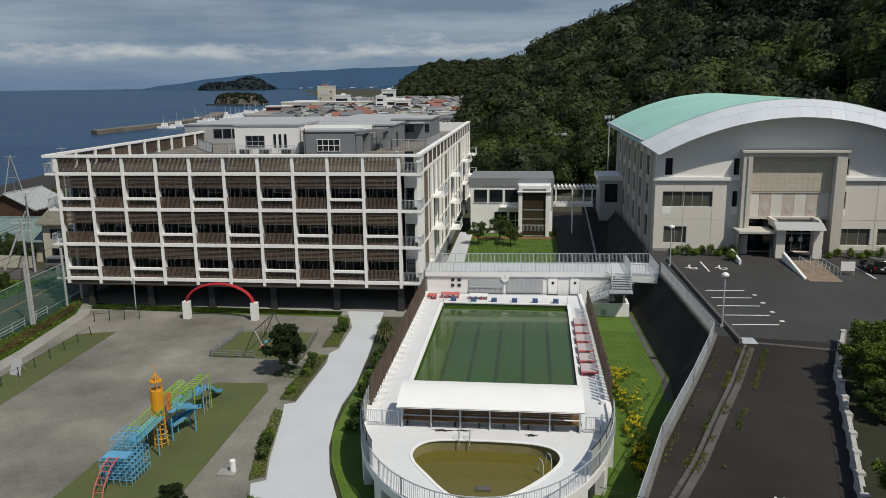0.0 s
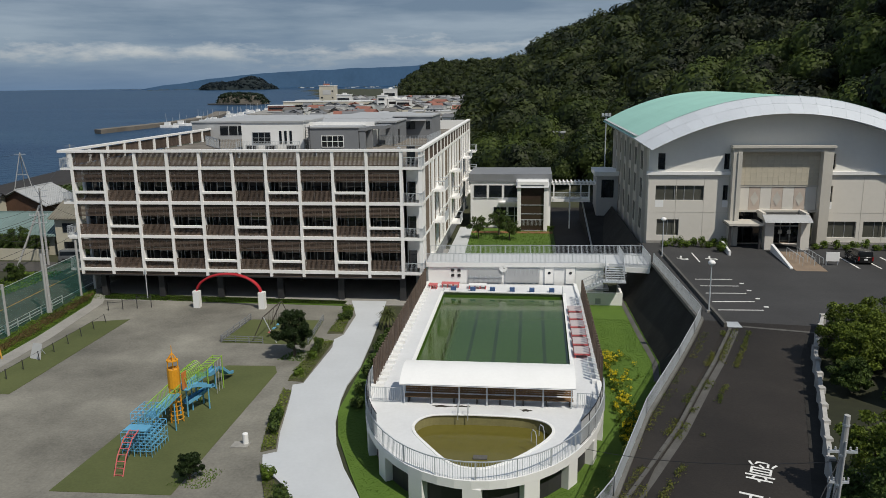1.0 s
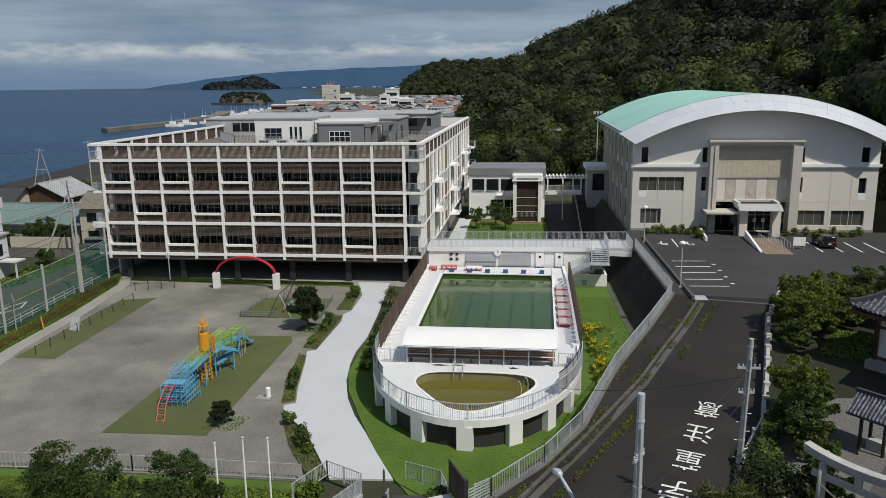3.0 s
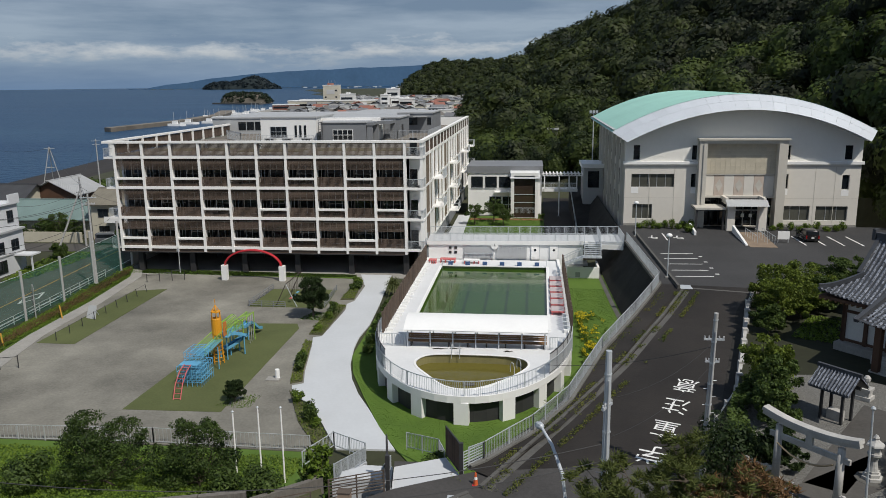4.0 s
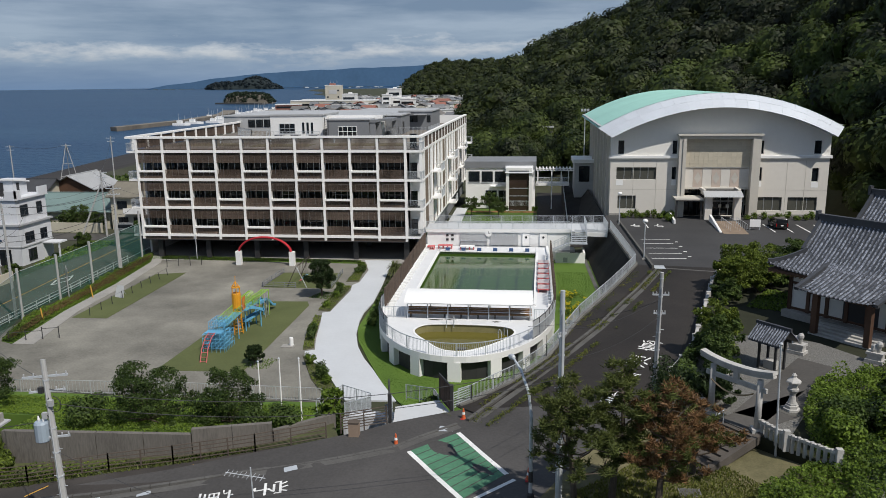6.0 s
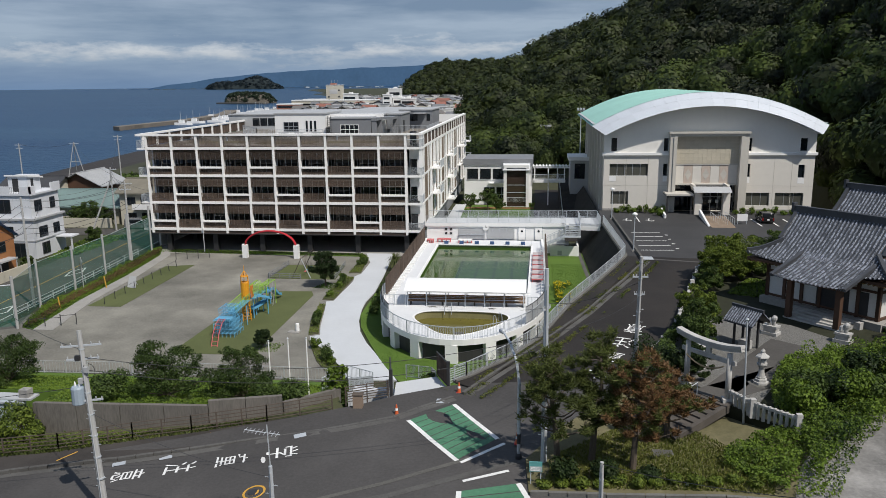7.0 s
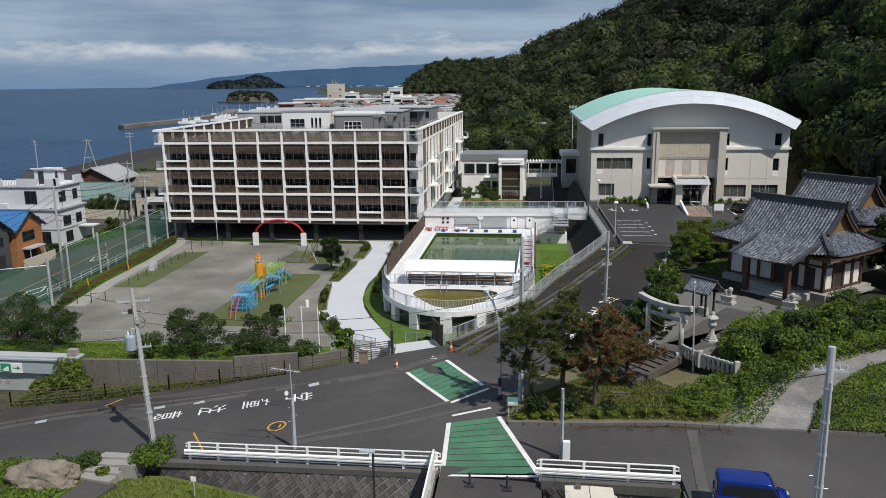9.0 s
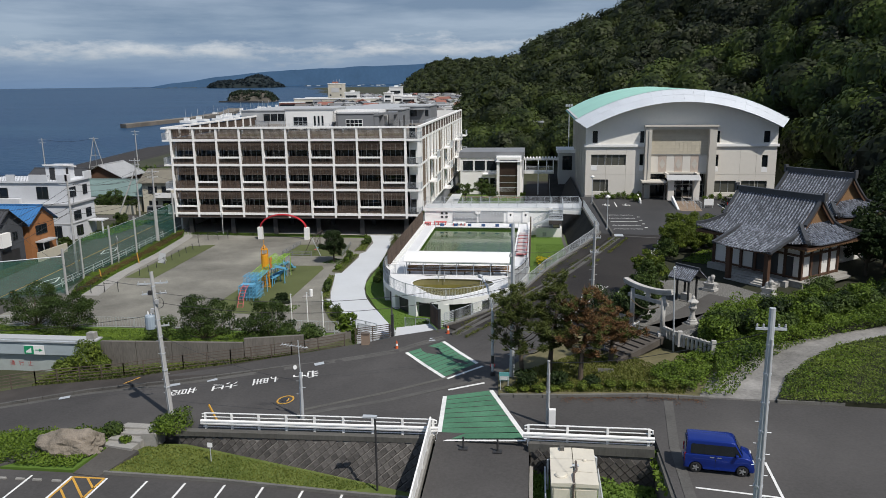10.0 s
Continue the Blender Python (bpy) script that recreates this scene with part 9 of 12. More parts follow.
for rr, mt in ((0.85, M_MARK_Y), (0.38, M_MARK_Y)):
    q = Geo()
    for j in range(24):
        a0, a1 = 2 * math.pi * j / 24, 2 * math.pi * (j + 1) / 24
        q.poly([(-10.6 + r_ * math.cos(a) * 0.72, 9.5 + r_ * math.sin(a) * 0.9, road_z(-10.6) + 0.02 + 0.075 * r_ * math.cos(a) * 0.72) for r_, a in ((rr, a0), (rr, a1), (rr - 0.17, a1), (rr - 0.17, a0))])
    mark("ring_mark", q, 0, "yellow ring painted round a manhole", mt)
mark("manhole", Geo().lathe([(0.34, road_z(-10.6) + 0.01), (0.34, road_z(-10.6) + 0.03)], 16, (-10.6, 9.5)), 0, "round iron manhole cover", M_DARK)
# flat black strip along the stone wall, laid as a drain
setting("gutter", stripe([(13.1, 29.6), (15.35, 34.1), (17.3, 40.6), (20.9, 53.0), (23.2, 58.5)], 0.7, flat, 0.02), M_WALLDARK, "dark drain strip along the stone wall", "gutter")
# green painted crossings with grooves
GP = [[(-3.37, 17.95), (-0.66, 20.3), (2.5, 15.2), (0.3, 12.6)], [(0.75, 9.2), (3.85, 9.9), (6.35, 2.4), (1.1, 2.7)]]
for k, p in enumerate(GP):
    zf = (lambda x, y: drive_z(x, y) + 0.016)
    m_ = Geo()
    for i in range(9):
        t0, t1 = i / 9, (i + 1) / 9 - 0.012
        e_ = []
        for t in (t0, t1):
            e_.append([Vector(p[0]).lerp(Vector(p[3]), t), Vector(p[1]).lerp(Vector(p[2]), t)])
        m_.poly([(v.x, v.y, zf(v.x, v.y)) for v in (e_[0][0], e_[0][1], e_[1][1], e_[1][0])][::-1])
    mark("green_crossing", m_, 0, "green painted school crossing with dark grooves", M_GREENP)
    mark("crossing_line", stripe([p[0], p[3]], 0.28, flat, 0.02), 0, "white edge line of the green crossing")
    mark("crossing_line", stripe([p[1], p[2]], 0.28, flat, 0.02), 0, "white edge line of the green crossing")
mark("crossing_line", stripe([(0.55, 12.35), (2.95, 14.6)], 0.25, flat, 0.02), 0, "white stop line")
mark("crossing_line", stripe([(0.85, 10.25), (3.3, 11.3)], 0.25, flat, 0.02), 0, "white stop line")
mark("crossing_line", stripe([(0.95, 2.55), (6.3, 2.2)], 0.2, flat, 0.02), 0, "white edge line")
mark("drain_cover", Geo().box(-1.9, -0.9, 20.5, 21.2, 3.42, 3.45), 0, "steel drain grating", M_STEEL)
M_CONE = mat("orange_plastic", (0.60, 0.12, 0.04), 0.5, 0.1, 2)
for x, y in ((-4.3, 18.9), (-0.5, 22.3), (3.7, 14.3)):
    cn = thing("traffic_cone", "orange post cone with a white band", "cone", "traffic cones", (x, y, road_z(x) + 0.1))
    part("base", Geo().box(-0.18, 0.18, -0.18, 0.18, 0, 0.05), M_RED, cn)
    part("body", Geo().lathe([(0.14, 0.05), (0.05, 0.7), (0.03, 0.75)], 10), M_CONE, cn)
    part("band", Geo().lathe([(0.105, 0.35), (0.08, 0.5)], 10), M_WHITE, cn)
for x, y in ((2.7, 1.7), (4.7, 1.5)):
    bl = thing("bollard", "black flexible bollard on a square foot", "bollard", "ramp bollards", (x, y, 3.45))
    part("post", Geo().tube([(0, 0, 0), (0, 0, 0.75)], 0.06, 8), M_DARK, bl)
    part("foot", Geo().box(-0.25, 0.25, -0.2, 0.2, 0, 0.06), M_DARK, bl)

for x, y, mt_ in ((-20.6, 13.2, M_STEEL), (-17.9, 13.9, M_STEEL), (-10.0, 16.1, M_STEEL), (-28.6, 11.4, M_STEEL)):
    mark("drain_cover", stripe([(x - 0.35, y - 0.15), (x + 0.35, y + 0.15)], 0.5, flat, 0.03), 0, "pale steel drain plate at the kerb", mt_)
for a, b_ in (((-25.0, 13.6), (-24.3, 14.8)), ((-17.2, 15.2), (-16.3, 17.0))):
    mark("footway_line", stripe([a, b_], 0.12, lambda x, y: road_z(x) + 0.12, 0.012), 0, "faded yellow line across the footway", M_MARK_Y)
# guard rails
for pts, zt in (([(-14.6, 5.25), (0.75, 3.15)], None), ([(6.45, 2.05), (13.1, 1.0)], None)):
    gr = thing("guard_rail", "white steel guard rail with W-beam and two pipes", "guard rail", "guard rails")
    a, b_ = Vector(pts[0]), Vector(pts[1])
    n = round((b_ - a).length / 2.0)
    for i in range(n + 1):
        p = a.lerp(b_, i / n)
        z = road_z(p.x)
        part("post", Geo().box(p.x - 0.07, p.x + 0.07, p.y - 0.06, p.y + 0.06, z - 0.2, z + 1.05), M_WHITE, gr)
    za, zb = road_z(a.x), road_z(b_.x)
    part("top_pipe", Geo().tube([(a.x - 0.2, a.y, za + 0.8), (a.x - 0.2, a.y, za + 1.0), (a.x, a.y, za + 1.08), (b_.x, b_.y, zb + 1.08), (b_.x + 0.2, b_.y, zb + 1.0), (b_.x + 0.2, b_.y, zb + 0.8)], 0.045, 6), M_WHITE, gr)
    part("middle_pipe", Geo().tube([(a.x - 0.2, a.y, za + 0.82), (b_.x + 0.2, b_.y, zb + 0.82)], 0.035, 6), M_WHITE, gr)
    wb = Geo()
    prof = [(-0.19, 0.0), (-0.12, -0.10), (-0.04, -0.10), (0.0, -0.02), (0.04, -0.10), (0.12, -0.10), (0.19, 0.0)]
    for (s0, o0), (s1, o1) in zip(prof[:-1], prof[1:]):
        wb.poly([(a.x - 0.3, a.y - 0.08 + o0, za + 0.48 + s0), (b_.x + 0.3, b_.y - 0.08 + o0, zb + 0.48 + s0), (b_.x + 0.3, b_.y - 0.08 + o1, zb + 0.48 + s1), (a.x - 0.3, a.y - 0.08 + o1, za + 0.48 + s1)])
    part("w_beam", wb, M_WHITE, gr)
    part("low_pipe", Geo().tube([(a.x - 0.2, a.y, za + 0.14), (b_.x + 0.2, b_.y, zb + 0.14)], 0.03, 5), M_WHITE, gr)

# masonry wall of diamond stones under the left rail
M_BLOCK = mat("dark_masonry_block", (0.062, 0.057, 0.053), 0.9, 0.4, 1.2, 0.4, rand=0.35, tint=(0.095, 0.088, 0.082))
M_MORTAR = mat("lime_stained_mortar", (0.03, 0.028, 0.026), 0.9, 0.5, 0.9, 0.2, tint=(0.27, 0.26, 0.245))


def masonry(t, f):
    """A point of the battered wall: t along it, f from foot to top."""
    x = -16.5 + 17.1 * t
    foot, top = Vector((x, 5.0 - 4.35 * t, 0.9)), Vector((x, 5.12 - 2.15 * t, 1.98 + 1.3 * t))
    return foot.lerp(top, f)


q = Geo()
for i in range(20):
    q.poly([masonry(i / 20, 0), masonry((i + 1) / 20, 0), masonry((i + 1) / 20, 1), masonry(i / 20, 1)])
wl_ = setting("wall_masonry", q, M_MORTAR, "dark masonry wall of diamond-set stones with pale mortar stains", "wall")
stone_me = Geo()
stone_me.v = [(0, -0.24, 0.07), (0.24, 0, 0.07), (0, 0.24, 0.07), (-0.24, 0, 0.07), (0, -0.275, 0), (0.275, 0, 0), (0, 0.275, 0), (-0.275, 0, 0)]
stone_me.f = [(0, 1, 2, 3), (4, 5, 1, 0), (5, 6, 2, 1), (6, 7, 3, 2), (7, 4, 0, 3)]
stone_me = stone_me.mesh("stone", M_BLOCK)
for j in range(11):
    for i in range(31):
        t = (0.3 + (i + 0.5 * (j % 2)) * 0.57) / 17.1
        L_ = (masonry(t, 1) - masonry(t, 0)).length
        f_ = (0.12 + j * 0.285) / L_
        if t > 0.985 or f_ * L_ > L_ - 0.2:
            continue
        e1, e2 = (masonry(t + 0.01, f_) - masonry(t - 0.01, f_)).normalized(), (masonry(t, 1) - masonry(t, 0)).normalized()
        e3 = e1.cross(e2).normalized()
        e2 = e3.cross(e1)
        ob = piece("stone", stone_me, wl_)
        mt_ = Matrix((e1, e2, e3)).transposed().to_4x4()
        mt_.translation = masonry(t, f_)
        ob.matrix_local = mt_
setting("wall_cap", Geo().beam((-16.6, 5.15, 2.02), (0.9, 2.95, 3.34), 0.5, 0.32), M_CONC_D, "grey concrete cap under the guard rail", "wall")
setting("wall_cap", Geo().beam((6.5, 1.85, 3.75), (13.4, 0.75, 4.25), 0.5, 0.5), M_CONC_D, "grey concrete cap under the guard rail", "wall")
wr_ = setting("wall_right", Geo().poly([(6.6, 1.5, 1.1), (13.4, 0.4, 1.1), (13.4, 0.6, 4.1), (6.6, 1.65, 3.6)]), M_BLOCK, "dark masonry wall below the guard rail", "wall")
for j in range(5):
    for i in range(12):
        u = (i + 0.5 * (j % 2)) * 0.57 + 0.3
        if u < 6.6:
            ob = piece("stone", stone_me, wr_)
            mt_ = Matrix(((0.987, -0.159, 0), (0.008, 0.05, 0.998), (-0.159, -0.987, 0.05))).transposed().to_4x4()
            mt_.translation = (6.7 + u, 1.56 - u * 0.159, 2.35 + j * 0.285)
            ob.matrix_local = mt_
setting("wall_right", Geo().poly([(13.4, 0.6, 1.0), (13.4, -40, 1.0), (13.5, -40, 4.4), (13.5, 0.6, 4.3)]).poly([(13.5, -40, 4.4), (13.9, -40, 4.4), (13.9, 0.8, 4.35), (13.5, 0.6, 4.3)]), M_CONC_D, "dark concrete wall beside the upper lot", "wall")
setting("wall_right", Geo().box(6.55, 6.75, -30, 2.0, 0.4, 2.6), M_CONC, "low concrete wall beside the ramp", "wall")
setting("wall_left", Geo().poly([(0.75, 3.1, 1.0), (0.75, -30, 0.3), (0.75, -30, 1.3), (0.75, 3.1, 3.6)]).poly([(0.45, 3.1, 1.0), (0.45, -30, 0.3), (0.45, -30, 1.3), (0.45, 3.1, 3.6)][::-1]).poly([(0.45, 3.1, 3.6), (0.75, 3.1, 3.6), (0.75, -30, 1.3), (0.45, -30, 1.3)]), M_CONC, "concrete wall beside the ramp", "wall")
rf = thing("ramp_fence", "white panel railing down the side of the ramp", "railing")
part("panel", Geo().beam((0.6, 3.1, 4.25), (0.6, -10, 3.1), 0.06, 0.75), M_WHITE, rf)
part("top_rail", Geo().beam((0.6, 3.1, 4.7), (0.6, -10, 3.55), 0.1, 0.08), M_WHITE, rf)
for i in range(8):
    y = 3.0 - i * 1.8
    z = 3.55 - (3.1 - y) * 0.088
    part("post", Geo().box(0.55, 0.65, y - 0.05, y + 0.05, z - 0.2, z + 1.2), M_WHITE, rf)
# lower car park: kerb, bank, lines
slab("bank", [(-19.3, 0.9), (-18.6, 4.6), (-15.8, 4.75), (-6.5, 2.2), (-2.2, 0.95), (0.4, 0.1), (0.4, -0.35), (-4, 0.0), (-12, 0.75)], lambda x, y: 1.24 + max(0, 0.03 * (y - 0.8)), mat("patchy_lawn", (0.058, 0.105, 0.016), 0.95, 0.3, 0.5, 0.15, fine=40, tint=(0.15, 0.165, 0.045)), "sloping patchy lawn below the masonry wall", "lawn", 0.4, 1.5)
grass("bank_grass", [(-19.1, 1.1), (-18.4, 4.5), (-15.8, 4.5), (-2.2, 0.8), (-4, 0.2), (-12, 0.9)], lambda x, y: 1.24 + max(0, 0.03 * (y - 0.8)), 200, 0.10, leaf_mat("bank_blades", (0.062, 0.110, 0.016), (0.19, 0.215, 0.05), 0.7), "green bank grass", 14)
setting("kerb", Geo().beam((-19.3, 0.8, 1.28), (-12, 0.6, 1.28), 0.2, 0.2).beam((-12, 0.6, 1.28), (-4, -0.1, 1.28), 0.2, 0.2).beam((-4, -0.1, 1.28), (0.4, -0.4, 1.28), 0.2, 0.2), M_KERB, "grey kerb of the lower car park", "kerb")
for x in (-26.2, -23.6, -16.2, -13.8, -11.35, -9.0, -6.55, -4.15, -1.8):
    mark("bay_line", Geo().box(x - 0.07, x + 0.07, -5.4, 0.2, 1.205, 1.213), 0, "white parking bay line")
for x in (-21.1, -18.8):
    mark("bay_line", Geo().box(x - 0.07, x + 0.07, -5.4, 0.3, 1.205, 1.213), 0, "white parking bay line")
for xa, ya, xb, yb in ((-20.0, 0.2, -18.95, -0.95), (-20.85, 0.05, -18.95, -2.05), (-20.85, -1.2, -18.95, -3.3), (-20.85, -2.45, -18.95, -4.55), (-20.95, 0.3, -20.95, -5.2), (-18.97, 0.3, -18.97, -5.2)):
    mark("hatch_line", Geo().beam((xa, ya, 1.211), (xb, yb, 1.211), 0.13, 0.012), 0, "yellow no-parking hatch", M_MARK_Y)
mark("hatch_line", Geo().beam((-20.9, 0.25, 1.21), (-18.9, 0.25, 1.21), 0.14, 0.012), 0, "yellow no-parking hatch", M_MARK_Y)
for x in (-25.2, -24.0, -22.9, -21.65):
    setting("wheel_stop", Geo().box(x - 0.28, x + 0.28, -0.42, -0.28, 1.2, 1.3), M_CONC, "concrete wheel stop", "kerb")
slab("steps_path", [(-21.2, 0.6), (-19.4, 0.4), (-18.3, 3.2), (-20.4, 3.7)], lambda x, y: 1.25 + 0.12 * (y - 0.5), M_ASPH2, "asphalt path up from the car park", "path", 0.3, 1.5)
ss = thing("concrete_steps", "broad pale concrete steps up to the road", "steps")
for i in range(4):
    part("step", Geo().prism([(-20.9 + 0.05 * i, 3.5 + i * 0.6), (-18.7 + 0.2 * i, 3.1 + i * 0.75), (-18.5 + 0.2 * i, 5.9), (-20.5, 6.0)], 1.2, 1.72 + i * 0.13), M_CONC, ss)
part("side_block", Geo().box(-18.6, -17.6, 4.2, 5.4, 1.2, 2.25), M_CONC, ss)
# rock with shrubs
bm = bmesh.new()
bmesh.ops.create_icosphere(bm, subdivisions=4, radius=1.0)
for v in bm.verts:
    s = 1 + 0.28 * noise.noise(v.co * 1.7) + 0.12 * abs(noise.noise(v.co * 5.0))
    s += 0.10 * noise.noise(Vector((v.co.x * 9, v.co.y * 9, v.co.z * 3)))
    v.co = Vector((v.co.x * 2.2 * s, v.co.y * 1.1 * s, v.co.z * 1.1 * s))
me = bpy.data.meshes.new("garden_rock")
bm.to_mesh(me)
bm.free()
me.materials.append(mat("weathered_rock", (0.27, 0.235, 0.19), 0.9, 0.6, 0.9, 0.9, tint=(0.15, 0.125, 0.10), stretch=(1.6, 1, 0.4)))
ob = tagged(new("garden_rock", me), "large weathered brown rock among shrubs", "rock")
ob.location = (-22.7, 3.2, 1.75)
slab("rock_bed", [(-40, 0.8), (-21.4, 0.9), (-20.6, 3.6), (-21, 5.6), (-27, 0.9 + 4.0), (-40, 1.2)], lambda x, y: 1.3 + 0.12 * max(0, y - 1), M_GRASS, "planted bed round the rock", "bed", 0.3)
scrub("rock_bed_shrubs", [(-40, 0.85), (-21.4, 1.0), (-20.9, 3.4), (-21.2, 5.4), (-27, 4.8), (-40, 1.3)], lambda x, y: 1.3 + 0.12 * max(0, y - 1), 150, 0.75, 0.09, L_HEDGE, "mixed low shrubs round the rock", seed=41)
bush(-20.9, 4.9, 1.6, 0.8, 1.1, L_TREE, 900, "dense green shrub beside the rock")
bush(-16.9, 5.3, 1.9, 1.6, 1.35, L_HEDGE, 1700, "rounded bright green shrub at the rail end", size=0.11)
bush(-19.6, 4.1, 1.6, 0.5, 0.5, L_HEDGE, 300, "low green shrub beside the steps")
yp = thing("warning_post", "leaning yellow and black warning post", "post", "warning posts", (-14.0, 5.9, 2.3))
part("post", Geo().beam((0, 0, 0), (-0.7, 0.2, 1.3), 0.1, 0.1), M_MARK_Y, yp)
sp = thing("small_sign", "small white plate on a stake", "sign", "", (-13.2, 2.6, 1.7))
part("stake", Geo().tube([(0, 0, -0.3), (0, 0, 0.9)], 0.03, 5), M_STEEL, sp)
part("plate", Geo().box(-0.16, 0.16, -0.03, 0.0, 0.65, 0.95), M_WHITE, sp)
ll = thing("lamp_post", "slim dark lamp post with a flat head", "lamp", "", (-2.2, 0.4, 1.2))
part("pole", Geo().tube([(0, 0, 0), (0, 0, 4.6)], 0.06, 8), M_DARK, ll)
part("head", Geo().box(-0.7, 0.1, -0.14, 0.14, 4.6, 4.7), M_STEEL, ll)
# right lower yard with the white tank unit
slab("lower_verge", [(6.75, -40), (13.4, -40), (13.4, 0.5), (6.75, 1.5)], 2.2, M_GRASS, "rough grass below the guard rail", "verge", 0.3)
scrub("lower_weeds", [(10.4, -8), (13.3, -8), (13.3, 0.3), (10.4, 0.7)], lambda x, y: 2.2, 110, 0.9, 0.12, L_GRASS, "tall green weeds", seed=42)
scrub("lower_weeds", [(6.8, -8), (7.5, -8), (7.5, 1.2), (6.8, 1.3)], lambda x, y: 2.2, 110, 0.6, 0.1, L_GRASS, "tall green weeds", seed=43)
scrub("wall_weeds", [(13.0, -3), (14.3, -4), (14.4, 1.4), (13.2, 1.6)], lambda x, y: 3.7, 70, 0.9, 0.13, L_HEDGE, "weeds growing over the wall edge", seed=44)
tk = thing("water_tank", "white panelled water tank unit with roof hatches and pipes", "tank")
M_CREAM = mat("cream_tank_panel", (0.62, 0.58, 0.49), 0.55, 0.12, 0.6, 0.05)
for xa, xb in ((7.66, 8.86), (8.9, 10.08)):
    for ya, yb in ((-3.1, -1.85), (-1.81, -0.5), (-0.46, 0.85)):
        part("roof_panel", Geo().prism([(xa, ya), (xb, ya), (xb, yb), (xa, yb)], 4.02, lambda x, y: 4.2 + (0.05 if 8.5 < x < 9.2 else 0)), M_CREAM, tk)
part("body", Geo().box(7.72, 10.02, -3.02, 0.8, 1.6, 4.02), M_CREAM, tk)
for z in (1.7, 2.45, 3.2):
    for x in (7.8, 8.95):
        part("side_panel", Geo().box(x, x + 1.05, -3.08, -3.02, z, z + 0.66), M_CREAM, tk)
part("plinth", Geo().box(7.6, 10.15, -3.2, 0.9, 1.1, 1.6), M_CONC, tk)
for x, y, r in ((9.5, -0.6, 0.12), (8.2, -2.3, 0.32)):
    part("hatch", Geo().lathe([(r, 4.18), (r, 4.28), (r * 0.8, 4.34), (0.02, 4.36)], 14, (x, y)), M_CREAM, tk)
part("vent_box", Geo().box(8.2, 8.45, 0.45, 0.75, 4.2, 4.4), M_CONC_D, tk)
M_RUST = mat("brown_pipe", (0.10, 0.08, 0.07), 0.6, 0.3, 1.5)
part("pipe", Geo().tube([(9.0, -1.1, 4.45), (9.0, -2.1, 4.45), (8.85, -2.3, 4.4), (8.8, -3.15, 4.2), (8.8, -3.15, 1.6)], 0.06, 6), M_RUST, tk)
part("pipe", Geo().tube([(8.8, -1.5, 4.4), (9.15, -1.5, 4.4)], 0.07, 6), M_STEEL, tk)
for x, yb in ((7.55, -0.2), (10.2, 0.3)):
    part("pipe", Geo().tube([(x + (0.2 if x < 9 else -0.2), yb, 4.1), (x, yb, 4.0), (x, yb, 1.3)], 0.07, 6), M_STEEL, tk)
for x in (7.4, 10.3):
    for y in (-3.0, -2.0, -1.0, 0.0):
        part("stay", Geo().box(x - 0.04, x + 0.04, y - 0.04, y + 0.04, 1.3, 3.4), M_STEEL, tk)
    part("stay_rail", Geo().box(x - 0.03, x + 0.03, -3.1, 0.1, 3.36, 3.44), M_STEEL, tk)
for y in (-3.0, -2.0):
    part("green_post", Geo().box(6.9, 6.95, y - 0.03, y + 0.03, 1.3, 2.6), M_GRN, tk)
# upper right lot
setting("gutter", stripe([(15.2, 7.4), (14.5, 1.0), (14.2, -12)], 0.55, flat, 0.014), M_GUTTER, "pale concrete drain channel at the lot", "gutter")
mark("bay_line", stripe([(14.8, -3.3), (18.7, -3.9)], 0.14, flat), 0, "white parking bay line")
mark("bay_line", stripe([(18.7, -6), (18.95, -0.3)], 0.14, flat), 0, "white parking bay line")
car("parked_car", "metallic blue boxy mini van parked in the upper lot", 16.3, -1.15, 4.46, -7, 3.4, 1.48, 1.79, 0.52, 0.42, M_CARBLUE)
for i in range(14):
    x = 21.9 + i * 2.6
    setting("kerbstone", Geo().beam((x, 7.75 - 0.01 * i, 4.5), (x + 2.55, 7.7 - 0.01 * i, 4.5), 0.22, 0.3), M_KERB, "", "kerb")

# ---------------------------------------------------------------- bank between yard and road


def bank_z(x, y):
    return float(np.interp(y, [18, 21, 26, 31.5], [3.2, 2.6, 0.9, 0.0])) if y > 15 else road_z(x)


slab("bank", [(-52, 24.8), (-31.2, 24.8), (-29.4, 18.2), (-17, 18.8), (-12.3, 20.1), (-9.2, 22.8), (-8.5, 26), (-12.2, 31.8), (-52, 31.8)], bank_z, M_GRASS, "overgrown grassy bank below the schoolyard", "bank", 2.5, 2.0)
slab("verge_strip", [(-46, 8.4), (-32.8, 13.7), (-25.8, 14.7), (-21.4, 16.0), (-17.7, 16.9), (-13.0, 18.4), (-8.9, 19.6), (-8.2, 20.2), (-9.2, 22.6), (-12.2, 19.9), (-17, 18.6), (-30, 18.0), (-31, 18.4), (-46, 18.4)], lambda x, y: road_z(x) + 0.1 - max(0, -31 - x) * 0.12, mat("weedy_brown_soil", (0.085, 0.078, 0.045), 0.95, 0.5, 0.3, 0.3, tint=(0.055, 0.075, 0.02)), "weedy strip before the concrete wall", "verge", 0.5)
M_OLDWALL = mat("streaked_old_concrete", (0.20, 0.185, 0.165), 0.92, 0.55, 0.7, 0.3, tint=(0.075, 0.068, 0.06), stretch=(1, 1, 0.2))
CW = [(-29.2, 17.9), (-17, 18.5), (-12.3, 19.8), (-9.0, 22.6)]
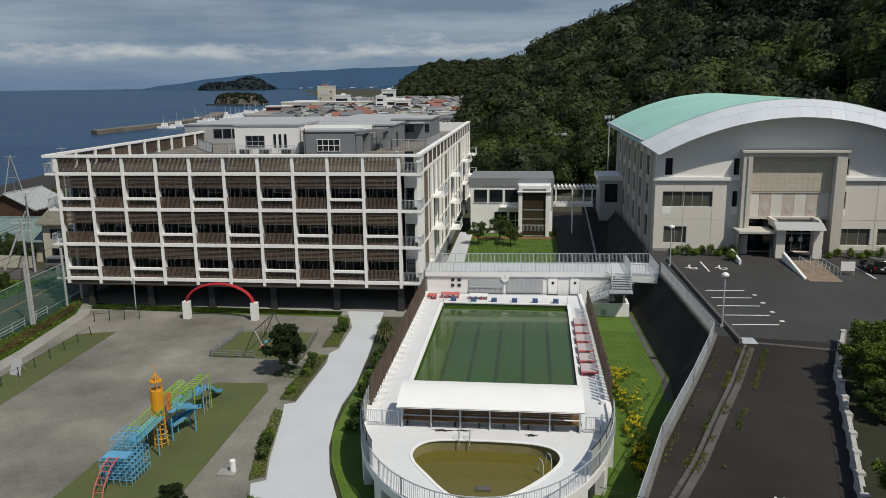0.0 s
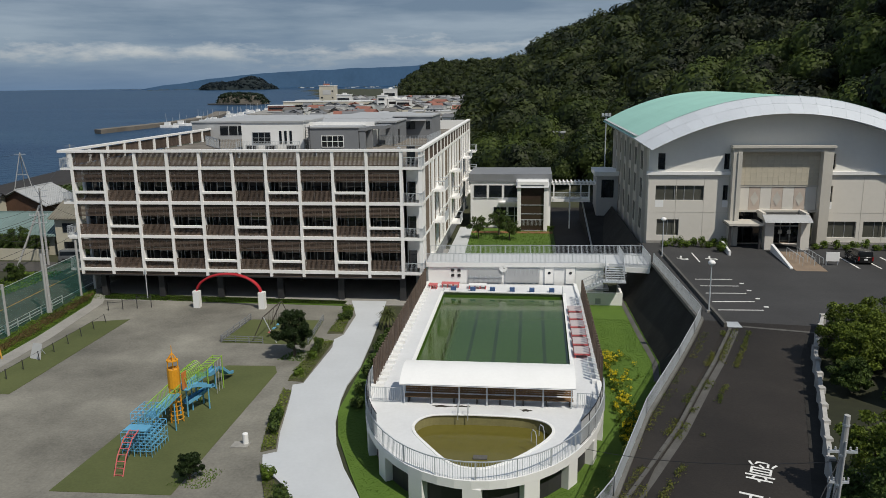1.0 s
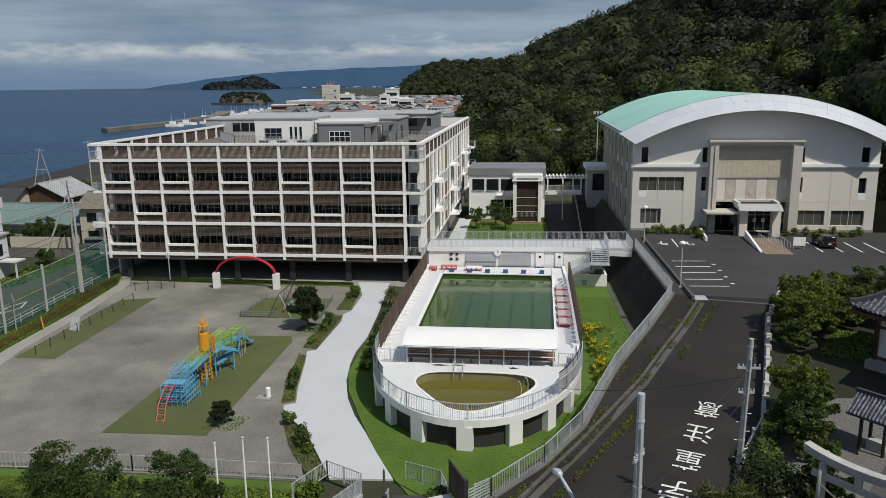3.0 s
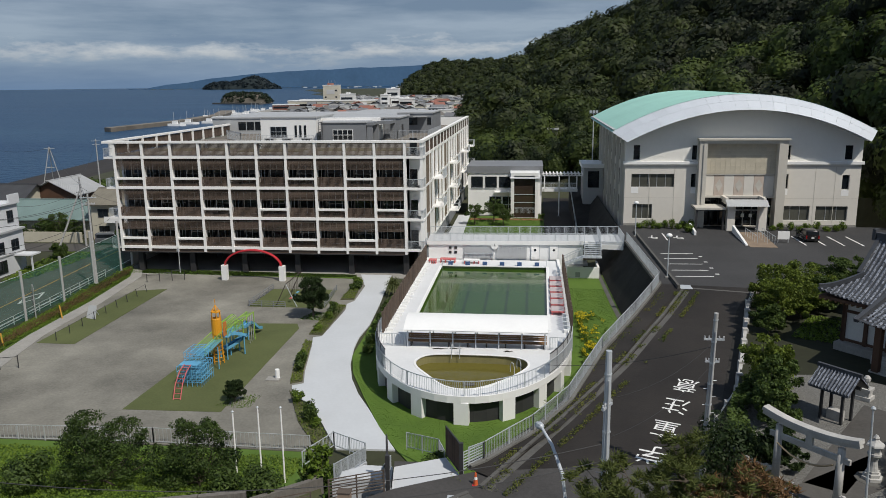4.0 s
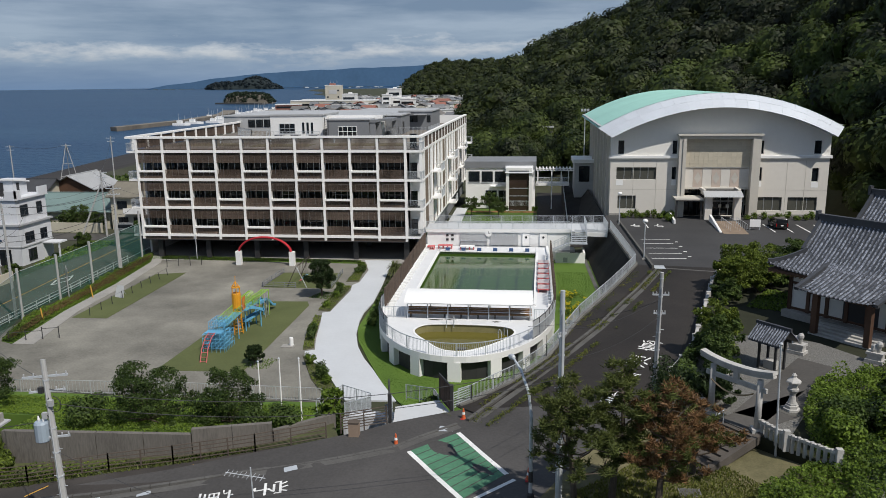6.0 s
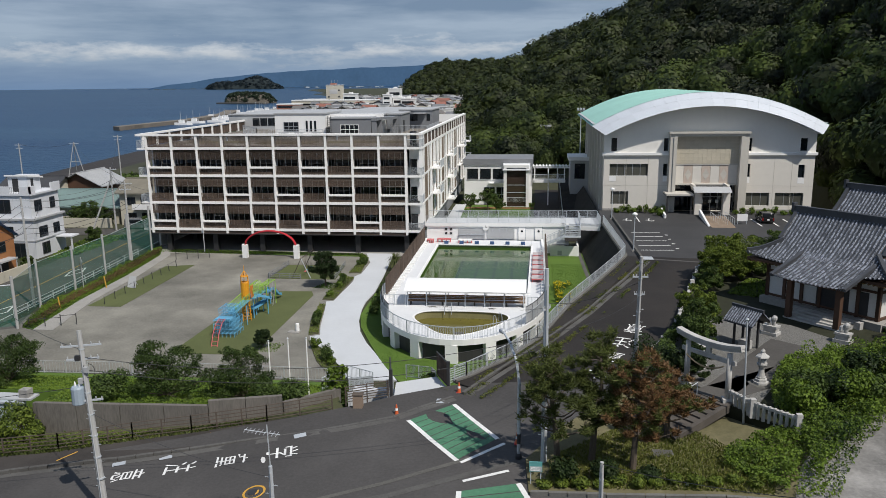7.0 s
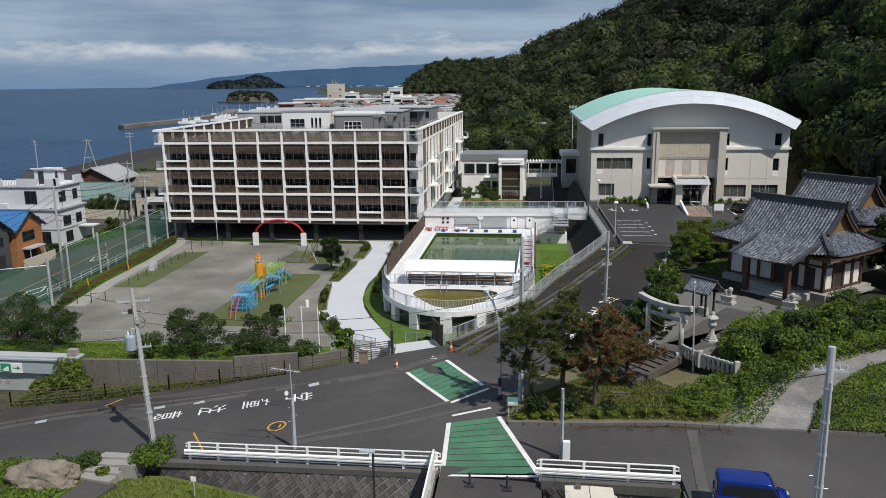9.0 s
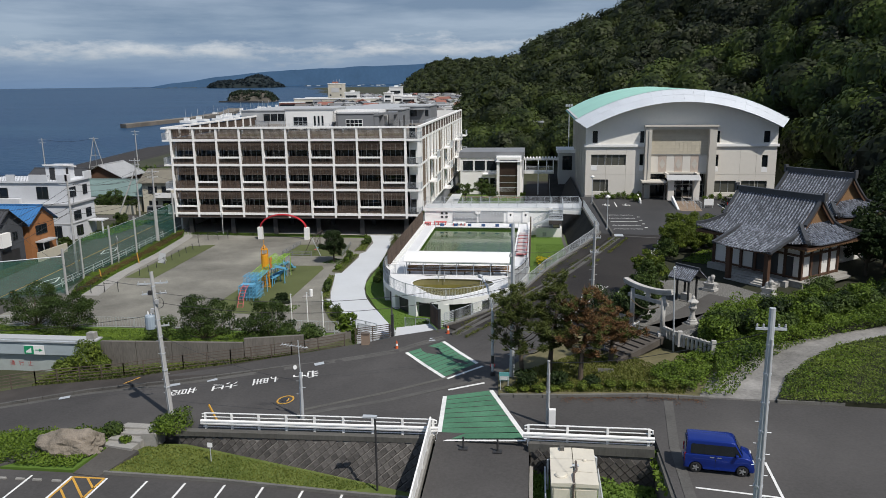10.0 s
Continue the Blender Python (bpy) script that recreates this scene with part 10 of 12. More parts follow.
for i in range(len(CW) - 1):
    a, b_ = Vector(CW[i]), Vector(CW[i + 1])
    n = max(1, round((b_ - a).length / 3.2))
    for j in range(n):
        p, r_ = a.lerp(b_, j / n), a.lerp(b_, (j + 0.985) / n)
        zt = 3.55 + 0.35 * min(1.0, max(0.0, (j - 3) / 2 if i == 0 else 1.0)) - (0.5 if i == 2 else 0)
        q = Geo()
        zl, zr = road_z(p.x) - 0.3, road_z(r_.x) - 0.3
        d_ = (r_ - p).normalized()
        n_ = Vector((-d_.y, d_.x)) * 0.16
        q.v = [(v.x, v.y, z) for v, z in ((p - n_, zl), (r_ - n_, zr), (r_ + n_, zr), (p + n_, zl), (p - n_, zt), (r_ - n_, zt), (r_ + n_, zt), (p + n_, zt))]
        q.f = [(0, 3, 2, 1), (4, 5, 6, 7), (0, 1, 5, 4), (1, 2, 6, 5), (2, 3, 7, 6), (3, 0, 4, 7)]
        setting("wall_concrete", q, M_OLDWALL, "old stained concrete retaining wall", "wall")
M_RUST = mat("rusty_pipe", (0.10, 0.078, 0.062), 0.8, 0.3, 1.5)
rail_fence("pipe_fence", [(-46, 8.9), (-32.8, 14.1), (-25.8, 15.1), (-21.4, 16.4), (-17.7, 17.2), (-13.0, 18.5), (-8.9, 19.9)], lambda x, y: road_z(x) + 0.1, 1.2, "rusty brown pipe fence overgrown with weeds", 1.8, 5, M_RUST)
scrub("fence_vines", [(-33, 14.0), (-25.8, 15.0), (-21.4, 16.3), (-20.5, 17.6), (-26, 17.2), (-33, 16.6)], lambda x, y: road_z(x) + 0.1, 70, 0.75, 0.075, L_GARDEN, "yellowish vines climbing the pipe fence", seed=47)
grass("fence_weeds", [(-33, 13.8), (-25.8, 14.8), (-21.4, 16.1), (-17.7, 17.0), (-13.0, 18.5), (-13.0, 19.0), (-17.7, 18.0), (-25.8, 16.4), (-33, 16.2)], lambda x, y: road_z(x) + 0.1, 170, 0.22, L_PINE, "weeds along the fence", 45)
rail_fence("yard_fence", [(-50, 31.2), (-24, 32.2), (-12.6, 32.0)], lambda x, y: 0.0, 1.15, "grey low mesh fence at the schoolyard edge", 2.0, material=M_GREY2, gap=0.3)
scrub("bank_scrub", [(-50, 25.2), (-31.5, 25), (-29.2, 18.6), (-17.2, 19.0), (-12.2, 20.2), (-12.4, 30.4), (-50, 30.6)], bank_z, 100, 0.42, 0.08, L_HEDGE, "tangled green plants on the bank", seed=46)
for x, y, h, r, n in ((-22.4, 23.2, 4.4, 3.1, 9500), (-17.0, 24.2, 4.0, 2.4, 7500), (-38.6, 28.0, 4.0, 2.9, 9000), (-43.5, 30, 4.8, 3.4, 8000)):
    tree(x, y, bank_z(x, y) - 0.1, h, r, L_BANK, n, "broad dark green tree on the bank below the schoolyard", 0.08, 0.10, group="bank trees")
for x, y, h, r in ((-12.0, 21.6, 1.8, 1.3), (-29.9, 16.9, 2.7, 1.5), (-31.5, 16.4, 1.5, 1.2), (-28.6, 16.6, 1.2, 0.9), (-25.4, 20.6, 2.2, 1.5), (-9.6, 24.8, 1.6, 0.9), (-10.6, 26.0, 1.2, 0.9), (-14.6, 22.4, 1.4, 1.1), (-3.2, 25.8, 1.1, 1.0), (0.2, 26.6, 0.9, 0.8)):
    bush(x, y, road_z(x) + 0.05 if y < 18 else bank_z(x, y) if x < -8 else 2.2, r, h, L_GARDEN if y < 18 else L_TREE, int(1300 * r), "leafy green bush on the bank", "bank bushes", size=0.13)
tree(-9.4, 23.2, 2.2, 2.6, 1.0, L_HEDGE, 500, "small sapling with large leaves by the steps", 0.3, 0.2)
for x, y, h in ((-15.1, 25.3, 4.6), (-13.9, 26.2, 4.8), (-12.4, 26.0, 4.9)):
    fp = thing("flagpole", "slim white flagpole on the bank", "flagpole", "yard flagpoles", (x, y, bank_z(x, y)))
    part("pole", Geo().tube([(0, 0, -0.3), (0, 0, h)], 0.06, 8, 0.045), M_FRAME, fp)
    part("cap", Geo().lathe([(0.06, h), (0.09, h + 0.05), (0.02, h + 0.12)], 8), M_STEEL, fp)
np_ = thing("white_notice", "small white notice plate on the fence", "sign", "", (-16.0, 26.2, 1.6))
part("plate", Geo().box(-0.3, 0.3, -0.03, 0.0, 0.0, 0.5), M_WHITE, np_)
part("post", Geo().tube([(0, 0.03, -1.2), (0, 0.03, 0.5)], 0.03, 5), M_STEEL, np_)

# ---------------------------------------------------------------- school gate and steps
gate = thing("school_gate", "open dark slatted sliding gate with white threshold", "gate")
part("threshold", Geo().prism([(-5.0, 21.8), (-1.45, 23.6), (-2.5, 25.7), (-5.3, 24.3)], 2.9, 3.24), M_PATH, gate)
part("ramp", Geo().prism([(-5.3, 24.3), (-2.5, 25.7), (-3.2, 29.5), (-6.1, 28.6)], 0.2, lambda x, y: 3.2 - (y - 24.4) * 0.45), M_ASPH2, gate)
for p, r_ in (((-5.2, 21.9), (-5.75, 24.6)), ((-1.4, 23.7), (-2.5, 26.0))):
    a, b_ = Vector(p), Vector(r_)
    lf_ = part("gate_leaf", Geo().beam((a.x, a.y, 5.05), (b_.x, b_.y, 5.05), 0.08, 0.1), M_DARK, gate)
    part("bottom_rail", Geo().beam((a.x, a.y, 3.35), (b_.x, b_.y, 3.35), 0.08, 0.1), M_DARK, lf_)
    for i in range(16):
        c = a.lerp(b_, (i + 0.5) / 16)
        part("slat", Geo().box(c.x - 0.05, c.x + 0.05, c.y - 0.06, c.y + 0.06, 3.4, 5.0), M_SLAT, lf_)
    part("post", Geo().box(a.x - 0.11, a.x + 0.11, a.y - 0.11, a.y + 0.11, 3.0, 5.2), M_DARK, gate)
part("side_wall", Geo().prism([(-5.35, 21.8), (-5.05, 21.8), (-6.2, 28.6), (-6.5, 28.6)], 0, lambda x, y: 3.3 - max(0, y - 22) * 0.36), M_PATH, gate)
st = thing("entrance_steps", "pale grey concrete steps with steel railings to the yard", "steps")
for i in range(8):
    part("step", Geo().prism([(-8.3 + 0.0, 23.4 + i * 0.75), (-5.5 - 0.12 * i, 23.4 + i * 0.75), (-5.6 - 0.12 * i, 24.15 + i * 0.75), (-8.3, 24.15 + i * 0.75)], 0, 2.9 - i * 0.34), M_PATH, st)
part("side_wall", Geo().prism([(-8.5, 22.6), (-8.3, 22.6), (-8.3, 30.5), (-8.5, 30.5)], 0, lambda x, y: 3.1 - (y - 22.6) * 0.37), M_PATH, st)
rail_fence("step_railing", [(-8.4, 22.8), (-8.4, 30.5)], lambda x, y: 3.1 - (y - 22.6) * 0.37, 1.05, "pale steel step railing", 1.6, group="gate railings")
rail_fence("step_railing", [(-5.6, 22.4), (-6.3, 28.4)], lambda x, y: 3.2 - (y - 22.3) * 0.4, 1.05, "pale steel step railing", 1.6, group="gate railings")
rail_fence("gate_railing", [(-2.6, 26.0), (-3.4, 29.6), (-5.8, 31.6)], lambda x, y: 2.4 - (y - 26) * 0.3, 1.15, "pale steel bar railing beside the gate ramp", 1.5, group="gate railings")
rail_fence("gate_railing", [(-8.4, 30.6), (-10.9, 32.0), (-12.2, 29.0)], lambda x, y: 0.4, 1.1, "pale steel bar railing beside the path", 1.3, group="gate railings")
rail_fence("wire_fence", [(-8.2, 20.9), (-5.4, 21.8)], lambda x, y: road_z(x) + 0.1, 1.3, "brown wire fence beside the gate", 1.3, 7, M_RUST)
rail_fence("wire_fence", [(-1.3, 23.7), (-0.2, 24.8)], lambda x, y: road_z(x) + 0.1, 1.25, "green wire fence beside the gate", 1.3, 7, M_STEEL)
cb = thing("cable_box", "brown steel utility cabinet on the footway", "cabinet", "", (-7.1, 19.9, 2.95))
part("body", Geo().box(-0.32, 0.32, -0.22, 0.22, 0, 1.15), mat("brown_cabinet", (0.27, 0.20, 0.15), 0.6, 0.12, 1), cb)
part("lid", Geo().box(-0.36, 0.36, -0.26, 0.26, 1.15, 1.2), M_RUST, cb)

# ---------------------------------------------------------------- poles and wires


def utility_pole(x, y, z, top, lean=(0, 0), r=0.17, arms=(), label="tall concrete utility pole with crossarms", material=None, rungs=True, box=None):
    ob = thing("utility_pole", label, "utility pole", "utility poles", (x, y, z))
    h = top - z
    part("pole", Geo().tube([(0, 0, -0.5), (lean[0] * 0.5, lean[1] * 0.5, h * 0.5), (lean[0], lean[1], h)], r, 10, r * 0.62), material or M_POLE, ob)
    for hh, w, ang in arms:
        c, s = math.cos(math.radians(ang)), math.sin(math.radians(ang))
        f_ = hh / h
        o = Vector((lean[0] * f_, lean[1] * f_, hh))
        arm = part("crossarm", Geo().beam(o - Vector((c * w, s * w, 0)), o + Vector((c * w, s * w, 0)), 0.09, 0.09), M_STEEL, ob)
        for k_ in (-0.92, -0.5, 0.5, 0.92):
            p = o + Vector((c * w * k_, s * w * k_, 0.05))
            part("insulator", Geo().lathe([(0.03, 0), (0.045, 0.04), (0.03, 0.07), (0.04, 0.11), (0.015, 0.14)], 8), M_GREY2, arm).location = p
    for zz in np.arange(2.2, h - 0.3, 1.15):
        f_ = zz / h
        part("band", Geo().lathe([(r * (1.12 - 0.4 * f_), zz), (r * (1.12 - 0.4 * f_), zz + 0.07)], 10, (lean[0] * f_, lean[1] * f_)), M_STEEL, ob)
    part("cable_duct", Geo().tube([(0.02, -r * 1.02, 0.1), (lean[0] * 0.5 + 0.02, lean[1] * 0.5 - r * 0.85, h * 0.5), (lean[0] * 0.9 + 0.02, lean[1] * 0.9 - r * 0.72, h * 0.9)], 0.035, 6), M_GREY2, ob)
    if box:
        for k_, hh in enumerate((h * 0.86, h * 0.8, h * 0.74)):
            f_ = hh / h
            s = 1 if k_ % 2 else -1
            part("junction_box", Geo().box(lean[0] * f_ + s * 0.2 - 0.11, lean[0] * f_ + s * 0.2 + 0.11, lean[1] * f_ - 0.25, lean[1] * f_ - 0.08, hh - 0.14, hh + 0.16), M_GREY2 if k_ else M_DARK, ob)
        loop = [(lean[0] * 0.75 - 0.25 + 0.35 * math.sin(a), lean[1] * 0.75 - 0.15, h * 0.75 - 0.45 + 0.4 * math.cos(a)) for a in np.linspace(0, 5.6, 12)]
        part("cable_loop", Geo().tube(loop, 0.025, 5), M_DARK, ob)
        part("cable_loop", Geo().tube([(p[0] + 0.5, p[1] + 0.1, p[2] + 0.9) for p in loop], 0.02, 5), M_DARK, ob)
    if rungs:
        for i in range(int(h / 0.9)):
            zz = 1.8 + i * 0.45
            if zz < h - 0.5:
                f_ = zz / h
                s = 1 if i % 2 else -1
                part("rung", Geo().tube([(lean[0] * f_, lean[1] * f_, zz), (lean[0] * f_ + s * 0.32, lean[1] * f_, zz)], 0.015, 4), M_STEEL, ob)
    if box:
        bz, bw = box
        f_ = bz / h
        tr = part("transformer", Geo().lathe([(0.3, bz - 0.5), (0.34, bz - 0.45), (0.34, bz + 0.4), (0.28, bz + 0.5)], 12, (lean[0] * f_ - 0.5, lean[1] * f_ - 0.1)), mat("grey_blue_enamel", (0.30, 0.36, 0.42), 0.45, 0.1, 1), ob)
        part("bracket", Geo().beam((lean[0] * f_, lean[1] * f_, bz), (lean[0] * f_ - 0.4, lean[1] * f_, bz), 0.1, 0.1), M_STEEL, tr)
        for k_ in (-0.12, 0.12):
            part("bushing", Geo().lathe([(0.04, bz + 0.5), (0.06, bz + 0.6), (0.03, bz + 0.75)], 6, (lean[0] * f_ - 0.5 + k_, lean[1] * f_ - 0.1)), M_FRAME, tr)
    return ob


utility_pole(-18.0, 7.3, 1.9, 12.0, (-1.2, 1.3), 0.2, ((9.3, 1.0, 20), (8.6, 0.8, 20), (6.4, 0.7, 20)), box=(6.7, 0.6))
utility_pole(-8.4, 6.3, 2.7, 6.0, (0.05, 0), 0.15, (), "short steel pole with an aerial mast", M_STEEL)
am = thing("aerial_mast", "thin mast with a small dish and comb aerial", "aerial", "", (-8.36, 6.3, 6.0))
part("mast", Geo().tube([(0, 0, 0), (-0.05, 0, 2.2)], 0.03, 5), M_STEEL, am)
yq = Geo().tube([(-1.2, 0, 1.9), (0.6, 0, 1.7)], 0.02, 4)
for i in range(9):
    yq.tube([(-1.15 + i * 0.2, -0.28, 1.89 - i * 0.022), (-1.15 + i * 0.2, 0.28, 1.89 - i * 0.022)], 0.012, 4)
part("comb", yq, M_STEEL, am)
part("dish", Geo().lathe([(0.02, 0), (0.09, 0.02), (0.15, 0.06)], 12), M_FRAME, am).matrix_local = pose(-0.25, -0.15, 0.4, 70, 0, -20)
utility_pole(7.6, 4.2, 3.9, 8.1, (0, 0), 0.14, (), "plain concrete pole with a white meter box", M_POLE, False)
mb_ = thing("meter_box", "white meter cabinet at the pole foot", "cabinet", "", (7.75, 3.9, 3.9))
part("body", Geo().box(-0.1, 0.3, -0.15, 0.15, 0.15, 1.25), M_WHITE, mb_)
part("leg", Geo().box(0.05, 0.15, -0.05, 0.05, -0.05, 0.15), M_STEEL, mb_)
utility_pole(15.4, -11.0, 4.4, 16.1, (0, 0), 0.19, ((10.9, 0.55, 0),), "tall pale steel pole with a short crossarm", M_STEEL)
utility_pole(5.2, 12.1, 3.7, 14.9, (0, 0), 0.19, ((9.0, 0.4, 60),), "tall pale steel utility pole by the pines", M_STEEL)
utility_pole(11.45, 23.3, 3.7, 13.2, (0.1, -0.4), 0.17, ((8.1, 0.5, 0), (6.9, 0.35, 0)), "concrete utility pole beside the driveway", M_POLE)
hl = thing("street_lamp", "grey curved-arm street lamp at the junction", "lamp", "", (3.8, 12.7, 3.6))
part("pole", Geo().tube([(0, 0, 0), (0, 0, 4.6), (-0.15, 0.4, 5.7), (-0.55, 1.3, 6.5), (-0.95, 2.2, 6.8)], 0.1, 8, 0.06), M_STEEL, hl)
part("head", Geo().lathe([(0.05, -0.25), (0.14, -0.2), (0.17, 0.0), (0.12, 0.22), (0.02, 0.28)], 8), M_STEEL, hl).matrix_local = pose(-1.05, 2.45, 6.8, 80, 0, 25)
part("foot", Geo().lathe([(0.2, 0), (0.2, 0.3), (0.12, 0.4)], 10), M_DARK, hl)
part("band", Geo().lathe([(0.115, 1.0), (0.115, 1.6)], 10), M_DARK, hl)
bd = thing("notice_board", "small teal notice board by the kerb", "sign", "", (4.75, 9.6, 3.85))
part("board", Geo().box(-0.34, 0.34, -0.04, 0.04, 0.75, 1.3), mat("teal_sign", (0.10, 0.30, 0.30), 0.5, 0.08, 1), bd)
part("lower_field", Geo().box(-0.31, 0.31, -0.05, -0.04, 0.78, 1.05), M_GREY2, bd)
for i in range(3):
    part("text_bar", Geo().box(-0.26, 0.2, -0.055, -0.05, 0.82 + i * 0.075, 0.85 + i * 0.075), M_WHITE, bd)
for x in (-0.28, 0.24):
    part("post", Geo().box(x, x + 0.05, 0.04, 0.09, 0, 1.25), M_STEEL, bd)
wh_ = thing("white_marker", "small white marker post in the grass", "post", "", (12.4, 9.3, 3.95))
part("post", Geo().box(-0.1, 0.1, -0.08, 0.08, 0, 0.5), M_WHITE, wh_)


def wire(a, b_, sag, r=0.018):
    """A hanging cable."""
    a, b_ = Vector(a), Vector(b_)
    pts = [a.lerp(b_, t) - Vector((0, 0, sag * 4 * t * (1 - t))) for t in np.linspace(0, 1, 13)]
    return tagged(part("overhead_wire", Geo().tube(pts, r, 4), M_DARK), "thin black overhead cable", "cable", "overhead wires")


wire((-19.0, 8.4, 10.6), (5.2, 12.1, 11.2), 1.2)
wire((-19.0, 8.4, 9.9), (5.2, 12.1, 10.5), 1.3)
wire((-18.6, 8.0, 7.6), (-8.4, 6.3, 5.4), 0.4)
wire((-19.2, 8.5, 11.0), (-52, 40, 8.5), 1.5)
wire((-19.0, 8.4, 9.0), (-45, 5, 9.0), 1.0)
wire((5.2, 12.1, 13.0), (11.5, 23.0, 11.6), 0.5, 0.014)
wire((5.2, 12.1, 11.4), (11.5, 23.0, 10.4), 0.5, 0.014)
wire((11.5, 23.0, 11.4), (3.5, 34, 6), 0.4, 0.014)
wire((15.4, -11, 15.2), (7.6, 4.2, 8.0), 0.4, 0.014)

# ---------------------------------------------------------------- low building with the evacuation sign
ev = thing("low_storehouse", "low pale grey storehouse with a green evacuation sign", "storehouse")
part("roof", Geo().box(-52, -30.9, 19.9, 20.95, 2.06, 2.18), M_GREY2, ev)
part("fascia", Geo().prism([(-52, 19.4), (-31.9, 19.4), (-31.9, 20.0), (-52, 20.0)], 0.92, 2.05), mat("pale_blue_panel", (0.36, 0.42, 0.45), 0.6, 0.1, 0.5), ev)
part("wall", Geo().box(-52, -32.0, 19.7, 20.9, -2.8, 2.0), mat("pale_green_grey_wall", (0.36, 0.40, 0.39), 0.8, 0.15, 0.4), ev)
ev.location = (0, 0, 0.65)
part("gutter", Geo().box(-52, -31.0, 19.28, 19.4, 2.05, 2.2), M_STEEL, ev)
es = part("sign_board", Geo().box(-37.35, -35.5, 19.34, 19.4, 0.95, 1.76), M_WHITE, ev)
part("sign_green", Geo().box(-37.32, -36.45, 19.32, 19.34, 0.98, 1.73), mat("evacuation_green", (0.02, 0.28, 0.13), 0.5, 0.05, 1), es)
part("arrow", Geo().box(-36.3, -35.85, 19.32, 19.34, 1.33, 1.39).poly([(-35.92, 19.33, 1.2), (-35.6, 19.33, 1.36), (-35.92, 19.33, 1.52)]), bpy.data.materials["evacuation_green"], es)
part("sign_figure", Geo().prism([(-37.15, 19.312), (-36.65, 19.312), (-36.65, 19.32), (-37.15, 19.32)], 1.1, lambda x, y: 1.25 + (x + 37.15) * 0.6), M_WHITE, es)
M_FADED = mat("faded_red_paint", (0.45, 0.10, 0.09), 0.7, 0.2, 2.0)
for ch, x in (("通", -38.85), ("行", -38.0), ("止", -37.17)):
    me_ = text_mesh(ch, "painted_character", M_FADED)
    for v in me_.vertices:
        v.co = (x + v.co.x * 0.5, 19.68, -0.05 + v.co.y * 0.5)
    part("painted_character", me_, None, ev, "faded red painted character")
part("vent_box", Geo().box(-31.9, -31.2, 20.1, 20.7, 2.18, 2.75), M_CONC, ev)

# ---------------------------------------------------------------- street side: net fence, hedge, houses
m = bpy.data.materials.new("green_net")
m.use_nodes = True
n_, l_ = m.node_tree.nodes, m.node_tree.links
tr_, mx_ = n_.new("ShaderNodeBsdfTransparent"), n_.new("ShaderNodeMixShader")
n_["Principled BSDF"].inputs["Base Color"].default_value = (0.03, 0.15, 0.105, 1)
n_["Principled BSDF"].inputs["Roughness"].default_value = 0.8
mx_.inputs[0].default_value = 0.42
l_.new(tr_.outputs[0], mx_.inputs[1]), l_.new(n_["Principled BSDF"].outputs[0], mx_.inputs[2])
l_.new(mx_.outputs[0], n_["Material Output"].inputs["Surface"])
M_NET = m
nf = thing("net_fence", "tall green ball net on grey poles beside the street", "net fence")
NP = [(-48.7, 43.3), (-51.3, 51.0), (-51.35, 58.0), (-51.6, 65.3), (-52.35, 73.0), (-52.9, 80.4), (-54.0, 88.0)]
for i, (x, y) in enumerate(NP):
    part("pole", Geo().tube([(x, y, -0.2), (x, y, 5.6 if i < 4 else 7.0)], 0.15, 8), M_POLE, nf)
for a, b_ in zip(NP[:-1], NP[1:]):
    part("net", Geo().poly([(*a, 0.3), (*b_, 0.3), (*b_, 5.2), (*a, 5.2)]), M_NET, nf)
    part("cable", Geo().tube([(*a, 5.2), (*b_, 5.2)], 0.025, 4), M_STEEL, nf)
part("net", Geo().poly([(-48.7, 43.3, 0.3), (-58, 38, 0.3), (-58, 38, 4.6), (-48.7, 43.3, 4.6)]), M_NET, nf)
part("pole", Geo().tube([(-58, 38, -0.2), (-58, 38, 4.8)], 0.13, 8), M_POLE, nf)
part("top_rail", Geo().tube([(-48.7, 43.3, 4.7), (-58, 38, 4.7)], 0.06, 6), M_STEEL, nf)
HEDGE = [(-48.4, 43.6), (-46.9, 43.0), (-48.4, 54), (-49.0, 66), (-50.4, 78), (-52.2, 82.5), (-53.0, 82.5), (-52.1, 70), (-51.2, 60), (-51.0, 51)]
slab("hedge_bed", HEDGE, 0.06, M_GRASS, "planted strip under the street hedge", "planter", 0.2)
scrub("street_hedge", HEDGE, lambda x, y: 0.0, 190, 0.75, 0.085, L_HEDGE, "uneven green hedge along the street", seed=51)
scrub("street_shrubs", [(-47.9, 43.6), (-47.2, 43.2), (-48.6, 54), (-49.2, 66), (-50.6, 78), (-51.6, 81), (-52.0, 80), (-51.3, 72), (-50.3, 62), (-49.8, 53)], lambda x, y: 0.3, 130, 0.45, 0.075, L_RUSSET, "low russet and green shrubs before the street net", "shrubs", 52)
slab("footway", [(-46.8, 43), (-44.6, 43), (-46.7, 54), (-47.3, 66), (-48.8, 78), (-51.0, 82.6), (-52.2, 82.4), (-50.3, 78), (-48.9, 66), (-48.3, 54)], 0.04, M_CONC, "worn concrete strip beside the hedge", "footway", 0.2)
mark("centre_line", stripe([(-55.2, 25), (-56.4, 46), (-58.3, 66), (-60.2, 88), (-62, 130)], 0.16, lambda x, y: -0.02), 0, "orange centre line", M_MARK_Y)
mark("edge_line", stripe([(-52.4, 44), (-53.9, 66), (-55.9, 92)], 0.14, lambda x, y: -0.02), 0, "white edge line")
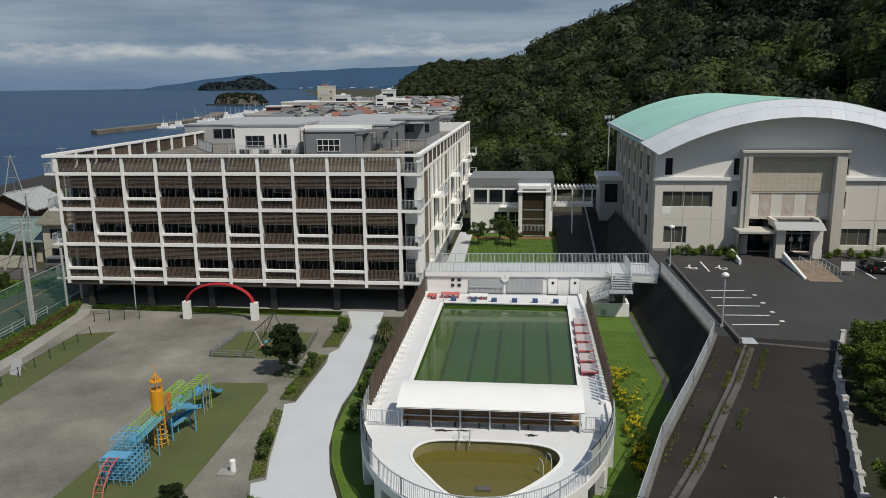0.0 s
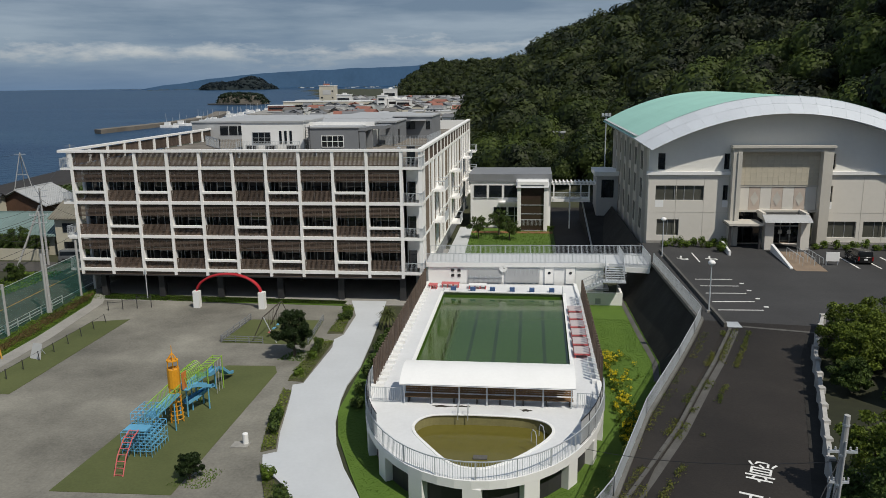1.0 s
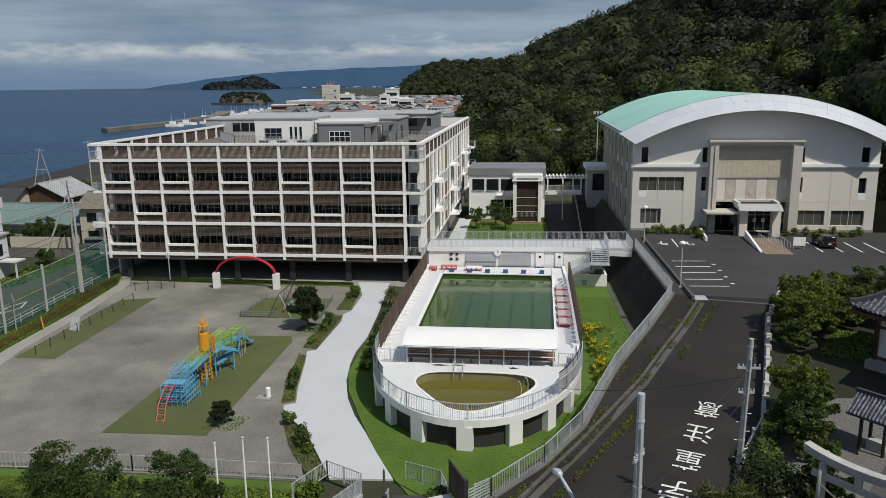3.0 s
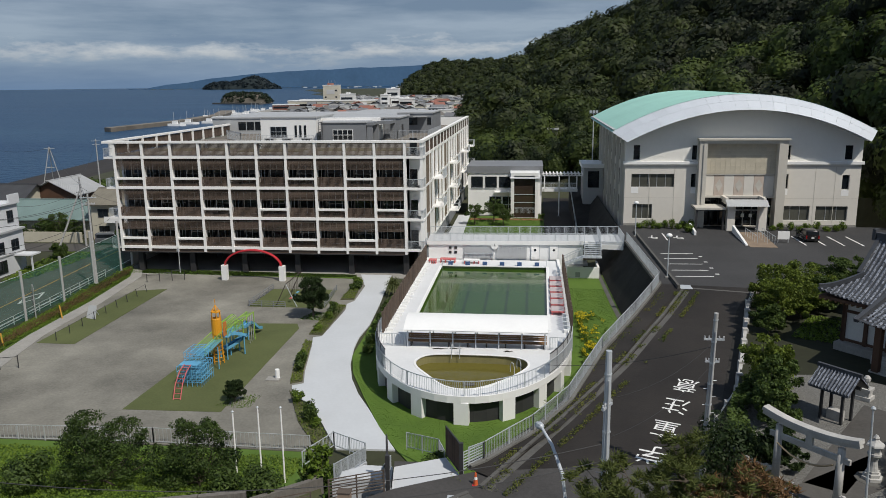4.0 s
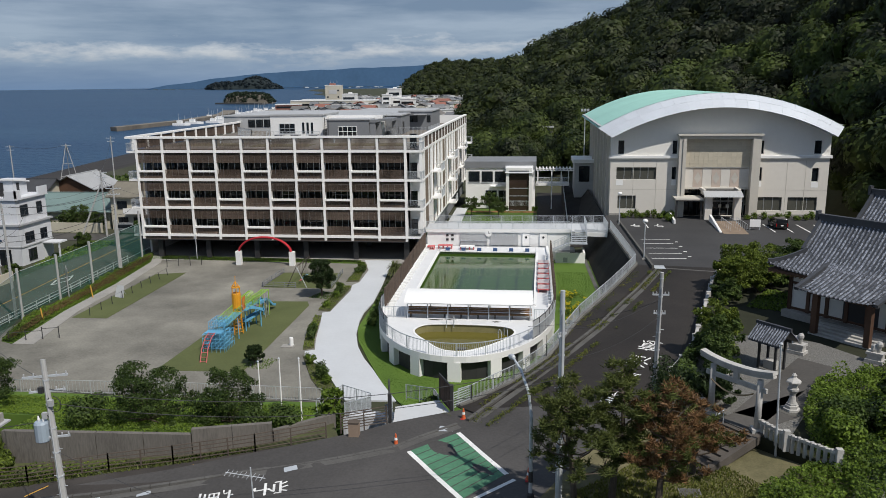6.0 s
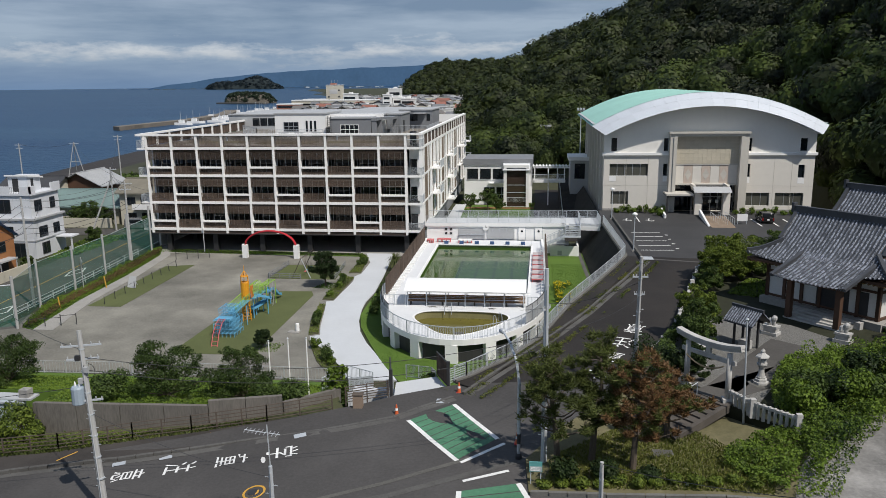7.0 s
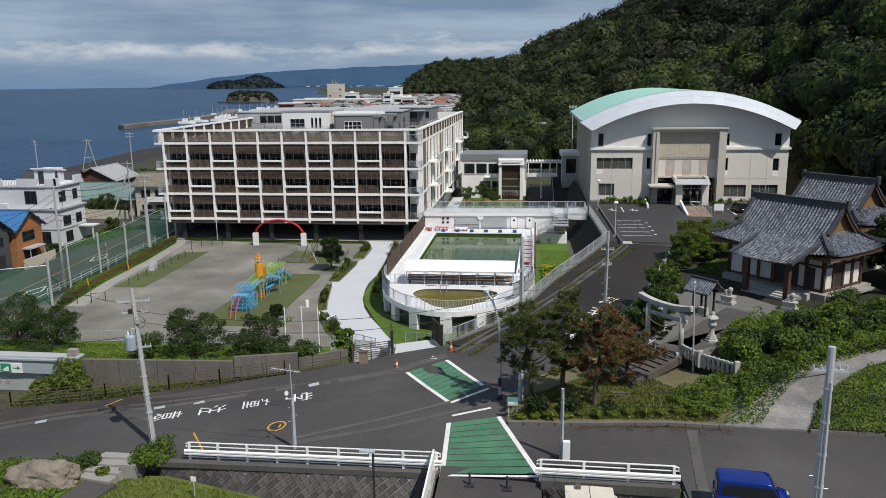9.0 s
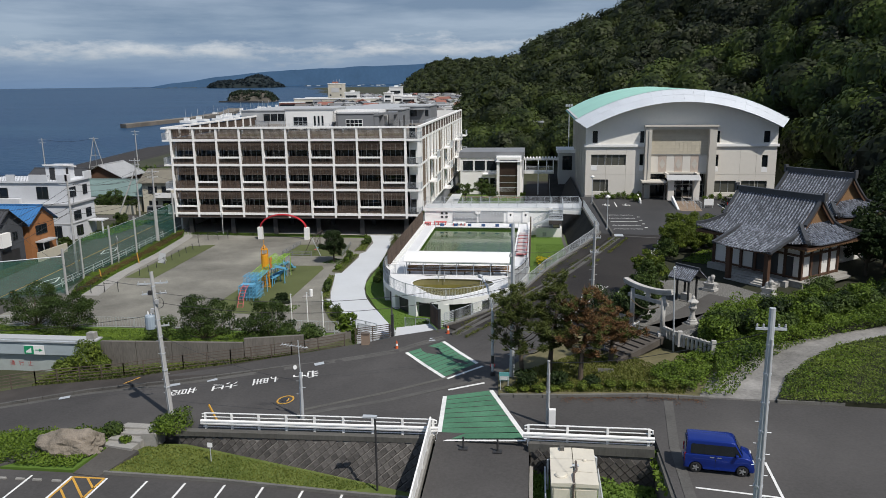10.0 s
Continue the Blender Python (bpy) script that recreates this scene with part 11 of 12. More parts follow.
for cx, cy in ((-54.7, 48.8), (-57.0, 67.2)):
    d_ = [(cx - 0.85, cy), (cx, cy - 2.5), (cx + 0.85, cy), (cx - 0.1, cy + 2.5)]
    mark("diamond_mark", stripe(d_ + [d_[0]], 0.22, lambda x, y: -0.02), 0, "white diamond road mark")
rail_fence("street_guard", [(-51.7, 47), (-52.5, 60), (-53.8, 78)], lambda x, y: 0, 0.9, "white pipe guard fence beside the street", 2.4, 3, M_FRAME)
for y in (47.5, 57.0):
    wp = thing("warning_post", "yellow and black striped warning post", "post", "warning posts", (-48.2, y + 2.5, 0))
    part("post", Geo().tube([(0, 0, 0), (-0.25, 0.1, 1.5)], 0.07, 6), M_MARK_Y, wp)
mr = thing("road_mirror", "round convex road mirror on a pole", "mirror", "", (-50.9, 59.0, 0))
part("pole", Geo().tube([(0, 0, 0), (0, 0, 4.0)], 0.06, 6), M_POLE, mr)
part("mirror", Geo().lathe([(0.36, 0), (0.36, 0.03), (0.25, 0.06), (0, 0.075)], 18), M_ALU, mr).matrix_local = pose(0.1, -0.1, 3.4, 84, 0, -40)


def window_unit(parent, x0, x1, y, z0, z1, face):
    """A window with frame, sill and pane on a wall facing -y ('s') or +x ('e')."""
    q = Geo()
    if face == "s":
        q.box(x0, x1, y - 0.06, y, z0, z0 + 0.08).box(x0, x1, y - 0.06, y, z1 - 0.08, z1).box(x0, x0 + 0.07, y - 0.06, y, z0, z1).box(x1 - 0.07, x1, y - 0.06, y, z0, z1).box((x0 + x1) / 2 - 0.04, (x0 + x1) / 2 + 0.04, y - 0.06, y, z0, z1)
        p = Geo().box(x0, x1, y - 0.03, y + 0.01, z0, z1)
    else:
        q.box(y, y + 0.06, x0, x1, z0, z0 + 0.08).box(y, y + 0.06, x0, x1, z1 - 0.08, z1).box(y, y + 0.06, x0, x0 + 0.07, z0, z1).box(y, y + 0.06, x1 - 0.07, x1, z0, z1).box(y, y + 0.06, (x0 + x1) / 2 - 0.04, (x0 + x1) / 2 + 0.04, z0, z1)
        p = Geo().box(y - 0.01, y + 0.03, x0, x1, z0, z1)
    w = part("window", q, M_DARK, parent)
    part("pane", p, M_GLASS, w)


# three-storey white house
wh = thing("white_house", "three-storey white rendered house with roof terrace", "house")
wh.location, wh.scale = (1.4, 16.5, 0), (1, 0.76, 1.02)
M_RENDER = mat("white_render", (0.60, 0.615, 0.64), 0.8, 0.1, 0.3)
part("wall", Geo().box(-86, -69.0, 76.5, 86, -0.2, 5.6), M_RENDER, wh)
part("upper_wall", Geo().box(-84.5, -69.4, 77.2, 86, 5.6, 9.0), M_RENDER, wh)
part("cornice", Geo().box(-86.3, -68.7, 76.2, 86.3, 5.5, 5.75), M_GREY2, wh)
part("band", Geo().box(-86.1, -68.9, 76.4, 86.1, 2.45, 2.62), M_GREY2, wh)
part("roof_slab", Geo().box(-84.8, -69.1, 76.9, 86.3, 9.0, 9.25), M_RENDER, wh)
for x0, x1 in ((-84.8, -83.2), (-79.5, -78.0), (-75.6, -72.4), (-70.8, -69.1)):
    part("parapet", Geo().box(x0, x1, 76.9, 77.15, 9.25, 10.3), M_RENDER, wh)
for y0, y1 in ((76.9, 78.4), (83.5, 86.3)):
    part("parapet", Geo().box(-69.35, -69.1, y0, y1, 9.25, 10.3), M_RENDER, wh)
rq = Geo()
for i in range(60):
    rq.box(-84.5 + i * 0.26, -84.47 + i * 0.26, 77.0, 77.03, 9.25, 10.1)
part("terrace_railing", rq.box(-84.6, -69.2, 76.98, 77.05, 10.1, 10.16), M_DARK, wh)
part("stair_house", Geo().box(-73.9, -70.8, 79.7, 83.6, 9.25, 11.55), M_RENDER, wh)
part("stair_roof", Geo().prism([(-74.2, 79.3), (-70.5, 79.3), (-70.5, 84.0), (-74.2, 84.0)], lambda x, y: 11.55 - 0.12 * (y - 79.3), lambda x, y: 11.75 - 0.12 * (y - 79.3)), M_WHITE, wh)
part("terrace_door", Geo().box(-73.2, -72.3, 79.62, 79.72, 9.3, 11.2), M_DARK, wh)
part("terrace_window", Geo().box(-70.82, -70.74, 80.6, 81.3, 9.9, 11.1), M_DARK, wh)
for x0, x1, z0, z1 in ((-82.4, -79.6, 6.2, 8.2), (-74.6, -72.6, 6.4, 8.4), (-83.6, -81.8, 2.8, 4.6), (-79.0, -77.0, 2.8, 4.6), (-74.2, -72.2, 2.9, 4.6), (-78.4, -75.4, -0.1, 2.2), (-72.4, -70.6, -0.1, 2.2)):
    window_unit(wh, x0, x1, 77.2 if z0 > 5.6 else 76.5, z0, z1, "s")
for y0, y1, z0, z1 in ((78.2, 80.4, 6.6, 8.2), (83.0, 84.6, 6.6, 8.2), (78.0, 80.6, 2.9, 4.4), (82.5, 84.5, 2.9, 4.4), (78.4, 80.8, 0.3, 2.0)):
    window_unit(wh, y0, y1, -69.4 if z0 > 5.6 else -69.0, z0, z1, "e")
part("balcony", Geo().box(-84, -77, 75.6, 76.5, 5.75, 6.6), M_RENDER, wh)
part("porch_roof", Geo().box(-69.0, -66.4, 82.8, 85.4, 2.2, 2.4).box(-66.7, -66.5, 83, 83.2, -0.1, 2.2), M_RENDER, wh)


def gable_house(name, label, x0, x1, y0, y1, z, eave, ridge, wall, roof, along="x", over=0.5, rows=0):
    """A house with a pitched roof: walls, gables, roof slopes with ribs, windows."""
    h = thing(name, label, "house", "street houses")
    part("wall", Geo().box(x0, x1, y0, y1, z, eave), wall, h)
    q, g_, battens = Geo(), Geo(), []
    if along == "x":
        ym = (y0 + y1) / 2
        for s, ye in ((-1, y0 - over), (1, y1 + over)):
            a = [(x0 - over, ye, eave - 0.15), (x1 + over, ye, eave - 0.15), (x1 + over, ym, ridge), (x0 - over, ym, ridge)]
            q.poly(a if s < 0 else a[::-1])
            q.poly([(p[0], p[1], p[2] - 0.14) for p in (a[::-1] if s < 0 else a)])
            n = int((x1 - x0 + 2 * over) / 0.45)
            for i in range(n + 1):
                x = x0 - over + i * 0.45
                battens.append(Geo().beam((x, ye, eave - 0.12), (x, ym, ridge + 0.03), 0.09, 0.09))
        g_.poly([(x0, y0, eave), (x0, ym, ridge - 0.1), (x0, y1, eave)]).poly([(x1, y0, eave), (x1, y1, eave), (x1, ym, ridge - 0.1)])
        part("ridge", Geo().box(x0 - over, x1 + over, ym - 0.14, ym + 0.14, ridge - 0.02, ridge + 0.16), roof, h)
    else:
        xm = (x0 + x1) / 2
        for s, xe in ((-1, x0 - over), (1, x1 + over)):
            a = [(xe, y0 - over, eave - 0.15), (xm, y0 - over, ridge), (xm, y1 + over, ridge), (xe, y1 + over, eave - 0.15)]
            q.poly(a if s < 0 else a[::-1])
            q.poly([(p[0], p[1], p[2] - 0.14) for p in (a[::-1] if s < 0 else a)])
            n = int((y1 - y0 + 2 * over) / 0.45)
            for i in range(n + 1):
                y = y0 - over + i * 0.45
                battens.append(Geo().beam((xe, y, eave - 0.12), (xm, y, ridge + 0.03), 0.09, 0.09))
        g_.poly([(x0, y0, eave), (x1, y0, eave), (xm, y0, ridge - 0.1)]).poly([(x0, y1, eave), (xm, y1, ridge - 0.1), (x1, y1, eave)])
        part("ridge", Geo().box(xm - 0.14, xm + 0.14, y0 - over, y1 + over, ridge - 0.02, ridge + 0.16), roof, h)
    rf_ = part("roof", q, roof, h)
    for b_ in battens:
        part("roof_batten", b_, roof, rf_)
    for k_ in (0, 1):
        part("gable", Geo().poly([g_.v[i] for i in g_.f[k_]]), wall, h)
    return h


M_OCHRE = mat("orange_brown_siding", (0.34, 0.15, 0.06), 0.75, 0.12, 0.6, stretch=(1, 1, 4))
M_BLUEROOF = mat("blue_metal_roof", (0.05, 0.17, 0.38), 0.4, 0.12, 0.5)
M_SLATE = mat("dark_grey_siding", (0.07, 0.075, 0.085), 0.7, 0.12, 0.6, stretch=(1, 1, 4))
M_DARKROOF = mat("dark_slate_roof", (0.06, 0.062, 0.068), 0.6, 0.2, 0.6)
M_GREENROOF = mat("faded_green_metal_roof", (0.175, 0.245, 0.235), 0.55, 0.15, 0.4)
M_CREAM = mat("cream_render", (0.50, 0.47, 0.38), 0.8, 0.1, 0.4)
M_TANROOF = mat("tan_tile_roof", (0.20, 0.185, 0.15), 0.7, 0.2, 0.6)
h = gable_house("orange_house", "two-storey orange-brown house with a blue metal roof", -72.6, -65.2, 61.0, 66.8, -0.2, 5.2, 7.4, M_OCHRE, M_BLUEROOF, "x")
window_unit(h, 62.4, 65.0, -65.2, 3.2, 4.6, "e")
window_unit(h, -70.6, -68.1, 61.0, 3.2, 4.6, "s")
part("porch", Geo().box(-65.2, -63.9, 62, 65.4, 2.2, 2.4).box(-64.1, -64.0, 62.1, 62.2, -0.1, 2.2).box(-64.1, -64.0, 65.2, 65.3, -0.1, 2.2), M_GREY2, h)
part("garage_door", Geo().box(-65.22, -65.16, 62.3, 65.1, 0, 2.1), M_DARK, h)
h = gable_house("dark_house", "two-storey dark grey house with dark slate roof", -73.6, -65.5, 54.0, 60.0, -0.2, 5.3, 7.8, M_SLATE, M_DARKROOF, "x")
window_unit(h, 55.0, 56.4, -65.5, 3.2, 4.6, "e")
window_unit(h, 57.8, 58.8, -65.5, 3.4, 4.6, "e")
part("bay_window", Geo().box(-65.5, -64.9, 54.8, 56.6, 2.9, 4.8), M_FRAME, h)
part("garage_opening", Geo().box(-65.52, -65.45, 55.0, 58.8, 0, 2.2), M_DARK, h)
h = gable_house("green_roof_house", "single-storey house with a faded green metal roof", -86, -70.5, 103, 113, -0.2, 3.2, 5.6, M_CREAM, M_GREENROOF, "x", 0.8)
h = gable_house("grey_gable_house", "wooden house with a pale grey gabled roof", -98.5, -88.5, 128, 138, -0.5, 3.6, 6.3, M_TIMBER, M_GREY2, "y", 0.7)
h = gable_house("cream_house", "two-storey cream house with a tan tiled roof", -69.6, -59.0, 102, 110, -0.2, 5.9, 7.9, M_CREAM, M_TANROOF, "x", 0.6)
for x in (-68.4, -65.6, -62.6):
    window_unit(h, x, x + 1.8, 102, 3.6, 5.0, "s")
    window_unit(h, x, x + 1.8, 102, 0.6, 2.2, "s")
part("balcony", Geo().box(-66.8, -59.2, 100.9, 102, 2.9, 3.1).box(-66.8, -59.2, 100.9, 101.0, 3.1, 3.9), M_WHITE, h)
h = gable_house("dark_roof_house", "dark tiled two-storey house near the shore", -84, -72, 146, 156, -0.5, 4.5, 7.0, M_TIMBER, M_DARKROOF, "x", 0.7)
h = gable_house("grey_roof_house", "pale house with a grey tiled roof", -108, -96, 122, 131, -1.2, 3.2, 5.8, M_CREAM, M_DARKROOF, "x", 0.7)
h = gable_house("brown_house", "brown wooden house with a dark roof", -110, -99, 98, 106, -1.2, 4.4, 6.6, M_TIMBER, M_DARKROOF, "x", 0.6)
setting("wall_garden", Geo().box(-80, -70, 99.2, 99.5, -0.1, 1.6), M_CREAM, "cream garden wall along the lane", "wall")
setting("wall_garden", Geo().box(-63.4, -63.2, 59.5, 66.4, -0.1, 1.3), M_CREAM, "cream garden wall beside the street", "wall")
slab("lane", [(-120, 92), (-66, 92.5), (-66, 98), (-120, 98)], 0.0, M_ASPH2, "narrow grey lane to the shore", "road", 0.3)
for x, y, h, r in ((-82, 100.8, 3.0, 2.0), (-77.6, 101.2, 3.6, 1.7), (-75.2, 101.4, 4.6, 2.0), (-72.4, 101.2, 3.4, 1.5), (-66.5, 87.8, 2.4, 1.4), (-65.5, 69.5, 1.6, 1.0), (-92, 104, 3.2, 2.2), (-63.5, 99, 2.2, 1.2), (-88, 118, 3.5, 2.2), (-70, 122, 3.5, 2.4), (-64, 128, 3.2, 2.2)):
    tree(x, y, -0.1, h, r, L_TREE, 2200, "leafy garden tree between the houses", 0.15, 0.15, group="garden trees")
scrub("roadside_grass", [(-66, 74), (-63.0, 76), (-62.5, 92), (-68, 92), (-68.5, 87)], lambda x, y: -0.05, 25, 0.5, 0.18, L_HEDGE, "roadside grass and flowers", seed=52)
setting("beach", Geo().poly([(-150, 30, -4.0), (-122, 30, -0.7), (-126, 180, -0.7), (-154, 180, -4.0)]).poly([(-154, 180, -4.0), (-126, 180, -0.7), (-140, 300, -0.7), (-172, 300, -4.0)]).poly([(-122, 30, -0.7), (-104, 30, 0.0), (-106, 180, 0.0), (-126, 180, -0.7)]).poly([(-126, 180, -0.7), (-106, 180, 0.0), (-118, 300, 0.0), (-140, 300, -0.7)]), mat("black_beach_sand", (0.034, 0.030, 0.028), 0.95, 0.3, 0.2), "dark grey pebble beach", "beach")
scrub("shore_shrubs", [(-112, 60), (-100, 60), (-100, 92), (-112, 92)], lambda x, y: -0.3, 10, 1.0, 0.35, L_TREE, "shore shrubs", seed=53)
scrub("shore_shrubs", [(-116, 140), (-96, 142), (-92, 175), (-118, 178)], lambda x, y: -0.3, 8, 1.6, 0.4, L_TREE, "shore shrubs", seed=54)
car("parked_van", "grey minivan parked on the lane between the houses", -64.6, 98.6, 0.03, 8, 4.4, 1.75, 1.8, 0.8, 0.6, mat("grey_van_paint", (0.16, 0.17, 0.18), 0.25, 0.08, 0.6, metal=0.3, spec=0.5))
# lattice towers and poles by the shore
for x, y, top in ((-107.5, 150, 11.3),):
    py = thing("lattice_tower", "three-legged steel pylon with crossarms", "pylon", "shore pylons", (x, y, -0.5))
    h = top + 0.5
    for a in (0, 120, 240):
        part("leg", Geo().tube([(3.0 * math.cos(math.radians(a)), 3.0 * math.sin(math.radians(a)), 0), (0, 0, h)], 0.09, 5), M_POLE, py)
    for k in (0.35, 0.6):
        ring = [(3.0 * (1 - k) * math.cos(math.radians(a)), 3.0 * (1 - k) * math.sin(math.radians(a)), h * k) for a in (0, 120, 240, 360)]
        part("brace", Geo().tube(ring, 0.05, 4), M_POLE, py)
    part("crossarm", Geo().beam((-1.3, 0, h - 0.4), (1.3, 0, h - 0.4), 0.12, 0.12), M_STEEL, py)
for x, y, z, top in ((-122, 150, -1, 11.0), (-67.6, 96.5, 0, 11.0), (-52.3, 73.4, 0, 11.6), (-52.2, 51.2, 0, 12.6), (-96, 150, -0.5, 13.0)):
    utility_pole(x, y, z, top, (0, 0), 0.18, ((top - z - 0.4, 1.0, 10), (top - z - 1.2, 0.8, 10)), "concrete utility pole with crossarms beside the street", M_POLE, False)
st_ = thing("pole_strut", "leaning concrete strut bracing a utility pole", "utility pole", "utility poles", (-70.8, 94.0, 0))
part("strut", Geo().tube([(0, 0, -0.3), (3.0, 2.4, 8.6)], 0.15, 8, 0.12), M_POLE, st_)
A_, B_, C_ = (-52.2, 51.2), (-52.3, 73.4), (-67.6, 96.5)
for a, b_ in (((*A_, 12.2), (*B_, 11.2)), ((*A_, 11.4), (*B_, 10.4)), ((-51.4, 51.2, 12.2), (-51.5, 73.4, 11.2)), ((*A_, 9.0), (*B_, 8.4)), ((*A_, 8.4), (*B_, 7.8)), ((*B_, 11.2), (*C_, 10.6)), ((*B_, 10.4), (*C_, 9.8)), ((*B_, 8.2), (*C_, 7.8)),
               ((*C_, 10.6), (-96, 150, 12.6)), ((*C_, 9.8), (-107.5, 150, 11)), ((-107.5, 150, 11), (-122, 150, 10.8)), ((*A_, 9.4), (-66, 64, 6.6)), ((*A_, 9.0), (-68.5, 78, 7.6)), ((*A_, 8.6), (-66, 57, 6.0)), ((*B_, 8.8), (-66.5, 84, 7.0)), ((*B_, 7.6), (-65, 103, 5.4)),
               ((*A_, 11.8), (-46, 20, 10.5)), ((*A_, 11.0), (-46, 20, 9.7)), ((*A_, 8.8), (-46, 20, 8.2)), ((*A_, 10.0), (-80, 40, 9.0)), ((*C_, 8.8), (-84, 104, 5.0)), ((*C_, 9.4), (-52.9, 88.0, 8.0))):
    wire(a, b_, 0.8, 0.025)

# ---------------------------------------------------------------- harbour town, islands, mountains
rt = random.Random(9)
M_TOWN = [mat("town_wall_%s" % n, c, 0.85, 0.1, 0.1, rand=0.15) for n, c in (("white", (0.70, 0.70, 0.69)), ("cream", (0.60, 0.56, 0.47)), ("grey", (0.50, 0.50, 0.50)))]
M_TROOF = [mat("town_roof_%s" % n, c, 0.7, 0.15, 0.1) for n, c in (("grey", (0.16, 0.165, 0.175)), ("brown", (0.15, 0.14, 0.13)), ("red", (0.27, 0.115, 0.085)), ("pale", (0.50, 0.50, 0.51)))]


def town_house(x, y, w, d, h, k, roof, turn):
    ob = thing("town_house", "small distant harbour town house with a pitched roof", "house", "harbour town", (x, y, land_z(x, y) - 0.3))
    ob.rotation_euler = (0, 0, turn)
    part("wall", Geo().box(-w / 2, w / 2, -d / 2, d / 2, 0, h), M_TOWN[k % 3], ob)
    o = 0.5
    if roof == 3:
        part("roof", Geo().box(-w / 2 - 0.2, w / 2 + 0.2, -d / 2 - 0.2, d / 2 + 0.2, h, h + 0.6), M_TROOF[roof], ob)
    else:
        q = Geo()
        q.poly([(-w / 2 - o, -d / 2 - o, h), (w / 2 + o, -d / 2 - o, h), (w / 2 + o, 0, h + d * 0.28), (-w / 2 - o, 0, h + d * 0.28)])
        q.poly([(-w / 2 - o, 0, h + d * 0.28), (w / 2 + o, 0, h + d * 0.28), (w / 2 + o, d / 2 + o, h), (-w / 2 - o, d / 2 + o, h)])
        q.poly([(-w / 2, -d / 2, h), (-w / 2, 0, h + d * 0.28), (-w / 2, d / 2, h)]).poly([(w / 2, -d / 2, h), (w / 2, d / 2, h), (w / 2, 0, h + d * 0.28)])
        part("roof", q, M_TROOF[roof], ob)
    q = Geo()
    for i in range(int(w / 2.6)):
        for z in (1.0, 3.8):
            if z + 1.4 < h:
                q.box(-w / 2 + 0.8 + i * 2.6, -w / 2 + 2.2 + i * 2.6, -d / 2 - 0.05, -d / 2, z, z + 1.3)
    if q.v:
        part("window_row", q, M_GLASS, ob)


made = 0
while made < 300:
    y = rt.uniform(480, 1230)
    xl = lerp_list(COAST, y) + 45
    xr = lerp_list([(480, -38), (900, -68), (1230, -92)], y)
    x = rt.uniform(xl, xr) if xr > xl else xl
    made += 1
    town_house(x, y, rt.uniform(7, 15), rt.uniform(7, 10), rt.choice((3.0, 3.2, 4.0, 5.0, 5.6)), rt.choice((0, 0, 0, 1, 1, 2)), rt.choice((0, 0, 0, 0, 1, 1, 2, 3, 3, 3, 3, 3)), rt.uniform(-0.4, 0.4) + rt.choice((0, 1.57, 1.57)))


def block(name, label, x, y, w, d, h, mt, floors):
    ob = thing(name, label, "building", "harbour buildings", (x, y, -0.3))
    part("wall", Geo().box(-w / 2, w / 2, -d / 2, d / 2, 0, h), mt, ob)
    part("roof", Geo().box(-w / 2 - 0.3, w / 2 + 0.3, -d / 2 - 0.3, d / 2 + 0.3, h, h + 0.9), M_WHITE, ob)
    if floors > 1:
        part("roof_box", Geo().box(-w * 0.1, w * 0.15, -d * 0.2, d * 0.25, h + 0.9, h + 2.4), mt, ob)
    for f_ in range(floors):
        z = 1.4 + f_ * (h - 1) / floors
        part("window_band", Geo().box(-w / 2 + 1, w / 2 - 1, -d / 2 - 0.1, -d / 2, z, z + (h / floors) * 0.42), M_GLASS, ob)


tw = thing("harbour_tower", "tall plain cream harbour building with few small windows", "building", "harbour buildings", (-222.8, 850, -0.3))
part("wall", Geo().box(-8.6, 8.6, -7, 7, 0, 22.9), M_TOWN[1], tw)
part("parapet", Geo().box(-8.9, 8.9, -7.3, 7.3, 22.9, 23.6), M_WHITE, tw)
part("roof_box", Geo().box(-4.5, 1.5, -3, 3, 23.6, 25.4), M_TROOF[2], tw)
part("recess", Geo().box(-4.6, 4.6, -7.1, -7, 13.5, 18.4), M_TOWN[2], tw, "shallow grey recess")
for x, z in ((-6.6, 9.5), (-6.6, 5.8), (5.4, 16.6), (5.4, 9.5)):
    part("window", Geo().box(x, x + 1.8, -7.12, -7, z, z + 1.6), M_GLASS, tw)
for x in (-4.4, -0.6, 3.2):
    part("mast", Geo().tube([(x, 2, 23.6), (x, 2, 28.5)], 0.12, 5), M_STEEL, tw)
block("fish_market", "long low cream harbour hall with a row of windows", -207, 790, 92, 18, 7.2, M_TOWN[1], 1)
block("harbour_shed", "low harbour shed with a faded orange roof", -243, 744, 24, 12, 4.6, M_TROOF[2], 1)
block("white_block", "white harbour apartment block", -133.3, 700, 7.5, 12, 13.8, M_TOWN[0], 3)
block("white_block", "white harbour apartment block", -123.5, 708, 11, 12, 11.0, M_TOWN[0], 2)
block("white_block", "white harbour apartment block", -113.5, 700, 13, 12, 10.0, M_TOWN[0], 2)
block("white_block", "white harbour office block with a recessed front", -171, 950, 15.5, 14, 17.5, M_TOWN[0], 2)
block("white_block", "low white harbour block", -198, 822, 14.5, 12, 13.2, M_TOWN[0], 2)
block("harbour_hall", "low pale grey harbour hall", -255, 905, 40, 18, 6, M_TOWN[2], 1)
for i in range(150):
    x, y = rt.uniform(-1350, -420), rt.uniform(4050, 4500)
    if x > lerp_list(COAST, y) + 60:
        block("far_block", "tiny pale far town building", x, y, rt.uniform(5, 20), 14, rt.choice((1, 1.5, 2, 3, 4, 8)), M_TOWN[0], 1)
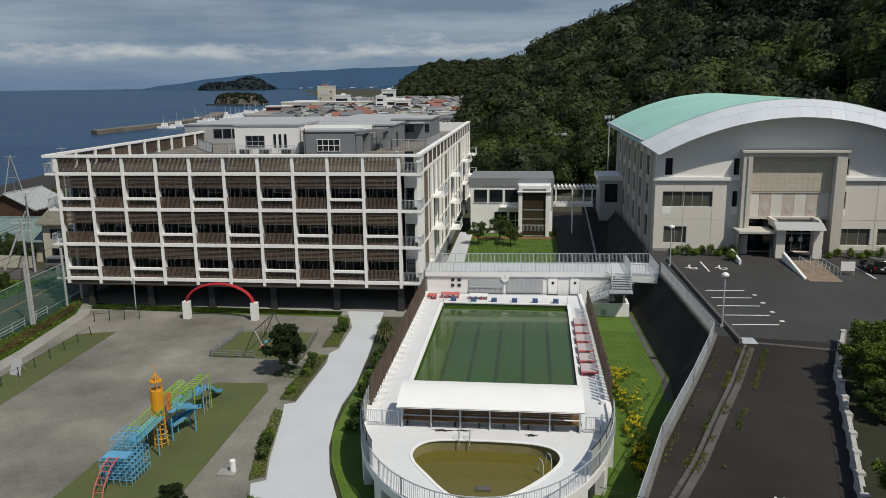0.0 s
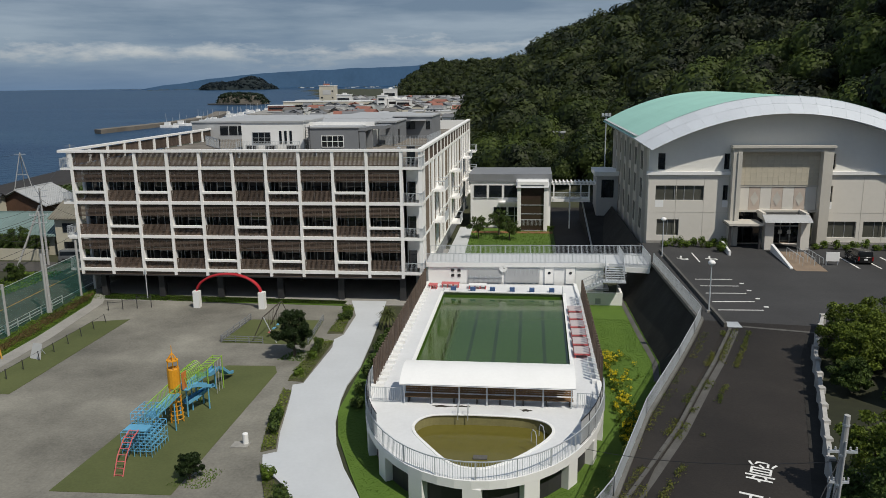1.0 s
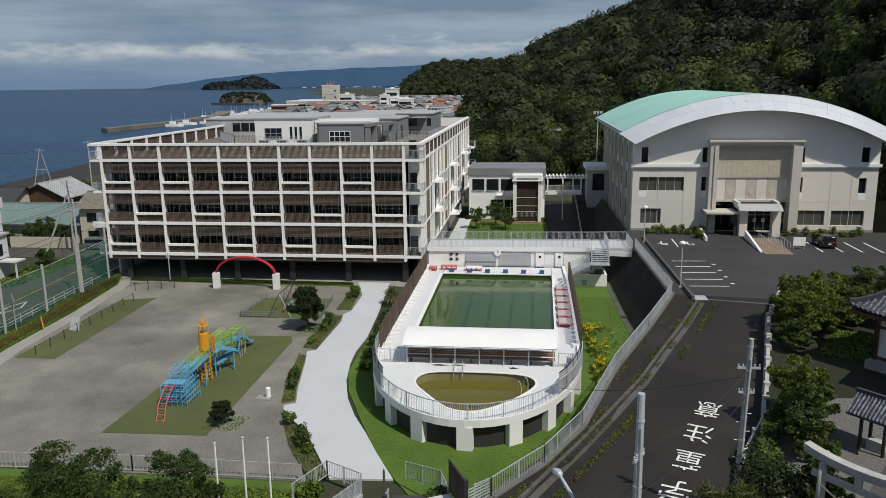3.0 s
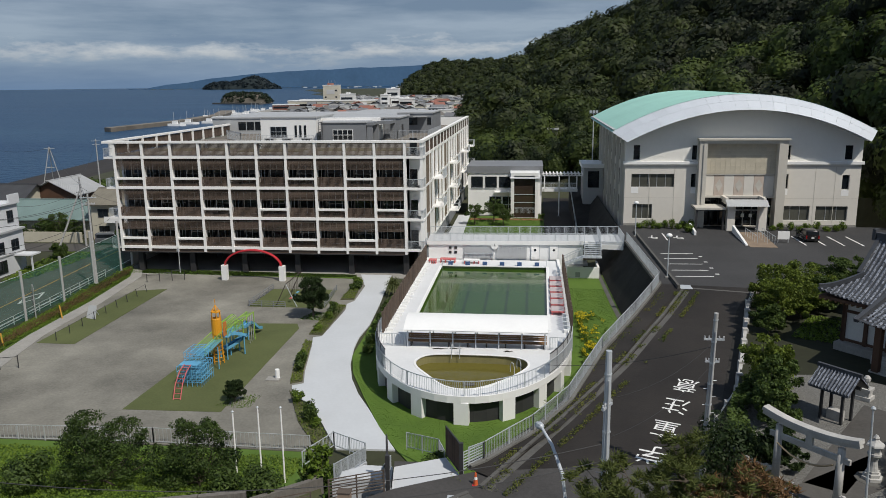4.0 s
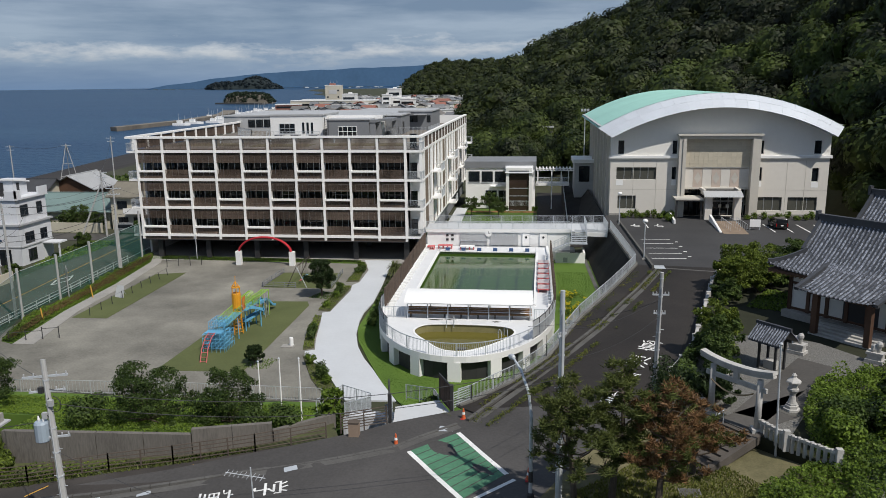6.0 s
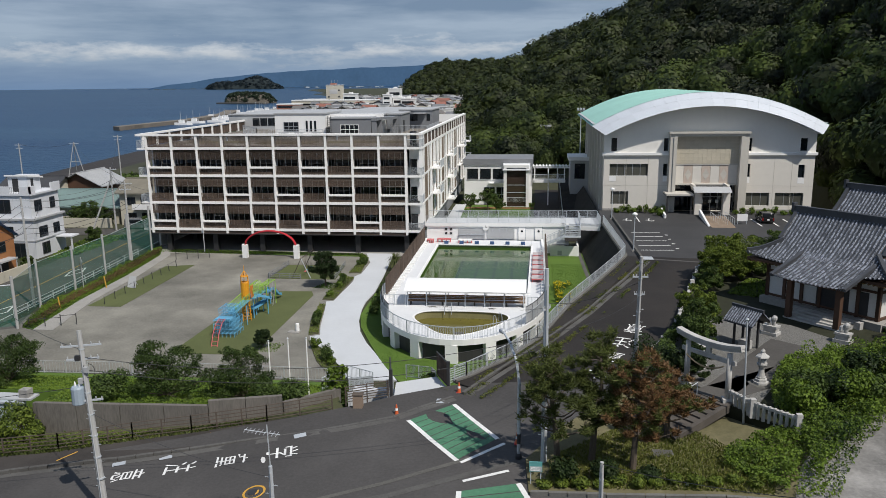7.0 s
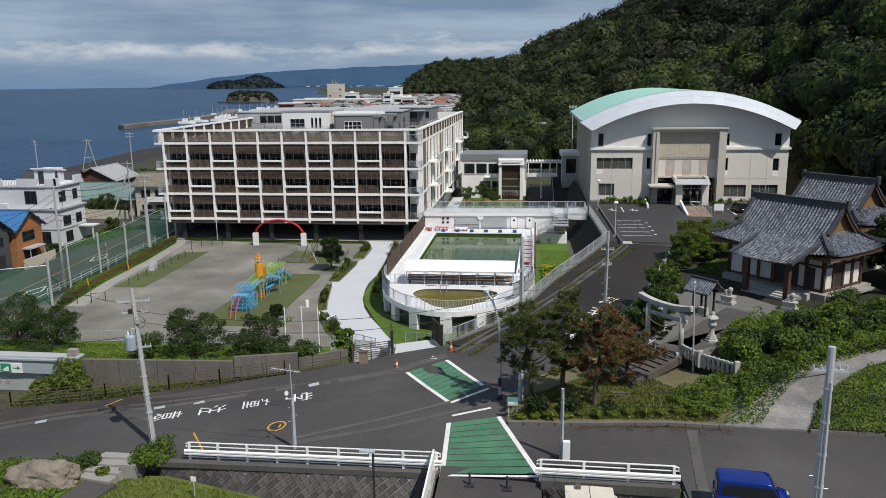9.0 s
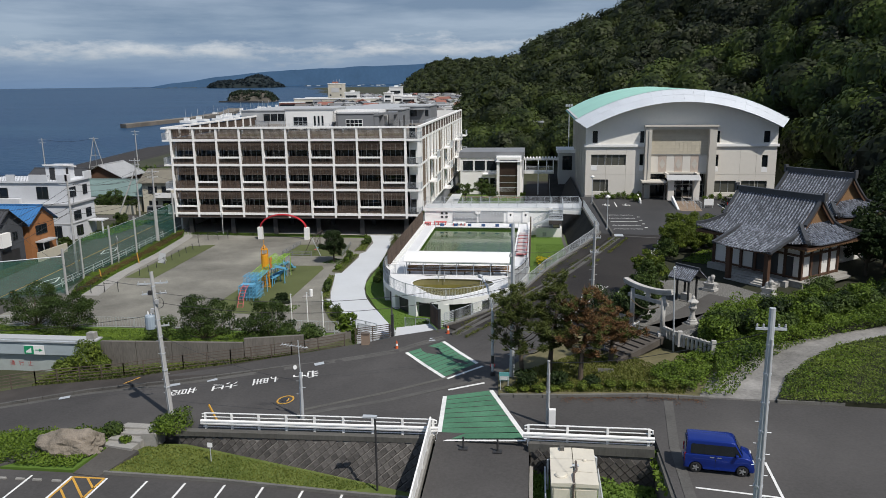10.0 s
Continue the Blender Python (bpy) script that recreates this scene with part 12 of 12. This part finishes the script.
# breakwater and boats
bw = Geo().prism([(-292, 492), (-284, 486), (-280, 600), (-296, 720), (-330, 830), (-345, 825), (-308, 715), (-290, 600)], SEA - 3, SEA + 2.8)
setting("breakwater", bw, mat("brown_breakwater_concrete", (0.17, 0.15, 0.125), 0.95, 0.4, 0.1), "long grey concrete breakwater", "breakwater")
setting("breakwater", Geo().beam((-516, 1216, SEA + 0.6), (-420, 1170, SEA + 0.6), 10, 3.4), M_CONC_D, "dark rock breakwater at the small island", "breakwater")
setting("pier", Geo().beam((-250, 700, SEA + 1.5), (-330, 1100, SEA + 1.5), 25, 5), M_CONC, "grey harbour quay", "pier")
for i in range(16):
    x, y = -262 + rt.uniform(-14, 14) - i * 4, 560 + i * 22 + rt.uniform(-8, 8)
    bt = thing("fishing_boat", "white fishing boat with mast in the harbour", "boat", "fishing boats", (x, y, SEA))
    L_ = rt.uniform(5, 8)
    part("hull", Geo().prism([(-L_, -1.6), (L_ * 0.5, -1.8), (L_ * 1.1, 0), (L_ * 0.5, 1.8), (-L_, 1.6)], -0.3, 1.8), M_WHITE, bt)
    part("cabin", Geo().box(-L_ * 0.5, L_ * 0.1, -1.1, 1.1, 1.8, 4.0), M_WHITE, bt)
    part("mast", Geo().tube([(-L_ * 0.3, 0, 4), (-L_ * 0.3, 0, 10.5)], 0.14, 5), M_STEEL, bt)
    part("boom", Geo().tube([(L_ * 0.3, 0, 1.8), (L_ * 0.5, 0, 8)], 0.12, 5), M_STEEL, bt)


def island(name, label, cx, cy, rx, ry, prof_, n, size, seed):
    """A wooded islet: a ridge of the given outline with a rocky shore, covered with tree crowns."""
    r_ = np.random.default_rng(seed)

    def top(u, v):
        h_ = float(np.interp(u, [p[0] for p in prof_], [p[1] for p in prof_]))
        return h_ * max(0.0, 1 - abs(v) ** 2.2) ** 0.7
    q = Geo()
    m_, k_ = 30, 10
    for i in range(m_ + 1):
        for j in range(k_ + 1):
            u, v = -1 + 2 * i / m_, -1 + 2 * j / k_
            w_ = math.sqrt(max(0.02, 1 - 0.75 * u * u))
            q.v.append((cx + rx * u, cy + ry * v * w_, SEA - 1 + top(u, v)))
    q.f = [(i * (k_ + 1) + j, (i + 1) * (k_ + 1) + j, (i + 1) * (k_ + 1) + j + 1, i * (k_ + 1) + j + 1) for i in range(m_) for j in range(k_)]
    ob = thing(name, label, "island")
    # the large island's rock has distance haze in its blue-grey colour
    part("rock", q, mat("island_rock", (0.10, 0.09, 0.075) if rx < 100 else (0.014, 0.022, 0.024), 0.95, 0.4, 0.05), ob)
    lob = []
    for _ in range(n):
        u, v = r_.uniform(-0.97, 0.97), r_.uniform(-0.93, 0.93)
        z_ = top(u, v)
        if z_ > size * 0.8:
            lob.append(((cx + rx * u, cy + ry * v * math.sqrt(max(0.02, 1 - 0.75 * u * u)), SEA + z_ - size * 0.2), (size * r_.uniform(0.7, 1.3), size * r_.uniform(0.7, 1.3), size * r_.uniform(0.5, 0.9))))
    tagged(part("wood", quads_mesh("wood", leaf_cloud(len(lob) * 52, lob, size * 0.27, 0.0, 0.3, 0.25), L_ISLE if rx < 100 else L_ISLE_FAR), None, ob), kind="stuff")


# leaves of the large island, bluish haze put into both greens
L_ISLE_FAR = leaf_mat("haze_tinted_island_woods", (0.010, 0.019, 0.025), (0.014, 0.026, 0.033), 0.2, 0.1)
island("small_island", "small rocky island with a wooded top", -468, 1235, 43, 26, [(-1, 1.0), (-0.93, 5), (-0.8, 15), (-0.5, 18), (0, 18.5), (0.5, 17), (0.75, 15), (0.9, 7), (1, 1.5)], 260, 3.6, 2)
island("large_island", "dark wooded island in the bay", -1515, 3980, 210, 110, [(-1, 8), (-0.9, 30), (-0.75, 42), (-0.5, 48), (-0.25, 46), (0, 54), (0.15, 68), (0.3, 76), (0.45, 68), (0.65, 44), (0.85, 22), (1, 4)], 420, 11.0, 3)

# far land, mountains under the clouds; air haze mixed into both base colours
M_MOUNT = mat("haze_tinted_mountain", (0.080, 0.155, 0.262), 1.0, 0.16, 0.004, spec=0.0)
M_SHORE = mat("haze_tinted_shore", (0.10, 0.13, 0.15), 1.0, 0.3, 0.01, spec=0.0)
q = Geo()
prof = []
for i in range(61):
    az = -32 + i * 0.75
    h = lerp_list([(-32, 0), (-27.5, 6), (-26, 26), (-24.8, 40), (-22.9, 62), (-21, 80), (-19, 94), (-15.8, 107), (-12.2, 118), (-7.7, 130), (-3.5, 142), (2.2, 152), (14, 165)], az) + 7 * noise.noise((i * 0.45, 0, 0)) + 3 * noise.noise((i * 1.7, 4, 0)) + 35
    az = math.radians(az)
    prof.append((4850 * math.sin(az), 4850 * math.cos(az), h))
for a, b_ in zip(prof[:-1], prof[1:]):
    q.poly([(a[0], a[1], SEA - 5), (b_[0], b_[1], SEA - 5), (b_[0] * 0.999, b_[1] * 0.999, b_[2] - 35), (a[0] * 0.999, a[1] * 0.999, a[2] - 35)])
setting("backdrop", q, M_MOUNT, "mountain slopes across the bay, tinted blue for haze", "mountain")
q = Geo()
for i in range(90):
    az0, az1 = math.radians(-27 + i * 0.22), math.radians(-27 + (i + 1) * 0.22)
    h0, h1 = 12 + 9 * noise.noise((i * 0.8, 3, 0)), 12 + 9 * noise.noise(((i + 1) * 0.8, 3, 0))
    q.poly([(4600 * math.sin(az0), 4600 * math.cos(az0), SEA - 2), (4600 * math.sin(az1), 4600 * math.cos(az1), SEA - 2), (4600 * math.sin(az1), 4600 * math.cos(az1), SEA + h1), (4600 * math.sin(az0), 4600 * math.cos(az0), SEA + h0)])
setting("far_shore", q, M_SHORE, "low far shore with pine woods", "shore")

# ---------------------------------------------------------------- on the school roof
roof_top = lambda x, y: 15.66
rail_fence("roof_railing", [(-49.5, 112), (-43.9, 103.8), (-40.7, 103.6)], roof_top, 1.5, "thin grey steel mesh fence on the school roof", 2.2, group="roof fences", gap=0.22)
rail_fence("roof_railing", [(-40.4, 101.2), (-31.2, 101.0)], roof_top, 1.3, "thin grey steel mesh fence on the school roof", 2.2, group="roof fences", gap=0.22)
rail_fence("roof_railing", [(-23.0, 111.0), (-19.4, 108.6), (-14.4, 108.4), (-14.0, 122.5)], roof_top, 1.5, "thin grey steel mesh fence on the school roof", 2.2, group="roof fences", gap=0.22)
pg = thing("roof_pergola", "dark grey steel porch frame on the school roof", "pergola")
for x, y in ((-22.6, 102.4), (-22.4, 106.2), (-20.4, 110.4)):
    part("post", Geo().box(x - 0.4, x + 0.4, y - 0.4, y + 0.4, 15.66, 18.3), M_GREY, pg)
part("beam", Geo().box(-23.1, -22.0, 101.9, 106.8, 18.3, 18.75), M_GREY, pg)
part("beam", Geo().box(-22.0, -20.0, 106.0, 110.8, 18.3, 18.75), M_GREY, pg)
lad = thing("roof_ladder", "dark steel caged ladder against the roof house", "ladder")
for x in (-30.5, -29.9):
    part("rail", Geo().box(x, x + 0.06, 101.4, 101.5, 15.66, 19.2), M_DARK, lad)
for i in range(9):
    part("rung", Geo().box(-30.44, -29.9, 101.43, 101.47, 16.0 + i * 0.35, 16.04 + i * 0.35), M_DARK, lad)
for x, y in ((-45, 93), (-36, 90.5), (-27, 94), (-19.5, 91), (-17, 99)):
    vt = thing("roof_vent", "small grey roof vent with a cap", "vent", "roof vents", (x, y, 15.66))
    part("pipe", Geo().lathe([(0.14, 0), (0.14, 0.5)], 8), M_STEEL, vt)
    part("cap", Geo().lathe([(0.26, 0.5), (0.26, 0.58), (0.02, 0.7)], 8), M_STEEL, vt)
for x0, x1, y0 in ((-50, -40, 88), (-38, -29, 86.5), (-27.5, -15, 87.5)):
    setting("roof_moss", Geo().box(x0, x1, y0, y0 + 4.2, 15.66, 15.72), mat("dry_moss", (0.10, 0.085, 0.05), 0.95, 0.5, 0.5, 0.3, tint=(0.15, 0.13, 0.075)) if x0 == -50 else bpy.data.materials["dry_moss"], "dry brown planting bed on the school roof", "planting bed")
# railing of the passage ramp
rail_fence("ramp_railing", [(9.7, 108), (9.7, 138)], lambda x, y: 0.06 + (y - 108) * 0.138, 1.1, "grey steel railing along the ramp", 3.0)

# ---------------------------------------------------------------- wooded hill


def dome(level):
    """Corners of the upper part of a round body, in small facets."""
    bm_ = bmesh.new()
    bmesh.ops.create_icosphere(bm_, subdivisions=level, radius=1.0)
    f_ = [[v.co.copy() for v in t.verts] for t in bm_.faces if t.calc_center_median().z > -0.35]
    bm_.free()
    return f_


def crown(n, r, h, lobes, size, level):
    """One broadleaf crown with its foot at the origin: a knobbly closed body and leaf sprays over it."""
    seed_ = rng.random() * 90
    knobs = [Vector(rng.normal(size=3)).normalized() for _ in range(lobes)]
    for k_ in knobs:
        k_.z = abs(k_.z) * 0.8

    def shape(d):
        b_ = max(0.0, max(d.dot(k_.normalized()) for k_ in knobs) - 0.72) / 0.28
        s_ = 0.78 + 0.36 * b_ + 0.12 * noise.noise(d * 2.3 + Vector((seed_, 0, 0))) + 0.10 * noise.noise(d * 6.5 + Vector((0, seed_, 0)))
        return Vector((d.x * r * s_, d.y * r * s_, h * 0.52 + d.z * h * 0.46 * s_))
    body = np.array([[shape(v)[:] for v in t] for t in dome(level)])
    body[:, :, :2] *= 0.86
    body[:, :, 2] -= 0.06 * h
    d = rng.normal(size=(n, 3))
    d[:, 2] = np.abs(d[:, 2]) * 1.1 - 0.25
    d /= np.linalg.norm(d, axis=1)[:, None]
    p = np.array([shape(Vector(q))[:] for q in d]) * (0.93 + 0.12 * rng.random(n))[:, None]
    nrm = d + rng.normal(size=(n, 3)) * 0.22
    nrm /= np.linalg.norm(nrm, axis=1)[:, None]
    a = np.cross(nrm, rng.normal(size=(n, 3)))
    a /= np.linalg.norm(a, axis=1)[:, None] + 1e-9
    b = np.cross(nrm, a)
    s = size * (0.6 + 0.8 * rng.random(n))[:, None]
    return np.concatenate([body, np.stack([p - a * s, p + a * s, p + b * s * 1.2], axis=1)])


protos_near = [crown(720, 4.6, 8.6, 11, 0.39, 2) for _ in range(9)]
protos = [crown(350, 4.8, 9.0, 9, 0.52, 1) for _ in range(9)]
protos_far = [crown(70, 5.4, 9.4, 6, 1.0, 1) for _ in range(5)]
near, far, edge, shade_crowns = [], [], [], []
rt = np.random.default_rng(11)
count = 0
while count < 2400:
    az = rt.uniform(-4.3, 46)
    d0, d1 = lerp_list(HILL_D0, az), lerp_list(HILL_D1, az)
    r = math.sqrt(rt.uniform((d0 + 2) ** 2, (d1 * 1.03) ** 2))
    count += 1
    x, y = r * math.sin(math.radians(az)), r * math.cos(math.radians(az))
    if 10 < x < 51 and y < 145:
        continue
    s = rt.uniform(0.55, 1.0) + 0.6 * rt.random() ** 3
    if 2.0 < x < 13 and 140 < y < 187:
        s *= 0.72
    pr = protos_near if r < 215 else protos if r < 430 else protos_far
    q = pr[rt.integers(len(pr))]
    a = rt.uniform(0, 6.283)
    c, sn = math.cos(a), math.sin(a)
    rot = np.array([[c, -sn, 0], [sn, c, 0], [0, 0, 1]]) * s
    # crowns further right mostly take the leaves darkened for shade
    (edge if r < 205 and rt.random() < 0.7 else shade_crowns if r < 430 and rt.random() < min(0.9, max(0.0, (az - 8) / 7)) else near if r < 430 else far).append(q @ rot.T + np.array([x, y, land_z(x, y) - 0.8]))
for _ in range(750):
    az, r = rt.uniform(-9.6, 1.5), rt.uniform(RIDGE_NEAR + 5, RIDGE_FAR + 8)
    x, y, s, a = r * math.sin(math.radians(az)), r * math.cos(math.radians(az)), rt.uniform(0.8, 1.7), rt.uniform(0, 6.283)
    c, sn = math.cos(a), math.sin(a)
    far.append(protos_far[rt.integers(5)] @ (np.array([[c, -sn, 0], [sn, c, 0], [0, 0, 1]]) * s).T + np.array([x, y, land_z(x, y) - 1.5]))
hill_wood = new("hill_forest", quads_mesh("hill_forest", np.concatenate(near), L_FOREST, True))
tagged(hill_wood, "dense dark green broadleaf forest on the hillside", "forest", "", "stuff")
shade_wood = new("evergreen_forest", quads_mesh("evergreen_forest", np.concatenate(shade_crowns), L_FOREST_SHADE, True))
tagged(shade_wood, "forest on the upper slope in shade-darkened leaf colours", "forest", "", "stuff")
edge_wood = new("wood_edge", quads_mesh("wood_edge", np.concatenate(edge), L_EDGE, True))
tagged(edge_wood, "brighter green trees along the foot of the hill", "forest", "", "stuff")
far_wood = new("far_forest", quads_mesh("far_forest", np.concatenate(far), L_FOREST, True))
tagged(far_wood, "dense dark green forest on the distant ridge", "forest", "", "stuff")
